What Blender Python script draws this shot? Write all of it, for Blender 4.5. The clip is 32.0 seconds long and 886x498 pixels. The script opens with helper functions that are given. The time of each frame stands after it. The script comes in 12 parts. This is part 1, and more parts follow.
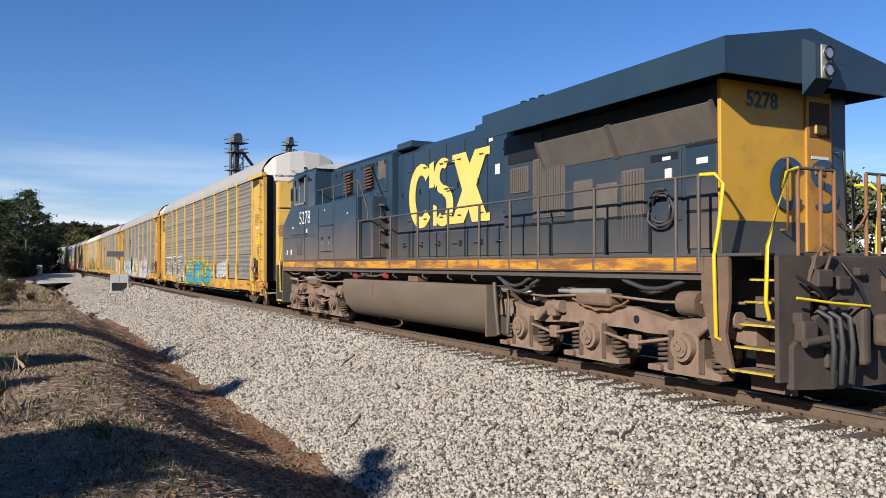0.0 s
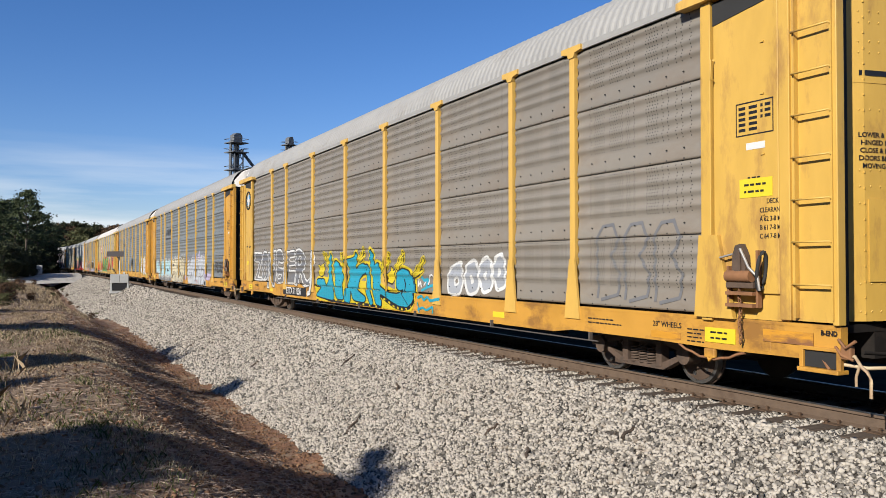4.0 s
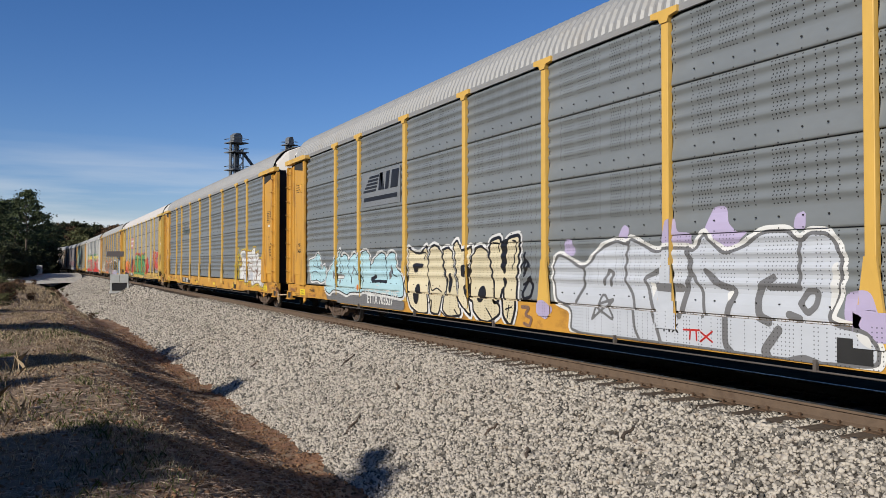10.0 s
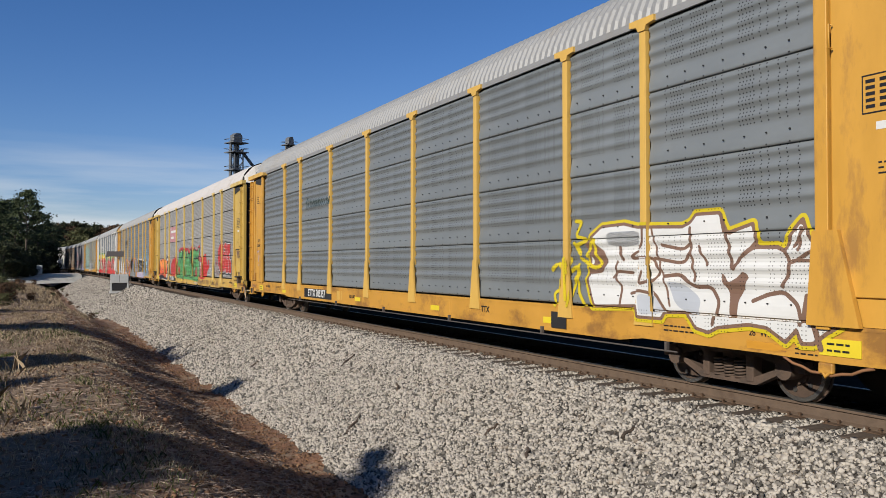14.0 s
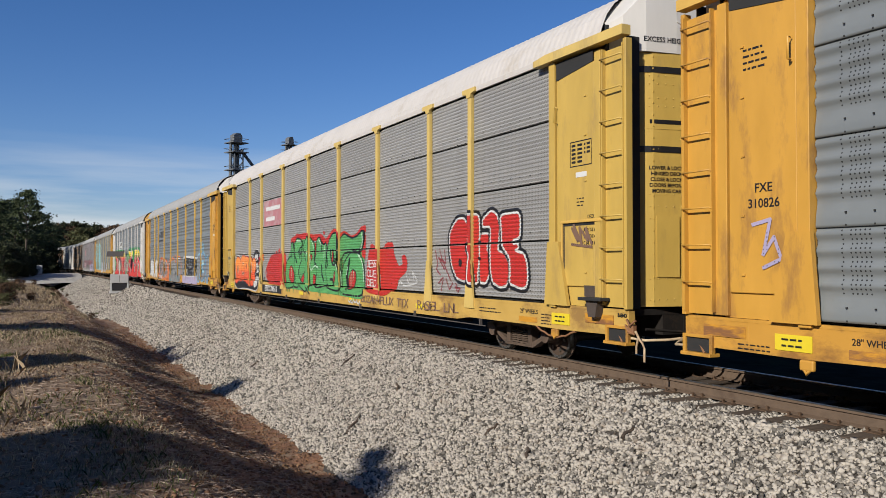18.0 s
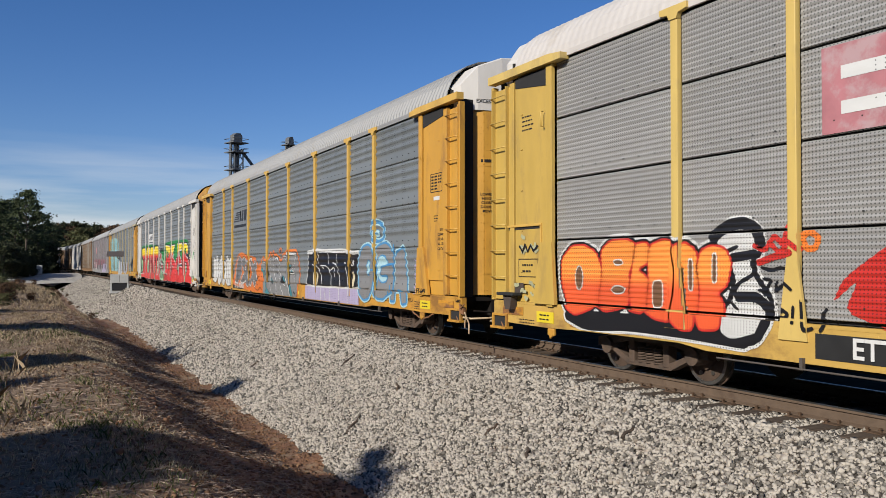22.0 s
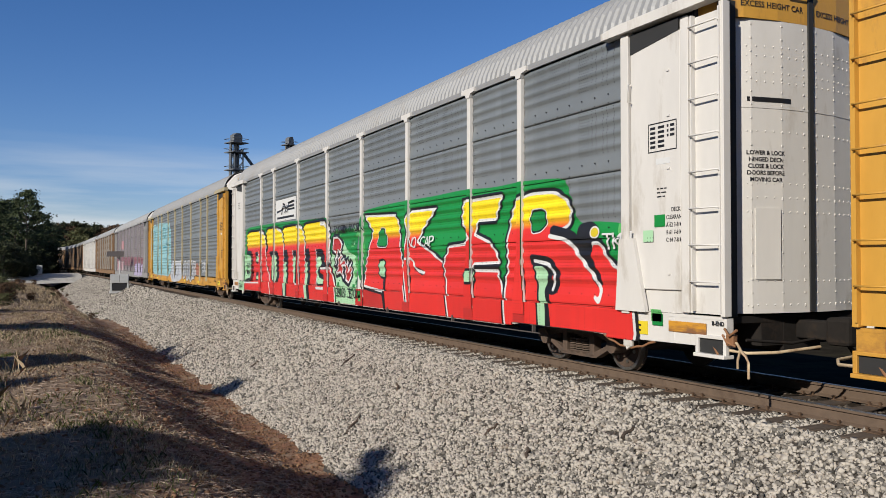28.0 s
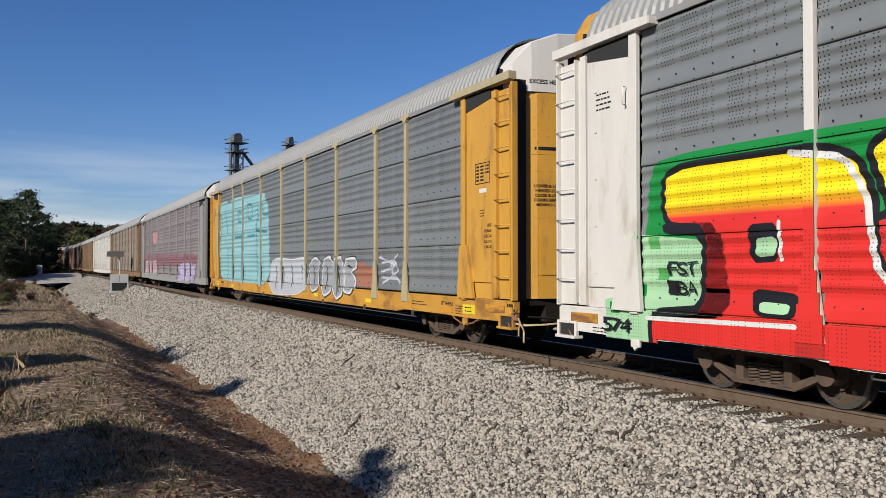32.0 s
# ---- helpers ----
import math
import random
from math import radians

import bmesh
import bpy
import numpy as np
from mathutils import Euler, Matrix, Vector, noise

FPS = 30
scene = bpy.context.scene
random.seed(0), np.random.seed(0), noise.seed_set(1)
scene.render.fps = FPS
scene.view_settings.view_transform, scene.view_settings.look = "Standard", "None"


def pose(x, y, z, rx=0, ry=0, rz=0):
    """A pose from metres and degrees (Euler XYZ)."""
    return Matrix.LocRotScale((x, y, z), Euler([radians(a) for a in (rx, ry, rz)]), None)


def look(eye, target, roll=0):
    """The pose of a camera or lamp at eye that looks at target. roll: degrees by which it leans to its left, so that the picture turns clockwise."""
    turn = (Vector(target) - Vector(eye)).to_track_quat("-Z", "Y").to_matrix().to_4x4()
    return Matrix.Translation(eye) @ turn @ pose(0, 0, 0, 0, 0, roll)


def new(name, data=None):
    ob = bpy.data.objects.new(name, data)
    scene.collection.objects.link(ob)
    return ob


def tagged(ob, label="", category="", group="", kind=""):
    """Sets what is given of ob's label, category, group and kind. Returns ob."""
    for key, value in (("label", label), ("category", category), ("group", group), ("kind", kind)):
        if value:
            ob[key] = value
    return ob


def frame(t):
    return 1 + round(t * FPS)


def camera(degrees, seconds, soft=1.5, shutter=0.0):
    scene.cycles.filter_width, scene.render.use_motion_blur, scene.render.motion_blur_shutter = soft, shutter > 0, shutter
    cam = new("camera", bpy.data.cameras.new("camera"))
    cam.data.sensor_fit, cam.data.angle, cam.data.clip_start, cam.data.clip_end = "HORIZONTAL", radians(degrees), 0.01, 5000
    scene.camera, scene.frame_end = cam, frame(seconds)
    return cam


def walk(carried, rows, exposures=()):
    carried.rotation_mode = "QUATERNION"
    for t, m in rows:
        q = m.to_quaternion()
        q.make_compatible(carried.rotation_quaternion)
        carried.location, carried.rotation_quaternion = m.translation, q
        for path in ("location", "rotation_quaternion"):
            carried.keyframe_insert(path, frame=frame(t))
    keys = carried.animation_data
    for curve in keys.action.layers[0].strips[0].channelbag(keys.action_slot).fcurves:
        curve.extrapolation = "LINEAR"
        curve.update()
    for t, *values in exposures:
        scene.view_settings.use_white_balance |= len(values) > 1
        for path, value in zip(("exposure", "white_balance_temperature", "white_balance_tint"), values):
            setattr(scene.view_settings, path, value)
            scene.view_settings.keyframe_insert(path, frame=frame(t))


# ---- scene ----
# the camera stands still beside the line; z = 0 is the top of the rail, +y runs along the track
cam = camera(58.5, 32.0, soft=0.8, shutter=0.0)
EYE = (0.0, 0.0, 1.64)
PHI = radians(27.15)
AIM = (math.sin(PHI) * 50, math.cos(PHI) * 50, 1.64 + 50 * 27 / 1400)
walk(cam, [(0, look(EYE, AIM)), (32, look(EYE, AIM))], exposures=[(0, 0.66), (3.5, 0.64), (5.6, 0.26), (32, 0.26)])

# ---- world and sun ----
SUN_AWAY, SUN_UP = 65.0, 27.0     # the light travels this far round from +y towards +x, and this steeply down
world = bpy.data.worlds.new("sky")
scene.world = world
world.use_nodes = True
wt = world.node_tree
wt.nodes.clear()
sky = wt.nodes.new("ShaderNodeTexSky")
sky.sky_type, sky.sun_disc = "NISHITA", False
sky.sun_elevation, sky.sun_rotation = radians(SUN_UP), radians(180 + SUN_AWAY)
sky.air_density, sky.dust_density, sky.ozone_density = 1.0, 0.0, 4.0
back = wt.nodes.new("ShaderNodeBackground")
back.inputs[1].default_value = 0.070
wout = wt.nodes.new("ShaderNodeOutputWorld")
# thin high cloud, in long streaks low over the horizon
wco = wt.nodes.new("ShaderNodeTexCoord")
wmap = wt.nodes.new("ShaderNodeMapping")
wmap.inputs["Scale"].default_value = (2.2, 2.2, 26.0)
wnoise = wt.nodes.new("ShaderNodeTexNoise")
wnoise.inputs["Scale"].default_value, wnoise.inputs["Detail"].default_value = 1.3, 7.0
wramp = wt.nodes.new("ShaderNodeValToRGB")
wramp.color_ramp.elements[0].position, wramp.color_ramp.elements[1].position = 0.36, 0.66
wsep = wt.nodes.new("ShaderNodeSeparateXYZ")
wlow = wt.nodes.new("ShaderNodeMapRange")
wlow.inputs["From Min"].default_value, wlow.inputs["From Max"].default_value = 0.15, 0.06
wmul = wt.nodes.new("ShaderNodeMath")
wmul.operation = "MULTIPLY"
wmix = wt.nodes.new("ShaderNodeMix")
wmix.data_type = "RGBA"
wmix.inputs["B"].default_value = (8.2, 8.7, 9.2, 1)
wl = wt.links.new
wl(wco.outputs["Generated"], wmap.inputs["Vector"])
wl(wmap.outputs[0], wnoise.inputs["Vector"])
wl(wnoise.outputs["Fac"], wramp.inputs[0])
wl(wco.outputs["Generated"], wsep.inputs[0])
wl(wsep.outputs["Z"], wlow.inputs["Value"])
wl(wramp.outputs["Color"], wmul.inputs[0])
wl(wlow.outputs[0], wmul.inputs[1])
wl(wmul.outputs[0], wmix.inputs["Factor"])
whue = wt.nodes.new("ShaderNodeHueSaturation")
whue.inputs["Saturation"].default_value = 1.2
wtint = wt.nodes.new("ShaderNodeMix")
wtint.data_type, wtint.blend_type = "RGBA", "MULTIPLY"
wtint.inputs["Factor"].default_value = 1.0
wtint.inputs["B"].default_value = (0.96, 0.93, 1.15, 1)
wl(sky.outputs[0], whue.inputs["Color"])
wl(whue.outputs[0], wtint.inputs["A"])
wl(wtint.outputs["Result"], wmix.inputs["A"])
wl(wmix.outputs["Result"], back.inputs[0])
wl(back.outputs[0], wout.inputs[0])
sun = new("sun", bpy.data.lights.new("sun", "SUN"))
sun.data.energy, sun.data.angle, sun.data.color = 5.0, radians(0.53), (1.0, 0.94, 0.84)
sun.matrix_world = look((-math.sin(radians(SUN_AWAY)) * 60, -math.cos(radians(SUN_AWAY)) * 60, math.tan(radians(SUN_UP)) * 60), (0, 0, 0))


# ---- materials ----
def mat(name, color, rough=0.6, metal=0.0, var=0.15, scale=4.0, dirt=None, dirt_amount=0.0, dirt_scale=1.5,
        bump=0.0, bump_scale=40.0, rnd=0.0, stretch=(1, 1, 1), spec=0.5, island=False, dirt_edge=0.12):
    """A painted, weathered or raw surface: base colour, fine and coarse variation, streaked dirt and fine relief."""
    color = tuple(0.72 * q for q in color)
    dirt = tuple(0.72 * q for q in dirt) if dirt else None
    m = bpy.data.materials.new(name)
    m.use_nodes = True
    t = m.node_tree
    t.nodes.clear()
    L = t.links.new
    out = t.nodes.new("ShaderNodeOutputMaterial")
    b = t.nodes.new("ShaderNodeBsdfPrincipled")
    L(b.outputs[0], out.inputs[0])
    b.inputs["Metallic"].default_value = metal
    b.inputs["Specular IOR Level"].default_value = spec
    co = t.nodes.new("ShaderNodeTexCoord")
    mp = t.nodes.new("ShaderNodeMapping")
    mp.inputs["Scale"].default_value = stretch
    L(co.outputs["Object"], mp.inputs["Vector"])
    n1 = t.nodes.new("ShaderNodeTexNoise")
    n1.inputs["Scale"].default_value, n1.inputs["Detail"].default_value, n1.inputs["Roughness"].default_value = scale, 8.0, 0.65
    L(mp.outputs[0], n1.inputs["Vector"])
    mr = t.nodes.new("ShaderNodeMapRange")
    mr.inputs["From Min"].default_value, mr.inputs["From Max"].default_value = 0.25, 0.75
    mr.inputs["To Min"].default_value, mr.inputs["To Max"].default_value = 1 - var, 1 + var
    L(n1.outputs["Fac"], mr.inputs["Value"])
    val = mr.outputs[0]
    if rnd:
        info = t.nodes.new("ShaderNodeNewGeometry" if island else "ShaderNodeObjectInfo")
        r2 = t.nodes.new("ShaderNodeMapRange")
        r2.inputs["To Min"].default_value, r2.inputs["To Max"].default_value = 1 - rnd, 1 + rnd
        L(info.outputs["Random Per Island" if island else "Random"], r2.inputs["Value"])
        mm = t.nodes.new("ShaderNodeMath")
        mm.operation = "MULTIPLY"
        L(val, mm.inputs[0])
        L(r2.outputs[0], mm.inputs[1])
        val = mm.outputs[0]
    hsv = t.nodes.new("ShaderNodeHueSaturation")
    hsv.inputs["Color"].default_value = (*color, 1)
    L(val, hsv.inputs["Value"])
    col = hsv.outputs[0]
    if dirt:
        n2 = t.nodes.new("ShaderNodeTexNoise")
        n2.inputs["Scale"].default_value, n2.inputs["Detail"].default_value, n2.inputs["Roughness"].default_value = dirt_scale, 9.0, 0.7
        L(mp.outputs[0], n2.inputs["Vector"])
        r3 = t.nodes.new("ShaderNodeMapRange")
        r3.inputs["From Min"].default_value = 0.62 - 0.3 * dirt_amount
        r3.inputs["From Max"].default_value = 0.62 - 0.3 * dirt_amount + dirt_edge
        L(n2.outputs["Fac"], r3.inputs["Value"])
        mx = t.nodes.new("ShaderNodeMix")
        mx.data_type = "RGBA"
        mx.inputs["B"].default_value = (*dirt, 1)
        sc = t.nodes.new("ShaderNodeMath")
        sc.operation = "MULTIPLY"
        sc.inputs[1].default_value = min(1.0, 0.35 + dirt_amount)
        L(r3.outputs[0], sc.inputs[0])
        L(sc.outputs[0], mx.inputs["Factor"])
        L(col, mx.inputs["A"])
        col = mx.outputs["Result"]
    L(col, b.inputs["Base Color"])
    rr = t.nodes.new("ShaderNodeMapRange")
    rr.inputs["To Min"].default_value, rr.inputs["To Max"].default_value = max(0.05, rough - 0.12), min(1.0, rough + 0.12)
    L(n1.outputs["Fac"], rr.inputs["Value"])
    L(rr.outputs[0], b.inputs["Roughness"])
    if bump:
        n3 = t.nodes.new("ShaderNodeTexNoise")
        n3.inputs["Scale"].default_value, n3.inputs["Detail"].default_value = bump_scale, 6.0
        L(co.outputs["Object"], n3.inputs["Vector"])
        bp = t.nodes.new("ShaderNodeBump")
        bp.inputs["Strength"].default_value, bp.inputs["Distance"].default_value = min(1.0, bump), 0.02
        L(n3.outputs["Fac"], bp.inputs["Height"])
        L(bp.outputs[0], b.inputs["Normal"])
    return m


def dusty(m, dust, low, high, most, axis="Z"):
    """Dust or straw laid over a surface from one height (or place along an axis) to another, ragged at its edge."""
    t = m.node_tree
    L = t.links.new
    b = next(n for n in t.nodes if n.type == "BSDF_PRINCIPLED")
    src = b.inputs["Base Color"].links[0].from_socket
    co, sep, nz, add, mr, mx = [t.nodes.new("ShaderNode" + k) for k in ("TexCoord", "SeparateXYZ", "TexNoise", "Math", "MapRange", "Mix")]
    nz.inputs["Scale"].default_value, nz.inputs["Detail"].default_value = 1.3, 7.0
    add.operation = "ADD"
    mr.inputs["From Min"].default_value, mr.inputs["From Max"].default_value = high + 0.5, low + 0.5
    mr.inputs["To Max"].default_value = most
    mx.data_type = "RGBA"
    mx.inputs["B"].default_value = (*dust, 1)
    L(co.outputs["Object"], sep.inputs[0])
    L(co.outputs["Object"], nz.inputs["Vector"])
    L(sep.outputs[axis], add.inputs[0])
    L(nz.outputs["Fac"], add.inputs[1])
    L(add.outputs[0], mr.inputs["Value"])
    L(mr.outputs[0], mx.inputs["Factor"])
    L(src, mx.inputs["A"])
    L(mx.outputs["Result"], b.inputs["Base Color"])
    return m


RUST, GRIME = (0.16, 0.07, 0.03), (0.09, 0.065, 0.045)
YEL = mat("rack_yellow", (0.64, 0.335, 0.05), 0.5, 0, 0.1, 3, (0.30, 0.15, 0.05), 0.32, 2.2, stretch=(1, 1, 0.35))
YELPOST = mat("post_yellow", (0.70, 0.43, 0.095), 0.5, 0, 0.1, 3, (0.40, 0.24, 0.08), 0.25, 2.0, stretch=(1, 1, 0.3))
YELSILL = mat("sill_yellow", (0.60, 0.305, 0.045), 0.55, 0, 0.12, 2.5, (0.22, 0.10, 0.03), 0.4, 1.4, stretch=(1, 0.6, 1))
WHITE = mat("white_paint", (0.72, 0.69, 0.64), 0.5, 0, 0.06, 3, (0.42, 0.36, 0.28), 0.2, 2.0, stretch=(1, 1, 0.3))
PALEROOF = mat("dusty_pale_roof", (0.42, 0.41, 0.385), 0.6, 0.2, 0.1, 2.0, (0.30, 0.28, 0.25), 0.3, 1.0)
WHITEROOF = mat("white_roof", (0.64, 0.60, 0.56), 0.6, 0, 0.06, 2, (0.5, 0.44, 0.36), 0.25, 1.2)
ROOF = mat("galvanised_roof", (0.33, 0.33, 0.325), 0.6, 0.2, 0.1, 2.0, (0.30, 0.28, 0.25), 0.3, 1.0, rnd=0.08)
# grime, made darker to carry the shade below and between the cars
UNDERSHADE = mat("underframe_grime_shade", (0.022, 0.019, 0.017), 0.9, 0, 0.3, 5, (0.05, 0.035, 0.025), 0.3, 3, spec=0.1)
TRUCK = mat("truck_dust", (0.105, 0.068, 0.047), 0.85, 0, 0.3, 5, (0.06, 0.045, 0.035), 0.4, 4, bump=0.3)
WHEEL = mat("wheel_steel", (0.10, 0.065, 0.045), 0.7, 0.2, 0.25, 5)
TREAD = mat("wheel_tread", (0.45, 0.43, 0.40), 0.3, 0.9, 0.1, 8)
BLACK = mat("black_paint", (0.012, 0.012, 0.014), 0.5, 0, 0.2, 4)
# black for seams and small parts, and for shade in gaps and hollows
BLACK_AND_SHADE = mat("black_parts_and_shade", (0.02, 0.02, 0.02), 0.8, 0, 0.2, 4)
RAILSIDE = mat("rail_rust", (0.145, 0.098, 0.066), 0.8, 0.1, 0.2, 6, (0.09, 0.055, 0.035), 0.3, 4, bump=0.3, bump_scale=60)
RAILTOP = mat("rail_head_polished", (0.50, 0.46, 0.42), 0.42, 1.0, 0.08, 6, stretch=(3, 0.1, 1))
TIE = mat("creosoted_timber", (0.075, 0.052, 0.036), 0.9, 0, 0.35, 3, (0.16, 0.12, 0.085), 0.35, 3, bump=0.6, bump_scale=30, rnd=0.35, stretch=(0.6, 6, 6))
TIEPLATE = mat("tie_plate_rust", (0.12, 0.07, 0.04), 0.85, 0.1, 0.25, 8)


def panel_mat(name, color, rough, metal, fine, dirt, dirt_amount, foot=0.0):
    """Galvanised rack side sheet with punched holes, dust and stains: fine holes all over, or columns of holes above a plain band at each sheet's foot."""
    m = mat(name, color, rough, metal, 0.10, 1.6, dirt, dirt_amount, 0.9, rnd=0.07, stretch=(1, 0.5, 1.2), dirt_edge=0.3)
    t = m.node_tree
    L = t.links.new
    b = next(n for n in t.nodes if n.type == "BSDF_PRINCIPLED")
    src = b.inputs["Base Color"].links[0].from_socket
    co = t.nodes.new("ShaderNodeTexCoord")
    sep = t.nodes.new("ShaderNodeSeparateXYZ")
    L(co.outputs["Object"], sep.inputs[0])

    def math_node(op, a, c=None):
        n = t.nodes.new("ShaderNodeMath")
        n.operation = op
        for i, q in enumerate((a, c)):
            if q is None:
                continue
            if isinstance(q, (int, float)):
                n.inputs[i].default_value = q
            else:
                L(q, n.inputs[i])
        return n.outputs[0]

    def off_centre(v, pitch):
        f = math_node("FRACT", math_node("MULTIPLY", v, 1 / pitch))
        return math_node("MULTIPLY", math_node("ABSOLUTE", math_node("SUBTRACT", f, 0.5)), pitch)
    pitch_y, pitch_z, hole = (0.045, 0.034, 0.0092) if fine else (0.052, 0.047, 0.0096 if metal else 0.0085)
    fy, fz = off_centre(sep.outputs["Y"], pitch_y), off_centre(sep.outputs["Z"], pitch_z)
    d = math_node("ADD", math_node("POWER", fy, 2.0), math_node("POWER", fz, 2.0))
    fac = math_node("LESS_THAN", d, hole * hole)
    if not fine:
        col = math_node("FLOOR", math_node("MULTIPLY", sep.outputs["Y"], 1 / pitch_y))
        wn = t.nodes.new("ShaderNodeTexWhiteNoise")
        wn.noise_dimensions = "1D"
        L(col, wn.inputs["W"])
        fac = math_node("MULTIPLY", fac, math_node("GREATER_THAN", wn.outputs["Value"], 0.42))
        rel = math_node("FRACT", math_node("MULTIPLY", math_node("SUBTRACT", sep.outputs["Z"], foot), 1 / 0.985))
        fac = math_node("MULTIPLY", fac, math_node("GREATER_THAN", rel, 0.28))
    mx = t.nodes.new("ShaderNodeMix")
    mx.data_type = "RGBA"
    mx.inputs["B"].default_value = (0.012, 0.012, 0.012, 1)
    if fine or not metal:
        fac = math_node("MULTIPLY", fac, 0.7)
    L(fac, mx.inputs["Factor"])
    L(src, mx.inputs["A"])
    L(mx.outputs["Result"], b.inputs["Base Color"])
    return m


PANEL_GREY = panel_mat("rack_sheet_grey", (0.256, 0.279, 0.286), 0.5, 0.3, False, (0.21, 0.212, 0.21), 0.3)
PANEL_TAN = panel_mat("rack_sheet_dusty", (0.298, 0.268, 0.226), 0.6, 0.2, False, (0.23, 0.165, 0.11), 0.5)
PANEL_LIGHT = panel_mat("rack_sheet_light", (0.45, 0.44, 0.42), 0.55, 0.3, True, (0.31, 0.29, 0.255), 0.3)


# ---- mesh building ----
class Mesh:
    """Vertices and faces gathered for one mesh, with a material slot for each face."""

    def __init__(self):
        self.v, self.f, self.m, self.smooth = [], [], [], []

    def add(self, vs, fs, slot=0, smooth=False):
        o = len(self.v)
        self.v += [tuple(p) for p in vs]
        self.f += [tuple(i + o for i in f) for f in fs]
        self.m += [slot] * len(fs)
        self.smooth += [smooth] * len(fs)
        return self

    def box(self, x0, x1, y0, y1, z0, z1, slot=0):
        vs = [(x, y, z) for x in (x0, x1) for y in (y0, y1) for z in (z0, z1)]
        return self.add(vs, [(0, 1, 3, 2), (4, 6, 7, 5), (0, 4, 5, 1), (2, 3, 7, 6), (0, 2, 6, 4), (1, 5, 7, 3)], slot)

    def bevel_box(self, x0, x1, y0, y1, z0, z1, e=0.01, slot=0):
        bm = bmesh.new()
        bmesh.ops.create_cube(bm, size=1.0)
        for q in bm.verts:
            q.co = Vector(((x0 + x1) / 2 + q.co.x * (x1 - x0), (y0 + y1) / 2 + q.co.y * (y1 - y0), (z0 + z1) / 2 + q.co.z * (z1 - z0)))
        bmesh.ops.bevel(bm, geom=list(bm.edges), offset=e, segments=2, affect="EDGES", profile=0.5)
        self.take(bm, slot)
        return self

    def take(self, bm, slot=0, smooth=False):
        bm.verts.index_update()
        self.add([q.co[:] for q in bm.verts], [[q.index for q in f.verts] for f in bm.faces], slot, smooth)
        bm.free()
        return self

    def prism(self, outline, axis, a, b, slot=0, smooth=False):
        """A closed outline pushed along an axis; its two numbers are the other axes in order."""
        n = len(outline)

        def put(p, w):
            return {"x": (w, p[0], p[1]), "y": (p[0], w, p[1]), "z": (p[0], p[1], w)}[axis]
        vs = [put(p, a) for p in outline] + [put(p, b) for p in outline]
        self.add(vs, [(i, (i + 1) % n, n + (i + 1) % n, n + i) for i in range(n)], slot, smooth)
        return self.add(vs, [tuple(range(n))[::-1], tuple(range(n, 2 * n))], slot)

    def tube(self, pts, r, n=6, slot=0, smooth=True, r2=None):
        pts = [Vector(p) for p in pts]
        rings = []
        for i, p in enumerate(pts):
            d = (pts[min(i + 1, len(pts) - 1)] - pts[max(i - 1, 0)]).normalized()
            u = d.cross(Vector((0, 0, 1)) if abs(d.z) < 0.9 else Vector((1, 0, 0))).normalized()
            w = d.cross(u)
            rad = r if r2 is None else r + (r2 - r) * i / (len(pts) - 1)
            rings.append([p + rad * (u * math.cos(2 * math.pi * k / n) + w * math.sin(2 * math.pi * k / n)) for k in range(n)])
        vs = [q for ring in rings for q in ring]
        fs = [(i * n + k, i * n + (k + 1) % n, (i + 1) * n + (k + 1) % n, (i + 1) * n + k) for i in range(len(pts) - 1) for k in range(n)]
        self.add(vs, fs, slot, smooth)
        return self.add(vs, [tuple(range(n))[::-1], tuple((len(pts) - 1) * n + k for k in range(n))], slot)

    def disc(self, c, axis, r, w, n=20, slot=0):
        d = {"x": (1, 0, 0), "y": (0, 1, 0), "z": (0, 0, 1)}[axis]
        c = Vector(c)
        return self.tube([c - Vector(d) * w / 2, c + Vector(d) * w / 2], r, n, slot)

    def sheet(self, profile, axis, a, b, slot=0, smooth=True, thick=0.0):
        """An open profile pushed along an axis."""
        n = len(profile)

        def put(p, w):
            return {"x": (w, p[0], p[1]), "y": (p[0], w, p[1]), "z": (p[0], p[1], w)}[axis]
        vs = [put(p, a) for p in profile] + [put(p, b) for p in profile]
        return self.add(vs, [(i, i + 1, n + i + 1, n + i) for i in range(n - 1)], slot, smooth)

    def data(self, name, *mats):
        d = bpy.data.meshes.new(name)
        d.from_pydata(self.v, [], self.f)
        for q in mats:
            d.materials.append(q)
        d.polygons.foreach_set("material_index", self.m)
        d.polygons.foreach_set("use_smooth", self.smooth)
        d.update()
        return d


def part(name, data, parent, at=(0, 0, 0), label=""):
    """One mesh under a thing or under a part."""
    ob = new(name, data)
    ob.parent = parent
    ob.location = at
    return tagged(ob, label=label) if label else ob


def text_data(word, size, material, depth=0.002, bold=0.0, align="CENTER", squeeze=1.0, shear=0.0, spacing=1.0):
    """Letters of the built-in font as a mesh that faces -x, reads along -y and stands on z."""
    c = bpy.data.curves.new("letters", "FONT")
    c.body, c.size, c.extrude, c.offset, c.align_x, c.align_y, c.shear = word, size, depth, bold, align, "CENTER", shear
    c.space_character, c.resolution_u = spacing, 3
    ob = bpy.data.objects.new("letters", c)
    d = bpy.data.meshes.new_from_object(ob)
    bpy.data.objects.remove(ob)
    bpy.data.curves.remove(c)
    d.transform(Matrix(((0, 0, -1, 0), (-squeeze, 0, 0, 0), (0, 1, 0, 0), (0, 0, 0, 1))))
    d.materials.clear()
    d.materials.append(material)
    return d


# ---- the line of the track ----
TRACK_X = 8.95


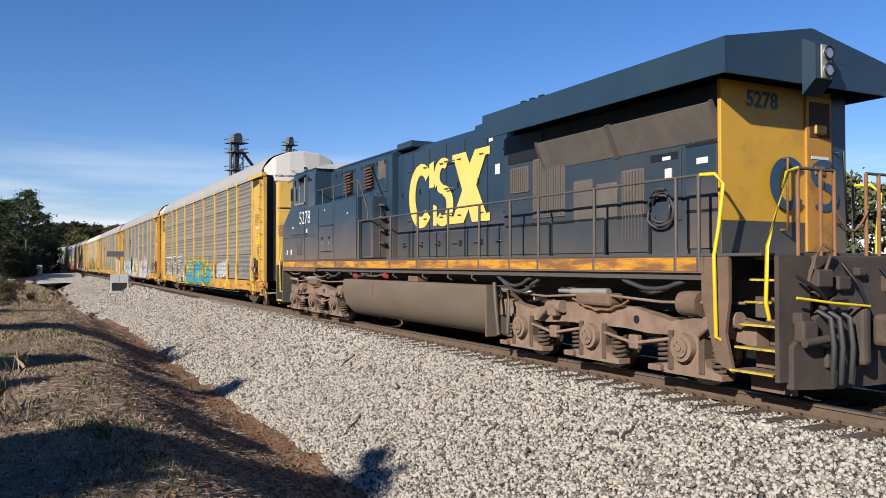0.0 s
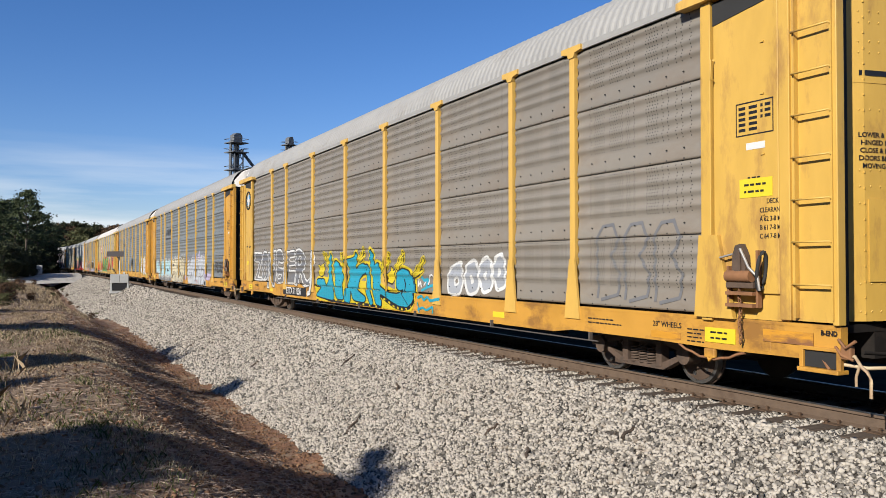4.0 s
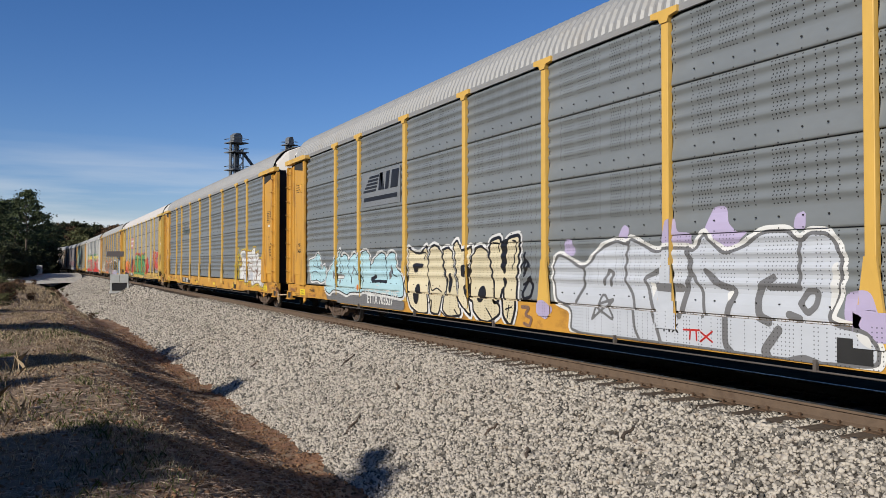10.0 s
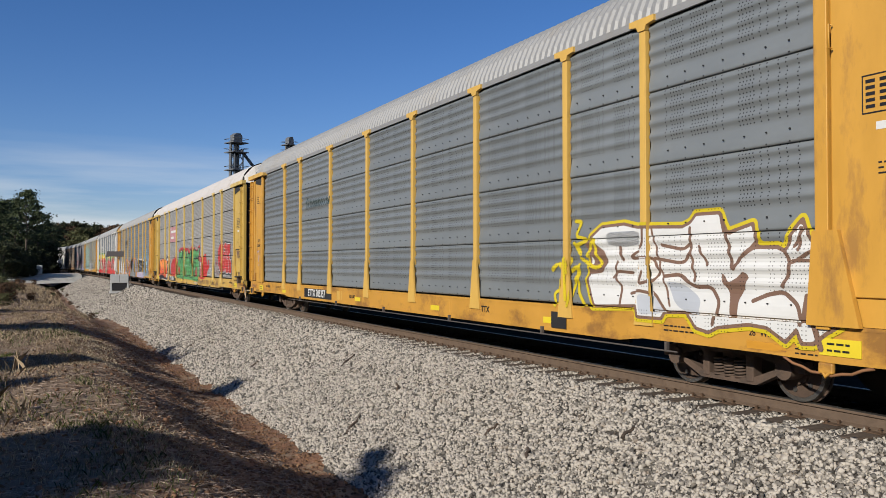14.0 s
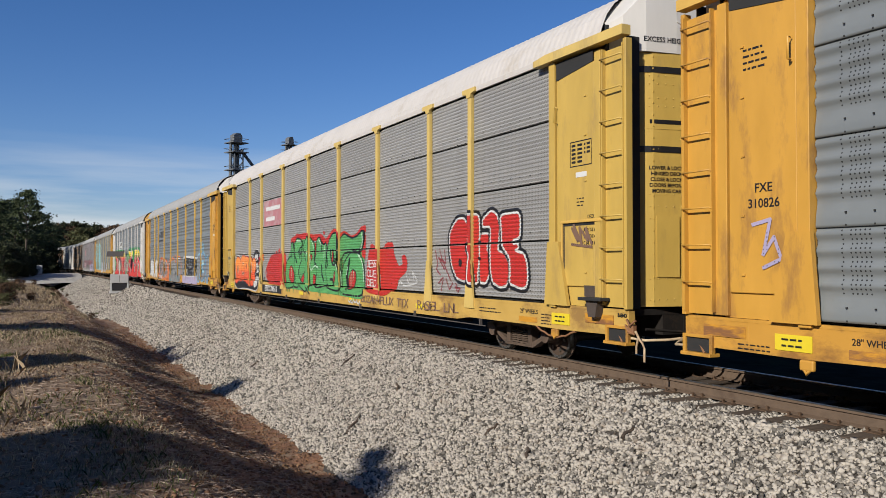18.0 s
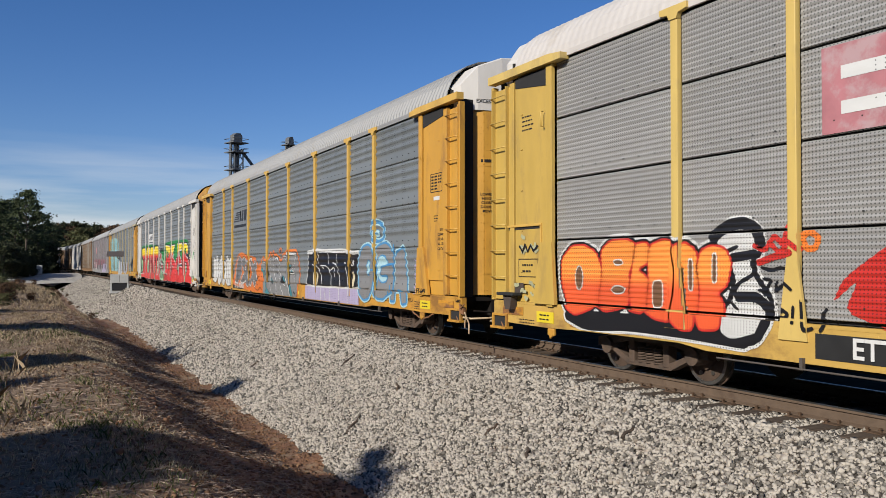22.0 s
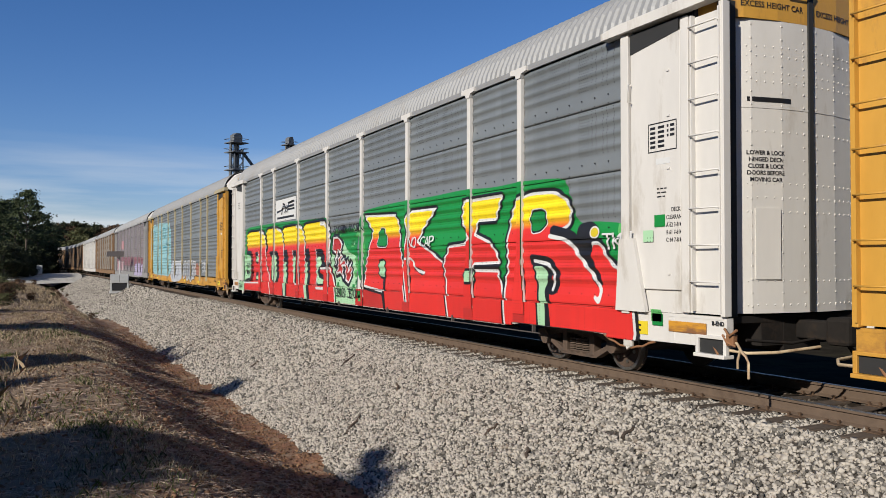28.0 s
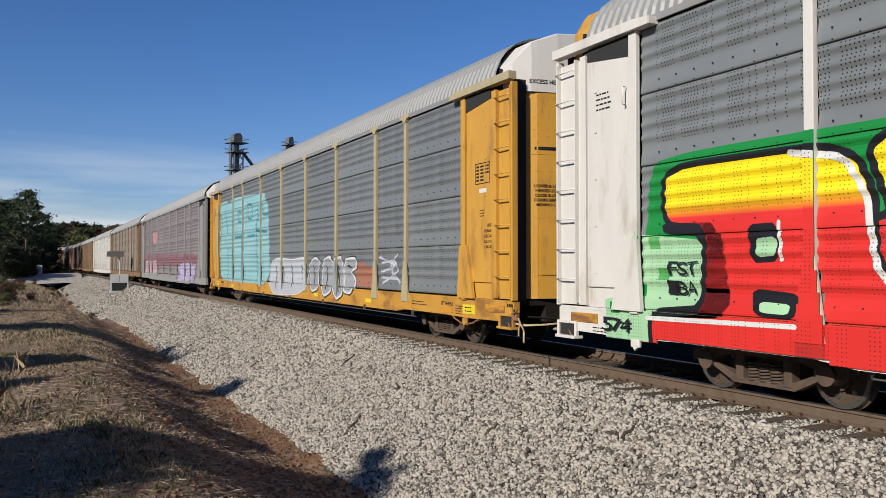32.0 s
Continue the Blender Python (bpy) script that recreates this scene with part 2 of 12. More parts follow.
def bend(y):
    """How far the track has swung to -x at y."""
    y = min(y, 330.0)
    return max(0.0, y - 60) ** 2 / 18000 + max(0.0, y - 170) ** 2 / 1800


def track_x(y):
    return TRACK_X - bend(y) - (max(0.0, y - 330) * 0.2 if y > 330 else 0.0)


def sm(a, b, x):
    u = np.clip((x - a) / (b - a), 0, 1)
    return u * u * (3 - 2 * u)


def ground_z(x, y):
    """Height of the natural ground; arrays or numbers."""
    x, y = np.asarray(x, float), np.asarray(y, float)
    yc = np.minimum(y, 330)
    off = np.maximum(0, yc - 60) ** 2 / 18000 + np.maximum(0, yc - 170) ** 2 / 1800 + np.maximum(0, y - 330) * 0.2
    u = x + off
    bank = -0.42 + 0.10 * np.sin(y * 0.55 + 0.4 * u) + 0.07 * np.sin(y * 1.3 + 1.1 * u + 1.0) + 0.05 * np.sin(y * 2.6 - u)
    bank = bank * (1 - sm(30, 70, y)) + (-1.15) * sm(30, 70, y)
    far = sm(45, 70, y)
    z = bank + (-1.72 - 0.55 * far - bank) * np.clip((u - 0.6 + 1.2 * far) / 3.5, 0, 1) ** 2 * (3 - 2 * np.clip((u - 0.6 + 1.2 * far) / 3.5, 0, 1))
    z = z + 1.1 * sm(5.2, 7.6, u)
    z = z - 0.7 * sm(10.6, 13.6, u)
    return z


# ---- the ground, one sheet out to the horizon ----
def spread(a, b, n, power=1.0):
    return [a + (b - a) * (i / n) ** power for i in range(n + 1)]


def earth_mat():
    m = mat("red_clay_and_dry_grass", (0.24, 0.118, 0.062), 0.95, 0, 0.7, 7.0, (0.36, 0.265, 0.165), 0.42, 1.7, bump=1.0, bump_scale=34, dirt_edge=0.10)
    return dusty(m, (0.16, 0.118, 0.078), 0.2, 3.0, 0.8, "X")


EARTH = earth_mat()
gx = sorted(set([-1500, -600, -250, -120, -70, -45, -30] + spread(-22, 16, 150) + [20, 28, 40, 60, 90, 150, 300, 700, 1500]))
gy = sorted(set([-600, -200, -80, -40, -25, -15, -10] + spread(-6, 24, 150) + spread(24, 80, 110)[1:] + spread(80, 340, 60)[1:] + [400, 600, 1000, 2500]))
GX, GY = np.meshgrid(gx, gy)
GZ = ground_z(GX, GY)
for i in range(len(gy)):
    for j in range(len(gx)):
        if -25 < gx[j] < 5.2 and -10 < gy[i] < 120:
            amp = 0.09 if gx[j] > 1.0 else 0.06
            GZ[i, j] += amp * noise.fractal(Vector((gx[j] * 1.1, gy[i] * 1.1, 0)), 1.0, 2.0, 4) + 0.02 * noise.noise(Vector((gx[j] * 6, gy[i] * 6, 3)))
nx = len(gx)
g = Mesh()
g.add(np.stack([GX, GY, GZ], -1).reshape(-1, 3).tolist(),
      [(i * nx + j, i * nx + j + 1, (i + 1) * nx + j + 1, (i + 1) * nx + j) for i in range(len(gy) - 1) for j in range(nx - 1)], 0, True)
# near-black ground past the track: the train's shade put into the colour
SHADEGROUND = mat("ground_shade_dark", (0.035, 0.03, 0.022), 0.95, 0, 0.4, 1.2, (0.05, 0.045, 0.025), 0.4, 0.6, bump=0.8, bump_scale=6, spec=0.0)
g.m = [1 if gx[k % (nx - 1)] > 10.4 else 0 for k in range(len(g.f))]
ground = tagged(new("ground", g.data("ground", EARTH, SHADEGROUND)), "red clay bank with dry grass and leaf litter", "ground", kind="structure")

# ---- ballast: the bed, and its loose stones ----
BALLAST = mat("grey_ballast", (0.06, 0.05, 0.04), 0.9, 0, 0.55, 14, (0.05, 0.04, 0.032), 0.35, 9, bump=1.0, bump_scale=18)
# oily stones, darkened further to stand for shade under the train
STONEDARK = mat("oily_shade_ballast_stone", (0.10, 0.08, 0.062), 0.9, 0, 0.3, 16, (0.05, 0.04, 0.03), 0.4, 6, rnd=0.4, island=True)
STONE = mat("ballast_stone", (0.445, 0.402, 0.343), 0.85, 0, 0.22, 20, (0.30, 0.215, 0.145), 0.2, 6, rnd=0.55, island=True)
# about two stones in five are dark
for n_ in STONE.node_tree.nodes:
    if n_.type == "MAP_RANGE" and any(l_.from_node.type == "NEW_GEOMETRY" for l_ in n_.inputs["Value"].links):
        n_.inputs["From Max"].default_value = 0.55
        n_.inputs["To Min"].default_value, n_.inputs["To Max"].default_value = 0.10, 1.10


def bed_z(u):
    """Top of the ballast by distance across the line from the track's middle line (u = x with no bend)."""
    return np.where(u < 7.35, -0.21 - (7.35 - u) * 0.50, np.where(u > 10.55, -0.21 - (u - 10.55) * 0.5, np.where((u > 8.24) & (u < 9.66), -0.255, -0.21)))


us = [2.9, 3.6, 4.35, 4.8, 5.4, 6.0, 6.6, 7.1, 7.3, 7.45, 7.65, 8.22, 8.26, 8.95, 9.7, 10.3, 10.55, 11.2, 12.4]
ys = spread(-14, 60, 70) + spread(60, 345, 70)[1:]
b = Mesh()
b.add([(u + track_x(y) - TRACK_X, y, float(bed_z(u))) for y in ys for u in us],
      [(i * len(us) + j, i * len(us) + j + 1, (i + 1) * len(us) + j + 1, (i + 1) * len(us) + j) for i in range(len(ys) - 1) for j in range(len(us) - 1)], 0, True)
# oily bed past the near rail, also darkened for the train's shade
OILYSHADE = mat("oily_shade_ballast", (0.055, 0.043, 0.034), 0.95, 0, 0.4, 12, (0.03, 0.025, 0.02), 0.4, 5, bump=1.0, bump_scale=18, spec=0.0)
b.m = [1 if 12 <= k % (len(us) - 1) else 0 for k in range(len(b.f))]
tagged(new("ballast_bed", b.data("ballast_bed", BALLAST, OILYSHADE)), "crushed stone track bed, oily and darkened for shade past the near rail", "ballast", kind="structure")


def stones(name, n, y_of, u0, u1, size, label, material=STONE):
    """Loose crushed stones, each its own little faceted block, strewn over the bed's shoulder."""
    rng = np.random.default_rng(5)
    base = np.array([(x, y, z) for x in (-1, 1) for y in (-1, 1) for z in (-1, 1)], float)
    faces = np.array([(0, 1, 3, 2), (4, 6, 7, 5), (0, 4, 5, 1), (2, 3, 7, 6), (0, 2, 6, 4), (1, 5, 7, 3)])
    V = base[None] * rng.uniform(0.45, 1.0, (n, 8, 3))
    V *= (rng.uniform(0.5, 1.45, (n, 1, 3)) * rng.lognormal(0, 0.2, (n, 1, 1)) * size)
    a, bb, c = (rng.uniform(0, 6.28, n) for _ in range(3))
    ca, sa, cb, sb, cc, sc_ = np.cos(a), np.sin(a), np.cos(bb), np.sin(bb), np.cos(c), np.sin(c)
    R = np.stack([np.stack([ca * cb, ca * sb * sc_ - sa * cc, ca * sb * cc + sa * sc_], -1),
                  np.stack([sa * cb, sa * sb * sc_ + ca * cc, sa * sb * cc - ca * sc_], -1),
                  np.stack([-sb, cb * sc_, cb * cc], -1)], 1)
    V = np.einsum("nij,nkj->nki", R, V)
    u = u0 + (u1 - u0) * rng.uniform(0, 1, n)
    y = y_of(rng.uniform(0, 1, n))
    x = u - (np.maximum(0, y - 60) ** 2 / 18000)
    P = np.stack([x, y, bed_z(u) + size * rng.uniform(-0.5, 1.25, n)], -1)
    V = (V + P[:, None]).reshape(-1, 3)
    F = (faces[None] + 8 * np.arange(n)[:, None, None]).reshape(-1, 4)
    d = bpy.data.meshes.new(name)
    d.vertices.add(len(V))
    d.vertices.foreach_set("co", V.ravel())
    d.loops.add(F.size)
    d.loops.foreach_set("vertex_index", F.ravel().astype(np.int32))
    d.polygons.add(len(F))
    d.polygons.foreach_set("loop_start", np.arange(0, F.size, 4, dtype=np.int32))
    d.polygons.foreach_set("loop_total", np.full(len(F), 4, np.int32))
    d.update(calc_edges=True)
    d.materials.append(material)
    return tagged(new(name, d), label, "ballast", kind="stuff")


def tie_gaps(q):
    """Places along the line that fall between the ties."""
    k = np.floor(q * 88) - 14
    return 6 + 0.52 * (k + 0.5) + (q * 88 % 1 - 0.5) * 0.27


stones("ballast_stones", 66000, lambda q: 1.5 + 16.5 * q, 4.3, 7.50, 0.0225, "loose pale grey crushed ballast stones")
stones("ballast_stones", 30000, lambda q: -13 + 14.5 * q, 4.3, 7.50, 0.032, "loose pale grey crushed ballast stones")
stones("ballast_stones", 46000, lambda q: 18 + 42 * q ** 1.5, 4.1, 7.50, 0.032, "loose pale grey crushed ballast stones")
stones("ballast_stones", 16000, lambda q: 56 + 80 * q ** 1.3, 3.0, 7.45, 0.05, "loose pale grey crushed ballast stones far along the line")
stones("ballast_stones", 14000, tie_gaps, 7.42, 8.14, 0.018, "pale stones packed between the tie ends")
stones("ballast_stones", 12000, tie_gaps, 8.3, 10.2, 0.022, "oily ballast stones between the ties, darkened further for shade", STONEDARK)


# ---- ties and rails ----
def rail_outline(x):
    return [(x - 0.07, -0.178), (x + 0.07, -0.178), (x + 0.07, -0.166), (x + 0.012, -0.145), (x + 0.009, -0.05), (x + 0.036, -0.036), (x + 0.036, -0.008),
            (x + 0.028, 0), (x - 0.028, 0), (x - 0.036, -0.008), (x - 0.036, -0.036), (x - 0.009, -0.05), (x - 0.012, -0.145), (x - 0.07, -0.166)]


def rail(side):
    r = Mesh()
    o = rail_outline(side * 0.754)
    n = len(o)
    yy = [-14] + spread(60, 345, 80)
    vs = [(p[0] + track_x(y), y, p[1]) for y in yy for p in o]
    for i in range(len(yy) - 1):
        for k in range(n):
            r.add([], [], 0)
            r.f.append((i * n + k, i * n + (k + 1) % n, (i + 1) * n + (k + 1) % n, (i + 1) * n + k))
            r.m.append(1 if k in (7, 8) else 0)
            r.smooth.append(False)
    r.v = vs
    return tagged(new("rail", r.data("rail", RAILSIDE, RAILTOP)), "rusty steel rail with a polished running surface", "rail", "rails of the track", "structure")


for side in (-1, 1):
    rail(side)
rng = random.Random(3)
tie_mesh = [Mesh().bevel_box(-1.44, 1.3, -0.115, 0.115, -0.17, 0, 0.012).data("tie", TIE) for _ in range(1)]
plate_mesh = Mesh().bevel_box(-0.18, 0.18, -0.1, 0.1, 0, 0.012, 0.004).data("tie_plate", TIEPLATE)
spike_mesh = Mesh().box(-0.012, 0.012, -0.012, 0.012, 0, 0.03).box(-0.022, 0.016, -0.018, 0.018, 0.03, 0.045).data("spike", TIEPLATE)
far_ties = Mesh()
for i in range(-14, 560):
    y = 0.52 * i + rng.uniform(-0.03, 0.03) + 6
    x = track_x(y) + rng.uniform(-0.11, 0.09)
    if i < 90:
        tie = tagged(new("railway_tie", tie_mesh[0]), "dark weathered creosoted timber railway tie", "railway tie", "ties of the track")
        tie.matrix_world = pose(x, y, -0.186 + rng.uniform(-0.006, 0.003), 0, 0, rng.uniform(-1.5, 1.5))
        for sgn in (-1, 1):
            pl = part("tie_plate", plate_mesh, tie, (sgn * 0.754 - (x - track_x(y)), 0, 0.001))
            if -2 < y < 24:
                for dx, dy in ((-0.09, -0.05), (0.09, 0.05), (-0.15, 0.06)):
                    part("spike", spike_mesh, pl, (dx, dy, 0.012))
    else:
        far_ties.box(x - 1.3, x + 1.3, y - 0.11, y + 0.11, -0.36, -0.19)
tagged(new("railway_ties", far_ties.data("railway_ties", TIE)), "dark weathered railway ties far along the line", "railway tie", kind="stuff")


# ---- autorack cars: y = 0 is the middle, -y the end that leads; the sides stand at x = -1.5 and 1.5 ----
PITCH = 28.45
POSTS = (5.29, 7.1, 10.0, 12.85)
HALF = PITCH / 2
post_y = [-HALF + p for p in POSTS] + [HALF - p for p in reversed(POSTS)]
edges_y = [-HALF + 2.56] + post_y + [HALF - 2.56]
ROWS = (1.03, 2.03, 3.0, 4.0, 4.94)
CACHE = {}


def cached(key, build):
    if key not in CACHE:
        CACHE[key] = build()
    return CACHE[key]


RIBS = [(0.0, 1.0), (0.03, 1.05), (0.13, 0.75), (0.255, 0.0)]
for k_ in range(4):
    RIBS += [(0.27 + 0.1825 * (k_ + s_), e_) for s_, e_ in ((0.22, 0.0), (0.38, 0.35), (0.52, 0.85), (0.64, 1.0), (0.80, 0.75), (0.98, 0.05))]
RIBS.append((1.0, 0.0))


def rib_nodes(waves):
    """Heights, as shares of a sheet, at which its profile turns."""
    if waves < 10:
        return [p[0] for p in RIBS]
    return [0.02 + 0.96 * i / (waves * 6) for i in range(waves * 6 + 1)]


def rib(v, waves, depth):
    """How far the sheet stands out at share v of its height: a plain rolled band at the foot and four ribs above it, or fine waves."""
    if waves < 10:
        for (v0, e0), (v1, e1) in zip(RIBS, RIBS[1:]):
            if v <= v1:
                return -depth * (e0 + (e1 - e0) * max(0.0, v - v0) / (v1 - v0))
        return 0.0
    return -0.5 * depth * (1 + max(-0.8, min(0.8, 1.3 * math.sin(2 * math.pi * v * waves))))


def panel_mesh(w, h, waves, depth, material):
    """A rack side sheet: horizontal corrugations, folded flanges at its edges; it stands at x = 0 facing -x."""
    def build():
        p = [(0.02 if waves > 9 else 0.006, 0.012 if waves > 9 else 0.002)] + [(rib(v, waves, depth), h * v) for v in rib_nodes(waves)] + [(0.02 if waves > 9 else 0.006, h - (0.012 if waves > 9 else 0.002))]
        q = Mesh()
        q.sheet(p, "y", -w / 2 + 0.008, w / 2 - 0.008, 0, True)
        q.sheet([(x + 0.004, z) for x, z in reversed(p)], "y", -w / 2 + 0.008, w / 2 - 0.008, 0, True)
        # bolts along the plain band
        for k in range(-4, 5):
            if abs(k * 0.32) < w / 2 - 0.1:
                q.box(-depth * 1.25 - 0.006, -depth * 0.9, k * 0.32 - 0.008, k * 0.32 + 0.008, h * 0.15, h * 0.15 + 0.016, 1)
                q.box(-depth * 1.05 - 0.006, -depth * 0.6, k * 0.32 - 0.008, k * 0.32 + 0.008, 0.012, 0.028, 1)
        return q.data("side_panel", material, BLACK_AND_SHADE)
    return cached(("panel", round(w, 3), round(h, 3), waves, depth, material.name), build)


def post_mesh(material):
    def build():
        q = Mesh()
        q.bevel_box(-0.055, 0.03, -0.062, 0.062, 0.95, 4.96, 0.008)
        # flared foot and T-shaped head
        foot = [(-0.19, 0.80), (0.19, 0.80), (0.165, 1.0), (0.066, 1.72), (-0.066, 1.72), (-0.165, 1.0)]
        q.prism(foot, "x", -0.066, -0.03)
        head = [(-0.25, 5.035), (-0.25, 4.955), (-0.10, 4.93), (-0.066, 4.86), (0.066, 4.86), (0.10, 4.93), (0.25, 4.955), (0.25, 5.035)]
        q.prism(head, "x", -0.074, 0.0)
        return q.data("post", material)
    return cached(("post", material.name), build)


def roof_mesh(material):
    def build():
        q = Mesh()
        arc = [(-1.49, 5.02), (-1.46, 5.17), (-1.36, 5.40), (-1.22, 5.58), (-1.02, 5.73), (-0.75, 5.84), (-0.4, 5.90), (0, 5.92)]
        arc = arc + [(-x, z) for x, z in reversed(arc[:-1])]
        n = int(25.8 / 0.0425)
        vs, na = [], len(arc)
        for i in range(n + 1):
            y = -12.9 + 25.8 * i / n
            lift = {"white_roof": 0.005, "dusty_pale_roof": 0.014}.get(material.name, 0.034) if i % 4 in (0, 1) else 0.0
            vs += [(x * (1 + lift * 0.5), y, z + lift * (0.4 + 0.6 * (z - 5.02) / 0.9)) for x, z in arc]
        q.add(vs, [(i * na + k, i * na + k + 1, (i + 1) * na + k + 1, (i + 1) * na + k) for i in range(n) for k in range(na - 1)], 0, False)
        for x in (-1.515, 1.475):
            q.box(x, x + 0.04, -13.5, 13.5, 4.95, 5.045)
        return q.data("roof", material)
    return cached(("roof", material.name), build)


def sill_mesh(material):
    """Side sill: deep in the middle, cut up over the trucks."""
    def build():
        o = [(-13.55, 0.98), (-13.55, 0.62), (-11.9, 0.60), (-10.9, 0.62), (-8.9, 0.62), (-8.4, 0.56), (8.4, 0.56), (8.9, 0.62), (10.9, 0.62), (11.9, 0.60), (13.55, 0.62), (13.55, 0.98)]
        q = Mesh()
        q.prism(o, "x", -0.05, 0.06)
        q.box(-0.055, 0.02, -13.5, 13.5, 0.955, 0.995)
        for y in (-12.6, -5.8, -3.1, 0.4, 3.3, 6.2, 12.6):
            q.bevel_box(-0.054, 0.0, y - 0.07, y + 0.07, 0.64, 0.93, 0.006)
        return q.data("side_sill", material)
    return cached(("sill", material.name), build)


def end_mesh(material):
    """Side plate at the car's end, with its jamb, door track and lower gusset; y = 0 is the end's corner, +y runs inboard."""
    def build():
        q = Mesh()
        q.box(0.0, 0.05, 0.66, 1.9, 1.0, 4.86)
        q.bevel_box(-0.07, 0.05, 1.74, 1.9, 0.95, 4.9, 0.008)
        q.bevel_box(-0.055, 0.05, 0.6, 0.74, 1.02, 4.82, 0.008)
        q.bevel_box(-0.035, 0.02, 0.76, 1.72, 1.3, 4.7, 0.012)
        q.prism([(2.0, 0.99), (1.92, 2.0), (1.62, 2.0), (1.38, 0.99)], "x", -0.094, -0.03)
        q.box(-0.02, 0.05, 0.02, 0.6, 1.02, 4.78)
        # black wedge that stands for the eave's shadow on the plate
        q.prism([(0.78, 4.86), (1.72, 4.86), (1.72, 4.58), (0.78, 4.70)], "x", -0.045, -0.034, 1)
        q.bevel_box(-0.07, 0.05, 0.0, 0.07, 1.0, 4.86, 0.008)
        for z in (1.5, 2.2, 2.9, 3.6, 4.2):
            q.box(-0.05, -0.03, 0.95, 1.0, z, z + 0.02)
        q.tube([(-0.07, 1.68, 3.9), (-0.12, 1.68, 3.9), (-0.12, 1.68, 4.15), (-0.07, 1.68, 4.15)], 0.012, 5)
        return q.data("end_plate", material, BLACK_AND_SHADE)
    return cached(("end", material.name), build)


def eave_mesh(material):
    def build():
        q = Mesh()
        q.prism([(0, 5.04), (0, 4.9), (2.25, 4.9), (2.25, 5.0), (1.9, 5.04)], "x", -0.14, 0.02)
        return q.data("end_eave", material)
    return cached(("eave", material.name), build)


def ladder_mesh(material):
    def build():
        q = Mesh()
        for y in (0.06, 0.52):
            q.box(-0.09, -0.02, y - 0.012, y + 0.012, 1.05, 4.8)
        z = 1.42
        while z < 4.75:
            q.tube([(-0.03, 0.06, z - 0.02), (-0.12, 0.06, z), (-0.125, 0.52, z), (-0.03, 0.52, z - 0.02)], 0.012, 6)
            z += 0.46
        return q.data("ladder", material)
    return cached(("ladder", material.name), build)


DOOR_PLAN = [(-1.25, 0.62), (-1.23, 0.27), (-0.95, 0.13), (-0.5, 0.04), (0.0, 0.01), (0.5, 0.04), (0.95, 0.13), (1.23, 0.27), (1.25, 0.62)]


def roof_line(x):
    arc = [(0, 5.90), (0.4, 5.88), (0.75, 5.82), (1.02, 5.70), (1.22, 5.54), (1.36, 5.36), (1.46, 5.15)]
    x = abs(x)
    for (x0, z0), (x1, z1) in zip(arc, arc[1:]):
        if x <= x1:
            return z0 + (z1 - z0) * (x - x0) / (x1 - x0)
    return 5.1


def door_mesh(material, z0, z1, cap):
    """Faceted radial end doors, or the cap above them; y = 0 is the end's corner."""
    def build():
        q = Mesh()
        n = len(DOOR_PLAN)
        k = 1.13 if cap else 1.0
        out = [(x * k, y, z0) for x, y in DOOR_PLAN] + [(x * k, y, roof_line(x * k) - 0.03 if cap else z1) for x, y in DOOR_PLAN]
        q.add(out, [(i, i + 1, n + i + 1, n + i) for i in range(n - 1)])
        back = [(x * 0.97, y + 0.05, z) for x, y, z in out]
        q.add(back, [(i + 1, i, n + i, n + i + 1) for i in range(n - 1)])
        if cap:
            rim = out[n:] + [(x * k * 0.99, y + 0.06, roof_line(x * k)) for x, y in DOOR_PLAN] + [(x * k * 0.98, 1.0, roof_line(x * k)) for x, y in DOOR_PLAN]
            q.add(rim, [(r * n + i, r * n + i + 1, (r + 1) * n + i + 1, (r + 1) * n + i) for r in (0, 1) for i in range(n - 1)])
            q.tube([(-0.62, -0.02, 5.2), (-0.5, -0.05, 5.14), (-0.1, -0.07, 5.14), (0.0, -0.05, 5.2)], 0.014, 5)
        else:
            def on_door(x):
                for (x0, y0), (x1, y1) in zip(DOOR_PLAN, DOOR_PLAN[1:]):
                    if x0 < x <= x1 and x1 - x0 > 0.05:
                        return y0 + (y1 - y0) * (x - x0) / (x1 - x0)
                return 0.3
            for z in (1.12, 1.42, 2.3, 2.48, 2.66, 3.32, 3.95, 4.07, 4.28, 4.40):
                for k in range(-9, 10):
                    x = k * 0.125
                    q.add([(x - 0.013, on_door(x) - 0.002, z), (x, on_door(x) - 0.012, z + 0.013), (x + 0.013, on_door(x) - 0.002, z), (x, on_door(x) - 0.002, z - 0.013), (x, on_door(x) - 0.002, z + 0.022)],
                          [(0, 3, 1), (3, 2, 1), (2, 4, 1), (4, 0, 1)])
            for x in (-1.17, -0.95, -0.5, -0.12, 0.12, 0.5, 0.95, 1.17):
                for k in range(22):
                    z, y = 1.1 + 0.17 * k, on_door(x) - 0.008
                    q.box(x - 0.01, x + 0.01, y, y + 0.02, z, z + 0.02)
            for (x0, y0), (x1, y1) in zip(DOOR_PLAN[1:], DOOR_PLAN[2:-1]):
                q.add([(x0, y0 - 0.006, 3.62), (x1, y1 - 0.006, 3.62), (x1, y1 - 0.006, 3.645), (x0, y0 - 0.006, 3.645), (x0, y0 + 0.004, 3.62), (x1, y1 + 0.004, 3.62)], [(0, 1, 2, 3), (4, 5, 1, 0)])
        return q.data("end_cap" if cap else "radial_door", material)
    return cached(("door", material.name, cap), build)


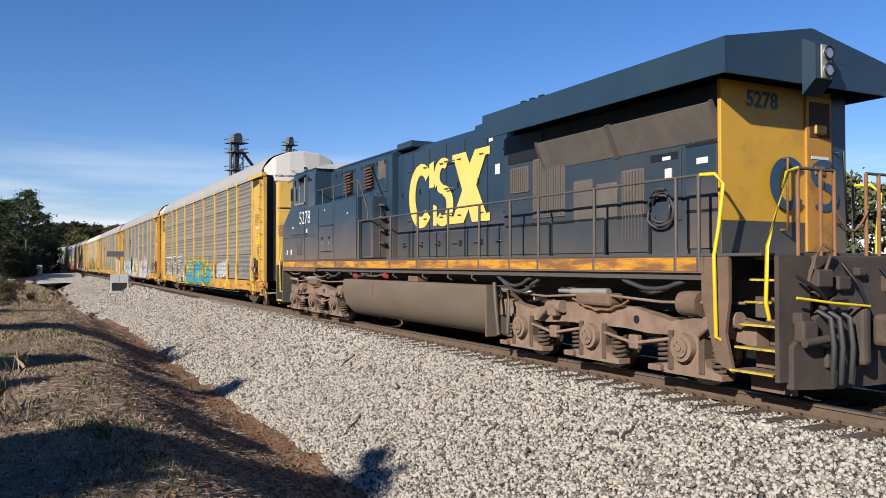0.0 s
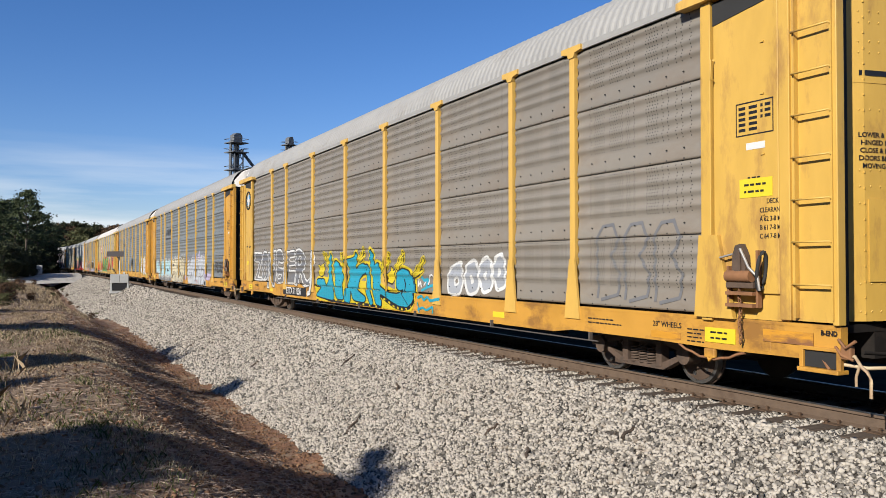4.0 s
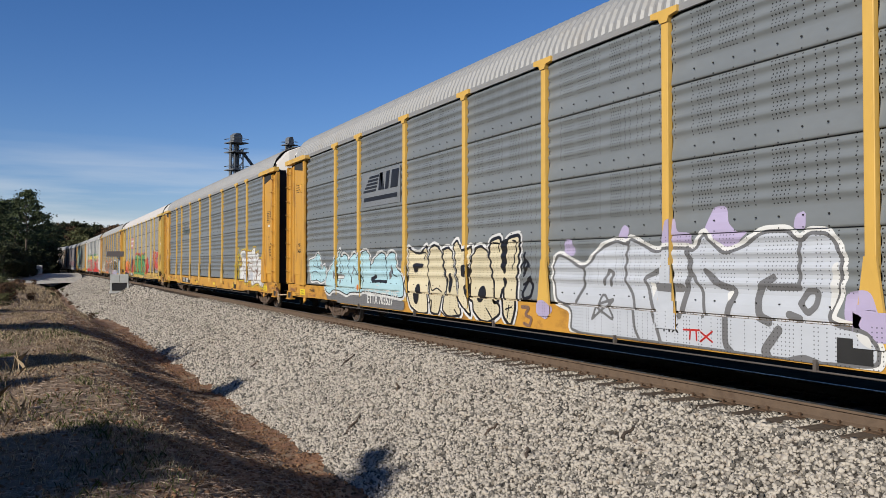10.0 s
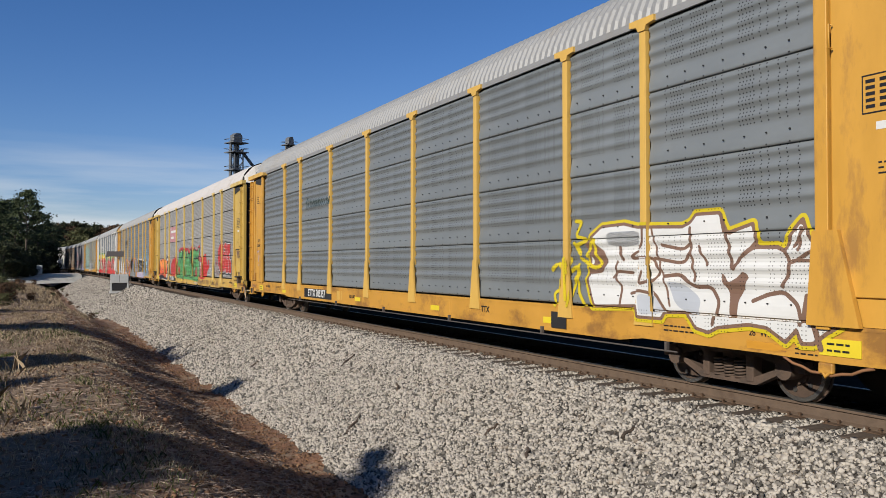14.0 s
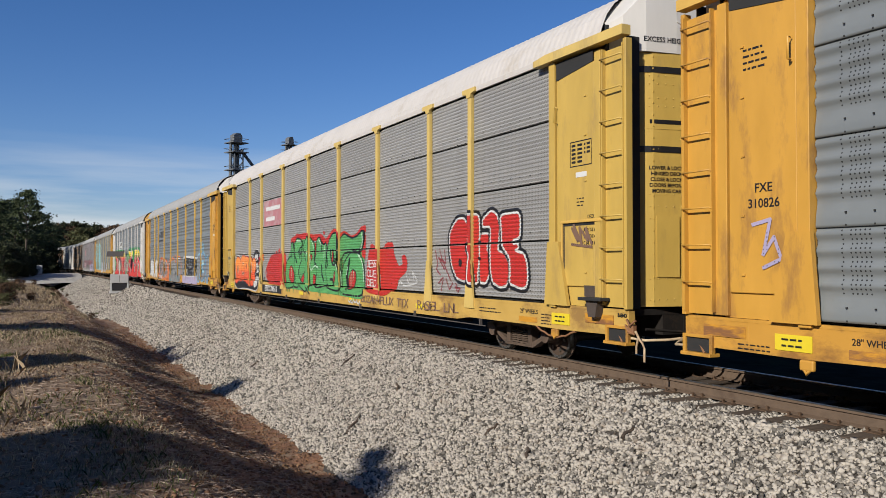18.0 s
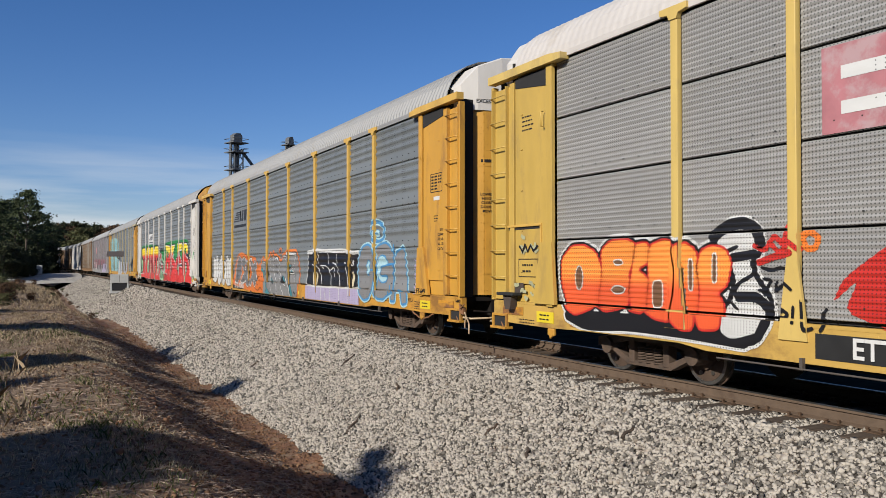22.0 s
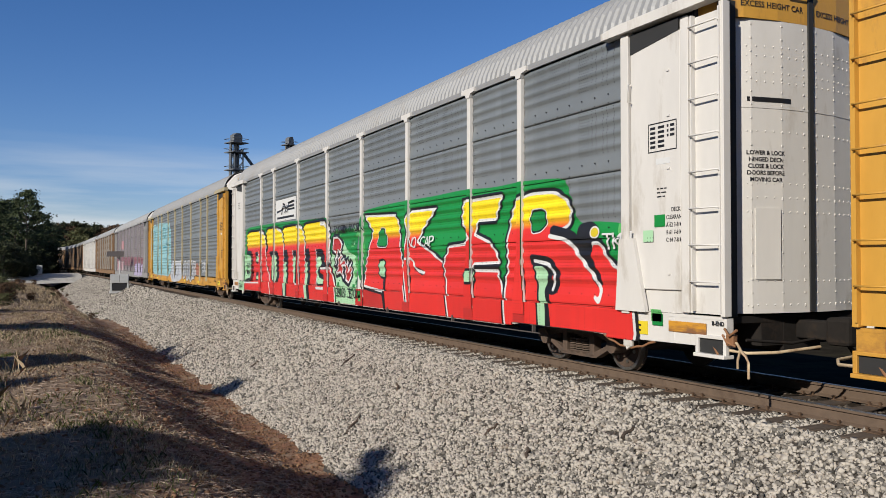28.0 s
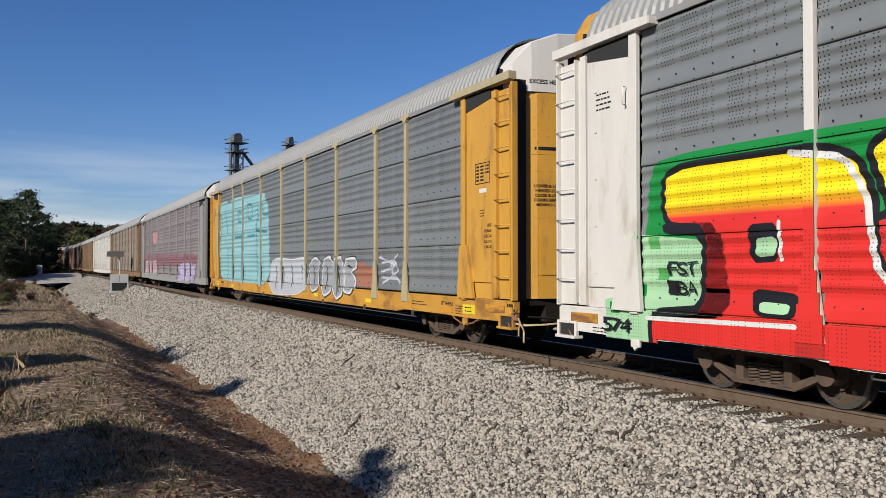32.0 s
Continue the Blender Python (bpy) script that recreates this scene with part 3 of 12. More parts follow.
def door_panel_mesh(material):
    def build():
        q = Mesh()
        q.prism([(-0.90, 0.135), (-0.55, 0.065), (-0.55, 0.025), (-0.91, 0.105)], "z", 1.45, 2.35)
        return q.data("door_hatch", material)
    return cached(("hatch", material.name), build)


def frame_mesh():
    def build():
        q = Mesh()
        q.box(-0.35, 0.35, -13.4, 13.4, 0.5, 0.9)
        q.box(-1.42, 1.42, -13.4, 13.4, 0.9, 0.985)
        for y in range(-12, 13, 2):
            q.box(-1.42, 1.42, y - 0.08, y + 0.08, 0.66, 0.9)
        q.tube([(-0.95, -8, 0.48), (-0.95, 8, 0.48)], 0.03, 6)
        q.bevel_box(-1.0, -0.5, 2.0, 3.4, 0.4, 0.8, 0.05)
        q.bevel_box(0.4, 1.1, -3.4, -2.3, 0.4, 0.85, 0.05)
        return q.data("underframe", UNDERSHADE)
    return cached("frame", build)


def coupler_mesh():
    def build():
        q = Mesh()
        q.bevel_box(-0.11, 0.11, -0.05, 0.9, 0.68, 0.92, 0.02)
        q.bevel_box(-0.2, 0.16, -0.28, 0.06, 0.63, 0.98, 0.05)
        q.box(-0.75, 0.75, 0.55, 0.8, 0.6, 0.98)
        q.tube([(-1.3, 0.3, 0.72), (-0.6, 0.22, 0.66), (-0.2, 0.2, 0.7)], 0.02, 5)
        q.tube([(0.3, 0.2, 0.75), (0.34, 0.0, 0.45), (0.3, -0.3, 0.4)], 0.03, 6)
        return q.data("coupler", UNDERSHADE)
    return cached("coupler", build)


def sideframe_mesh():
    """Cast three-piece truck: two side frames with the spring opening, bolster and brake beams; y = 0 is its middle."""
    def build():
        q = Mesh()
        for s in (-1, 1):
            x0, x1 = (s * 0.92, s * 1.06)
            x0, x1 = min(x0, x1), max(x0, x1)
            top = [(-1.15, 0.36), (-1.15, 0.5), (-0.9, 0.55), (-0.55, 0.62), (0.55, 0.62), (0.9, 0.55), (1.15, 0.5), (1.15, 0.36), (0.9, 0.4), (0.5, 0.5), (-0.5, 0.5), (-0.9, 0.4)]
            q.prism(top, "x", x0, x1)
            low = [(-0.95, 0.4), (-0.45, 0.15), (0.45, 0.15), (0.95, 0.4), (0.7, 0.36), (0.36, 0.22), (-0.36, 0.22), (-0.7, 0.36)]
            q.prism(low, "x", x0, x1)
            for y in (-0.36, 0.36):
                q.bevel_box(x0 - 0.01, x1 + 0.01, y - 0.06, y + 0.06, 0.18, 0.56, 0.015)
            for y in (-0.89, 0.89):
                q.disc(((x0 + x1) / 2, y, 0.39), "x", 0.12, 0.24, 14)
        q.bevel_box(-0.95, 0.95, -0.2, 0.2, 0.4, 0.6, 0.03)
        for y in (-0.5, 0.5):
            q.tube([(-0.8, y, 0.3), (0.8, y, 0.3)], 0.035, 6)
        return q.data("truck", TRUCK)
    return cached("truck", build)


def spring_mesh(r, h, turns=6):
    def build():
        q = Mesh()
        pts = [(r * math.cos(a * 0.7), r * math.sin(a * 0.7), h * a * 0.7 / (6.2832 * turns)) for a in range(int(turns * 6.2832 / 0.7) + 1)]
        q.tube(pts, h / turns * 0.38, 6)
        return q.data("spring", TRUCK)
    return cached(("spring", r, h), build)


def wheelset_mesh(r):
    def build():
        q = Mesh()
        q.tube([(-0.9, 0, 0), (0.9, 0, 0)], 0.075, 10, 0)
        for s in (-1, 1):
            q.disc((s * 0.77, 0, 0), "x", r, 0.11, 30, 1)
            q.disc((s * 0.72, 0, 0), "x", r + 0.025, 0.03, 30, 0)
            q.disc((s * 0.80, 0, 0), "x", r * 0.86, 0.06, 30, 0)
            q.disc((s * 0.83, 0, 0), "x", r * 0.42, 0.08, 18, 0)
            for k in range(6):
                a = k * math.pi / 3
                q.disc((s * 0.835, 0.62 * r * math.cos(a), 0.62 * r * math.sin(a)), "x", 0.03, 0.02, 8, 1)
        return q.data("wheelset", WHEEL, TREAD)
    return cached(("wheelset", r), build)


SPINNING = []      # wheelsets that turn as the train rolls: (object, radius)


def truck(car, y, r=0.356):
    t = part("truck", sideframe_mesh(), car, (0, y, 0), "rusty cast freight truck with coil springs")
    for a in (-0.89, 0.89):
        w = part("wheelset", wheelset_mesh(r), t, (0, a, r))
        SPINNING.append((w, r))
    for s in (-1, 1):
        for k in (-0.17, 0, 0.17):
            part("spring", spring_mesh(0.075, 0.24), t, (s * 1.0, k, 0.2))
    return t


def rack(label, panel, trim, end, sill, roof, cap=None, waves=7, depth=0.03, near=True):
    """One autorack car with all its parts."""
    car = tagged(new("autorack_car"), label, "railroad car", "autoracks of the train")
    for side in ((-1, 1) if near else (-1,)):
        turn = pose(0, 0, 0) if side < 0 else pose(0, 0, 0, 0, 0, 180)
        for k in range(len(edges_y) - 1):
            a, b2 = edges_y[k], edges_y[k + 1]
            a, b2 = a + (0.07 if k else 0.0), b2 - (0.07 if k < len(edges_y) - 2 else 0.0)
            rows = range(len(ROWS) - 1) if near else (0,)
            for r in rows:
                z0, z1 = (ROWS[r], ROWS[r + 1]) if near else (ROWS[0], ROWS[-1])
                p = part("side_panel", panel_mesh(b2 - a, z1 - z0, waves if near else 9, depth, panel), car)
                p.matrix_local = turn @ pose(-1.455, (a + b2) / 2, z0)
        for y in post_y:
            part("post", post_mesh(trim), car).matrix_local = turn @ pose(-1.48, y, 0)
        part("side_sill", sill_mesh(sill), car).matrix_local = turn @ pose(-1.47, 0, 0)
        for e in (-1, 1):
            flip = Matrix.Diagonal((1, -e, 1, 1))
            m = turn @ pose(-1.5, e * (HALF - 0.66), 0) @ flip
            for name, d in (("end_plate", end_mesh(end)), ("end_eave", eave_mesh(trim)), ("ladder", ladder_mesh(end))):
                part(name, d, car).matrix_local = m
        # black sheet added inside, so that the gaps between panels look dark
        inner = Mesh().box(0.0, 0.03, -11.6, 11.6, 1.0, 4.95).data("inner_liner", BLACK_AND_SHADE)
        part("inner_liner", inner if not near else cached("dark_sheet", lambda: inner), car).matrix_local = turn @ pose(-1.40, 0, 0)
    part("roof", roof_mesh(roof), car)
    for e in (-1, 1):
        flip = pose(0, -e * -1 * 0, 0) @ Matrix.Diagonal((1, -e, 1, 1))
        m = pose(0, e * (HALF - 0.66), 0) @ flip
        d = part("radial_door", door_mesh(end, 1.02, 4.75, False), car)
        d.matrix_local = m
        part("door_hatch", door_panel_mesh(end), d)
        part("door_seam", cached("door_seam", lambda: Mesh().box(-0.045, 0.045, -0.012, 0.012, 1.03, 5.3).data("door_seam", BLACK_AND_SHADE)), d)
        part("end_cap", door_mesh(cap or WHITE, 4.75, 5.88, True), car).matrix_local = m
        # black strips added for the shade in the gap beside the doors
        for k, bx_ in enumerate(((-1.46, -1.1, 0.56, 0.6, 5.2), (1.1, 1.46, 0.56, 0.6, 5.2), (-1.46, -1.17, 0.17, 0.19, 4.95), (1.17, 1.46, 0.17, 0.19, 4.95))):
            part("end_seal", cached(("gap_shade", k), lambda: Mesh().box(*bx_[:4], 0.99, bx_[4]).data("end_seal", BLACK_AND_SHADE)), car).matrix_local = m
        part("coupler", coupler_mesh(), car).matrix_local = pose(0, e * (HALF - 0.28), 0) @ flip
    part("underframe", frame_mesh(), car)
    for e in (-1, 1):
        truck(car, e * (HALF - 4.25))
    return car


TRAIN = []         # (thing, where its middle stands along the line at the start)
FIRST = 28.15      # coupling between the locomotive and the first car, at the start
c = rack("dusty grey autorack with yellow posts, covered in graffiti", PANEL_TAN, YELPOST, mat("sunned_end_yellow", (0.66, 0.405, 0.08), 0.5, 0, 0.1, 3, (0.36, 0.19, 0.06), 0.34, 2.2, stretch=(1, 1, 0.35)), YELSILL, PALEROOF)
grey = dict(panel=PANEL_GREY, trim=YELPOST, end=YEL, sill=YELSILL, roof=ROOF)
cars = [c]
cars.append(rack("grey autorack with yellow ends and pale graffiti", **grey))
cars.append(rack("grey autorack with yellow ends and a white tag", **grey))
cars.append(rack("light grey autorack with white roof, red and green graffiti", PANEL_LIGHT, mat("pale_post_yellow", (0.70, 0.50, 0.15), 0.5, 0, 0.1, 3, (0.45, 0.33, 0.14), 0.3, 2.0, stretch=(1, 1, 0.3)), mat("lemon_end_yellow", (0.60, 0.40, 0.09), 0.5, 0, 0.1, 3, (0.42, 0.28, 0.09), 0.3, 2.2, stretch=(1, 1, 0.35)), mat("pale_sill_yellow", (0.60, 0.38, 0.09), 0.55, 0, 0.12, 2.5, (0.26, 0.14, 0.05), 0.4, 1.4, stretch=(1, 0.6, 1)), WHITEROOF, waves=14, depth=0.014))
cars.append(rack("grey autorack with yellow ends and black and blue graffiti", **grey))
cars.append(rack("grey autorack with white ends and red and yellow graffiti", PANEL_GREY, WHITE, WHITE, WHITE, ROOF, YEL))
cars.append(rack("grey autorack with yellow ends and turquoise graffiti", PANEL_GREY, mat("faded_tan_post", (0.46, 0.39, 0.24), 0.6, 0, 0.12, 3, (0.3, 0.24, 0.15), 0.3, 2), YEL, YELSILL, ROOF))
PANEL_MAROON = panel_mat("rack_sheet_mauve", (0.27, 0.235, 0.245), 0.6, 0.1, False, (0.20, 0.17, 0.17), 0.45)
PANEL_WHITE = panel_mat("rack_sheet_white", (0.62, 0.60, 0.56), 0.6, 0.1, False, (0.45, 0.40, 0.34), 0.3)
PANEL_BROWN = panel_mat("rack_sheet_brown", (0.23, 0.15, 0.09), 0.7, 0.1, False, (0.14, 0.09, 0.06), 0.4)
PANEL_DARK = panel_mat("rack_sheet_dark", (0.05, 0.05, 0.055), 0.6, 0.1, False, (0.09, 0.08, 0.07), 0.4)
BROWN = mat("faded_brown_paint", (0.26, 0.15, 0.07), 0.7, 0, 0.2, 3, (0.14, 0.08, 0.05), 0.4, 2)
GREYPOST = mat("grey_post", (0.30, 0.29, 0.28), 0.6, 0, 0.1, 3)
cars.append(rack("grey autorack with a faded maroon band and pale graffiti", PANEL_MAROON, GREYPOST, GREYPOST, GREYPOST, ROOF))
for look_ in ("tan", "white", "brown", "dark", "brown", "brown", "brown", "tan", "brown"):
    sheet_, trim_, end_ = {"tan": (PANEL_TAN, BROWN, BROWN), "white": (PANEL_WHITE, WHITE, WHITE), "brown": (PANEL_BROWN, BROWN, BROWN), "dark": (PANEL_DARK, BROWN, BROWN)}[look_]
    cars.append(rack({"tan": "dusty tan", "white": "faded white", "brown": "faded brown", "dark": "dark grey"}[look_] + " autorack far down the train", sheet_, trim_, end_, end_, ROOF, near=False))
SLACK = {3: -0.25, 4: -0.35}
for i, car in enumerate(cars):
    TRAIN.append((car, FIRST + PITCH * (i + 0.5) + SLACK.get(i, 0.0)))




# ---- the locomotive: y = 0 is its middle, +y its cab end, the deck stands at z = 1.77 ----
NAVY = dusty(mat("locomotive_navy", (0.023, 0.050, 0.082), 0.38, 0, 0.14, 2, (0.040, 0.055, 0.066), 0.4, 0.9, stretch=(1, 1, 0.5), dirt_edge=0.3), (0.165, 0.112, 0.076), 1.45, 2.95, 0.85)
NAVYLOW = dusty(mat("locomotive_navy_dusty", (0.030, 0.048, 0.068), 0.55, 0, 0.15, 2, (0.075, 0.068, 0.06), 0.45, 0.9, stretch=(1, 0.7, 1), dirt_edge=0.35), (0.115, 0.088, 0.066), 1.45, 2.6, 0.55)
LOCOYEL = mat("locomotive_yellow", (0.66, 0.36, 0.035), 0.5, 0, 0.06, 2, (0.40, 0.22, 0.05), 0.2, 1.2)
STRIPE = mat("worn_stripe_yellow", (0.66, 0.31, 0.03), 0.5, 0, 0.2, 3, (0.24, 0.11, 0.05), 0.6, 2.5, stretch=(1, 0.4, 2))
LETTER = mat("logo_yellow", (0.82, 0.62, 0.15), 0.5, 0, 0.08, 2, (0.72, 0.62, 0.38), 0.4, 1.2, stretch=(1, 1.5, 0.5), dirt_edge=0.3)
SAFETY = mat("safety_yellow", (0.80, 0.60, 0.03), 0.4, 0, 0.06, 4)
DUST = mat("road_dust_brown", (0.172, 0.108, 0.072), 0.85, 0, 0.32, 3.5, (0.085, 0.06, 0.046), 0.5, 2.2, stretch=(1, 0.6, 1), bump=0.35, dirt_edge=0.3)
TANKMAT = mat("dusty_tank", (0.155, 0.115, 0.082), 0.7, 0, 0.12, 1.5, (0.20, 0.155, 0.12), 0.5, 0.8, stretch=(1, 0.4, 1.4), dirt_edge=0.4)
MESHGREY = mat("radiator_screen", (0.115, 0.10, 0.088), 0.8, 0, 0.15, 3, (0.16, 0.13, 0.105), 0.4, 2, bump=0.4, bump_scale=120)
RAILGREY = mat("handrail_dusty", (0.10, 0.085, 0.075), 0.6, 0, 0.2, 4)
RUSTPOST = mat("rusty_post", (0.26, 0.12, 0.05), 0.8, 0, 0.25, 5)
PAPER = mat("white_decal", (0.72, 0.72, 0.70), 0.6, 0, 0.04, 3)
REDDECAL = mat("red_decal", (0.5, 0.04, 0.04), 0.6, 0, 0.1, 3)
PALEROD = mat("worn_pale_rod", (0.55, 0.42, 0.26), 0.6, 0, 0.2, 5, (0.3, 0.18, 0.1), 0.4, 4)
LENS = mat("lamp_lens", (0.55, 0.55, 0.55), 0.12, 0.6, 0.05, 4)
HOSE = mat("rubber_hose", (0.05, 0.05, 0.052), 0.6, 0, 0.2, 4)
GLASS = mat("cab_glass", (0.015, 0.02, 0.025), 0.06, 0, 0.1, 2)
NOSING = mat("worn_step_edge", (0.55, 0.42, 0.06), 0.6, 0, 0.2, 6, (0.2, 0.14, 0.07), 0.5, 5)
STEPGREY = mat("step_dark_grey", (0.07, 0.062, 0.055), 0.8, 0, 0.25, 4, (0.12, 0.09, 0.065), 0.4, 2)
RUST_DARK = mat("dark_rust_recess", (0.09, 0.04, 0.02), 0.8, 0, 0.2, 4)
LOUVRE = mat("rusty_louvre", (0.11, 0.055, 0.032), 0.8, 0, 0.3, 6)
SILVER = mat("bare_metal", (0.42, 0.40, 0.37), 0.5, 0.4, 0.15, 4)

# dust colour darkened for the weak light on the locomotive's rear-facing plates
DUSTSHADE = mat("shade_dark_dust", (0.070, 0.052, 0.042), 0.8, 0, 0.35, 3, (0.13, 0.085, 0.06), 0.4, 2.5, bump=0.3, dirt_edge=0.3)
BLUE = mat("emblem_navy", (0.03, 0.075, 0.14), 0.45, 0, 0.1, 3, (0.06, 0.07, 0.09), 0.3, 2)
loco = tagged(new("locomotive"), "navy blue diesel locomotive with yellow rear end and dusty trucks", "locomotive")
part("frame", Mesh().box(-1.46, 1.46, -9.6, 9.3, 1.44, 1.74).box(-0.6, 0.6, -10.6, 10.4, 0.95, 1.5).data("frame", NAVYLOW), loco)
part("deck", Mesh().bevel_box(-1.52, 1.52, -10.55, 9.3, 1.735, 1.775, 0.01).data("deck", NAVYLOW), loco)
# sill band with its worn yellow panels
posts_l = [2.35, 0.25, -1.25, -2.7, -3.98, -5.08, -5.97, -7.46, -9.17, -9.57]
for s in (-1, 1):
    part("sill_band", Mesh().box(min(s * 1.47, s * 1.515), max(s * 1.47, s * 1.515), -9.66, 9.45, 1.53, 1.735).data("sill_band", DUST), loco)
    for a, b2 in zip([9.4, 7.9, 5.9, 4.1] + posts_l[:-1], [7.92, 5.92, 4.12, 2.3] + posts_l[1:]):
        part("yellow_stripe", Mesh().box(min(s * 1.51, s * 1.522), max(s * 1.51, s * 1.522), b2 + 0.03, a - 0.03, 1.555, 1.725).data("yellow_stripe", STRIPE), loco)
# fuel tank
q = Mesh()
q.prism([(-1.48, 1.24), (-1.5, 1.19), (-1.5, 0.95), (-1.49, 0.82), (-1.46, 0.70), (-1.41, 0.59), (-1.34, 0.49), (-1.25, 0.40), (-1.15, 0.33), (-1.02, 0.28), (-0.9, 0.27), (0.9, 0.27), (1.15, 0.33), (1.34, 0.49), (1.46, 0.70), (1.5, 0.95), (1.5, 1.19), (1.48, 1.24)], "y", -4.25, 3.5, smooth=True)
q.box(-1.53, -1.3, -4.3, -4.25, 0.3, 1.26)
part("fuel_tank", q.data("fuel_tank", TANKMAT), loco, label="dust-brown fuel tank with a chamfered foot")
part("sight_gauge", Mesh().box(-1.515, -1.5, 1.35, 1.4, 0.85, 1.2).data("sight_gauge", RUSTPOST), loco)
part("filler", Mesh().bevel_box(-1.35, -1.05, -0.9, -0.4, 1.24, 1.38, 0.02).data("filler", DUST), loco)
for i, y in enumerate((3.0, 1.6, 0.2, -1.4, -2.6, -3.6)):
    part("bracket", Mesh().tube([(-1.42, y, 1.5), (-1.46, y, 1.38), (-1.36, y, 1.32)], 0.02, 5).data("bracket", DUST), loco)


for y0, y1, z0, sag, mm in ((3.3, 1.9, 1.42, 0.10, "hose"), (2.4, 0.9, 1.40, 0.06, "pipe"), (-4.5, -5.6, 1.42, 0.16, "hose"), (-4.6, -5.8, 1.38, 0.22, "hose"), (-8.0, -9.2, 1.42, 0.12, "hose"), (5.2, 4.0, 1.42, 0.12, "hose"), (9.0, 7.6, 1.40, 0.08, "pipe"), (6.4, 5.0, 1.36, 0.10, "pipe")):
    part("under_hose" if mm == "hose" else "under_pipe", Mesh().tube([(-1.40 - 0.03 * math.sin(3 * k), y0 + (y1 - y0) * k / 8, z0 - sag * math.sin(math.pi * k / 8)) for k in range(9)], 0.032 if mm == "hose" else 0.024, 7).data("under_hose", HOSE if mm == "hose" else DUST), loco)
for y, z in ((2.75, 1.30), (0.75, 1.34)):
    part("fuel_cap", Mesh().tube([(-1.36, y, z), (-1.46, y + 0.02, z + 0.05)], 0.07, 12).data("fuel_cap", REDDECAL), loco, label="faded red fuel cap")


def hood_block(name, half, y0, y1, z1, material, cut=0.18):
    o = [(-half, 1.77), (-half, z1 - cut), (-half + cut * 1.3, z1), (half - cut * 1.3, z1), (half, z1 - cut), (half, 1.77)]
    return part(name, Mesh().prism(o, "y", y0, y1).data(name, material), loco)


hood_block("engine_hood", 0.86, -4.2, 1.25, 4.52, NAVY)
hood_block("blower_hood", 1.02, 1.25, 5.9, 4.60, NAVY)
hood_block("radiator_hood", 1.08, -9.62, -4.2, 4.05, NAVYLOW, 0.05)
# hood doors along the engine, each with its lower door and latch
for y0, y1 in ((1.2, 0.35), (0.3, -0.55), (-0.6, -1.4), (-1.45, -2.25), (-2.3, -3.2), (-3.25, -4.1)):
    part("hood_door", Mesh().bevel_box(-0.876, -0.85, y1, y0, 2.42, 4.28, 0.006).data("hood_door", NAVY), loco)
    low = part("lower_door", Mesh().bevel_box(-0.885, -0.85, y1 + 0.02, y0 - 0.02, 1.82, 2.36, 0.006).data("lower_door", NAVYLOW), loco)
    for z in (2.7, 3.9):
        part("latch", Mesh().tube([(-0.876, y1 + 0.1, z), (-0.92, y1 + 0.1, z), (-0.92, y1 + 0.24, z), (-0.876, y1 + 0.24, z)], 0.011, 5).data("latch", RAILGREY), loco)
    part("latch", Mesh().tube([(-0.885, y1 + 0.3, 2.1), (-0.92, y1 + 0.3, 2.1), (-0.92, y1 + 0.5, 2.1), (-0.885, y1 + 0.5, 2.1)], 0.011, 5).data("latch", RAILGREY), low)
    part("shadow_gap", Mesh().box(-0.872, -0.86, y1 - 0.05, y1, 1.8, 4.3).data("shadow_gap", BLACK), loco)
for y, z in ((-1.5, 3.9), (-1.5, 3.3), (-1.5, 2.75)):
    part("grab_iron", Mesh().tube([(-0.88, y, z), (-0.97, y, z), (-0.97, y - 0.35, z), (-0.88, y - 0.35, z)], 0.014, 5).data("grab_iron", RAILGREY), loco)
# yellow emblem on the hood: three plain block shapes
def ring(mesh, cy, cz, ry, rz, w, a0, a1, x):
    n = 26
    pts = []
    for i in range(n + 1):
        a = a0 + (a1 - a0) * i / n
        pts.append((cy - math.cos(a) * ry, cz + math.sin(a) * rz))
    inn = []
    for i in range(n + 1):
        a = a0 + (a1 - a0) * i / n
        inn.append((cy - math.cos(a) * (ry - w), cz + math.sin(a) * (rz - w * 0.75)))
    vs = [(x, *p) for p in pts] + [(x, *p) for p in inn]
    mesh.add(vs, [(i, i + 1, n + 2 + i, n + 1 + i) for i in range(n)])


def emblem_piece(build, x):
    q = Mesh()
    build(q, x)
    part("emblem_piece", q.data("emblem_piece", LETTER), loco, label="worn yellow block shape of the emblem")


def slab(pts):
    return lambda q, x: q.prism(pts, "x", x, x + 0.004)


def band(*spec):
    return lambda q, x: ring(q, *spec, x)


pieces = [band(-0.15, 3.25, 0.68, 0.76, 0.36, 0.75, 5.53), band(-1.28, 3.62, 0.46, 0.40, 0.30, 0.9, 4.75), band(-1.28, 2.95, 0.50, 0.46, 0.32, -2.4, 1.6),
          slab([(-0.60, 3.40), (-0.60, 3.95), (-0.84, 4.0), (-0.84, 3.40)]), slab([(-0.98, 2.52), (-0.80, 2.52), (-0.80, 3.0), (-0.98, 2.96)]),
          slab([(-1.75, 4.02), (-2.35, 4.02), (-2.52, 3.75), (-2.75, 4.02), (-3.35, 4.02), (-3.35, 3.86), (-3.18, 3.86), (-2.80, 3.28), (-3.2, 2.68), (-3.35, 2.68), (-3.35, 2.52), (-2.62, 2.52), (-2.48, 2.80), (-2.25, 2.52), (-1.6, 2.52), (-1.6, 2.68), (-1.8, 2.68), (-2.2, 3.22), (-1.85, 3.86), (-1.75, 3.86)])]
for k, build in enumerate(pieces):
    emblem_piece(build, -0.889 - 0.002 * k)
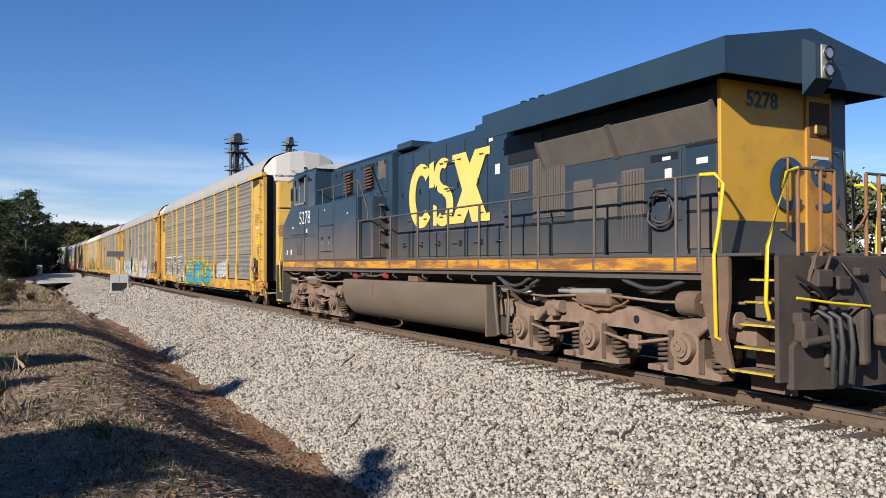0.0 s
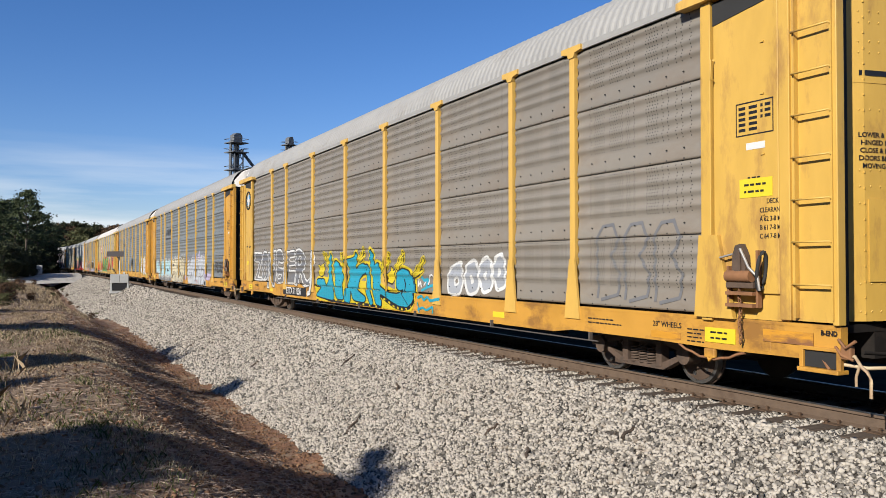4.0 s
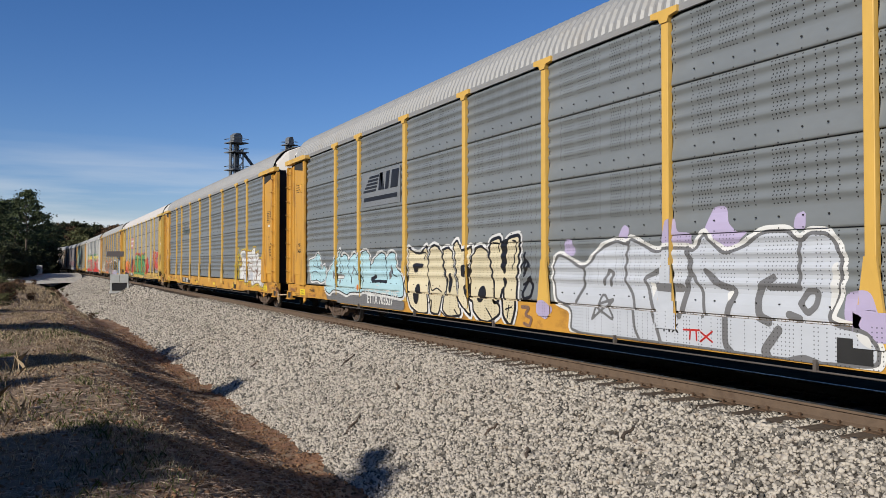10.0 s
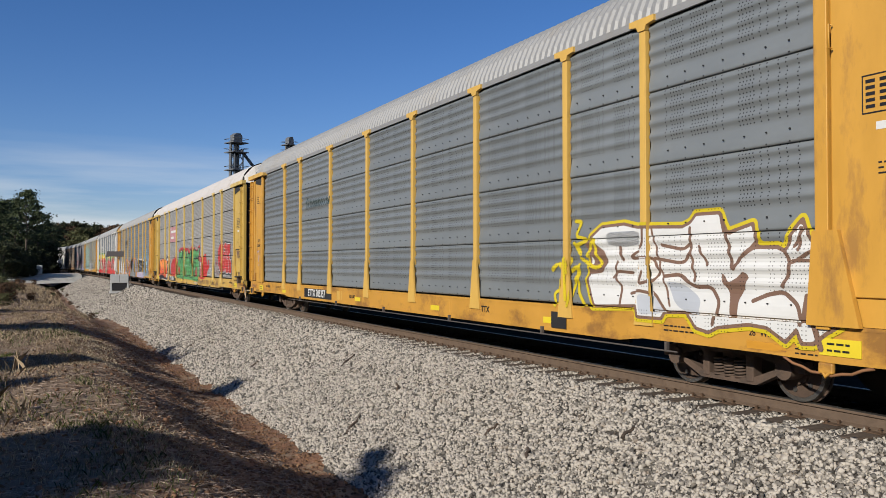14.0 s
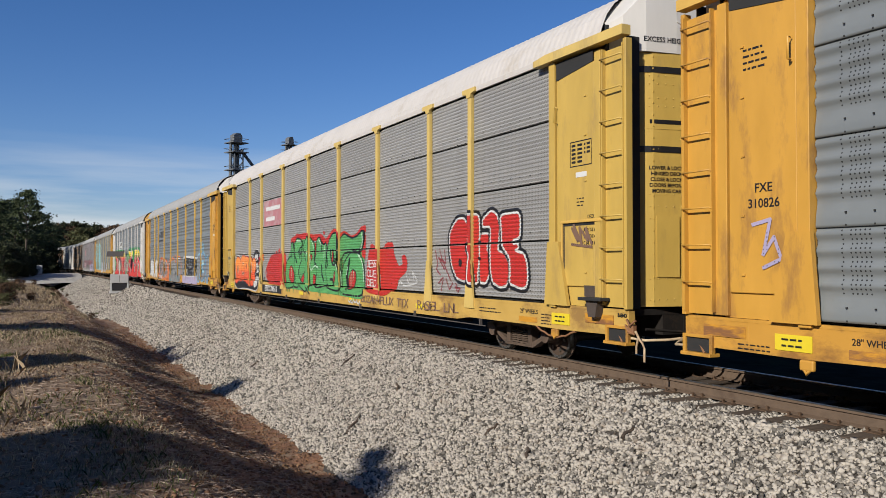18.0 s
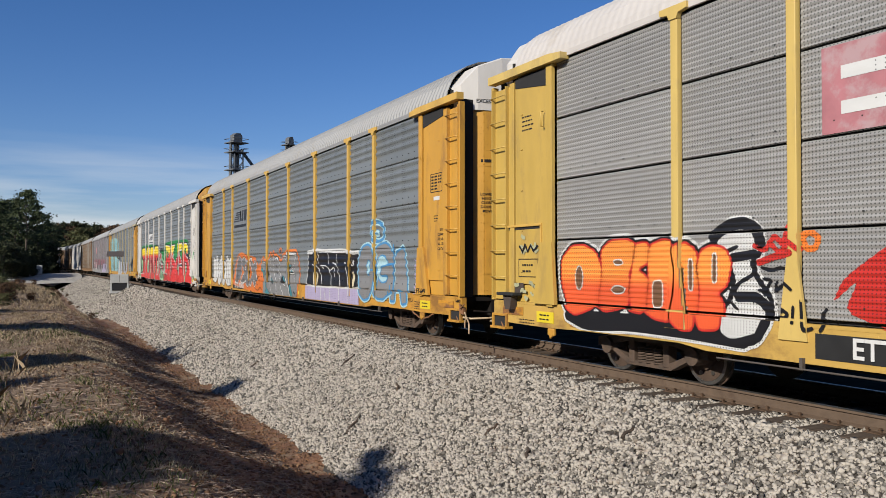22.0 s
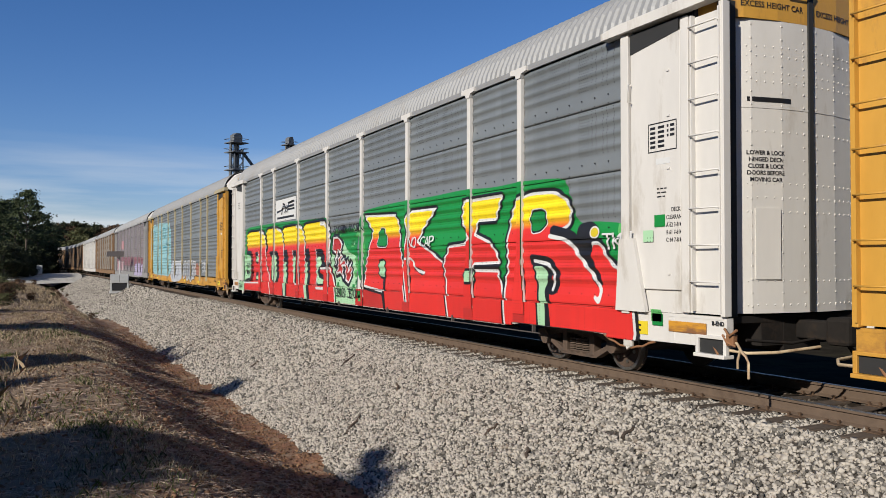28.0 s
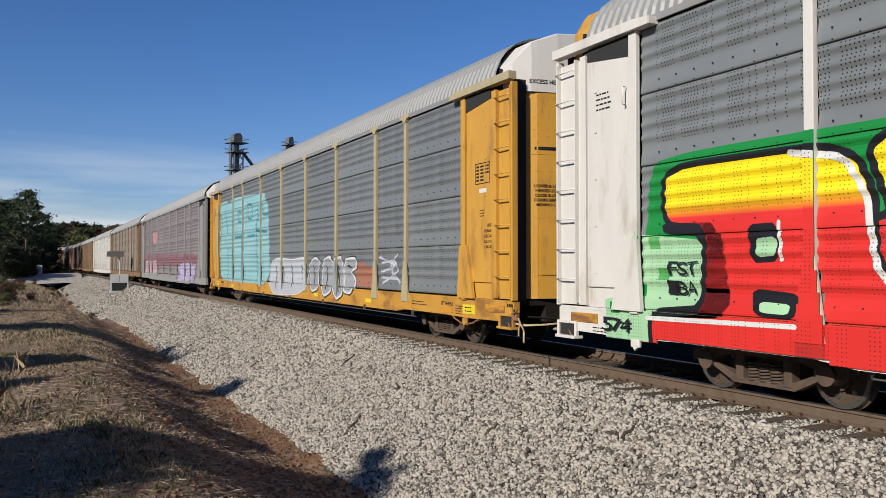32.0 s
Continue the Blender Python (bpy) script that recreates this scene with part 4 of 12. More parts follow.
part("decal", Mesh().box(-0.89, -0.884, -3.72, -3.55, 3.42, 3.62).data("decal", PAPER), loco)
part("decal", Mesh().box(-0.89, -0.884, -3.45, -3.3, 4.1, 4.2).data("decal", PAPER), loco)
# roof gear
part("horn", Mesh().tube([(-0.5, -2.6, 4.62), (-0.5, -2.95, 4.62)], 0.05, 8, r2=0.11).tube([(-0.3, -2.6, 4.66), (-0.3, -2.9, 4.66)], 0.05, 8, r2=0.1).box(-0.55, -0.25, -2.65, -2.55, 4.5, 4.62).data("horn", BLACK), loco)
part("exhaust_box", Mesh().bevel_box(-0.6, 0.6, -4.1, -2.2, 4.5, 4.62, 0.03).data("exhaust_box", NAVY), loco)
part("roof_step", Mesh().bevel_box(-0.9, 0.9, 0.4, 1.25, 4.5, 4.66, 0.02).data("roof_step", NAVY), loco)
for y in (-4.6, -4.9, -5.2):
    part("lifting_lug", Mesh().bevel_box(-0.9, -0.8, y, y + 0.12, 4.62, 4.7, 0.01).data("lifting_lug", BLACK), loco)

# blower section: side cabinet, louvres, walkway railing on top, locker
part("side_cabinet", Mesh().bevel_box(-1.52, -1.0, 2.42, 5.92, 1.77, 3.42, 0.03).data("side_cabinet", NAVY), loco)
part("side_cabinet", Mesh().bevel_box(1.0, 1.52, 2.42, 5.92, 1.77, 3.42, 0.03).data("side_cabinet", NAVY), loco)
for y0, y1 in ((4.3, 5.5), ):
    part("cabinet_door", Mesh().bevel_box(-1.535, -1.51, y0, y1, 2.0, 2.75, 0.006).data("cabinet_door", NAVY), loco)
    part("hinge_strip", Mesh().box(-1.545, -1.53, y0, y1, 2.74, 2.77).box(-1.545, -1.53, y0 + 0.1, y1 - 0.1, 2.0, 2.02).data("hinge_strip", BLACK), loco)
part("locker", Mesh().bevel_box(-1.42, -0.9, 1.62, 2.36, 1.79, 3.38, 0.03).data("locker", NAVY), loco)
part("locker_door", Mesh().bevel_box(-1.435, -1.41, 1.68, 2.3, 1.85, 3.3, 0.01).data("locker_door", NAVYLOW), loco)
for i in range(4):
    z = 2.15 + 0.32 * i
    part("pipe_clamp", Mesh().bevel_box(-1.24, -1.10, 1.50, 1.64, z, z + 0.07, 0.01).tube([(-1.2, 1.5, z + 0.03), (-1.22, 1.36, z + 0.02)], 0.03, 7).data("pipe_clamp", RAILGREY), loco)
# seams and latches of the cab and the side cabinet
for y, z0, z1, x in ((5.92, 1.56, 3.44, -1.506), (7.05, 1.56, 3.40, -1.506), (2.44, 1.8, 3.4, -1.526), (4.22, 1.8, 3.3, -1.526), (5.6, 1.8, 3.3, -1.526)):
    part("panel_seam", Mesh().box(x, x + 0.008, y - 0.008, y + 0.008, z0, z1).data("panel_seam", BLACK), loco)
part("panel_seam", Mesh().box(-1.506, -1.498, 5.95, 9.4, 2.50, 2.515).data("panel_seam", BLACK), loco)
for y in (4.6, 5.2):
    part("latch", Mesh().bevel_box(-1.55, -1.53, y - 0.05, y + 0.05, 2.36, 2.44, 0.006).data("latch", BLACK), loco)
    part("latch", Mesh().bevel_box(-1.55, -1.53, y - 0.03, y + 0.03, 2.22, 2.28, 0.006).data("latch", SILVER), loco)
for y, z, w in ((8.2, 2.8, 0.08), (3.1, 3.0, 0.06), (5.0, 3.2, 0.05)):
    part("decal", Mesh().box(-1.53, -1.5, y, y + w, z, z + w * 0.7).data("decal", PAPER), loco)
for y0 in (1.55, 3.2, 4.75):
    for yy in (y0 + 0.1, y0 + 0.62):
        part("door_hinge", Mesh().bevel_box(-1.055, -1.03, yy, yy + 0.06, 4.22, 4.32, 0.005).data("door_hinge", BLACK), loco)
for y in (0.9, -0.1, -1.0, -2.0, -2.9):
    part("door_hinge", Mesh().bevel_box(-0.90, -0.874, y, y + 0.05, 3.3, 3.42, 0.005).data("door_hinge", BLACK), loco)
    part("latch", Mesh().bevel_box(-0.91, -0.884, y - 0.15, y - 0.05, 2.04, 2.16, 0.008).data("latch", BLACK), loco)
for yc in (4.35, 2.75):
    part("louvre_frame", Mesh().box(-1.045, -1.02, yc - 0.3, yc + 0.3, 3.62, 4.32).data("louvre_frame", BLACK), loco)
    for k in range(7):
        part("louvre", Mesh().prism([(-1.05, 0), (-1.05, 0.02), (-1.11, -0.03), (-1.11, -0.05)], "y", -0.27, 0.27).data("louvre", LOUVRE), loco, (0, yc, 3.72 + 0.085 * k))
for y0, y1 in ((4.75, 5.5), (3.2, 3.95), (1.55, 2.3)):
    part("access_door", Mesh().bevel_box(-1.035, -1.01, y0, y1, 3.5, 4.3, 0.006).data("access_door", NAVY), loco)
part("vent_panel", Mesh().bevel_box(-1.045, -1.01, 1.65, 2.15, 3.85, 4.32, 0.006).data("vent_panel", MESHGREY), loco)
for y in (5.4, 4.4, 3.4, 2.5):
    part("stanchion", Mesh().tube([(-1.46, y, 3.42), (-1.46, y, 3.85)], 0.018, 6).data("stanchion", RAILGREY), loco)
part("handrail", Mesh().tube([(-1.46, 5.9, 3.85), (-1.46, 2.45, 3.85), (-1.44, 1.9, 3.1), (-1.44, 1.88, 2.8)], 0.018, 6).data("handrail", RAILGREY), loco)
part("handrail", Mesh().tube([(-1.1, 2.6, 4.3), (-1.12, 1.7, 3.4), (-1.3, 1.4, 2.5), (-1.3, 1.4, 1.8)], 0.02, 6).data("handrail", BLACK), loco)
part("roof_rail", Mesh().tube([(-1.0, 5.8, 4.48), (-1.0, 1.3, 4.48)], 0.014, 5).data("roof_rail", BLACK), loco)

# cab and short nose
q = Mesh()
side = [(5.92, 1.5), (9.5, 1.5), (9.5, 2.92), (8.55, 3.5), (8.3, 4.42), (8.1, 4.56), (5.92, 4.56)]
q.prism([(y, z) for y, z in side], "x", -1.5, 1.5)
part("cab", q.data("cab", NAVY), loco)
part("cab_roof", Mesh().prism([(-1.53, 4.53), (-1.2, 4.66), (-0.5, 4.74), (0.5, 4.74), (1.2, 4.66), (1.53, 4.53)], "y", 5.85, 8.35).data("cab_roof", WHITE), loco)
part("cab_apron", Mesh().box(-1.509, -1.49, 5.95, 9.45, 1.42, 1.56).data("cab_apron", DUST), loco)
for y0, y1, zb in ((7.0, 8.0, 3.58), (5.98, 6.62, 3.40)):
    win = part("cab_window", Mesh().box(-1.512, -1.5, y0, y1, zb, 4.36).data("cab_window", GLASS), loco)
    if zb < 3.5:
        continue
    part("window_frame", Mesh().box(-1.53, -1.505, y0 - 0.05, y0, 3.53, 4.41).box(-1.53, -1.505, y1, y1 + 0.05, 3.53, 4.41).box(-1.53, -1.505, y0 - 0.05, y1 + 0.05, 3.53, 3.58)
         .box(-1.53, -1.505, y0 - 0.05, y1 + 0.05, 4.36, 4.41).box(-1.525, -1.505, (y0 + y1) / 2 - 0.02, (y0 + y1) / 2 + 0.02, 3.58, 4.36).data("window_frame", SILVER), win)
part("window_visor", Mesh().prism([(-1.5, 4.44), (-1.5, 4.47), (-1.74, 4.30), (-1.74, 4.27)], "y", 6.95, 8.05).data("window_visor", NAVY), loco)
part("side_mirror", Mesh().bevel_box(-1.62, -1.56, 8.12, 8.2, 3.7, 4.1, 0.01).data("side_mirror", BLACK), loco)
part("road_number", text_data("5278", 0.58, PAPER, 0.002, -0.004, squeeze=1.0), loco, (-1.506, 7.02, 3.08))
part("vent_cover", Mesh().bevel_box(-1.515, -1.495, 7.35, 7.85, 1.95, 2.5, 0.008).data("vent_cover", RAILGREY), loco)
part("side_ledge", Mesh().box(-1.525, -1.5, 6.7, 8.5, 2.57, 2.6).data("side_ledge", NAVYLOW), loco)
part("decal", Mesh().box(-1.508, -1.5, 6.75, 6.87, 2.62, 2.74).data("decal", PAPER), loco)
part("decal", Mesh().box(-1.508, -1.5, 8.9, 9.0, 1.95, 2.1).data("decal", PAPER), loco)
part("nose_grab", Mesh().tube([(-1.4, 9.6, 0.75), (-1.42, 9.65, 1.9), (-1.3, 9.8, 2.4), (-1.0, 9.9, 2.4)], 0.022, 6).data("nose_grab", SAFETY), loco)
part("nose_grab", Mesh().tube([(-1.4, 10.15, 0.75), (-1.42, 10.15, 1.7), (-1.35, 10.1, 2.2)], 0.022, 6).data("nose_grab", SAFETY), loco)
for y0, y1 in ((9.45, 9.56), (10.2, 10.34)):
    part("step_post", Mesh().prism([(-1.5, 0.35), (-1.5, 1.62), (-1.0, 1.62), (-1.25, 0.35)], "y", y0, y1).data("step_post", STEPGREY), loco)
for k, z in enumerate((0.42, 0.72, 1.02, 1.32, 1.62)):
    tr = part("tread", Mesh().box(-1.48 + 0.08 * k, -1.05 + 0.06 * k, 9.56, 10.2, z - 0.03, z).data("tread", STEPGREY), loco)
    part("nosing", Mesh().box(-1.495 + 0.08 * k, -1.47 + 0.08 * k, 9.56, 10.2, z - 0.04, z + 0.004).data("nosing", SAFETY), tr)
part("end_reflector", Mesh().box(-1.30, -1.25, 10.1, 10.19, 0.5, 0.62).data("end_reflector", REDDECAL), loco)
part("front_plate", Mesh().bevel_box(-1.3, 1.3, 10.34, 10.42, 0.95, 1.74, 0.02).data("front_plate", STEPGREY), loco)
for x in (-1.0, -0.8, -0.6):
    part("air_hose", Mesh().tube([(x, 10.42, 1.15), (x, 10.6, 1.05), (x, 10.66, 0.7), (x + 0.05, 10.6, 0.4)], 0.03, 7).data("air_hose", HOSE), loco)
part("cutting_lever", Mesh().tube([(-1.4, 10.46, 1.2), (-1.0, 10.55, 1.22), (-0.4, 10.6, 1.2)], 0.016, 6).data("cutting_lever", SILVER), loco)
part("nose_decal", Mesh().box(-1.508, -1.5, 8.42, 8.54, 1.95, 2.12).data("nose_decal", PAPER), loco)
part("pilot", Mesh().box(-1.4, 1.4, 10.3, 10.42, 0.25, 1.2).data("pilot", DUST), loco)

# radiator wing over the rear of the hood
q = Mesh()
W = 1.57
prof = [(-W, 3.97), (-W, 4.41), (-0.02, 4.71), (0.02, 4.71), (W, 4.41), (W, 3.97), (W - 0.04, 3.97), (W - 0.04, 4.30), (-W + 0.04, 4.30), (-W + 0.04, 3.97)]
n = len(prof)
vs = [(x, -10.08, z) for x, z in prof] + [(x, -4.22, z) for x, z in prof]
q.add(vs, [(i, (i + 1) % n, n + (i + 1) % n, n + i) for i in range(n)])
for o, order in ((0, 1), (n, -1)):
    for f in ((0, 1, 8, 9), (1, 2, 3, 4, 7, 8), (4, 5, 6, 7)):
        q.f.append(tuple(o + i for i in f)), q.m.append(0), q.smooth.append(False)
part("radiator_wing", q.data("radiator_wing", NAVY), loco, label="wide overhanging navy radiator cover")
# rear and front lower closing plates of the wing
part("wing_end", Mesh().prism([(-W + 0.042, 3.97), (-W + 0.042, 4.299), (W - 0.042, 4.299), (W - 0.042, 3.97)], "y", -10.079, -10.04).data("wing_end", NAVY), loco)
# sloping radiator screens
for y0, y1 in ((-9.55, -7.55), (-7.45, -5.6)):
    part("radiator_screen", Mesh().prism([(-1.09, 3.28), (-1.30, 3.72), (-1.26, 3.74), (-1.06, 3.30)], "y", y0, y1).data("radiator_screen", MESHGREY), loco)
    for a, b2 in ((y0 - 0.05, y0), (y1, y1 + 0.04)):
        part("screen_frame", Mesh().prism([(-1.10, 3.25), (-1.32, 3.73), (-1.28, 3.76), (-1.05, 3.25)], "y", a, b2).data("screen_frame", RAILGREY), loco)
part("air_intake", Mesh().box(-1.092, -1.0, -5.5, -4.35, 3.5, 3.98).data("air_intake", BLACK), loco)
# doors and grilles of the radiator section
for y0, y1, z0, z1, mm in ((-5.05, -4.45, 2.95, 3.42, MESHGREY), (-6.15, -5.2, 2.45, 3.5, MESHGREY), (-6.9, -6.4, 2.0, 3.0, MESHGREY), (-7.5, -7.0, 2.0, 2.9, MESHGREY), (-8.1, -7.6, 1.95, 3.05, MESHGREY)):
    part("grille", Mesh().bevel_box(-1.10, -1.07, y0, y1, z0, z1, 0.006).data("grille", mm), loco)
    if z1 > 3.0:
        n = int((y1 - y0) / 0.07)
        for k in range(n):
            part("grille_slat", cached(("slat", z0, z1), lambda: Mesh().box(-1.112, -1.10, -0.012, 0.012, z0 + 0.03, z1 - 0.03).data("grille_slat", RAILGREY)), loco, (0, y0 + 0.04 + 0.07 * k, 0))
for y0, y1 in ((-5.7, -4.3), (-7.2, -5.8), (-8.2, -7.3)):
    part("lower_door", Mesh().bevel_box(-1.105, -1.07, y0, y1, 1.82, 2.32, 0.006).data("lower_door", NAVYLOW), loco)
    part("door_gap", Mesh().box(-1.109, -1.1, y0, y1, 2.33, 2.37).box(-1.109, -1.1, y0 - 0.05, y0, 1.8, 2.35).data("door_gap", BLACK), loco)
part("equipment_bay", Mesh().bevel_box(-1.10, -1.07, -8.85, -8.2, 2.25, 3.25, 0.006).data("equipment_bay", NAVYLOW), loco)
part("bay_gap", Mesh().box(-1.108, -1.1, -8.8, -8.25, 3.1, 3.2).data("bay_gap", BLACK), loco)
part("socket_plate", Mesh().bevel_box(-1.12, -1.09, -8.68, -8.55, 2.84, 2.98, 0.008).data("socket_plate", PAPER), loco)
q = Mesh()
for r, a0 in ((0.24, 0.0), (0.19, 0.5), (0.28, 2.9)):
    q.tube([(-1.14 - 0.03 * math.sin(3 * a), -8.5 + r * math.cos(a + a0), 2.42 + r * math.sin(a + a0)) for a in [i * 0.35 for i in range(16)]], 0.022, 6)
part("coiled_cable", q.data("coiled_cable", HOSE), loco)
part("rear_door", Mesh().bevel_box(-1.105, -1.07, -9.5, -8.95, 1.85, 3.22, 0.008).data("rear_door", NAVY), loco)
part("door_gap", Mesh().box(-1.109, -1.1, -9.55, -9.52, 1.85, 3.2).box(-1.109, -1.1, -9.5, -8.95, 3.22, 3.26).box(-1.109, -1.1, -9.5, -8.95, 2.33, 2.37).data("door_gap", BLACK), loco)
part("decal", Mesh().box(-1.112, -1.105, -9.35, -9.15, 2.98, 3.06).data("decal", PAPER), loco)
part("decal", Mesh().box(-1.112, -1.105, -8.66, -8.5, 3.10, 3.15).data("decal", PAPER), loco)
# yellow rear face, its number, box and emblem
part("rear_panel", Mesh().bevel_box(-1.2, 1.2, -9.66, -9.6, 2.2, 4.02, 0.01).data("rear_panel", LOCOYEL), loco)
part("rear_sill_panel", Mesh().bevel_box(-1.2, 1.2, -9.66, -9.6, 1.78, 2.2, 0.01).data("rear_sill_panel", NAVYLOW), loco)
RUSTYEL = mat("rear_door_orange", (0.50, 0.24, 0.04), 0.6, 0, 0.15, 3, (0.20, 0.10, 0.04), 0.4, 1.5)
part("rear_door", Mesh().bevel_box(0.36, 0.88, -9.70, -9.655, 1.8, 3.95, 0.015).data("rear_door", RUSTYEL), loco)
part("rear_corner", Mesh().bevel_box(0.9, 1.21, -9.672, -9.6, 1.79, 4.01, 0.01).data("rear_corner", NAVY), loco)
part("number_box", Mesh().box(0.42, 0.82, -9.71, -9.695, 3.38, 3.86).data("number_box", RUST_DARK), loco)
part("lamp_bracket", Mesh().bevel_box(0.5, 0.72, -9.75, -9.7, 3.42, 3.55, 0.02).data("lamp_bracket", LOCOYEL), loco)
part("decal", Mesh().box(0.45, 0.8, -9.708, -9.7, 3.08, 3.12).data("decal", PAPER), loco)
part("latch_plate", Mesh().bevel_box(0.5, 0.7, -9.73, -9.7, 2.86, 2.98, 0.01).data("latch_plate", RUSTPOST), loco)
num = text_data("5278", 0.3, BLUE, 0.002, 0.01)
num.transform(Matrix.Rotation(math.pi / 2, 4, "Z"))
part("rear_number", num, loco, (-0.45, -9.664, 3.80))
q = Mesh()
ring(q, 0, 0, 0.36, 0.36, 0.17, 0.7, 5.6, 0)
ring(q, -0.72, 0.16, 0.28, 0.2, 0.14, 0.9, 4.75, 0)
ring(q, -0.72, -0.16, 0.28, 0.2, 0.14, -2.4, 1.6, 0)
emb = q.data("rear_emblem", BLUE)
emb.transform(Matrix.Rotation(math.pi / 2, 4, "Z"))
part("rear_emblem", emb, loco, (-0.02, -9.715, 2.72))
part("rear_grab", Mesh().tube([(-0.12, -9.67, 3.05), (-0.12, -9.78, 3.05), (-0.12, -9.78, 2.1), (-0.12, -9.67, 2.1)], 0.018, 6).data("rear_grab", RUSTPOST), loco)
part("rear_grab", Mesh().tube([(0.95, -9.67, 3.2), (0.95, -9.82, 3.2), (1.02, -9.82, 2.2), (1.02, -9.67, 2.2)], 0.018, 6).data("rear_grab", BLACK), loco)
box = part("headlight_box", Mesh().prism([(-10.28, 4.0), (-10.28, 4.44), (-10.08, 4.56), (-10.08, 3.82)], "x", -0.20, 0.14).data("headlight_box", NAVY), loco)
part("lamp_plate", Mesh().bevel_box(-0.12, 0.08, -10.31, -10.28, 4.0, 4.44, 0.02).data("lamp_plate", SILVER), box)
for z in (4.11, 4.33):
    part("lamp", Mesh().tube([(-0.02, -10.345, z), (-0.02, -10.30, z)], 0.08, 20).data("lamp", LENS), box)
    part("lamp_rim", Mesh().tube([(-0.02 + 0.082 * math.cos(a * 0.3307), -10.345, z + 0.082 * math.sin(a * 0.3307)) for a in range(20)], 0.014, 6).data("lamp_rim", BLACK), box)

# handrails along the near and far walkways
for s in (-1, 1):
    for y in posts_l:
        part("stanchion", Mesh().tube([(s * 1.5, y, 1.55), (s * 1.5, y, 2.77)], 0.026, 6).data("stanchion", RAILGREY), loco)
    part("handrail", Mesh().tube([(s * 1.5, 2.35, 2.77), (s * 1.5, -9.6, 2.77)], 0.02, 6).data("handrail", RAILGREY), loco)
    part("end_handrail", Mesh().tube([(s * 1.5, -9.6, 2.77), (s * 1.5, -9.85, 2.76), (s * 1.51, -9.98, 2.62), (s * 1.52, -9.92, 2.1), (s * 1.56, -9.88, 1.75), (s * 1.56, -9.9, 0.75), (s * 1.5, -9.92, 0.72)], 0.025, 8).data("end_handrail", SAFETY), loco)
    part("end_handrail", Mesh().tube([(s * 0.95, -10.6, 2.78), (s * 1.15, -10.62, 2.72), (s * 1.5, -10.62, 1.85), (s * 1.5, -10.6, 1.2), (s * 1.42, -10.58, 1.0)], 0.025, 8).data("end_handrail", SAFETY), loco)
    for x in (0.3, 0.55, 0.95):
        part("end_post", Mesh().tube([(s * x, -10.6, 1.7), (s * x, -10.6, 2.78)], 0.026, 6).data("end_post", RUSTPOST), loco)
    part("end_rail", Mesh().tube([(s * 0.3, -10.6, 2.78), (s * 0.95, -10.6, 2.78)], 0.02, 6).data("end_rail", RAILGREY), loco)
    # stairwell: skirt, end plate, five treads with yellow nosings
    part("step_skirt", Mesh().prism([(-9.62, 1.53), (-9.62, 1.2), (-9.85, 0.45), (-10.12, 0.33), (-10.0, 0.8), (-10.06, 1.2), (-10.06, 1.74), (-9.66, 1.74)], "x", min(s * 1.46, s * 1.51), max(s * 1.46, s * 1.51)).data("step_skirt", DUST), loco)
    part("step_end", Mesh().box(min(s * 0.98, s * 1.5), max(s * 0.98, s * 1.5), -10.78, -10.72, 0.3, 1.74).data("step_end", DUSTSHADE), loco)
    for k, z in enumerate((1.72, 1.46, 1.19, 0.92, 0.65, 0.38)):
        d = 0.09 * (5 - k)
        t0, t1 = sorted((s * (1.50 - d), s * (1.12 - d)))
        step = part("tread", Mesh().box(t0, t1, -10.7, -10.06, z - 0.03, z).data("tread", DUST), loco)
        part("riser", Mesh().box(*sorted((s * (1.14 - d), s * (1.10 - d))), -10.7, -10.06, z - 0.27, z - 0.03).data("riser", DUST), step)
        part("nosing", Mesh().box(*sorted((s * (1.515 - d), s * (1.46 - d))), -10.7, -10.06, z - 0.022, z + 0.004).data("nosing", NOSING), step)
# rear pilot, coupler, hoses and boxes
part("rear_pilot", Mesh().prism([(-1.35, 0.22), (-1.35, 0.7), (-0.6, 1.3), (0.6, 1.3), (1.35, 0.7), (1.35, 0.22), (0.5, 0.18), (-0.5, 0.18)], "y", -10.85, -10.75).data("rear_pilot", DUSTSHADE), loco)
part("buffer_plate", Mesh().bevel_box(-0.95, 0.95, -10.82, -10.7, 1.25, 1.74, 0.02).data("buffer_plate", DUSTSHADE), loco)
part("rear_coupler", Mesh().bevel_box(-0.12, 0.12, -11.1, -10.6, 0.74, 0.98, 0.02).bevel_box(-0.24, 0.2, -11.36, -11.02, 0.68, 1.06, 0.06).data("rear_coupler", TRUCK), loco)
for x in (-0.95, -0.8, -0.62, 0.62, 0.8, 0.95):
    part("air_hose", Mesh().tube([(x, -10.85, 1.12), (x + 0.02, -11.0, 1.02), (x + 0.03, -11.04, 0.7), (x + 0.06, -11.0, 0.35), (x + 0.09, -10.96, 0.27)], 0.032, 8).data("air_hose", HOSE), loco)
part("cutting_lever", Mesh().tube([(-1.35, -10.9, 1.26), (-0.9, -11.0, 1.2), (-0.3, -11.05, 1.15)], 0.018, 6).data("cutting_lever", SAFETY), loco)
part("rear_box", Mesh().bevel_box(-1.05, -0.8, -10.95, -10.8, 1.38, 1.58, 0.015).data("rear_box", DUSTSHADE), loco)
part("anglecock", Mesh().bevel_box(-1.3, -1.05, -10.95, -10.8, 0.75, 1.0, 0.03).tube([(-1.3, -10.95, 0.75), (-0.8, -10.97, 0.8)], 0.05, 8).data("anglecock", DUSTSHADE), loco)
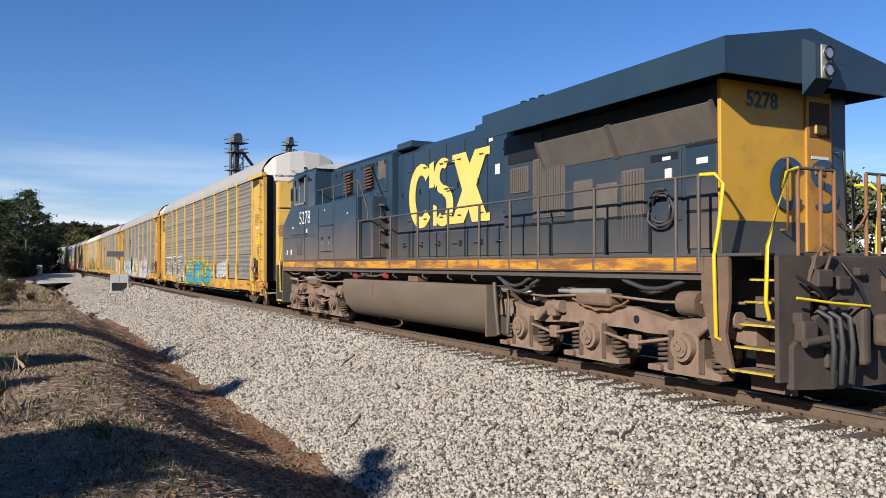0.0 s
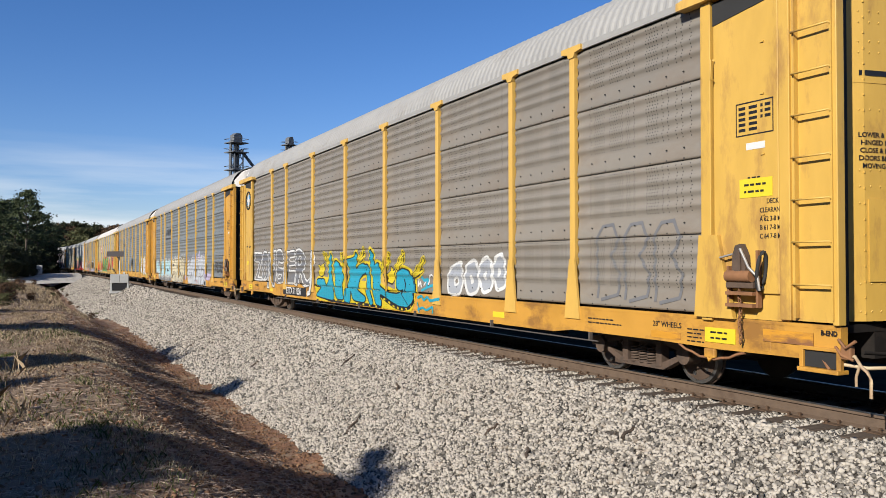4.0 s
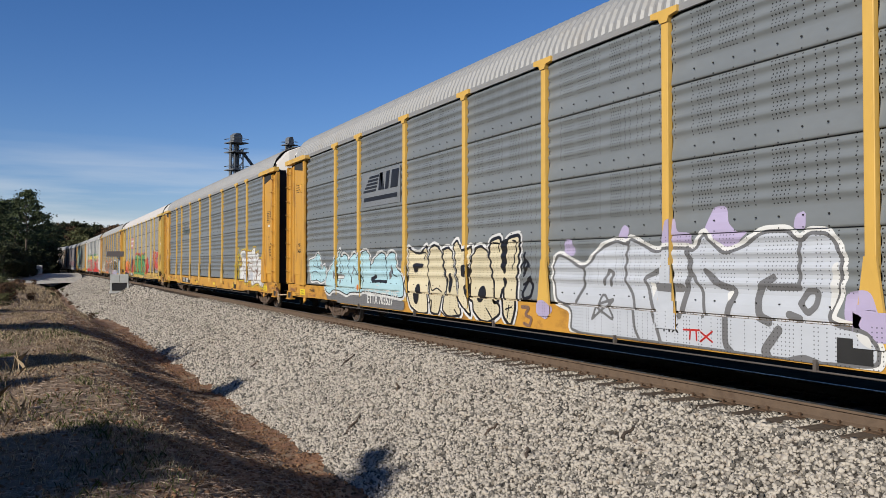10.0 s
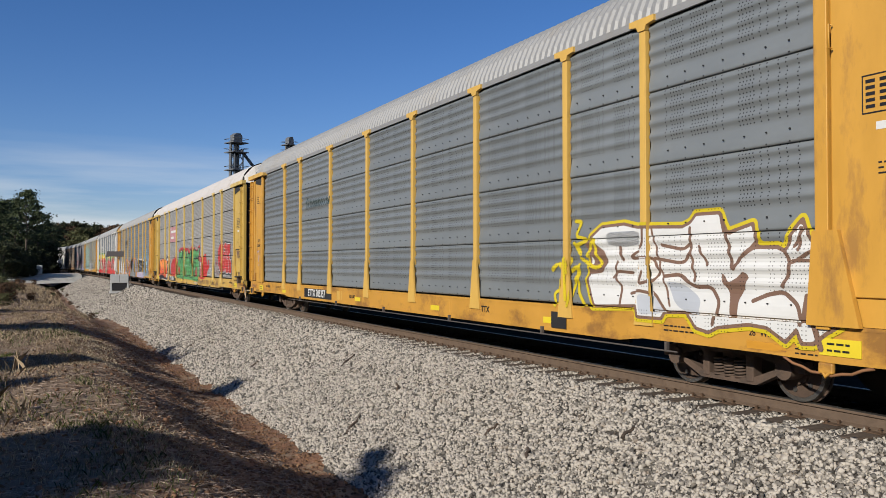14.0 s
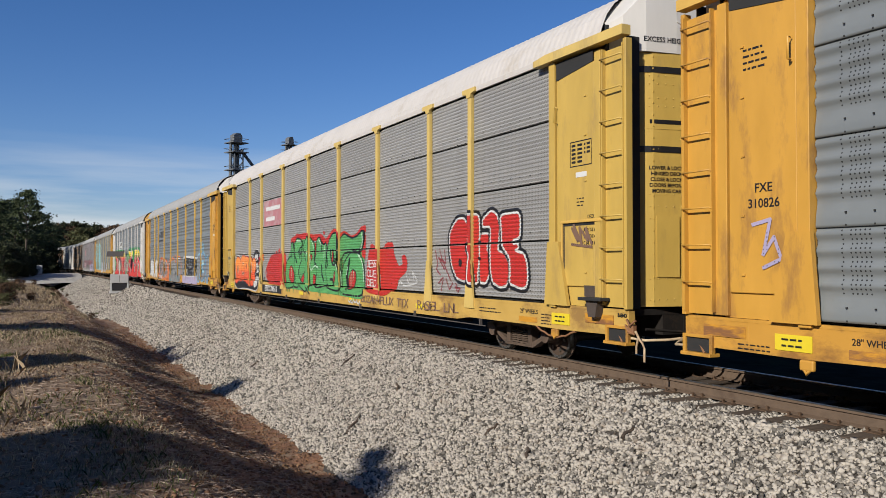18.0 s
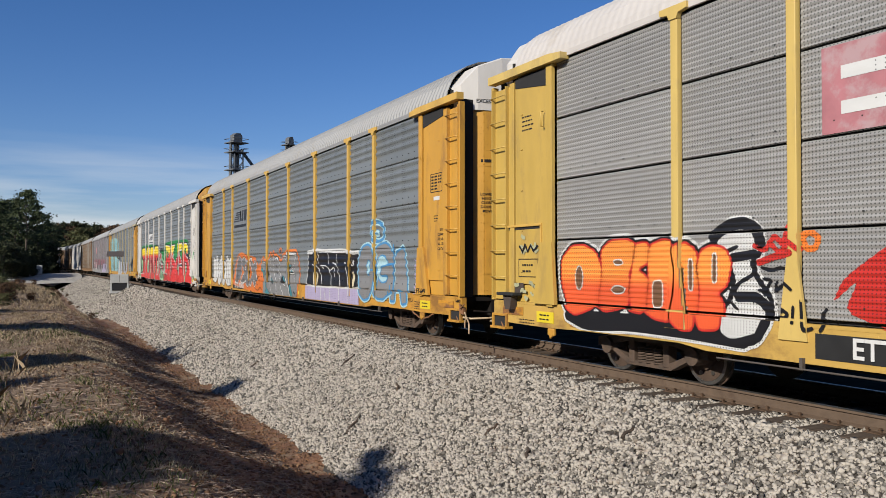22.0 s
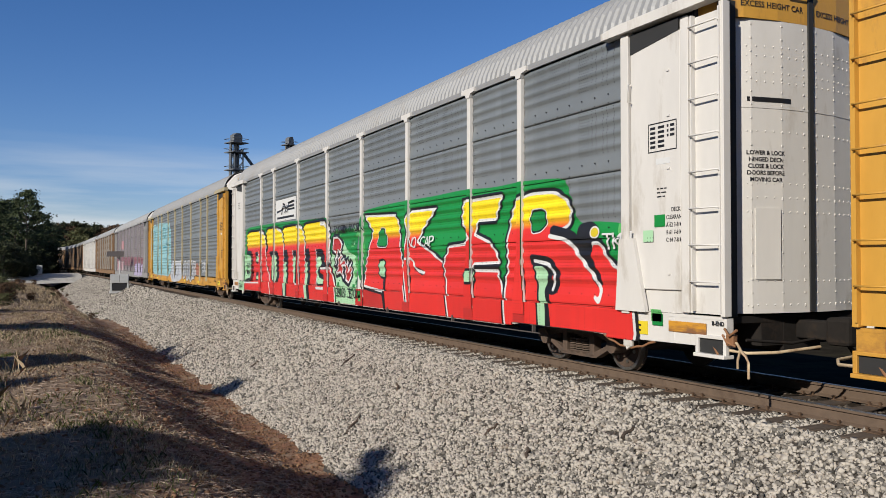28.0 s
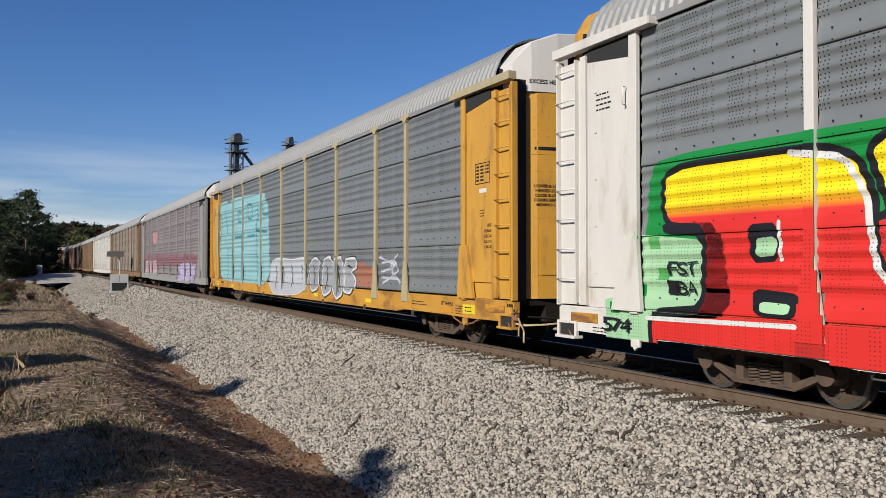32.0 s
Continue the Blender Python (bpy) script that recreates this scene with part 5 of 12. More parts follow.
for x, y, z, w, hh in ((-1.2, -10.9, 1.02, 0.16, 0.14), (-0.55, -10.92, 1.42, 0.22, 0.16), (-0.2, -10.9, 1.55, 0.14, 0.1), (0.35, -10.92, 1.4, 0.2, 0.2), (-0.75, -10.9, 0.55, 0.18, 0.22), (0.8, -10.92, 0.9, 0.2, 0.3)):
    part("end_fitting", Mesh().bevel_box(x - w / 2, x + w / 2, y, y + 0.16, z - hh / 2, z + hh / 2, 0.02).data("end_fitting", DUSTSHADE), loco)
for pts in ([(-1.3, -10.86, 1.5), (-1.1, -10.98, 1.35), (-0.9, -10.95, 1.2), (-0.6, -10.98, 1.22)], [(-1.2, -10.84, 0.9), (-1.0, -10.98, 0.72), (-0.75, -10.94, 0.7)], [(-0.5, -10.85, 1.65), (-0.45, -11.02, 1.4), (-0.3, -11.04, 1.1)], [(0.2, -10.85, 1.6), (0.3, -11.0, 1.3), (0.5, -11.0, 1.1)]):
    part("end_pipe", Mesh().tube(pts, 0.022, 6).data("end_pipe", BLACK), loco)
part("safety_chain", Mesh().tube([(-0.3 + 0.05 * i, -10.62, 2.3 - 0.25 * math.sin(i * math.pi / 12)) for i in range(13)], 0.014, 5).data("safety_chain", RUSTPOST), loco)
part("hand_loop", Mesh().tube([(-1.05, -10.8, 1.4), (-1.12, -10.95, 1.72), (-0.95, -10.95, 1.86), (-0.78, -10.92, 1.8), (-0.82, -10.82, 1.45)], 0.022, 6).data("hand_loop", DUST), loco)
part("draft_pocket", Mesh().bevel_box(-0.4, -0.25, -11.05, -10.8, 0.45, 1.15, 0.05).data("draft_pocket", DUSTSHADE), loco)

TRUCKDUST = mat("dry_road_dust", (0.255, 0.168, 0.120), 0.85, 0, 0.3, 3.5, (0.13, 0.085, 0.06), 0.45, 2.6, bump=0.3, dirt_edge=0.3)
# three-axle trucks
LF = []
top = [(-3.15, 0.62), (-3.15, 0.92), (-2.6, 1.0), (-1.7, 0.86), (-0.9, 1.02), (0.9, 1.02), (1.7, 0.86), (2.6, 1.0), (3.15, 0.92), (3.15, 0.62), (2.75, 0.70), (1.25, 0.66), (0.75, 0.70), (-0.75, 0.70), (-1.25, 0.66), (-2.75, 0.70)]


def loco_truck(yc):
    q = Mesh()
    for s in (-1, 1):
        x0, x1 = sorted((s * 0.98, s * 1.2))
        q.prism(top, "x", x0, x1)
        for a in (-2.0, 0.0, 2.0):
            leg = [(a - 0.34, 0.75), (a - 0.42, 0.32), (a + 0.42, 0.32), (a + 0.62, 0.24), (a + 0.62, 0.30), (a + 0.34, 0.75)]
            q.prism([(a - 0.24, 0.80), (a - 0.36, 0.30), (a - 0.62, 0.22), (a - 0.62, 0.15), (a + 0.62, 0.15), (a + 0.62, 0.22), (a + 0.30, 0.30), (a + 0.2, 0.80)], "x", *sorted((s * 1.0, s * 1.22)))
            q.disc((s * 1.23, a, 0.53), "x", 0.15, 0.08, 16)
            q.disc((s * 1.28, a, 0.53), "x", 0.10, 0.05, 12)
    q.box(-1.0, 1.0, -1.3, -0.9, 0.6, 0.85)
    q.box(-1.0, 1.0, 0.9, 1.3, 0.6, 0.85)
    t = part("truck", q.data("truck", TRUCKDUST), loco, (0, yc, 0), "dust-caked three-axle locomotive truck")
    for a in (-2.0, 0.0, 2.0):
        w = part("wheelset", wheelset_mesh(0.53), t, (0, a, 0.53))
        SPINNING.append((w, 0.53))
        for s in (-1, 1):
            for k in (-0.5, 0.5):
                part("spring", spring_mesh(0.10, 0.34, 5), t, (s * 1.10, a + k, 0.22))
    for a in (-2.72, 0.95):
        part("brake_cylinder", cached("brake", lambda: Mesh().tube([(-1.26, -0.24, 0.95), (-1.26, 0.16, 0.93)], 0.105, 14).tube([(-1.32, 0.16, 0.9), (-1.30, 0.42, 0.72)], 0.045, 8).bevel_box(-1.36, -1.2, -0.12, 0.1, 0.78, 1.0, 0.03).data("brake_cylinder", TRUCKDUST)), t, (0, a, 0))
    part("brake_pipe", Mesh().tube([(-1.2, -3.0, 1.16), (-1.28, -1.6, 1.12), (-1.24, -0.2, 1.18), (-1.28, 1.2, 1.1), (-1.2, 3.0, 1.16)], 0.022, 6).data("brake_pipe", TRUCKDUST), t)
    for a in (-2.0, 0.0, 2.0):
        part("axle_cover", cached("axle_cover", lambda: Mesh().disc((-1.27, 0, 0.53), "x", 0.19, 0.10, 22).disc((-1.33, 0, 0.53), "x", 0.13, 0.05, 20).disc((-1.36, 0, 0.53), "x", 0.05, 0.03, 10).disc((-1.36, 0.08, 0.56), "x", 0.018, 0.03, 6).disc((-1.36, -0.08, 0.5), "x", 0.018, 0.03, 6).disc((-1.36, 0.03, 0.61), "x", 0.018, 0.03, 6).data("axle_cover", TRUCKDUST)), t, (0, a, 0))
        for k in (-0.46, 0.46):
            part("pedestal_liner", cached("liner_p", lambda: Mesh().bevel_box(-1.24, -1.0, -0.05, 0.05, 0.2, 0.74, 0.015).data("pedestal_liner", TRUCK)), t, (0, a + k * 0.62, 0))
    for a in (-1.0, 1.0):
        part("brake_rod", cached("brake_rod", lambda: Mesh().tube([(-1.22, -0.7, 0.62), (-1.26, 0.0, 0.5), (-1.22, 0.7, 0.6)], 0.028, 6).bevel_box(-1.28, -1.18, -0.1, 0.1, 0.42, 0.62, 0.02).data("brake_rod", TRUCKDUST)), t, (0, a, 0))
        part("frame_hole", cached("frame_hole", lambda: Mesh().disc((-1.203, 0, 0.84), "x", 0.06, 0.01, 16).data("frame_hole", BLACK)), t, (0, a, 0))
    part("guard_rail", Mesh().tube([(-1.24, 1.6, 1.02), (-1.24, 1.6, 1.16), (-1.24, 2.7, 1.18), (-1.24, 2.75, 1.04)], 0.02, 6).data("guard_rail", SILVER), t)
    part("pale_pipe", Mesh().tube([(-1.22, -0.4, 1.22), (-1.24, 0.5, 1.20)], 0.055, 8).tube([(-1.2, 0.5, 1.2), (-1.2, 0.9, 1.2)], 0.035, 8).data("pale_pipe", SILVER), t)
    for a in (-1.46, 0.54, 2.54):
        part("spring_seat", cached("spring_seat", lambda: Mesh().bevel_box(-1.30, -1.0, -0.12, 0.12, 0.17, 0.25, 0.01).data("spring_seat", TRUCKDUST)), t, (0, a, 0))
    part("traction_block", Mesh().bevel_box(-1.3, -1.0, -0.5, 0.35, 1.0, 1.2, 0.05).data("traction_block", DUST), t)
    part("chain", Mesh().tube([(-1.27, -0.9 + 0.15 * i, 1.1 - 0.16 * math.sin(i * math.pi / 9) + 0.012 * (-1) ** i) for i in range(10)], 0.02, 5).data("chain", RUSTPOST), t)
    for a in (-1.4, 0.6, 1.7):
        part("cable", Mesh().tube([(-1.0, a - 0.3, 1.45), (-1.12, a - 0.1, 1.28), (-1.16, a + 0.2, 1.22), (-1.05, a + 0.5, 1.26)], 0.028, 6).data("cable", HOSE), t)
    return t


loco_truck(-7.05)
loco_truck(7.0)
part("air_tank", Mesh().tube([(-1.2, -9.35, 1.12), (-1.2, -9.0, 1.12)], 0.17, 16).data("air_tank", DUST), loco)
part("drain_pipe", Mesh().tube([(-1.42, -4.4, 1.3), (-1.45, -4.5, 0.9), (-1.42, -4.55, 0.35)], 0.04, 8).tube([(-1.3, -4.7, 1.15), (-1.4, -4.85, 0.95), (-1.38, -4.8, 0.4)], 0.04, 8).data("drain_pipe", RAILGREY), loco)
TRAIN.append((loco, FIRST - 22.3 / 2))


# ---- paint on the cars' sides: it follows the corrugated sheets, posts and sills ----
def paint(name, color, hole=True, rough=0.45, second=None, z_mid=2.35):
    m = panel_mat(name, color, rough, 0.0, False, tuple(0.75 * c + 0.03 for c in color), 0.25, 1.03) if hole else mat(name, color, rough, 0, 0.08, 2, tuple(0.7 * c + 0.03 for c in color), 0.25, 1.2)
    return two_tone(m, color, second, z_mid) if second else m


def two_tone(m, color, second, z_mid):
    """Fades a paint into a second colour above a height."""
    t = m.node_tree
    hsv = next(n for n in t.nodes if n.type == "HUE_SAT")
    co = t.nodes.new("ShaderNodeTexCoord")
    sep = t.nodes.new("ShaderNodeSeparateXYZ")
    rng_ = t.nodes.new("ShaderNodeMapRange")
    rng_.inputs["From Min"].default_value, rng_.inputs["From Max"].default_value = z_mid - 0.14, z_mid + 0.06
    mx = t.nodes.new("ShaderNodeMix")
    mx.data_type = "RGBA"
    mx.inputs["A"].default_value, mx.inputs["B"].default_value = (*color, 1), (*second, 1)
    t.links.new(co.outputs["Object"], sep.inputs[0])
    t.links.new(sep.outputs["Z"], rng_.inputs["Value"])
    t.links.new(rng_.outputs[0], mx.inputs["Factor"])
    t.links.new(mx.outputs["Result"], hsv.inputs["Color"])
    return m


P_WHITE = paint("spray_white", (0.72, 0.72, 0.70))
P_CREAM = paint("spray_cream", (0.70, 0.62, 0.42))
P_GREY = paint("spray_grey", (0.17, 0.17, 0.175))
P_PALE = paint("spray_pale_silver", (0.52, 0.55, 0.60))
P_SILVER = paint("spray_silver", (0.36, 0.38, 0.41))
P_BLACK = paint("spray_black", (0.012, 0.012, 0.015))
P_CYAN = paint("spray_cyan", (0.02, 0.34, 0.48))
P_SKY = paint("spray_pale_blue", (0.42, 0.64, 0.70))
P_BLUE = paint("spray_blue", (0.07, 0.28, 0.55))
P_YELLOW = paint("spray_yellow", (0.68, 0.53, 0.02))
P_ORANGE = paint("spray_orange", (0.80, 0.20, 0.03))
P_RED = paint("spray_red", (0.53, 0.03, 0.025))
P_GREEN = paint("spray_green", (0.11, 0.44, 0.12))
P_DGREEN = paint("spray_deep_green", (0.01, 0.26, 0.05))
P_MINT = paint("spray_mint", (0.42, 0.70, 0.42))
P_LILAC = paint("spray_lilac", (0.46, 0.40, 0.58))
P_TURQ = paint("spray_turquoise", (0.30, 0.56, 0.60))
P_DABS = paint("spray_worn_blue", (0.46, 0.46, 0.28))
P_PINK = paint("spray_pink", (0.60, 0.36, 0.40))
P_FIRE = paint("spray_red_to_orange", (0.60, 0.045, 0.025), second=(0.82, 0.24, 0.05), z_mid=1.45)
P_SUNSET = paint("spray_red_to_yellow", (0.55, 0.025, 0.02), second=(0.76, 0.57, 0.01), z_mid=2.38)
BROWN_P = paint("spray_brown", (0.22, 0.13, 0.09))
def fine_paint(name, color, second=None, z_mid=2.35):
    """Spray on the finely punched, finely waved sheets of the fourth car."""
    m = panel_mat(name, color, 0.45, 0.0, True, tuple(0.75 * c + 0.03 for c in color), 0.25)
    return two_tone(m, color, second, z_mid) if second else m


F_RED = fine_paint("fine_red", (0.62, 0.035, 0.025))
F_GREEN = fine_paint("fine_green", (0.12, 0.43, 0.14))
F_MINT = fine_paint("fine_mint", (0.50, 0.76, 0.52))
F_BLACK = fine_paint("fine_black", (0.012, 0.012, 0.015))
F_WHITE = fine_paint("fine_white", (0.72, 0.72, 0.70))
F_ORANGE = fine_paint("fine_orange", (0.80, 0.20, 0.03))
F_MAROON = fine_paint("fine_maroon", (0.30, 0.06, 0.07))
F_BROWN = fine_paint("fine_brown", (0.20, 0.10, 0.05))
F_FIRE = fine_paint("fine_red_to_orange", (0.70, 0.10, 0.03), (0.85, 0.27, 0.05), 1.45)
P_MAROON = paint("spray_faded_maroon", (0.27, 0.115, 0.135))
P_DULL = paint("spray_dull_grey", (0.25, 0.25, 0.25))
P_FADERED = paint("spray_faded_red", (0.42, 0.17, 0.10))
MAROON = mat("faded_red_sheet", (0.48, 0.19, 0.21), 0.6, 0, 0.2, 3, (0.52, 0.36, 0.37), 0.5, 2)
DARKPLATE = mat("number_plate_black", (0.02, 0.02, 0.02), 0.6, 0, 0.2, 3)
GREENLOGO = mat("logo_dark_green", (0.012, 0.05, 0.045), 0.5, 0, 0.1, 3)
PLACARD = mat("placard_yellow", (0.80, 0.62, 0.03), 0.5, 0, 0.06, 3)
WAVES = {}          # car -> (waves, depth)


def skin(car, y, z):
    """Outward face of the car's side at y, z."""
    waves, depth = WAVES.get(car, (7, 0.03))
    if z < 1.0:
        return -1.528
    if depth < 0.02 and abs(y) < HALF - 2.58 and all(abs(y - p) >= 0.064 for p in post_y):
        return -1.459 - depth
    for p in post_y:
        if abs(y - p) < 0.064:
            return -1.538
    if abs(y) > HALF - 2.58:
        return -1.54
    for z0, z1 in zip(ROWS, ROWS[1:]):
        if z0 <= z < z1:
            return -1.457 + rib((z - z0) / (z1 - z0), waves, depth)
    return -1.46


def lay(car, mesh_bm, material, name, lift, label=""):
    """Cuts flat paint (in the y-z plane) along the corrugations and presses it on the side."""
    bm = mesh_bm
    zs = [q.co.z for q in bm.verts]
    ys_ = [q.co.y for q in bm.verts]
    if not zs:
        bm.free()
        return
    waves, depth = WAVES.get(car, (7, 0.03))
    cuts = [1.0]
    if depth > 0.02:
        for z0, z1 in zip(ROWS, ROWS[1:]):
            cuts += [z0 + (z1 - z0) * v for v in rib_nodes(waves)]
    else:
        cuts += list(ROWS)
    for z in cuts:
        if min(zs) < z < max(zs):
            bmesh.ops.bisect_plane(bm, geom=bm.verts[:] + bm.edges[:] + bm.faces[:], plane_co=(0, 0, z), plane_no=(0, 0, 1))
    for p in post_y:
        for e in (-0.185, -0.064, 0.064, 0.185):
            if min(ys_) < p + e < max(ys_):
                bmesh.ops.bisect_plane(bm, geom=bm.verts[:] + bm.edges[:] + bm.faces[:], plane_co=(0, p + e, 0), plane_no=(0, 1, 0))
    # paint ends at the lower edge of the sill, which rises over the trucks
    bmesh.ops.bisect_plane(bm, geom=bm.verts[:] + bm.edges[:] + bm.faces[:], plane_co=(0, 0, 0.575), plane_no=(0, 0, 1), clear_inner=True)
    for e in (-11.3, -8.7, 8.7, 11.3):
        if min(ys_) < e < max(ys_) and min(zs) < 0.65:
            bmesh.ops.bisect_plane(bm, geom=bm.verts[:] + bm.edges[:] + bm.faces[:], plane_co=(0, e, 0), plane_no=(0, 1, 0))
    if min(zs) < 0.635 < max(zs):
        bmesh.ops.bisect_plane(bm, geom=bm.verts[:] + bm.edges[:] + bm.faces[:], plane_co=(0, 0, 0.635), plane_no=(0, 0, 1))
    for e in (-HALF + 2.58, HALF - 2.58):
        if min(ys_) < e < max(ys_):
            bmesh.ops.bisect_plane(bm, geom=bm.verts[:] + bm.edges[:] + bm.faces[:], plane_co=(0, e, 0), plane_no=(0, 1, 0))
    near_post = [p for p in post_y if min(ys_) - 0.2 < p < max(ys_) + 0.2]
    verts, faces = [], []
    for f in bm.faces:
        c = f.calc_center_median()
        if 8.7 < abs(c.y) < 11.3 and c.z < 0.635:
            continue
        gap = min([abs(c.y - p) for p in near_post], default=9)
        on_post = gap < 0.064 or (gap < 0.185 and c.z < 1.15)
        o = len(verts)
        for q in f.verts:
            if on_post:
                x = -1.549 if q.co.z < 1.72 else -1.538
            else:
                edge = HALF - 2.58
                yy = max(-edge + 0.004, min(edge - 0.004, q.co.y)) if abs(c.y) < edge else math.copysign(max(edge + 0.004, abs(q.co.y)), c.y)
                for p in near_post:
                    if abs(yy - p) < 0.066:
                        yy = p + (0.19 if c.y > p else -0.19)
                lo_, hi_ = next(((a_, b_) for a_, b_ in zip(ROWS, ROWS[1:]) if a_ <= c.z < b_), (-9.0, 9.0))
                x = skin(car, yy, min(max(q.co.z, lo_ + 0.001), hi_ - 0.001) if c.z > 1.0 else min(q.co.z, 0.99))
            verts.append((x - lift - q.co.x, q.co.y, q.co.z))
        faces.append(list(range(o, o + len(f.verts))))
    bm.free()
    d = bpy.data.meshes.new(name)
    d.from_pydata(verts, [], faces)
    d.materials.append(material)
    d.update()
    return part(name, d, car, label=label)


def letters_bm(word, y0, y1, z0, z1, bold, seed=1, jitter=1.0, tall=None):
    """Block letters filling the box from y0 (left when seen) to y1, each a little turned and stretched."""
    r = random.Random(seed)
    bm = bmesh.new()
    n = len(word)
    w = (y0 - y1) / n
    for i, ch in enumerate(word):
        if ch == " ":
            continue
        c = bpy.data.curves.new("letter", "FONT")
        c.body, c.size, c.fill_mode, c.resolution_u, c.offset = ch, 1.0, "FRONT", 3, bold
        ob = bpy.data.objects.new("letter", c)
        d = bpy.data.meshes.new_from_object(ob)
        bpy.data.objects.remove(ob)
        bpy.data.curves.remove(c)
        if not d.vertices:
            bpy.data.meshes.remove(d)
            continue
        co = np.zeros(len(d.vertices) * 3)
        d.vertices.foreach_get("co", co)
        co = co.reshape(-1, 3)
        lo, hi = co.min(0), co.max(0)
        h = (z1 - z0) * (1 - 0.10 * jitter * r.random())
        zc = z0 + (z1 - z0 - h) * r.random()
        # the letter keeps its bold rim inside its own slot
        u = (co[:, 0] - lo[0]) / (hi[0] - lo[0]) - 0.5
        v = (co[:, 1] - lo[1]) / (hi[1] - lo[1]) - 0.5
        ang = radians(r.uniform(-7, 7)) * jitter
        over = 1.10
        yy = y0 - w * (i + 0.5) - (u * w * over * math.cos(ang) + v * h * math.sin(ang) * 0.5 + v * w * 0.16 * jitter * r.uniform(-1, 1))
        zz = zc + h / 2 + v * h + u * w * math.sin(ang)
        vs = [bm.verts.new((0, a, b2)) for a, b2 in zip(yy, zz)]
        for p in d.polygons:
            try:
                bm.faces.new([vs[k] for k in p.vertices])
            except ValueError:
                pass
        bpy.data.meshes.remove(d)
    return bm


def blob_bm(y0, y1, z0, z1, seed=1, rough=0.12, n=56, square=0.0):
    """A ragged rounded patch of paint."""
    bm = bmesh.new()
    cy, cz, ry, rz = (y0 + y1) / 2, (z0 + z1) / 2, abs(y0 - y1) / 2, (z1 - z0) / 2
    vs = []
    for i in range(n):
        a = 2 * math.pi * i / n
        k = 1 + rough * noise.noise(Vector((math.cos(a) * 3, math.sin(a) * 3, seed * 7.3))) + 0.5 * rough * noise.noise(Vector((math.cos(a) * 9, math.sin(a) * 9, seed * 3.1)))
        ca, sa = math.cos(a), math.sin(a)
        e = 0.45 - 0.3 * square
        vs.append(bm.verts.new((0, cy - ry * k * math.copysign(abs(ca) ** e, ca), cz + rz * k * math.copysign(abs(sa) ** e, sa))))
    bm.faces.new(vs[::-1])
    bmesh.ops.triangulate(bm, faces=bm.faces[:])
    return bm


def rect_bm(y0, y1, z0, z1):
    bm = bmesh.new()
    vs = [bm.verts.new((0, y, z)) for y, z in ((y0, z0), (y0, z1), (y1, z1), (y1, z0))]
    bm.faces.new(vs)
    return bm


def shape_bm(pts):
    bm = bmesh.new()
    bm.faces.new([bm.verts.new((0, y, z)) for y, z in pts])
    bmesh.ops.triangulate(bm, faces=bm.faces[:])
    return bm


def rounded(pts, closed, times):
    """Corners of a sprayed path cut off, so that it runs in soft bends."""
    for _ in range(times):
        q = [] if closed else [pts[0]]
        pairs = list(zip(pts, pts[1:] + pts[:1])) if closed else list(zip(pts, pts[1:]))
        for (a, b2), (c, d) in pairs:
            q += [(a + 0.15 * (c - a), b2 + 0.15 * (d - b2)), (a + 0.85 * (c - a), b2 + 0.85 * (d - b2))]
        pts = q if closed else q + [pts[-1]]
    return pts


def reach_of(Y, Z, pts, closed):
    """Distance of the points Y, Z from a path, and whether they lie inside it."""
    best, inside = np.full(Y.shape, 1e9), np.zeros(Y.shape, bool)
    for (a, b2), (c, d) in zip(pts, pts[1:] + (pts[:1] if closed else [])):
        ey, ez = c - a, d - b2
        u = np.clip(((Y - a) * ey + (Z - b2) * ez) / (ey * ey + ez * ez + 1e-12), 0, 1)
        best = np.minimum(best, (Y - a - u * ey) ** 2 + (Z - b2 - u * ez) ** 2)
        if closed and abs(ez) > 1e-9:
            inside ^= ((b2 > Z) != (d > Z)) & (Y < a + ey * (Z - b2) / ez)
    return np.sqrt(best), inside


def lattice(car):
    """One net of lines over the side, tied to the posts, the end plates and the ribs."""
    def lines(lo, hi, step, marks_):
        v = np.linspace(lo, hi, int(round((hi - lo) / step)) + 1)
        for m in marks_:
            v[int(np.argmin(abs(v - m)))] = m
        return np.unique(v)
    depth = WAVES.get(car, (7, 0.03))[1]
    y_marks = [p + e for p in post_y for e in (-0.066, 0.066)] + [s * (HALF - o) for s in (-1, 1) for o in (2.58, 2.39)] + [s * e for s in (-1, 1) for e in (8.7, 11.3)]
    z_marks = [0.635, 1.0] + [z0 + (z1 - z0) * v for z0, z1 in zip(ROWS, ROWS[1:]) for v in ([q_[0] for q_ in RIBS] if depth > 0.02 else (0, 0.018, 0.982, 1))]
    return cached(("net", depth), lambda: (lines(-13.6, 13.6, 0.032, y_marks), lines(0.58, 5.0, 0.026 if depth > 0.02 else 0.0125, z_marks), y_marks))


def side_x(car, yc, zc, z):
    """Outward face of the car's side under a patch at yc, zc, at height z."""
    waves, depth = WAVES.get(car, (7, 0.03))
    for p in post_y:
        gap = abs(yc - p)
        if zc > 0.8 and gap < (0.066 if zc > 1.72 else 0.066 + 0.099 * (1.72 - zc) / 0.72 if zc > 1.0 else 0.178):
            return -1.548 if zc < 1.72 else -1.537
    if zc < 1.0:
        return -1.528
    if abs(yc) > HALF - 2.58:
        return -1.572 if abs(yc) < HALF - 2.39 else -1.54
    for z0, z1 in zip(ROWS, ROWS[1:]):
        if z0 <= zc < z1:
            return -1.457 + rib(min(max(z, z0 + 0.002), z1 - 0.002) / (z1 - z0) - z0 / (z1 - z0), waves, depth)
    return -1.46


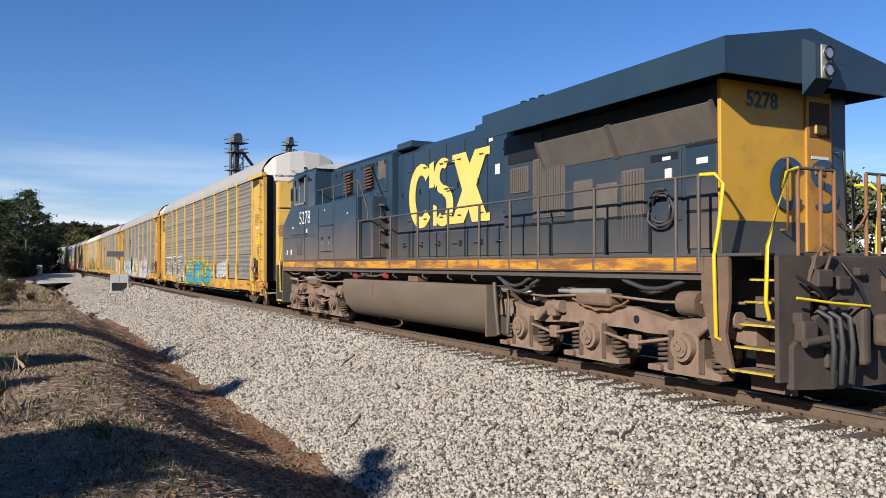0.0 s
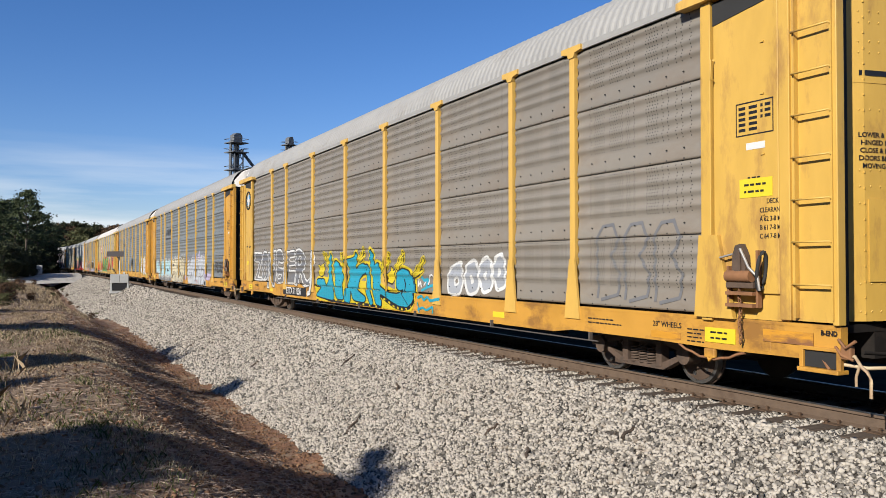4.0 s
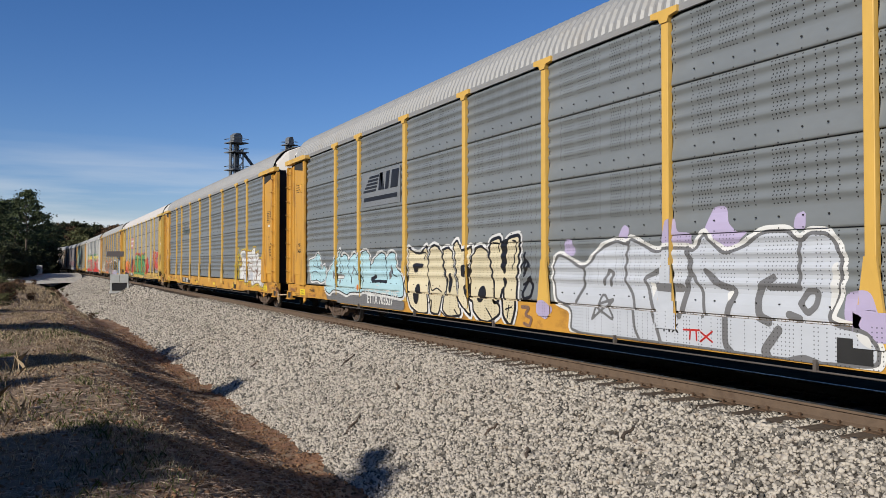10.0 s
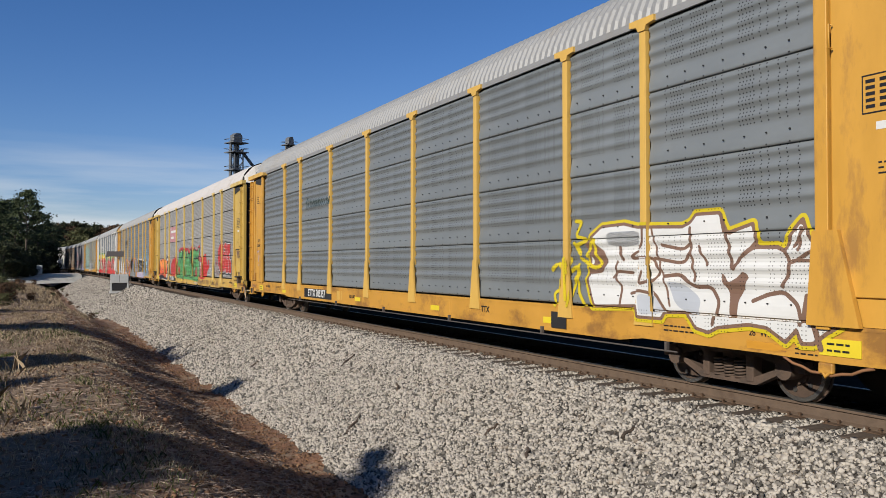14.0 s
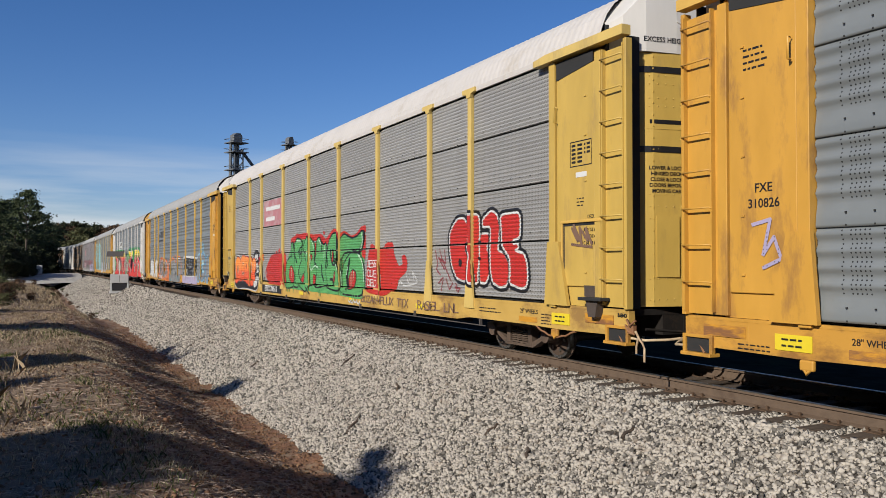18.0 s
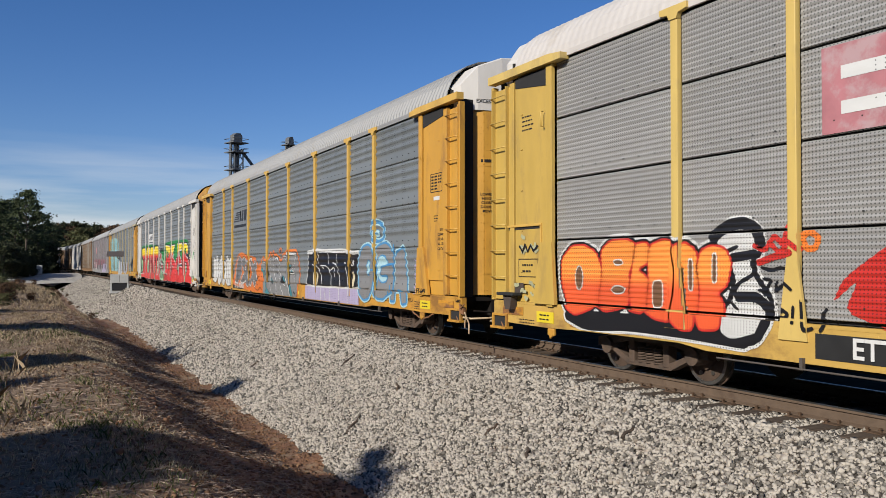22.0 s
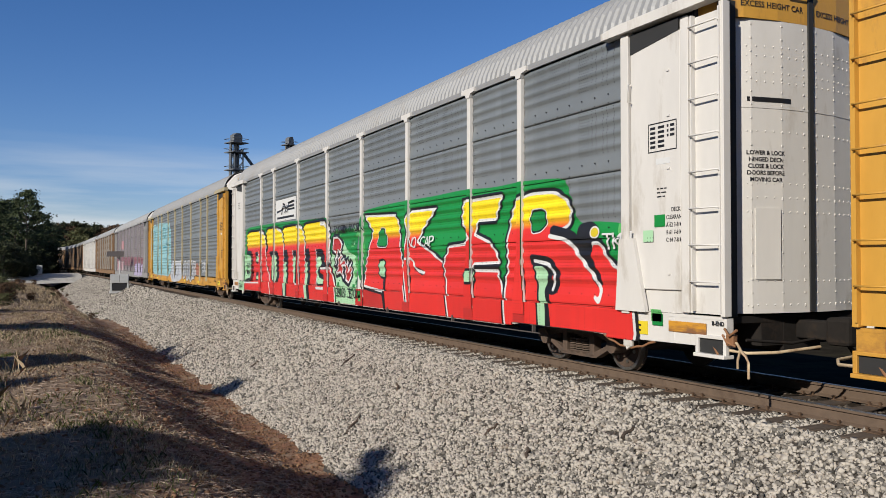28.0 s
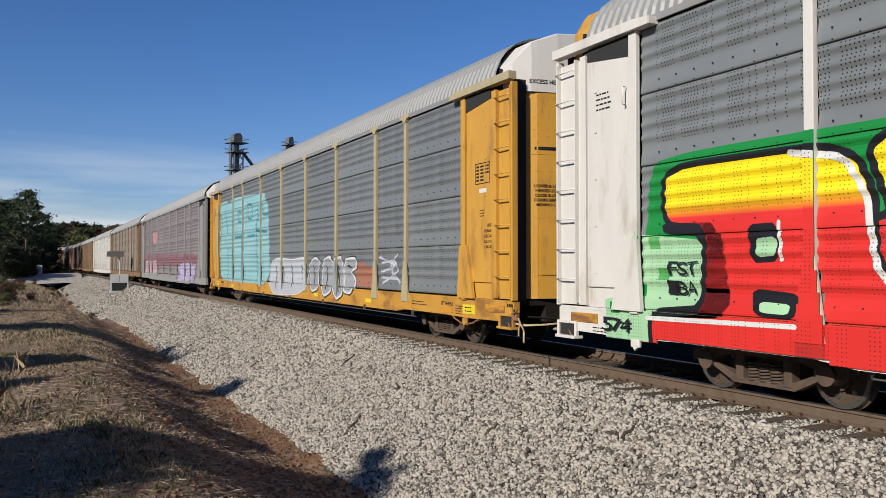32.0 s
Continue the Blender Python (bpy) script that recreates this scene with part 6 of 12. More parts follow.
def spray(car, add, coats, cut=(), level=0, name="graffiti_paint", soft=2):
    """Sprayed paint: areas (radius 0) and lines joined to one shape, less the cut areas, in coats grown or shrunk from it."""
    if len(add) > 1 and len(coats) == 1 and not cut:
        # each stroke or patch is a part of its own
        for i, shape in enumerate(add):
            spray(car, [shape], coats, (), level + 0.12 * i, name, soft)
        return
    add = [(rounded(list(p), not r_, soft), r_) for p, r_ in add]
    cut = [rounded(list(p), True, soft) for p in cut]
    most = max(c_[0] for c_ in coats) + 0.06
    py = [y for p, r_ in add for y, _ in p]
    pz = [z for p, r_ in add for _, z in p]
    wide = most + max(r_ for _, r_ in add)
    ys_, zs_, y_marks = lattice(car)
    ys_ = ys_[(ys_ > min(py) - wide - 0.05) & (ys_ < max(py) + wide + 0.05)]
    zs_ = zs_[(zs_ > min(pz) - wide - 0.05) & (zs_ < max(pz) + wide + 0.05)]
    fine_lines = [r_ for _, r_ in add if 0 < r_ < 0.032]
    if fine_lines and WAVES.get(car, (7, 0.03))[1] > 0.02:
        # thin lines need a closer net
        ys_, zs_ = (np.unique(np.concatenate([v, 0.5 * (v[1:] + v[:-1])])) for v in (ys_, zs_))
    Y, Z = np.meshgrid(ys_, zs_)
    field = np.full(Y.shape, 1e9)
    for p, r_ in add:
        far, within = reach_of(Y, Z, p, not r_)
        field = np.minimum(field, far - r_ if r_ else np.where(within, -far, far))
    for k, (grow, material, *rest) in enumerate(coats):
        f = field - grow
        for p in cut:
            far, within = reach_of(Y, Z, p, True)
            f = np.maximum(f, np.where(within, far, -far) - grow * 0.8)
        ins = f < 0
        count = ins[:-1, :-1].astype(int) + ins[1:, :-1] + ins[:-1, 1:] + ins[1:, 1:]
        lift = 0.0025 + 0.0014 * (level + k)
        verts, faces = [], []

        def face(pts, yc, zc):
            o = len(verts)
            verts.extend((side_x(car, yc, zc, z) - lift, y, z) for y, z in pts)
            faces.append(tuple(range(o, o + len(pts))))
        breaks = set(int(q_) for m in y_marks for q_ in np.flatnonzero(abs(ys_ - m) < 1e-6))
        open_seams = WAVES.get(car, (7, 0.03))[1] < 0.02
        for i in range(len(zs_) - 1):
            zc = 0.5 * (zs_[i] + zs_[i + 1])
            if open_seams and min(abs(zc - z) for z in ROWS) < 0.017:
                continue
            j = 0
            while j < len(ys_) - 1:
                c_ = count[i, j]
                y = 0.5 * (ys_[j] + ys_[j + 1])
                if c_ == 0 or (zc < 0.635 and 8.7 < abs(y) < 11.3):
                    j += 1
                elif c_ == 4:
                    e = j + 1
                    foot = 0.8 < zc < 1.74
                    while e < len(ys_) - 1 and count[i, e] == 4 and e not in breaks and not (foot and e - j >= 1 and min(abs(ys_[e] - p) for p in post_y) < 0.24):
                        e += 1
                    face([(ys_[j], zs_[i]), (ys_[e], zs_[i]), (ys_[e], zs_[i + 1]), (ys_[j], zs_[i + 1])], 0.5 * (ys_[j] + ys_[e]), zc)
                    j = e
                else:
                    ring_ = [(i, j), (i, j + 1), (i + 1, j + 1), (i + 1, j)]
                    pts = []
                    for (a, b2), (c, d) in zip(ring_, ring_[1:] + ring_[:1]):
                        if ins[a, b2]:
                            pts.append((ys_[b2], zs_[a]))
                        if ins[a, b2] != ins[c, d]:
                            u = f[a, b2] / (f[a, b2] - f[c, d])
                            pts.append((ys_[b2] + u * (ys_[d] - ys_[b2]), zs_[a] + u * (zs_[c] - zs_[a])))
                    if len(pts) > 2:
                        face(pts, y, zc)
                    j += 1
        if not faces:
            continue
        coat = rest[0] if rest else name
        d = bpy.data.meshes.new(coat)
        d.from_pydata(verts, [], faces)
        d.materials.append(material)
        d.update()
        part(coat, d, car)


def scrawl(car, pts, r, material, lift=0.045):
    """A sprayed line through points in y, z."""
    bm = bmesh.new()
    for k, ((ya, za), (yb, zb)) in enumerate(zip(pts, pts[1:])):
        d = Vector((yb - ya, zb - za))
        if d.length < 1e-4:
            continue
        n = Vector((-d.y, d.x)).normalized() * r
        e = d.normalized() * r * 0.6
        q = [(ya + n.x - e.x, za + n.y - e.y), (yb + n.x + e.x, zb + n.y + e.y), (yb - n.x + e.x, zb - n.y + e.y), (ya - n.x - e.x, za - n.y - e.y)]
        bm.faces.new([bm.verts.new((0.0003 * k, y, z)) for y, z in q])
    return lay(car, bm, material, "graffiti_line", lift)


def flat_text(car, word, size, material, y, z, x=-1.545, bold=0.004, squeeze=1.0, name="lettering"):
    return part(name, text_data(word, size, material, 0.0015, bold, squeeze=squeeze), car, (x, y, z))


def plate(car, y0, y1, z0, z1, material, x=-1.5, t=0.006, name="plate"):
    return part(name, Mesh().box(x - t, x, min(y0, y1), max(y0, y1), z0, z1).data(name, material), car)


def bars(car, y0, y1, z0, z1, rows, material, x, seed=0):
    """Small print as plain bars."""
    r = random.Random(seed)
    h = (z1 - z0) / rows
    for k in range(rows):
        end = y1 + r.uniform(0, 0.35) * (y0 - y1)
        q = Mesh()
        y = y0 - 0.02
        while y > end + 0.03:
            w = min(y - end, r.uniform(0.03, 0.10))
            q.box(x - 0.002, x, y - w, y, z1 - h * (k + 0.68), z1 - h * (k + 0.36))
            y -= w + 0.022
        if q.v:
            part("small_print", q.data("small_print", material), car)


def door_y(x):
    for (x0, y0), (x1, y1) in zip(DOOR_PLAN, DOOR_PLAN[1:]):
        if x0 <= x <= x1 and x1 - x0 > 0.05:
            return y0 + (y1 - y0) * (x - x0) / (x1 - x0)
    return 0.3


def door_text(car, word, size, x, z, k, e, name):
    """Letters wrapped round the curved end doors or the cap over them."""
    d = text_data(word, size, BLACK, 0.0, 0.002)
    d.transform(Matrix.Rotation(math.pi / 2, 4, "Z"))
    for v in d.vertices:
        xx = v.co.x + x
        v.co = (xx, door_y(xx / k) - 0.006, v.co.z + z)
    ob = part(name, d, car, (0, -HALF + 0.66 if e < 0 else HALF - 0.66, 0))
    if e > 0:
        ob.rotation_euler = (0, 0, math.pi)


def door_strip(x0, x1, z0, z1):
    q = Mesh()
    xs = [x0 + (x1 - x0) * i / 6 for i in range(7)]
    q.add([(x, door_y(x) - 0.006, z) for x in xs for z in (z0, z1)], [(2 * i, 2 * i + 2, 2 * i + 3, 2 * i + 1) for i in range(6)])
    return q


def marks(car, number, white_plate=True, near_end=True):
    """Stencils that every autorack carries."""
    if number:
        mid = {c1: 6.1, c3: 5.35}.get(car, 5.6)
        p = plate(car, mid + 1.25, mid - 1.3, 0.63, 0.90, DARKPLATE, -1.521, 0.006, "number_board") if white_plate else None
        flat_text(car, number, 0.30, PAPER, mid, 0.765, -1.545, 0.006, squeeze=0.95, name="car_number")
    for e in (-1, 1):
        pl = plate(car, e * 11.92 + 0.24, e * 11.92 - 0.24, 0.68, 0.86, PLACARD, -1.521, 0.01, "warning_placard")
        bars(car, e * 11.92 + 0.17, e * 11.92 - 0.17, 0.70, 0.84, 2, BLACK, -1.532, e)
    y = -12.47
    for k in range(5):
        for a, b2 in ((0.23, 0.13), (0.08, -0.04), (-0.09, -0.12), (-0.15, -0.23))[:4 if k < 3 else 2]:
            plate(car, y + a, y + b2, 3.46 - 0.064 * k, 3.496 - 0.064 * k, BLACK, -1.535, 0.002, "small_print")
    for a, b2, z0, z1 in ((0.27, -0.27, 3.53, 3.545), (0.27, -0.27, 3.15, 3.165), (0.27, 0.258, 3.165, 3.53), (-0.258, -0.27, 3.165, 3.53)):
        plate(car, y + a, y + b2, z0, z1, BLACK, -1.535, 0.003, "stencil_frame")
    plate(car, y + 0.12, y - 0.15, 2.98, 3.06, PAPER, -1.535, 0.003, "label_plate")
    bars(car, y + 0.12, y - 0.12, 2.52, 2.68, 3, BLACK, -1.537, 4)
    for k, wd in enumerate(("DECK", "CLEARANCE", "A 62 3-8 MIN", "B 61 7-8 MIN", "C 64 7-8 MIN")):
        flat_text(car, wd, 0.08, BLACK, y - 0.25, 2.36 - 0.1 * k, -1.537, 0.001, squeeze=0.8, name="clearance_stencil")
    flat_text(car, '28" WHEELS', 0.10, BLACK, -11.0, 0.84, -1.523, 0.001, name="wheel_stencil")
    plate(car, -10.7, -11.25, 0.66, 0.75, STRIPE, -1.521, 0.003, "patch")
    bars(car, -11.35, -11.75, 0.64, 0.84, 4, BLACK, -1.523, 5)
    bars(car, -9.3, -10.2, 0.74, 0.86, 2, BLACK, -1.523, 6)
    bars(car, 9.9, 9.1, 0.76, 0.9, 3, BLACK, -1.523, 7)
    flat_text(car, '28" WHEELS', 0.10, BLACK, 10.95, 0.84, -1.523, 0.001, name="wheel_stencil")
    plate(car, 11.25, 10.65, 0.66, 0.76, STRIPE, -1.521, 0.003, "patch")
    bars(car, 12.72, 12.2, 0.62, 0.72, 2, BLACK, -1.523, 8)
    bars(car, 12.6, 12.2, 3.9, 4.2, 4, BLACK, -1.537, 9)
    for e in (-1, 1):
        for sx in (-1, 1):
            door_text(car, "EXCESS HEIGHT CAR", 0.105, sx * 0.62, 4.93, 1.13, e, "height_stencil")
    for k, wd in enumerate(("LOWER & LOCK", "HINGED DECK", "CLOSE & LOCK", "DOORS BEFORE", "MOVING CAR")):
        door_text(car, wd, 0.075, -0.74, 3.05 - 0.085 * k, 1.0, -1, "door_stencil")
    part("door_print", door_strip(-1.0, -0.35, 3.70, 3.76).data("door_print", BLACK), car, (0, -HALF + 0.66, 0))
    # sill patches, door cable and winch at the end that leads
    for yy in (8.9, 2.0, -2.5, -6.7):
        plate(car, yy + 0.2, yy - 0.2, 0.68, 0.78, PLACARD, -1.521, 0.002, "reflector")
    if car in (c1, c2):
        win = part("winch", Mesh().prism([(-12.42, 1.42), (-12.40, 1.74), (-12.33, 1.88), (-12.26, 1.86), (-12.22, 1.74), (-12.20, 1.42)], "x", -1.635, -1.54).prism([(-12.36, 1.5), (-12.35, 1.8), (-12.27, 1.8), (-12.26, 1.5)], "x", -1.66, -1.63).bevel_box(-1.64, -1.53, -12.52, -12.12, 1.36, 1.43, 0.01).data("winch", TRUCK), car, label="rusty hand winch with a wheel and a hanging chain")
        part("winch_bracket", Mesh().box(-1.60, -1.53, -12.56, -12.53, 1.14, 1.80).box(-1.60, -1.53, -12.13, -12.10, 1.14, 1.62).box(-1.66, -1.53, -12.53, -12.13, 1.14, 1.18).box(-1.66, -1.53, -12.53, -12.13, 1.28, 1.32).data("winch_bracket", RUSTPOST), win)
        part("winch_wheel", Mesh().tube([(-1.61 + 0.07 * math.cos(a * 0.3307), -12.62 - 0.03 * math.sin(a * 0.3307), 1.56 + 0.22 * math.sin(a * 0.3307)) for a in range(20)], 0.022, 6).data("winch_wheel", BLACK_AND_SHADE), win)
        part("winch_lever", Mesh().tube([(-1.66, -12.36, 1.82), (-1.68, -12.5, 1.6), (-1.67, -12.62, 1.5), (-1.66, -12.63, 1.34)], 0.018, 6).tube([(-1.63, -12.22, 1.76), (-1.63, -12.02, 1.72)], 0.014, 5).data("winch_lever", SILVER), win)
        part("winch_drum", Mesh().tube([(-1.63, -12.5, 1.5), (-1.63, -12.14, 1.5)], 0.07, 10).data("winch_drum", RUSTPOST), win)
        for i in range(13):
            a = i % 2
            part("chain_link", cached(("link", a), lambda: Mesh().tube([((0.0 if a else 0.016) * math.cos(k), (0.018 if a else 0.0) * math.cos(k) + 0.004, 0.034 * math.sin(k)) for k in [j * 0.7854 for j in range(9)]], 0.009, 5).data("chain_link", RUSTPOST)), win, (-1.60, -12.30 + 0.01 * math.sin(i), 1.36 - 0.052 * i))
    # end of the sill: orange reflector, step bracket with a black block for its hollow's shade, its hook
    sill_paint = WHITE if car is c6 else YELSILL
    for e in (-1, 1):
        plate(car, e * 12.90 + 0.33, e * 12.90 - 0.33, 0.76, 0.90, STRIPE, -1.53, 0.004, "orange_reflector")
        pocket = part("sill_step", Mesh().box(-1.528, -1.50, -0.2, 0.2, 0.54, 0.74).data("sill_step", BLACK_AND_SHADE), car, (0, e * 13.32, 0), "framed step in the end of the sill, its hollow drawn as a black block")
        part("step_frame", Mesh().bevel_box(-1.60, -1.42, -0.25, 0.25, 0.49, 0.535, 0.008).bevel_box(-1.56, -1.51, -0.25, 0.25, 0.72, 0.76, 0.006).bevel_box(-1.56, -1.50, -0.25, -0.2, 0.53, 0.73, 0.006).bevel_box(-1.56, -1.50, 0.2, 0.25, 0.53, 0.73, 0.006).data("step_frame", sill_paint), pocket)
        part("step_strut", Mesh().tube([(-1.53, -0.1, 0.53), (-1.5, 0.02, 0.66), (-1.5, 0.16, 0.6)], 0.02, 6).data("step_strut", RUSTPOST), pocket)
        part("lever_rod", Mesh().tube([(-1.5, e * 13.5, 0.60), (-1.45, e * 13.8, 0.585), (-1.2, e * 14.0, 0.60), (-0.5, e * 14.05, 0.64)], 0.02, 6).data("lever_rod", PALEROD), car)
        part("towing_lug", Mesh().bevel_box(-1.54, -1.48, e * 11.75 - 0.09, e * 11.75 + 0.09, 0.48, 0.60, 0.02).tube([(-1.51, e * 11.75 - 0.06, 0.52), (-1.53, e * 11.75, 0.45), (-1.51, e * 11.75 + 0.06, 0.52)], 0.022, 6).data("towing_lug", sill_paint), car)
    part("hook", Mesh().tube([(-1.5, -13.55, 0.66), (-1.54, -13.72, 0.70), (-1.55, -13.80, 0.60), (-1.55, -13.86, 0.56), (-1.55, -13.90, 0.48), (-1.55, -13.90, 0.30)], 0.018, 6).tube([(-1.55, -13.78, 0.62), (-1.55, -13.74, 0.50), (-1.55, -13.74, 0.40)], 0.016, 6).data("hook", PALEROD), car, label="pale bent uncoupling hook")
    part("lock_box", Mesh().bevel_box(-1.58, -1.50, -13.70, -13.58, 0.66, 0.80, 0.015).tube([(-1.56, -13.55, 0.86), (-1.60, -13.66, 0.78), (-1.58, -13.76, 0.86)], 0.018, 5).tube([(-1.54, -13.5, 0.78), (-1.58, -13.6, 0.70), (-1.56, -13.72, 0.66)], 0.016, 5).data("lock_box", RUSTPOST), car)
    flat_text(car, "B-END", 0.075, BLACK, -13.42, 0.91, -1.533, 0.002, squeeze=0.9, name="end_stencil")
    part("chain", Mesh().tube([(-1.5, -11.2 - 0.12 * i, 0.60 - 0.13 * math.sin(i * math.pi / 9) + 0.008 * (-1) ** i) for i in range(10)], 0.018, 5).data("chain", RUSTPOST), car)
    part("grab_rail", Mesh().tube([(-1.56, 8.2, 0.50), (-1.56, -9.6, 0.50)], 0.012, 5).data("grab_rail", RAILGREY), car)
    for yy in (-9.4, -6.5, -3.2, 0.2, 3.6, 7.0):
        part("rail_hanger", Mesh().box(-1.57, -1.52, yy - 0.02, yy + 0.02, 0.49, 0.62).data("rail_hanger", RAILGREY), car)


c1, c2, c3, c4, c5, c6, c7 = cars[:7]
WAVES[c4] = (14, 0.014)
for car, number in ((c1, "ETTX 711036"), (c2, "ETTX 703527"), (c3, "ETTX 705357"), (c4, "ETTX 700513"), (c5, "ETTX 703405"), (c6, ""), (c7, "")):
    marks(car, number)

# first car: old dark outlines, a placard on its end plate
plate(c1, -12.25, -12.72, 2.42, 2.64, PLACARD, -1.535, 0.005, "height_placard")
bars(c1, -12.30, -12.66, 2.45, 2.61, 2, BLACK, -1.5405, 3)
for k in range(3):
    a = -9.5 - 0.62 * k
    scrawl(c1, [(a, 1.15), (a + 0.02, 2.0), (a - 0.12, 2.2), (a - 0.35, 2.22), (a - 0.48, 2.0), (a - 0.3, 1.75), (a - 0.5, 1.5), (a - 0.45, 1.2), (a - 0.1, 1.12)], 0.025, P_GREY, 0.004)
# first car: white-rimmed grey word with a long hook
spray(c1, [([(11.48, 2.10), (10.35, 2.07), (10.37, 1.84), (10.96, 1.17), (10.41, 1.17), (10.29, 1.02), (11.48, 1.03), (10.84, 1.71), (11.48, 1.72)], 0)], [(0.03, P_BLACK, "graffiti_outline"), (0.012, P_WHITE, "graffiti_outline"), (-0.05, P_GREY, "graffiti_letter")], level=0, soft=0)
spray(c1, [([(10.06, 2.13), (9.67, 2.11), (9.45, 1.88), (9.43, 1.49), (9.54, 1.10), (9.95, 1.02), (10.37, 1.07), (10.44, 1.42), (10.35, 1.90)], 0)], [(0.03, P_BLACK, "graffiti_outline"), (0.012, P_WHITE, "graffiti_outline"), (-0.05, P_GREY, "graffiti_letter")], cut=[[(9.98, 1.72), (9.85, 1.71), (9.80, 1.43), (9.89, 1.14), (10.05, 1.14), (10.12, 1.43)]], level=1)
spray(c1, [([(9.43, 2.08), (9.09, 2.09), (8.70, 1.47), (8.67, 2.14), (8.37, 2.14), (8.39, 1.61), (8.45, 0.84), (8.70, 0.86), (9.15, 1.49), (9.15, 0.78), (9.44, 0.79)], 0)], [(0.03, P_BLACK, "graffiti_outline"), (0.012, P_WHITE, "graffiti_outline"), (-0.05, P_GREY, "graffiti_letter")], level=2, soft=0)
spray(c1, [([(8.19, 2.15), (7.92, 2.17), (7.59, 2.08), (7.47, 1.85), (7.52, 1.68), (7.76, 1.66), (7.93, 1.68), (8.15, 1.73), (8.19, 1.56), (7.59, 1.50), (7.19, 1.65), (7.19, 1.08), (7.55, 0.99), (8.24, 0.98), (8.37, 1.29), (8.42, 1.76), (8.37, 2.08)], 0)], [(0.03, P_BLACK, "graffiti_outline"), (0.012, P_WHITE, "graffiti_outline"), (-0.05, P_GREY, "graffiti_letter")], cut=[[(8.15, 1.27), (7.78, 1.27), (7.84, 1.17), (8.06, 1.14), (8.18, 1.19)]], level=3)
spray(c1, [([(7.10, 2.06), (6.18, 2.11), (6.13, 1.79), (6.14, 0.99), (7.03, 1.00)], 0)], [(0.03, P_BLACK, "graffiti_outline"), (0.012, P_WHITE, "graffiti_outline"), (-0.05, P_GREY, "graffiti_letter")], cut=[[(6.74, 1.84), (5.99, 1.88), (5.99, 1.76), (6.51, 1.75), (6.74, 1.76)], [(6.74, 1.57), (5.99, 1.60), (5.99, 1.45), (6.74, 1.43)]], level=1, soft=0)
spray(c1, [([(6.08, 2.10), (5.67, 2.15), (5.32, 2.07), (5.09, 1.94), (5.01, 1.73), (5.04, 1.53), (5.32, 1.41), (5.04, 1.21), (4.80, 1.13), (4.59, 1.23), (4.52, 1.38), (4.54, 1.88), (4.46, 2.02), (4.31, 2.07), (4.22, 2.01), (4.27, 1.77), (4.25, 1.39), (4.30, 1.12), (4.47, 0.98), (4.93, 0.93), (5.24, 1.02), (5.65, 1.38), (5.68, 0.95), (6.07, 0.97)], 0)], [(0.03, P_BLACK, "graffiti_outline"), (0.012, P_WHITE, "graffiti_outline"), (-0.05, P_GREY, "graffiti_letter")], cut=[[(5.75, 1.87), (5.55, 1.89), (5.46, 1.76), (5.52, 1.63), (5.75, 1.63)]], level=2)
spray(c1, [([(5.67, 1.76), (5.60, 1.77), (5.61, 1.68), (5.67, 1.70)], 0.012)], [(0, P_BLACK, "graffiti_line")], level=6)
spray(c1, [([(4.20, 1.99), (4.08, 1.76), (4.23, 1.61), (4.20, 1.28), (4.24, 1.01), (4.37, 0.78), (4.62, 0.73)], 0.07)], [(0.02, P_BLACK, "graffiti_outline"), (0, P_WHITE, "graffiti_letter")], level=5)
# its turquoise word with sparks, curled tail and chequered underline on yellow
spray(c1, [([(3.86, 1.19), (3.20, 1.21), (2.95, 1.00), (2.77, 1.16), (2.79, 1.70), (2.65, 1.97), (2.52, 1.76), (2.57, 1.29), (2.36, 1.09), (2.19, 0.83), (2.19, 0.63), (3.33, 0.68), (3.79, 0.72), (3.20, 0.99), (3.79, 1.00)], 0),
       ([(2.36, 1.70), (2.13, 1.73), (1.60, 1.50), (1.29, 1.31), (1.49, 1.09), (1.44, 0.98), (1.39, 0.68), (1.92, 0.68), (2.08, 0.84), (2.22, 1.18)], 0),
       ([(1.44, 1.75), (0.80, 1.80), (0.57, 1.97), (0.53, 1.75), (0.64, 1.48), (0.18, 1.67), (-0.20, 1.59), (-0.20, 1.42), (0.09, 1.39), (0.35, 1.28), (0.40, 0.97), (-0.24, 0.80), (-0.15, 0.67), (0.67, 0.70), (0.85, 1.00), (0.90, 0.60), (1.39, 0.65), (1.09, 1.21), (1.09, 1.59)], 0),
       ([(-0.08, 1.64), (-0.32, 1.59), (-0.40, 1.25), (-0.51, 0.97), (-0.74, 0.67), (-0.57, 0.61), (-0.24, 0.95), (-0.16, 1.39)], 0),
       ([(-0.36, 2.01), (-0.56, 1.93), (-0.67, 1.59), (-0.82, 1.67), (-0.97, 1.64), (-1.04, 1.50), (-1.25, 1.32), (-1.11, 1.23), (-1.21, 1.11), (-1.68, 0.96), (-2.24, 0.95), (-2.44, 1.01), (-2.47, 1.08), (-2.27, 1.03), (-2.09, 1.09), (-2.01, 1.30), (-2.12, 1.47), (-2.36, 1.54), (-2.70, 1.48), (-2.96, 1.32), (-3.11, 1.10), (-3.06, 0.82), (-2.80, 0.68), (-2.35, 0.68), (-1.87, 0.77), (-1.21, 0.95), (-1.28, 0.62), (-0.93, 0.66), (-0.71, 0.97), (-0.55, 1.35), (-0.40, 1.69)], 0),
       ([(3.86, 1.19), (-1.21, 1.09), (-3.01, 0.74), (-2.80, 0.62), (-2.35, 0.59), (-0.31, 0.57), (2.59, 0.62), (3.72, 0.82)], 0)], [(0.1, P_YELLOW, "graffiti_halo")], level=0)
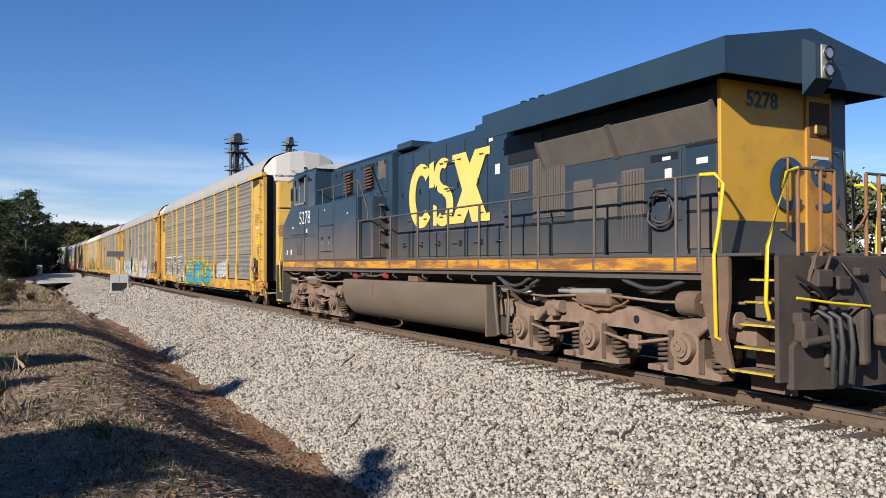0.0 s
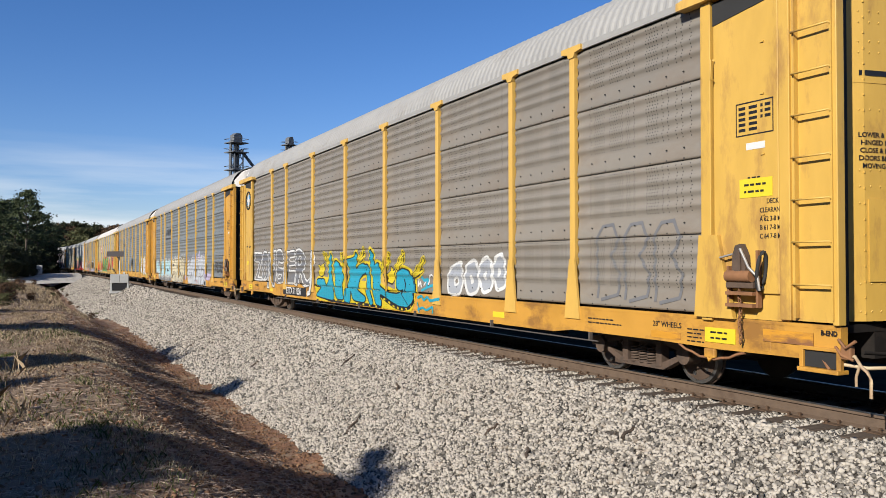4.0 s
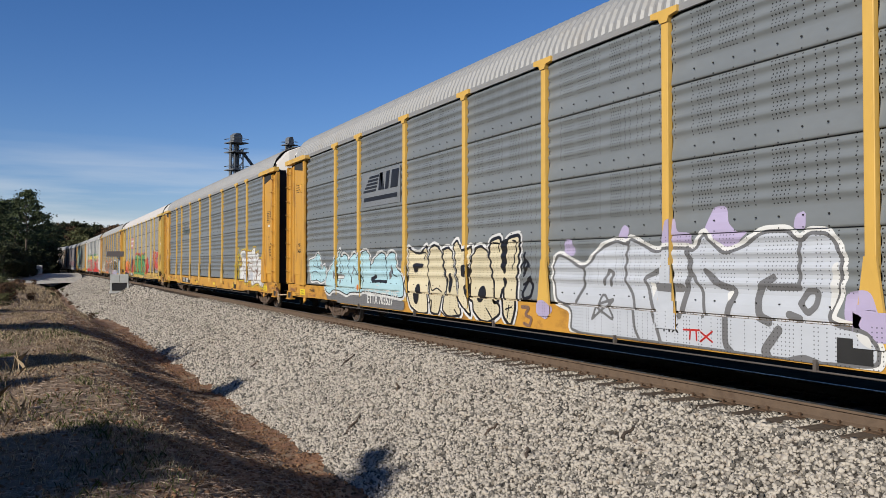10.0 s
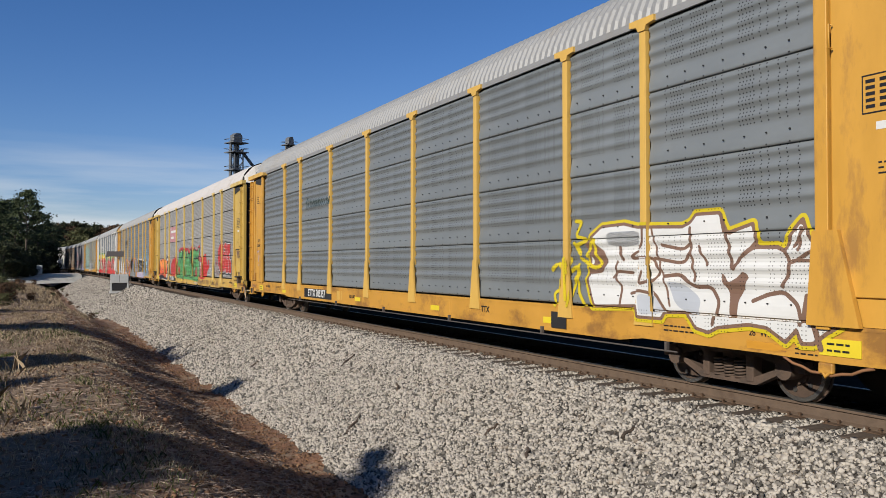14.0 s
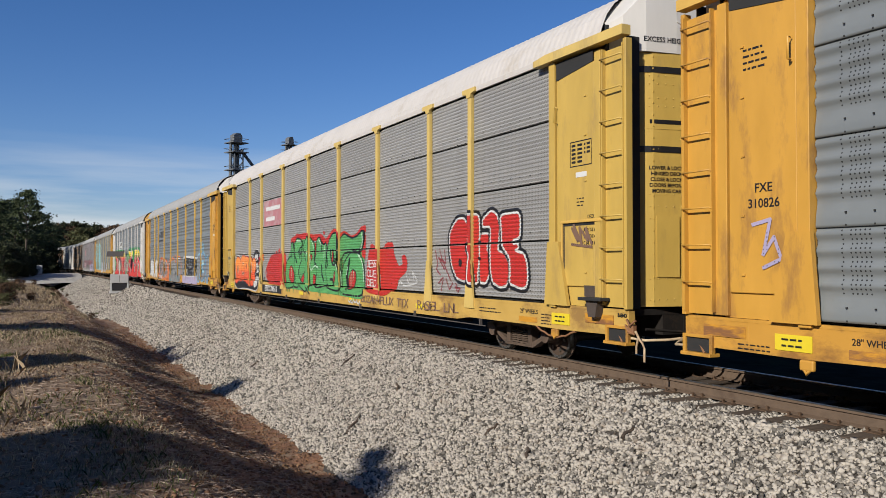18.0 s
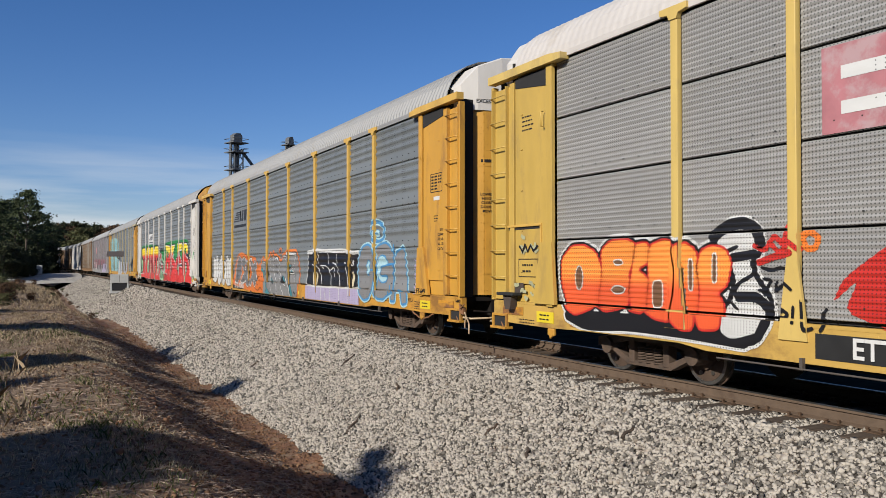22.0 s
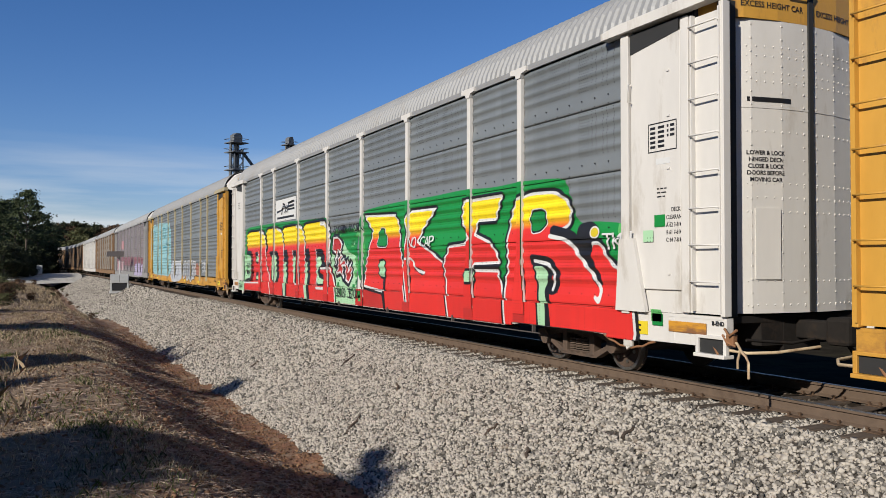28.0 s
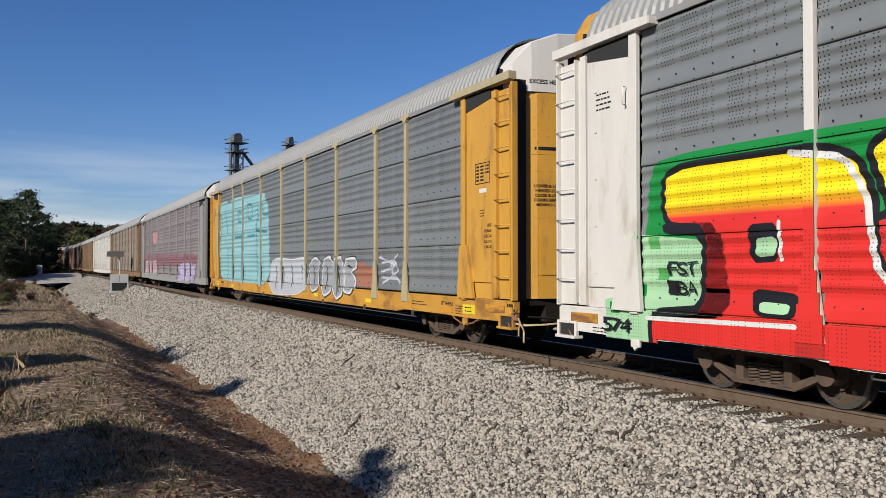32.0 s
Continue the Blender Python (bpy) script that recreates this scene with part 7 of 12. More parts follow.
spray(c1, [([(3.66, 0.74), (2.19, 0.60), (0.90, 0.56), (-0.23, 0.61), (-1.21, 0.58)], 0.05),
       ([(-1.14, 0.96), (-1.49, 0.81), (-2.00, 0.68), (-2.47, 0.63), (-2.85, 0.68), (-3.07, 0.82)], 0.06)], [(0, P_BLACK, "graffiti_outline")], level=1)
spray(c1, [([(-1.15, 0.95), (-1.28, 0.92), (-1.27, 0.87), (-1.14, 0.89)], 0)], [(0, P_YELLOW, "graffiti_square")], level=2, soft=0)
spray(c1, [([(-1.42, 0.84), (-1.55, 0.82), (-1.54, 0.77), (-1.42, 0.79)], 0)], [(0, P_YELLOW, "graffiti_square")], level=2, soft=0)
spray(c1, [([(-1.69, 0.77), (-1.80, 0.75), (-1.80, 0.70), (-1.68, 0.72)], 0)], [(0, P_YELLOW, "graffiti_square")], level=2, soft=0)
spray(c1, [([(-1.94, 0.70), (-2.05, 0.68), (-2.05, 0.63), (-1.93, 0.65)], 0)], [(0, P_YELLOW, "graffiti_square")], level=2, soft=0)
spray(c1, [([(-2.18, 0.67), (-2.29, 0.65), (-2.28, 0.60), (-2.18, 0.62)], 0)], [(0, P_YELLOW, "graffiti_square")], level=2, soft=0)
spray(c1, [([(-2.42, 0.65), (-2.52, 0.63), (-2.51, 0.58), (-2.41, 0.60)], 0)], [(0, P_YELLOW, "graffiti_square")], level=2, soft=0)
spray(c1, [([(-2.64, 0.68), (-2.74, 0.66), (-2.73, 0.61), (-2.64, 0.63)], 0)], [(0, P_YELLOW, "graffiti_square")], level=2, soft=0)
spray(c1, [([(-2.86, 0.75), (-2.95, 0.73), (-2.95, 0.68), (-2.85, 0.70)], 0)], [(0, P_YELLOW, "graffiti_square")], level=2, soft=0)
spray(c1, [([(3.42, 0.71), (3.24, 0.70), (3.25, 0.63), (3.43, 0.64)], 0)], [(0, P_YELLOW, "graffiti_square")], level=2, soft=0)
spray(c1, [([(2.73, 0.69), (2.57, 0.69), (2.58, 0.62), (2.75, 0.63)], 0)], [(0, P_YELLOW, "graffiti_square")], level=2, soft=0)
spray(c1, [([(2.10, 0.68), (1.95, 0.68), (1.96, 0.61), (2.11, 0.63)], 0)], [(0, P_YELLOW, "graffiti_square")], level=2, soft=0)
spray(c1, [([(1.52, 0.67), (1.37, 0.67), (1.38, 0.61), (1.53, 0.62)], 0)], [(0, P_YELLOW, "graffiti_square")], level=2, soft=0)
spray(c1, [([(0.97, 0.67), (0.84, 0.66), (0.85, 0.60), (0.98, 0.61)], 0)], [(0, P_YELLOW, "graffiti_square")], level=2, soft=0)
spray(c1, [([(0.46, 0.66), (0.34, 0.65), (0.35, 0.59), (0.47, 0.61)], 0)], [(0, P_YELLOW, "graffiti_square")], level=2, soft=0)
spray(c1, [([(-0.01, 0.65), (-0.13, 0.64), (-0.12, 0.59), (-0.00, 0.60)], 0)], [(0, P_YELLOW, "graffiti_square")], level=2, soft=0)
spray(c1, [([(-0.46, 0.64), (-0.57, 0.64), (-0.56, 0.58), (-0.45, 0.59)], 0)], [(0, P_YELLOW, "graffiti_square")], level=2, soft=0)
spray(c1, [([(-0.87, 0.64), (-0.98, 0.63), (-0.97, 0.58), (-0.87, 0.59)], 0)], [(0, P_YELLOW, "graffiti_square")], level=2, soft=0)
spray(c1, [([(3.86, 1.19), (3.20, 1.21), (2.95, 1.00), (2.77, 1.16), (2.79, 1.70), (2.65, 1.97), (2.52, 1.76), (2.57, 1.29), (2.36, 1.09), (2.19, 0.83), (2.19, 0.63), (3.33, 0.68), (3.79, 0.72), (3.20, 0.99), (3.79, 1.00)], 0)], [(0.035, P_BLACK, "graffiti_outline"), (0, P_CYAN, "graffiti_letter")], level=3)
spray(c1, [([(2.36, 1.70), (2.13, 1.73), (1.60, 1.50), (1.29, 1.31), (1.49, 1.09), (1.44, 0.98), (1.39, 0.68), (1.92, 0.68), (2.08, 0.84), (2.22, 1.18)], 0)], [(0.035, P_BLACK, "graffiti_outline"), (0, P_CYAN, "graffiti_letter")], level=4)
spray(c1, [([(1.44, 1.75), (0.80, 1.80), (0.57, 1.97), (0.53, 1.75), (0.64, 1.48), (0.18, 1.67), (-0.20, 1.59), (-0.20, 1.42), (0.09, 1.39), (0.35, 1.28), (0.40, 0.97), (-0.24, 0.80), (-0.15, 0.67), (0.67, 0.70), (0.85, 1.00), (0.90, 0.60), (1.39, 0.65), (1.09, 1.21), (1.09, 1.59)], 0)], [(0.035, P_BLACK, "graffiti_outline"), (0, P_CYAN, "graffiti_letter")], level=5)
spray(c1, [([(-0.08, 1.64), (-0.32, 1.59), (-0.40, 1.25), (-0.51, 0.97), (-0.74, 0.67), (-0.57, 0.61), (-0.24, 0.95), (-0.16, 1.39)], 0)], [(0.035, P_BLACK, "graffiti_outline"), (0, P_CYAN, "graffiti_letter")], level=6)
spray(c1, [([(-0.36, 2.01), (-0.56, 1.93), (-0.67, 1.59), (-0.82, 1.67), (-0.97, 1.64), (-1.04, 1.50), (-1.25, 1.32), (-1.11, 1.23), (-1.21, 1.11), (-1.68, 0.96), (-2.24, 0.95), (-2.44, 1.01), (-2.47, 1.08), (-2.27, 1.03), (-2.09, 1.09), (-2.01, 1.30), (-2.12, 1.47), (-2.36, 1.54), (-2.70, 1.48), (-2.96, 1.32), (-3.11, 1.10), (-3.06, 0.82), (-2.80, 0.68), (-2.35, 0.68), (-1.87, 0.77), (-1.21, 0.95), (-1.28, 0.62), (-0.93, 0.66), (-0.71, 0.97), (-0.55, 1.35), (-0.40, 1.69)], 0)], [(0.035, P_BLACK, "graffiti_outline"), (0, P_CYAN, "graffiti_letter")], level=7)
spray(c1, [([(-2.47, 1.29), (-2.59, 1.17), (-2.56, 1.05), (-2.44, 0.96)], 0.02),
       ([(-2.91, 1.32), (-3.04, 1.17), (-3.07, 0.94)], 0.012),
       ([(-2.47, 0.94), (-2.85, 0.70)], 0.012)], [(0, P_BLACK, "graffiti_line")], level=9)
spray(c1, [([(3.23, 1.94), (2.97, 1.74), (2.89, 1.64)], 0.035)], [(0.06, P_YELLOW, "graffiti_halo"), (0.025, P_BLACK, "graffiti_outline"), (0, P_YELLOW, "graffiti_spark")], level=5)
spray(c1, [([(3.00, 1.90), (2.85, 1.74), (2.83, 1.67)], 0.035)], [(0.06, P_YELLOW, "graffiti_halo"), (0.025, P_BLACK, "graffiti_outline"), (0, P_YELLOW, "graffiti_spark")], level=5)
spray(c1, [([(1.75, 1.88), (1.57, 1.69), (1.51, 1.59)], 0.035)], [(0.06, P_YELLOW, "graffiti_halo"), (0.025, P_BLACK, "graffiti_outline"), (0, P_YELLOW, "graffiti_spark")], level=5)
spray(c1, [([(1.61, 1.89), (1.46, 1.71), (1.42, 1.61)], 0.035)], [(0.06, P_YELLOW, "graffiti_halo"), (0.025, P_BLACK, "graffiti_outline"), (0, P_YELLOW, "graffiti_spark")], level=5)
spray(c1, [([(0.37, 1.77), (0.14, 1.91), (0.05, 2.02)], 0.035)], [(0.06, P_YELLOW, "graffiti_halo"), (0.025, P_BLACK, "graffiti_outline"), (0, P_YELLOW, "graffiti_spark")], level=5)
spray(c1, [([(0.35, 1.73), (0.11, 1.80), (0.01, 1.87)], 0.035)], [(0.06, P_YELLOW, "graffiti_halo"), (0.025, P_BLACK, "graffiti_outline"), (0, P_YELLOW, "graffiti_spark")], level=5)
spray(c1, [([(-1.27, 1.50), (-1.47, 1.71), (-1.56, 1.86)], 0.035)], [(0.06, P_YELLOW, "graffiti_halo"), (0.025, P_BLACK, "graffiti_outline"), (0, P_YELLOW, "graffiti_spark")], level=5)
spray(c1, [([(-1.30, 1.48), (-1.50, 1.62), (-1.59, 1.73)], 0.035)], [(0.06, P_YELLOW, "graffiti_halo"), (0.025, P_BLACK, "graffiti_outline"), (0, P_YELLOW, "graffiti_spark")], level=5)
spray(c1, [([(-2.02, 1.56), (-2.27, 1.75), (-2.39, 1.89)], 0.035)], [(0.06, P_YELLOW, "graffiti_halo"), (0.025, P_BLACK, "graffiti_outline"), (0, P_YELLOW, "graffiti_spark")], level=5)
spray(c1, [([(-2.09, 1.53), (-2.32, 1.68), (-2.43, 1.79)], 0.035)], [(0.06, P_YELLOW, "graffiti_halo"), (0.025, P_BLACK, "graffiti_outline"), (0, P_YELLOW, "graffiti_spark")], level=5)
spray(c1, [([(-2.99, 1.40), (-3.31, 1.60), (-3.49, 1.74)], 0.035)], [(0.06, P_YELLOW, "graffiti_halo"), (0.025, P_BLACK, "graffiti_outline"), (0, P_YELLOW, "graffiti_spark")], level=5)
spray(c1, [([(-2.99, 1.38), (-3.25, 1.52), (-3.39, 1.63)], 0.035)], [(0.06, P_YELLOW, "graffiti_halo"), (0.025, P_BLACK, "graffiti_outline"), (0, P_YELLOW, "graffiti_spark")], level=5)
spray(c1, [([(-3.02, 1.38), (-3.28, 1.44), (-3.41, 1.49)], 0.035)], [(0.06, P_YELLOW, "graffiti_halo"), (0.025, P_BLACK, "graffiti_outline"), (0, P_YELLOW, "graffiti_spark")], level=5)
spray(c1, [([(3.72, 1.64), (3.46, 1.58), (3.20, 1.70), (3.14, 1.40), (3.46, 1.28), (3.72, 1.34), (3.62, 1.48)], 0)], [(0.03, P_BLACK, "graffiti_outline"), (0, P_YELLOW, "graffiti_letter")], level=2, soft=1)
spray(c1, [([(-1.42, 1.39), (-1.62, 1.42), (-1.75, 1.60), (-1.82, 1.47), (-1.95, 1.53), (-1.91, 1.29), (-1.81, 1.18), (-1.49, 1.23), (-1.56, 1.31)], 0)], [(0.03, P_BLACK, "graffiti_outline"), (0, P_YELLOW, "graffiti_letter")], level=2, soft=1)
spray(c1, [([(-3.09, 1.33), (-3.22, 1.37), (-3.22, 1.14), (-3.31, 1.26), (-3.39, 1.15)], 0.02),
       ([(-3.74, 1.24), (-3.78, 1.38), (-3.91, 1.42), (-4.00, 1.35), (-4.08, 1.14)], 0.02),
       ([(-3.51, 1.19), (-3.65, 1.34), (-3.74, 1.16)], 0.02)], [(0, P_WHITE, "graffiti_line")], level=1)
spray(c1, [([(-3.36, 1.37), (-3.51, 1.28), (-3.69, 1.33), (-3.64, 1.16)], 0.035),
       ([(-3.43, 1.07), (-3.74, 1.16), (-4.04, 1.21), (-4.08, 1.11)], 0.03)], [(0, P_CYAN, "graffiti_line")], level=2)
spray(c1, [([(-3.31, 0.91), (-3.50, 0.96), (-3.60, 0.86), (-3.78, 0.95), (-3.91, 0.86), (-4.37, 0.92)], 0.03),
       ([(-3.31, 0.65), (-3.55, 0.71), (-3.73, 0.65), (-4.04, 0.75), (-4.03, 0.62)], 0.025),
       ([(-3.29, 0.80), (-3.38, 0.58)], 0.02)], [(0, P_CYAN, "graffiti_line")], level=1)
# its white bubble word beside the first post
spray(c1, [([(-4.62, 1.29), (-4.73, 1.51), (-4.97, 1.61), (-5.20, 1.67), (-5.23, 1.30), (-5.17, 1.07), (-4.85, 1.05), (-4.71, 1.08)], 0)], [(0.06, P_WHITE, "graffiti_outline"), (0, P_SILVER, "graffiti_letter")], cut=[[(-4.86, 1.35), (-5.07, 1.42), (-5.10, 1.23), (-4.91, 1.19)]], level=1)
spray(c1, [([(-5.35, 1.32), (-5.46, 1.61), (-5.73, 1.70), (-5.85, 1.55), (-5.87, 1.15), (-5.55, 1.07)], 0)], [(0.07, P_WHITE, "graffiti_outline"), (0, P_SILVER, "graffiti_letter")], cut=[[(-5.55, 1.40), (-5.67, 1.45), (-5.70, 1.28), (-5.58, 1.25)]], level=2)
spray(c1, [([(-5.92, 1.41), (-6.01, 1.67), (-6.25, 1.75), (-6.35, 1.63), (-6.37, 1.20), (-6.09, 1.13)], 0)], [(0.07, P_WHITE, "graffiti_outline"), (0, P_SILVER, "graffiti_letter")], cut=[[(-6.09, 1.48), (-6.20, 1.52), (-6.22, 1.36), (-6.12, 1.33)]], level=3)
spray(c1, [([(-6.44, 1.49), (-6.53, 1.72), (-6.73, 1.80), (-6.82, 1.69), (-6.84, 1.26), (-6.59, 1.19)], 0)], [(0.07, P_WHITE, "graffiti_outline"), (0, P_SILVER, "graffiti_letter")], cut=[[(-6.59, 1.55), (-6.69, 1.59), (-6.71, 1.43), (-6.62, 1.40)]], level=4)
plate(c1, 12.5, 12.02, 1.62, 1.76, PLACARD, -1.535, 0.006, "warning_placard")
q = Mesh()
q.tube([(-1.541, 12.30 + 0.34 * math.cos(a * 0.2094), 4.15 + 0.34 * math.sin(a * 0.2094)) for a in range(31)], 0.035, 5)
part("round_emblem", q.data("round_emblem", DARKPLATE), c1)
part("emblem_field", Mesh().disc((-1.537, 12.30, 4.15), "x", 0.24, 0.008, 28).data("emblem_field", P_BLUE), c1)
part("emblem_cross", Mesh().prism([(12.25, 3.93), (12.35, 3.93), (12.35, 4.10), (12.52, 4.10), (12.52, 4.20), (12.35, 4.20), (12.35, 4.37), (12.25, 4.37), (12.25, 4.20), (12.08, 4.20), (12.08, 4.10), (12.25, 4.10)], "x", -1.547, -1.542).data("emblem_cross", PAPER), c1)
bars(c1, 12.62, 12.28, 2.26, 2.42, 1, BLACK, -1.537, 2)
flat_text(c1, "3336", 0.13, BLACK, 12.05, 2.32, -1.537, 0.002, name="owner_stencil")


def on_board(car, pts, material, name="logo_bar"):
    part(name, Mesh().prism(pts, "x", -1.503, -1.498).data(name, material), car)


def slash_logo(car, y0, y1, z0, z1, material):
    """A railroad's emblem on its board, as plain slanted bars and blocks."""
    h = z1 - z0
    plate(car, y0 + 0.12, y1 - 0.12, z0 - 0.06, z1 + 0.06, BOARD, -1.490, 0.008, "sign_board")
    for k in range(5):
        a = z0 + h * (0.42 + 0.115 * k)
        on_board(car, [(y0 - 0.10 * k, a), (y0 - 0.10 * k - 0.04, a + 0.055), (y0 - 0.85 - 0.05 * k, a + 0.055), (y0 - 0.85 - 0.05 * k, a)], material)
    for a, w, c in ((y0 - 1.0, 0.20, 0.10), (y0 - 1.22, 0.16, -0.12), (y0 - 1.42, 0.20, 0.10), (y0 - 1.75, 0.42, 0.10)):
        on_board(car, [(a, z0 + h * 0.42), (a - c, z1), (a - c - w, z1), (a - w, z0 + h * 0.42)], material, "logo_block")
    on_board(car, [(y0 - 0.04, z0 + h * 0.1), (y0 - 0.04, z0 + h * 0.24), (y1 + 0.05, z0 + h * 0.24), (y1 + 0.05, z0 + h * 0.1)], material)


BOARD = mat("grey_sign_board", (0.25, 0.266, 0.28), 0.5, 0.2, 0.1, 2, (0.2, 0.2, 0.19), 0.3, 1.5)
# second car
slash_logo(c2, 6.8, 4.6, 3.15, 3.88, P_BLACK)
# second car: pale blue bubble word over a dark wavy foot
spray(c2, [([(11.41, 1.76), (10.97, 1.81), (10.69, 1.91), (10.55, 1.98), (10.37, 1.90), (10.24, 1.45), (9.95, 1.65), (9.82, 1.46), (9.87, 1.17), (10.24, 1.10), (10.60, 1.17), (11.17, 1.12), (11.36, 1.44)], 0)], [(0.06, P_WHITE, "graffiti_halo"), (0.012, P_BLACK, "graffiti_outline"), (-0.012, P_SKY, "graffiti_letter")], level=0)
spray(c2, [([(11.07, 1.39), (10.78, 1.44), (10.55, 1.40), (10.29, 1.30), (10.26, 1.13)], 0.012),
       ([(10.97, 1.73), (10.92, 1.57), (10.60, 1.55), (10.29, 1.48)], 0.012),
       ([(10.69, 1.85), (10.64, 1.65), (10.29, 1.50)], 0.012),
       ([(11.07, 1.39), (11.02, 1.23)], 0.012)], [(0, P_BLACK, "graffiti_line")], level=3)
spray(c2, [([(9.70, 0.88), (9.35, 0.77), (8.98, 0.91), (8.56, 0.91), (7.92, 0.79), (7.68, 0.88), (7.22, 0.89), (6.86, 0.89), (6.75, 0.95), (5.31, 0.89), (4.18, 0.84), (4.18, 0.56), (7.12, 0.56), (9.51, 0.56)], 0)], [(0, P_GREY, "graffiti_ground")], level=0)
spray(c2, [([(9.82, 1.22), (9.74, 1.34), (9.31, 1.60), (8.83, 1.83), (8.57, 2.09), (8.56, 1.82), (8.29, 1.93), (8.03, 1.86), (7.91, 1.73), (7.67, 1.89), (7.47, 1.94), (7.30, 1.83), (7.25, 1.77), (6.95, 1.96), (6.60, 2.00), (6.45, 1.87), (6.34, 1.59), (6.13, 1.75), (5.87, 1.89), (5.62, 1.93), (5.44, 1.88), (5.36, 1.76), (5.23, 1.89), (5.01, 1.94), (4.83, 1.90), (4.75, 1.71), (4.72, 1.52), (4.51, 1.47), (4.26, 1.38), (4.17, 1.21), (4.16, 0.86), (5.31, 0.91), (6.75, 0.96), (6.86, 0.90), (7.22, 0.91), (7.68, 0.89), (7.92, 0.81), (8.56, 0.92), (8.98, 0.92), (9.35, 0.79), (9.70, 0.88)], 0)], [(0.07, P_WHITE, "graffiti_halo"), (0.012, P_BLACK, "graffiti_outline"), (-0.018, P_SKY, "graffiti_letter")], level=1)
spray(c2, [([(8.83, 1.81), (8.80, 1.42), (8.80, 0.98)], 0.014),
       ([(8.59, 2.00), (8.62, 1.65), (8.56, 1.41), (8.42, 1.41), (8.36, 1.61)], 0.018),
       ([(7.97, 1.59), (7.88, 1.40), (7.73, 1.28), (7.65, 1.12)], 0.018),
       ([(7.91, 1.73), (7.97, 1.59)], 0.018),
       ([(7.25, 1.77), (7.25, 1.53), (7.01, 1.34), (6.80, 1.19)], 0.018),
       ([(7.50, 1.53), (7.33, 1.39), (7.11, 1.38)], 0.014),
       ([(6.92, 1.95), (6.88, 1.46), (6.88, 1.00)], 0.012),
       ([(6.29, 1.27), (6.14, 1.29), (5.99, 1.34)], 0.05),
       ([(6.23, 1.21), (5.75, 1.23), (5.33, 1.22)], 0.035),
       ([(5.36, 1.76), (5.31, 1.48), (5.31, 1.20)], 0.018),
       ([(5.00, 1.49), (4.89, 1.39), (4.72, 1.35)], 0.016),
       ([(6.34, 1.57), (6.36, 1.53)], 0.02)], [(0, P_BLACK, "graffiti_line")], level=4)
spray(c2, [([(8.98, 1.49), (8.99, 1.22), (8.29, 1.23), (8.26, 1.36), (8.84, 1.37)], 0),
       ([(7.54, 1.67), (7.49, 1.51), (7.65, 1.26), (7.61, 1.44)], 0),
       ([(4.98, 1.68), (4.99, 1.36), (5.20, 1.25), (5.12, 1.48)], 0),
       ([(8.66, 1.21), (8.49, 1.21), (8.59, 1.05)], 0)], [(0, P_GREY, "graffiti_line")], level=4, soft=1)
spray(c2, [([(8.87, 1.30), (8.31, 1.33), (8.31, 1.26), (8.89, 1.24)], 0),
       ([(6.20, 1.16), (5.77, 1.13), (5.77, 1.10), (6.14, 1.14)], 0)], [(0, P_WHITE, "graffiti_shine")], level=5, soft=0)
spray(c2, [([(6.98, 1.04), (6.99, 1.00), (7.03, 0.97), (7.08, 0.96), (7.11, 0.99), (7.13, 1.03), (7.11, 1.08), (7.07, 1.11), (7.03, 1.11), (6.99, 1.09)], 0)], [(0.02, P_CREAM, "graffiti_outline"), (0, P_ORANGE, "graffiti_dot")], level=5)
lay(c2, letters_bm("TAPE WAS HERE OSR", 6.70, 4.51, 0.86, 1.02, 0.0, 5, 1.4), P_WHITE, "graffiti_tag", 0.012)
# its cream letters with black gaps
spray(c2, [([(4.07, 2.05), (3.75, 1.91), (3.44, 1.88), (3.07, 2.07), (3.08, 1.83), (3.03, 1.60), (3.03, 1.19), (2.95, 0.80), (2.95, 0.58), (3.45, 0.56), (3.85, 0.69), (4.03, 0.99), (4.20, 1.15), (4.08, 1.31), (4.08, 1.73)], 0)], [(0.07, P_WHITE, "graffiti_halo"), (0.015, P_BLACK, "graffiti_outline"), (-0.035, P_CREAM, "graffiti_letter")], level=0)
spray(c2, [([(3.03, 1.83), (2.94, 2.00), (2.75, 2.06), (2.52, 2.01), (2.37, 1.82), (2.30, 1.49), (2.19, 1.31), (2.15, 1.12), (2.26, 1.00), (2.45, 0.57), (2.83, 0.61), (2.87, 0.85), (2.99, 1.14), (3.09, 1.43)], 0)], [(0.07, P_WHITE, "graffiti_halo"), (0.015, P_BLACK, "graffiti_outline"), (-0.035, P_CREAM, "graffiti_letter")], level=1)
spray(c2, [([(2.40, 1.94), (2.08, 2.00), (1.94, 1.90), (1.84, 1.59), (1.77, 1.23), (1.61, 0.97), (1.42, 0.63), (2.02, 0.56), (2.30, 0.70), (2.19, 1.03), (2.15, 1.31), (2.30, 1.54)], 0)], [(0.07, P_WHITE, "graffiti_halo"), (0.015, P_BLACK, "graffiti_outline"), (-0.035, P_CREAM, "graffiti_letter")], level=2)
spray(c2, [([(1.90, 2.02), (1.70, 2.14), (1.57, 1.98), (1.41, 1.91), (1.10, 2.01), (1.16, 1.82), (1.22, 1.61), (1.41, 1.59), (1.41, 1.50), (1.16, 1.49), (1.17, 1.25), (1.29, 1.20), (1.17, 0.99), (1.05, 0.62), (1.29, 0.73), (1.61, 0.97), (1.77, 1.41), (1.84, 1.81)], 0)], [(0.07, P_WHITE, "graffiti_halo"), (0.015, P_BLACK, "graffiti_outline"), (-0.035, P_CREAM, "graffiti_letter")], level=3)
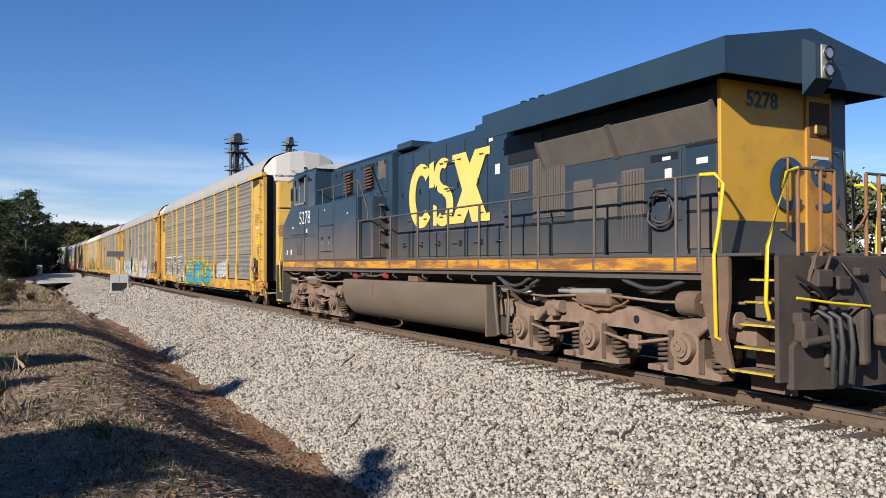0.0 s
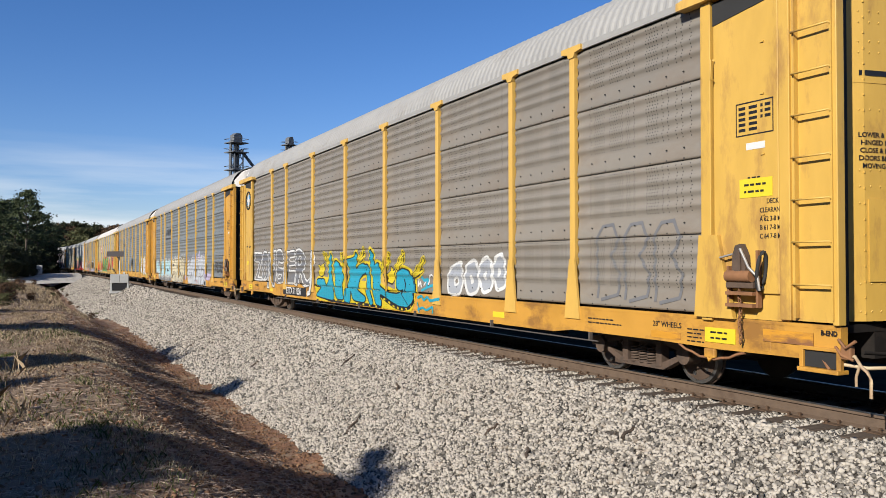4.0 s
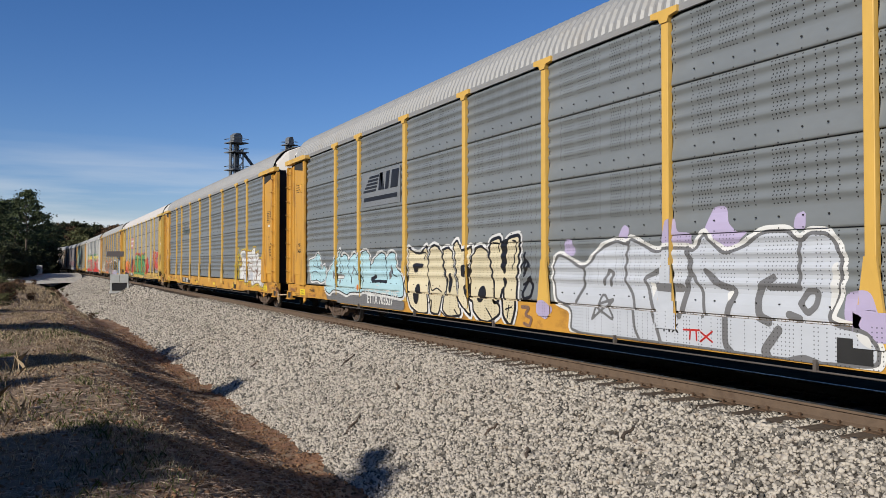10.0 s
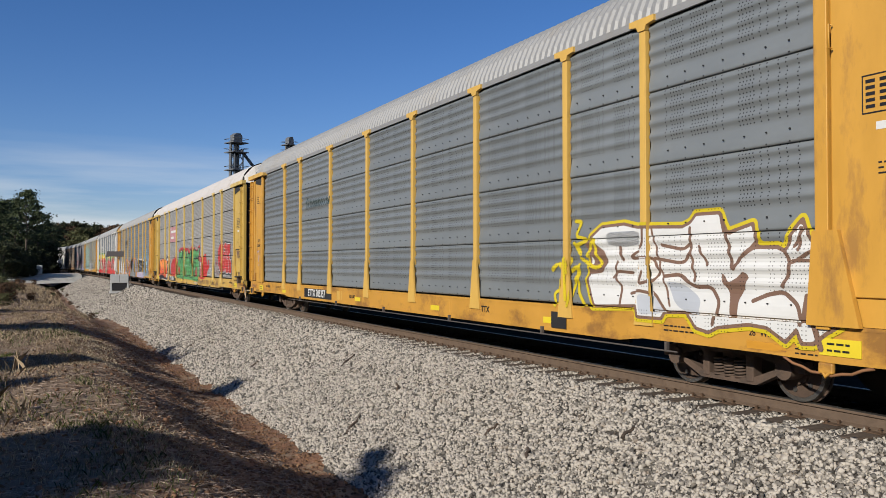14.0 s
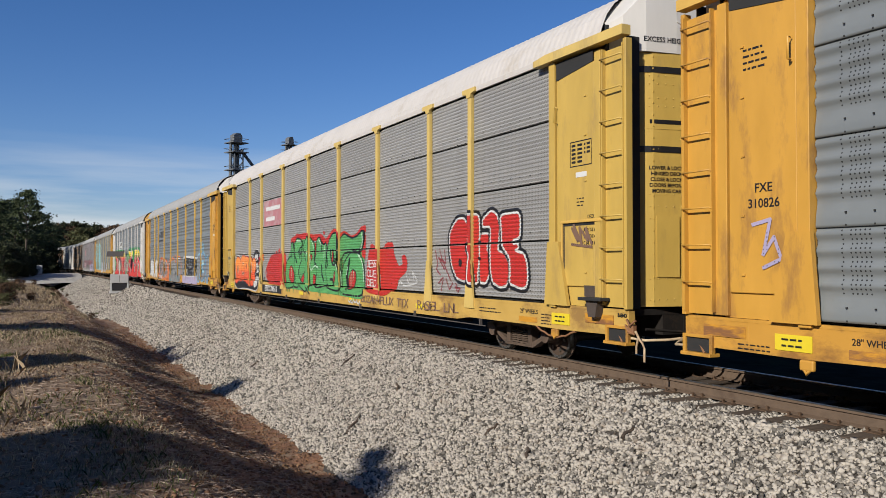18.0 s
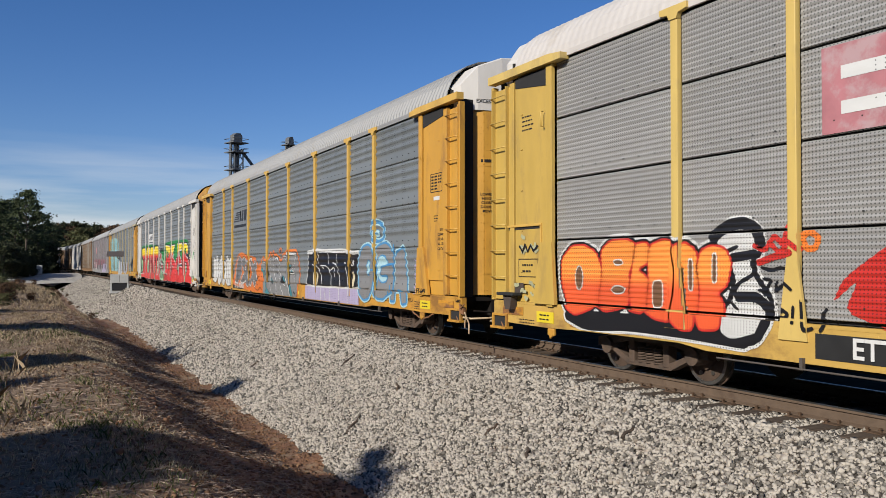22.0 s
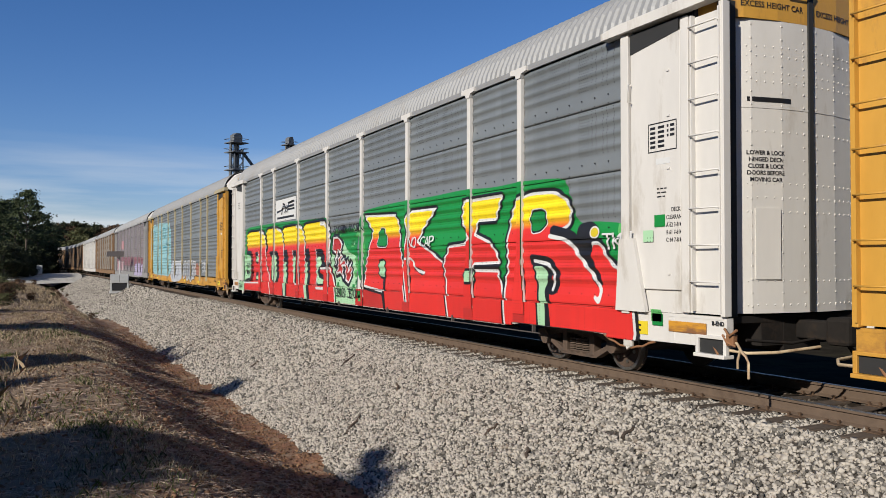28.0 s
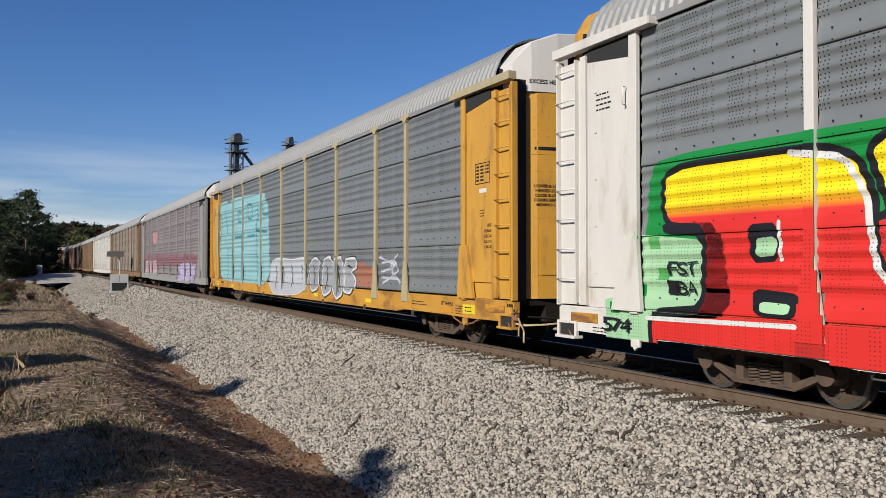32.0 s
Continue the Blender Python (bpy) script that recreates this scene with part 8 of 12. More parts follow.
spray(c2, [([(1.16, 1.76), (0.98, 1.95), (0.75, 2.00), (0.53, 1.89), (0.42, 1.71), (0.32, 1.35), (0.19, 1.01), (-0.01, 0.90), (-0.01, 0.73), (0.38, 0.56), (0.70, 0.57), (0.99, 0.75), (0.99, 0.92), (1.14, 0.95), (1.20, 1.33)], 0)], [(0.07, P_WHITE, "graffiti_halo"), (0.015, P_BLACK, "graffiti_outline"), (-0.035, P_CREAM, "graffiti_letter")], level=4)
spray(c2, [([(0.47, 1.87), (0.36, 2.07), (0.05, 2.12), (0.01, 1.90), (0.03, 1.59), (-0.06, 1.46), (-0.13, 1.59), (-0.14, 1.94), (-0.24, 2.10), (-0.60, 2.14), (-0.56, 1.85), (-0.51, 1.56), (-0.46, 1.30), (-0.51, 0.90), (-0.46, 0.75), (-0.36, 0.56), (-0.13, 0.72), (-0.11, 0.98), (-0.06, 1.25), (0.01, 1.17), (0.06, 0.97), (0.22, 0.96), (0.32, 1.43)], 0)], [(0.1, P_WHITE, "graffiti_halo"), (0.05, P_BLACK, "graffiti_outline"), (-0.015, P_CREAM, "graffiti_letter")], level=5)
spray(c2, [([(3.39, 1.00), (3.42, 0.86), (3.49, 0.77), (3.58, 0.77), (3.66, 0.85), (3.69, 0.98), (3.66, 1.12), (3.58, 1.21), (3.49, 1.21), (3.42, 1.13)], 0),
       ([(1.94, 1.27), (1.95, 1.14), (1.99, 1.06), (2.04, 1.06), (2.08, 1.13), (2.09, 1.26), (2.07, 1.39), (2.04, 1.47), (1.99, 1.47), (1.95, 1.39)], 0),
       ([(0.55, 1.09), (0.58, 0.99), (0.65, 0.93), (0.75, 0.92), (0.82, 0.97), (0.85, 1.07), (0.82, 1.17), (0.75, 1.23), (0.65, 1.24), (0.58, 1.18)], 0),
       ([(3.80, 1.67), (3.22, 1.65), (3.30, 1.56), (3.58, 1.55), (3.58, 1.46), (3.77, 1.46)], 0),
       ([(1.42, 1.59), (1.18, 1.59), (1.18, 1.40), (1.41, 1.39)], 0),
       ([(1.34, 1.22), (1.17, 1.23), (1.18, 0.97), (1.27, 1.04)], 0),
       ([(0.01, 2.06), (-0.23, 2.11), (-0.15, 1.82), (-0.05, 1.48), (0.02, 1.67)], 0),
       ([(-0.01, 1.36), (-0.10, 1.42), (-0.16, 1.37), (-0.10, 1.19)], 0)], [(0, P_BLACK, "graffiti_line")], level=9)
spray(c2, [([(3.53, 1.88), (3.15, 1.90), (3.19, 1.75)], 0.016),
       ([(0.31, 2.03), (0.08, 2.02), (0.12, 1.87)], 0.016),
       ([(-0.38, 2.06), (-0.51, 2.04), (-0.42, 1.74), (-0.35, 1.56)], 0.016),
       ([(2.99, 1.29), (2.83, 1.07), (2.60, 1.15), (2.37, 1.07)], 0.014),
       ([(2.37, 0.69), (2.09, 0.57)], 0.014),
       ([(1.74, 0.74), (1.55, 0.60)], 0.016),
       ([(0.48, 0.83), (0.22, 0.61)], 0.016),
       ([(2.91, 0.82), (2.75, 0.91), (2.79, 0.66)], 0.014),
       ([(-0.20, 0.84), (-0.41, 0.89)], 0.014),
       ([(-0.32, 0.92), (-0.27, 0.70)], 0.014)], [(0, P_BLACK, "graffiti_line")], level=9)
spray(c2, [([(-0.73, 1.83), (-0.73, 1.63), (-0.71, 1.45)], 0.03),
       ([(-0.58, 1.52), (-0.73, 1.74), (-0.88, 1.60)], 0.025),
       ([(-0.69, 1.49), (-0.86, 1.63)], 0.025),
       ([(-0.92, 1.42), (-0.81, 1.35), (-0.66, 1.13), (-0.73, 1.04), (-0.94, 1.09), (-0.98, 1.28), (-0.86, 1.38)], 0.03),
       ([(-0.68, 1.29), (-0.94, 1.39)], 0.025)], [(0, P_BLACK, "graffiti_line")], level=1)
spray(c2, [([(-0.72, 0.91), (-0.96, 0.91), (-0.81, 0.78), (-1.03, 0.73), (-0.95, 0.59), (-0.79, 0.63)], 0.03)], [(0, BROWN_P, "graffiti_line")], level=1)
spray(c2, [([(-1.20, 1.03), (-1.37, 1.06), (-1.61, 0.95), (-1.62, 0.88), (-1.44, 0.73), (-1.27, 0.78), (-1.16, 0.86)], 0)], [(0, P_LILAC, "graffiti_patch")], level=0)
# its silver word with lilac puffs
spray(c2, [([(-1.85, 1.78), (-1.94, 2.03), (-2.07, 2.03), (-2.19, 1.78)], 0),
       ([(-3.21, 2.00), (-3.32, 2.20), (-3.44, 2.15), (-3.42, 1.99)], 0),
       ([(-4.15, 1.89), (-4.22, 2.22), (-4.33, 2.24), (-4.39, 2.05), (-4.62, 2.04), (-4.65, 1.90)], 0),
       ([(-4.86, 2.03), (-5.00, 2.34), (-5.20, 2.35), (-5.25, 2.13), (-5.40, 2.01), (-5.54, 2.03), (-5.30, 1.84), (-5.05, 1.89)], 0),
       ([(-6.20, 2.04), (-6.22, 2.19), (-6.33, 2.22), (-6.34, 2.03)], 0),
       ([(-6.81, 1.34), (-7.13, 1.38), (-7.24, 1.04), (-6.95, 0.98), (-6.81, 1.07)], 0)], [(0.01, P_LILAC, "graffiti_patch")], level=0)
spray(c2, [([(-1.59, 1.71), (-1.77, 1.83), (-2.39, 1.58), (-2.81, 1.91), (-3.18, 2.00), (-3.40, 1.94), (-3.49, 2.03), (-3.97, 1.82), (-4.21, 1.88), (-4.56, 1.87), (-4.67, 1.83), (-4.86, 2.07), (-4.99, 1.91), (-5.20, 1.79), (-5.44, 1.86), (-5.77, 2.04), (-6.12, 2.04), (-6.26, 1.91), (-6.40, 2.01), (-6.63, 1.99), (-6.78, 1.77), (-6.80, 1.57), (-6.74, 1.30), (-6.64, 1.06), (-6.81, 1.01), (-7.09, 0.98), (-7.24, 0.82), (-7.22, 0.60), (-6.58, 0.56), (-5.84, 0.56), (-4.08, 0.57), (-2.10, 0.56), (-2.14, 0.94), (-1.68, 1.04), (-1.57, 1.37)], 0)], [(0.05, P_WHITE, "graffiti_halo"), (0, P_GREY, "graffiti_outline"), (-0.045, P_PALE, "graffiti_letter")], level=1)
spray(c2, [([(-2.39, 1.58), (-2.43, 1.34), (-2.22, 1.06)], 0.03),
       ([(-2.88, 1.35), (-3.00, 1.56), (-3.10, 1.51), (-3.03, 1.34)], 0.03),
       ([(-2.66, 0.82), (-2.88, 1.25), (-3.20, 0.81), (-2.70, 1.03), (-3.17, 1.15), (-2.66, 0.82)], 0.02),
       ([(-3.42, 1.95), (-3.35, 1.40), (-3.55, 1.18), (-3.61, 0.74), (-3.74, 0.56)], 0.025),
       ([(-3.79, 1.46), (-4.09, 1.57)], 0.035),
       ([(-3.78, 1.43), (-3.93, 1.07), (-4.14, 0.57)], 0.03),
       ([(-4.03, 1.34), (-4.47, 1.33)], 0.055),
       ([(-4.56, 1.84), (-4.64, 1.59), (-4.47, 0.97)], 0.045),
       ([(-4.61, 1.57), (-4.83, 1.31), (-4.88, 0.99)], 0.025),
       ([(-4.89, 1.55), (-5.09, 1.40), (-5.37, 1.33), (-5.24, 1.09), (-5.24, 0.67), (-5.36, 0.57)], 0.045),
       ([(-5.90, 1.48), (-5.76, 1.41), (-5.69, 1.26), (-5.72, 1.04), (-5.89, 0.98)], 0.05),
       ([(-5.85, 1.38), (-6.26, 1.39)], 0.04),
       ([(-6.26, 1.91), (-6.26, 1.39)], 0.025),
       ([(-6.27, 1.21), (-6.36, 1.35), (-6.49, 1.35), (-6.47, 1.19), (-6.37, 1.10), (-6.27, 1.21)], 0.035),
       ([(-6.02, 0.90), (-5.82, 0.65), (-5.89, 0.57)], 0.055),
       ([(-6.14, 0.56), (-6.35, 0.62), (-6.54, 0.57)], 0.045),
       ([(-6.13, 1.08), (-6.27, 1.04)], 0.045)], [(0, P_GREY, "graffiti_line")], level=5)
spray(c2, [([(-3.87, 1.41), (-4.00, 1.37), (-3.93, 1.16)], 0),
       ([(-5.22, 1.30), (-5.34, 1.33), (-5.25, 1.17)], 0),
       ([(-6.67, 1.65), (-6.74, 1.67), (-6.75, 1.40), (-6.66, 1.13), (-6.63, 1.23)], 0),
       ([(-6.95, 0.95), (-7.12, 0.92), (-7.17, 0.78), (-7.05, 0.83)], 0)], [(0, P_WHITE, "graffiti_shine")], level=6)
spray(c2, [([(-4.55, 0.80), (-4.83, 0.81)], 0.012),
       ([(-4.67, 0.80), (-4.66, 0.68)], 0.012),
       ([(-4.77, 0.81), (-4.78, 0.68)], 0.012),
       ([(-4.85, 0.79), (-5.04, 0.68)], 0.012),
       ([(-5.04, 0.81), (-4.84, 0.67)], 0.012)], [(0, P_RED, "graffiti_tag")], level=6)
lay(c2, blob_bm(-6.95, -8.3, 0.85, 1.2, 4, 0.3), P_LILAC, "graffiti_patch", 0.004)
lay(c2, letters_bm("FSLCREW", -9.35, -11.2, 1.25, 1.76, 0.0, 3, 1.0), P_BLACK, "graffiti_tag", 0.006)
plate(c2, -6.75, -7.15, 0.62, 0.88, DARKPLATE, -1.535, 0.006, "data_plate")
flat_text(c2, "FT-649", 0.15, BLACK, -11.84, 1.06, -1.60, 0.003, name="fixture_stencil")
flat_text(c2, "TTX", 0.16, BLACK, -4.3, 0.80, -1.538, 0.003, name="owner_stencil")
flat_text(c2, "34562", 0.16, BLACK, 12.25, 2.05, -1.537, 0.002, name="owner_stencil")
flat_text(c2, "NS", 0.16, BLACK, 12.25, 2.25, -1.537, 0.002, name="owner_stencil")

# third car
# third car: white word with brown lines and a yellow rim
spray(c3, [([(-7.74, 2.05), (-7.97, 2.19), (-8.46, 2.21), (-8.76, 2.15), (-9.11, 2.14), (-9.63, 2.12), (-9.77, 2.17), (-9.85, 2.27), (-10.24, 2.27), (-10.39, 2.01), (-10.77, 2.11), (-10.81, 1.92), (-10.56, 1.71), (-10.79, 1.83), (-11.10, 1.83), (-11.22, 1.78), (-11.31, 1.98), (-11.45, 2.13), (-11.55, 1.87), (-11.77, 1.70), (-11.95, 1.44), (-11.99, 1.21), (-11.95, 1.02), (-11.76, 0.91), (-11.61, 0.79), (-11.46, 0.78), (-11.40, 0.93), (-11.25, 0.78), (-11.00, 0.92), (-10.74, 0.94), (-10.26, 0.87), (-10.11, 0.80), (-9.90, 0.84), (-9.74, 1.03), (-9.34, 1.01), (-9.28, 0.92), (-8.82, 0.92), (-8.79, 1.07), (-7.81, 1.02), (-7.63, 1.34), (-7.70, 1.54)], 0)], [(0.075, P_YELLOW, "graffiti_halo"), (0.03, BROWN_P, "graffiti_outline"), (-0.015, P_WHITE, "graffiti_letter")], level=0, soft=0)
spray(c3, [([(-10.26, 1.56), (-10.41, 1.41), (-10.51, 1.48), (-10.60, 1.56), (-10.70, 1.50), (-10.65, 1.37), (-10.55, 1.22), (-10.53, 1.00), (-10.42, 0.99), (-10.41, 1.29), (-10.29, 1.44)], 0),
       ([(-7.55, 1.94), (-7.78, 2.05), (-7.86, 1.91), (-8.08, 1.81), (-8.12, 1.65), (-7.98, 1.51), (-7.63, 1.49), (-7.82, 1.68)], 0)], [(0, BROWN_P, "graffiti_line")], level=4)
spray(c3, [([(-8.25, 1.45), (-8.32, 1.54), (-8.66, 1.52)], 0.022),
       ([(-8.32, 1.68), (-8.29, 1.45), (-8.42, 1.32), (-8.39, 1.05)], 0.022),
       ([(-8.92, 2.15), (-8.92, 1.89), (-8.59, 1.72), (-9.04, 1.74), (-9.22, 1.55), (-9.10, 1.42), (-8.85, 1.37), (-8.92, 1.54)], 0.022),
       ([(-8.62, 1.23), (-8.85, 1.28), (-9.10, 1.25), (-9.34, 1.01)], 0.022),
       ([(-9.05, 2.14), (-9.11, 1.93), (-9.40, 1.09)], 0.018),
       ([(-9.23, 1.90), (-9.63, 1.83), (-9.77, 1.91)], 0.022),
       ([(-9.10, 1.72), (-9.63, 1.65), (-9.77, 1.79)], 0.022),
       ([(-9.28, 1.48), (-9.57, 1.51), (-9.85, 1.35), (-10.11, 1.36), (-10.26, 1.17), (-10.18, 0.90)], 0.025),
       ([(-9.77, 2.11), (-9.77, 1.79), (-9.85, 1.43)], 0.022),
       ([(-9.90, 1.87), (-10.06, 1.63)], 0.02),
       ([(-10.27, 2.25), (-10.39, 1.90), (-10.46, 1.56), (-10.56, 1.71)], 0.025)], [(0, BROWN_P, "graffiti_line")], level=4)
spray(c3, [([(-10.76, 1.21), (-10.96, 1.29), (-11.18, 1.33), (-11.38, 1.19), (-11.44, 0.98)], 0.025),
       ([(-11.22, 1.79), (-11.28, 1.60), (-11.18, 1.39)], 0.025),
       ([(-11.30, 1.66), (-11.55, 1.78)], 0.02),
       ([(-11.30, 1.68), (-11.77, 1.68)], 0.02),
       ([(-11.43, 2.04), (-11.39, 1.80)], 0.02),
       ([(-11.48, 1.29), (-11.46, 1.02)], 0.03),
       ([(-11.60, 1.36), (-11.61, 1.00), (-11.70, 0.74)], 0.035),
       ([(-11.67, 1.20), (-11.95, 1.44)], 0.02),
       ([(-11.69, 1.17), (-11.97, 1.15)], 0.02),
       ([(-11.69, 1.16), (-11.95, 1.08)], 0.02),
       ([(-8.38, 1.88), (-8.45, 1.71)], 0.03),
       ([(-11.33, 1.84), (-11.41, 1.94), (-11.45, 2.04)], 0.02)], [(0, BROWN_P, "graffiti_line")], level=4)
spray(c3, [([(-8.08, 2.11), (-8.79, 2.11), (-8.86, 1.93), (-8.46, 1.88), (-8.11, 1.93)], 0),
       ([(-9.31, 1.42), (-9.63, 1.39), (-9.95, 1.20), (-9.90, 0.96), (-9.51, 1.10)], 0),
       ([(-8.82, 1.24), (-9.16, 1.21), (-9.34, 0.99), (-8.85, 0.94)], 0)], [(0, P_PALE, "graffiti_shine")], level=2)
spray(c3, [([(-7.32, 2.31), (-7.48, 2.30), (-7.36, 2.07), (-7.67, 2.01), (-7.31, 1.92), (-7.51, 1.77), (-7.31, 1.97)], 0.03),
       ([(-6.81, 1.63), (-6.68, 1.53), (-6.94, 1.68), (-7.02, 1.28), (-6.77, 1.17), (-6.85, 0.98)], 0.03),
       ([(-7.11, 1.73), (-7.15, 1.09)], 0.035),
       ([(-7.23, 1.73), (-7.11, 1.48), (-7.43, 1.63), (-7.19, 0.99)], 0.03),
       ([(-7.43, 1.63), (-7.39, 1.24), (-7.59, 1.01)], 0.03),
       ([(-7.47, 1.73), (-7.82, 1.58), (-8.00, 1.63), (-7.82, 1.82), (-7.78, 2.05), (-7.63, 1.77)], 0.03)], [(0, P_YELLOW, "graffiti_line")], level=5)
for k, (a, w, h) in enumerate(((6.6, 0.3, 0.36), (6.2, 0.22, 0.24), (5.9, 0.16, 0.24), (5.68, 0.16, 0.24), (5.44, 0.24, 0.24), (5.12, 0.34, 0.24), (4.7, 0.22, 0.24), (4.42, 0.26, 0.3))):
    z = 3.38 if h < 0.3 else 3.36
    lay(c3, shape_bm([(a, z), (a - 0.05, z + h), (a - 0.11, z + h), (a - 0.06, z)]), GREENLOGO, "logo_bar", 0.004)
    lay(c3, shape_bm([(a - w * 0.6, z), (a - w * 0.6 - 0.04, z + h * 0.8), (a - w * 0.6 - 0.09, z + h * 0.8), (a - w * 0.6 - 0.05, z)]), GREENLOGO, "logo_bar", 0.004)
plate(c3, -6.75, -7.15, 0.62, 0.88, DARKPLATE, -1.535, 0.006, "data_plate")
flat_text(c3, "TTX", 0.16, BLACK, -4.6, 0.80, -1.525, 0.003, name="owner_stencil")
plate(c3, 3.6, 3.2, 0.66, 0.9, YELPOST, -1.521, 0.002, "plate_stencil")
flat_text(c3, "LD LMT", 0.12, BLACK, 2.4, 0.78, -1.525, 0.002, name="load_stencil")

flat_text(c3, "FXE", 0.15, BLACK, 12.3, 2.52, -1.537, 0.002, name="owner_stencil")
flat_text(c3, "310826", 0.15, BLACK, 12.3, 2.34, -1.537, 0.002, name="owner_stencil")
scrawl(c3, [(12.45, 2.1), (12.2, 2.15), (12.3, 1.75), (12.15, 1.95), (12.05, 1.7), (12.3, 1.6)], 0.022, P_LILAC, 0.006)
# dark straps across the fourth car's leading doors, a brown tag on its end plate
for z in (4.45, 3.28):
    part("door_strap", door_strip(-1.15, -0.2, z, z + 0.09).data("door_strap", BLACK), c4, (0, -HALF + 0.655, 0))
scrawl(c4, [(-12.25, 2.2), (-12.4, 2.0), (-12.3, 2.25), (-12.5, 1.95), (-12.45, 2.2), (-12.65, 2.0), (-12.6, 2.2), (-12.75, 1.95)], 0.025, BROWN_P, 0.006)
scrawl(c4, [(-12.25, 1.95), (-12.75, 1.9)], 0.02, BROWN_P, 0.006)
# fourth car: red field with emblem bars, green and red words
lay(c4, rect_bm(6.78, 4.35, 3.02, 3.95), MAROON, "sign_panel", 0.004)
for z0, z1, a, b2 in ((3.55, 3.75, 6.55, 4.65), (3.18, 3.38, 6.55, 5.35)):
    lay(c4, rect_bm(a, b2, z0 + 0.03, z1 - 0.03), P_WHITE, "sign_bar", 0.008)
# fourth car: red bubble letters, rimmed white and black
spray(c4, [([(-8.34, 2.55), (-8.61, 2.55), (-8.77, 2.42), (-8.83, 2.14), (-8.68, 2.04), (-8.68, 1.87), (-8.92, 1.80), (-8.88, 1.35), (-8.60, 1.30), (-8.30, 1.36), (-8.10, 1.60), (-8.01, 1.89), (-7.99, 2.23), (-8.14, 2.42)], 0)], [(0.085, F_BLACK, "graffiti_halo"), (0.025, F_WHITE, "graffiti_outline"), (-0.02, F_RED, "graffiti_letter")], level=0)
spray(c4, [([(-9.25, 2.22), (-9.59, 2.22), (-9.61, 2.07), (-9.50, 1.96), (-9.58, 1.81), (-9.61, 1.47), (-9.47, 1.28), (-9.24, 1.29), (-9.22, 1.69)], 0)], [(0.085, F_BLACK, "graffiti_halo"), (0.025, F_WHITE, "graffiti_outline"), (-0.02, F_RED, "graffiti_letter")], level=1)
spray(c4, [([(-8.77, 2.61), (-9.21, 2.59), (-9.24, 2.21), (-9.21, 2.08), (-9.23, 1.82), (-9.16, 1.47), (-9.17, 1.27), (-8.86, 1.28), (-8.93, 1.87), (-8.78, 1.87), (-8.72, 1.99), (-8.87, 2.05), (-8.84, 2.33)], 0)], [(0.085, F_BLACK, "graffiti_halo"), (0.025, F_WHITE, "graffiti_outline"), (-0.02, F_RED, "graffiti_letter")], level=2)
spray(c4, [([(-9.35, 2.49), (-9.67, 2.64), (-9.88, 2.55), (-9.97, 2.34), (-9.95, 2.10), (-9.90, 1.89), (-10.12, 1.85), (-10.27, 1.68), (-10.29, 1.44), (-10.21, 1.25), (-9.97, 1.22), (-9.72, 1.30), (-9.64, 1.52), (-9.62, 1.90), (-9.65, 2.28), (-9.61, 2.34), (-9.35, 2.34)], 0)], [(0.085, F_BLACK, "graffiti_halo"), (0.025, F_WHITE, "graffiti_outline"), (-0.02, F_RED, "graffiti_letter")], level=3)
spray(c4, [([(-9.99, 2.54), (-10.60, 2.55), (-10.66, 2.45), (-10.65, 2.10), (-10.43, 2.07), (-10.42, 2.00), (-10.59, 2.01), (-10.60, 1.92), (-10.48, 1.88), (-10.77, 1.83), (-10.87, 1.68), (-10.90, 1.38), (-10.84, 1.24), (-10.67, 1.22), (-10.31, 1.29), (-10.33, 1.52), (-10.31, 1.76), (-10.05, 1.97), (-10.03, 2.26)], 0)], [(0.085, F_BLACK, "graffiti_halo"), (0.025, F_WHITE, "graffiti_outline"), (-0.02, F_RED, "graffiti_letter")], level=4)
spray(c4, [([(-8.42, 1.76), (-8.55, 1.71), (-8.50, 1.57), (-8.39, 1.63)], 0),
       ([(-9.17, 2.09), (-9.33, 2.08), (-9.25, 1.97)], 0),
       ([(-9.16, 1.78), (-9.33, 1.77), (-9.24, 1.69)], 0)], [(0, F_BLACK, "graffiti_line")], level=8)
spray(c4, [([(-3.56, 1.98), (-3.75, 2.17), (-4.19, 2.03), (-4.49, 2.02), (-4.73, 2.17), (-5.12, 2.16), (-5.17, 1.88), (-5.44, 1.59), (-5.69, 1.64), (-5.59, 1.82), (-5.80, 1.87), (-5.94, 1.70), (-5.89, 1.47), (-5.44, 1.29), (-5.33, 1.05), (-4.72, 0.87), (-3.62, 0.92), (-3.35, 1.11)], 0)], [(0, F_RED, "graffiti_ground")], level=0)
spray(c4, [([(-5.44, 1.14), (-5.54, 1.26), (-5.74, 1.14), (-6.27, 1.19), (-6.50, 1.25), (-6.18, 1.50), (-6.27, 1.31)], 0.02),
       ([(-5.84, 1.47), (-5.99, 1.19), (-6.09, 1.42)], 0.014)], [(0, F_WHITE, "graffiti_line")], level=2)
spray(c4, [([(-7.35, 1.93), (-7.47, 1.64), (-7.39, 1.54), (-7.58, 1.42)], 0.018),
       ([(-7.55, 1.95), (-7.70, 1.69), (-7.47, 1.80), (-7.77, 1.54)], 0.018),
       ([(-7.77, 1.94), (-7.84, 1.64), (-7.66, 1.74), (-7.92, 1.45), (-8.06, 1.30)], 0.018),
       ([(-7.50, 1.24), (-7.73, 1.39), (-7.62, 1.09)], 0.018),
       ([(-7.84, 1.35), (-7.99, 1.11), (-8.13, 1.26)], 0.018),
       ([(-8.27, 1.26), (-8.33, 1.07), (-8.47, 1.17), (-8.23, 1.17)], 0.018)], [(0, F_MAROON, "graffiti_line")], level=1)
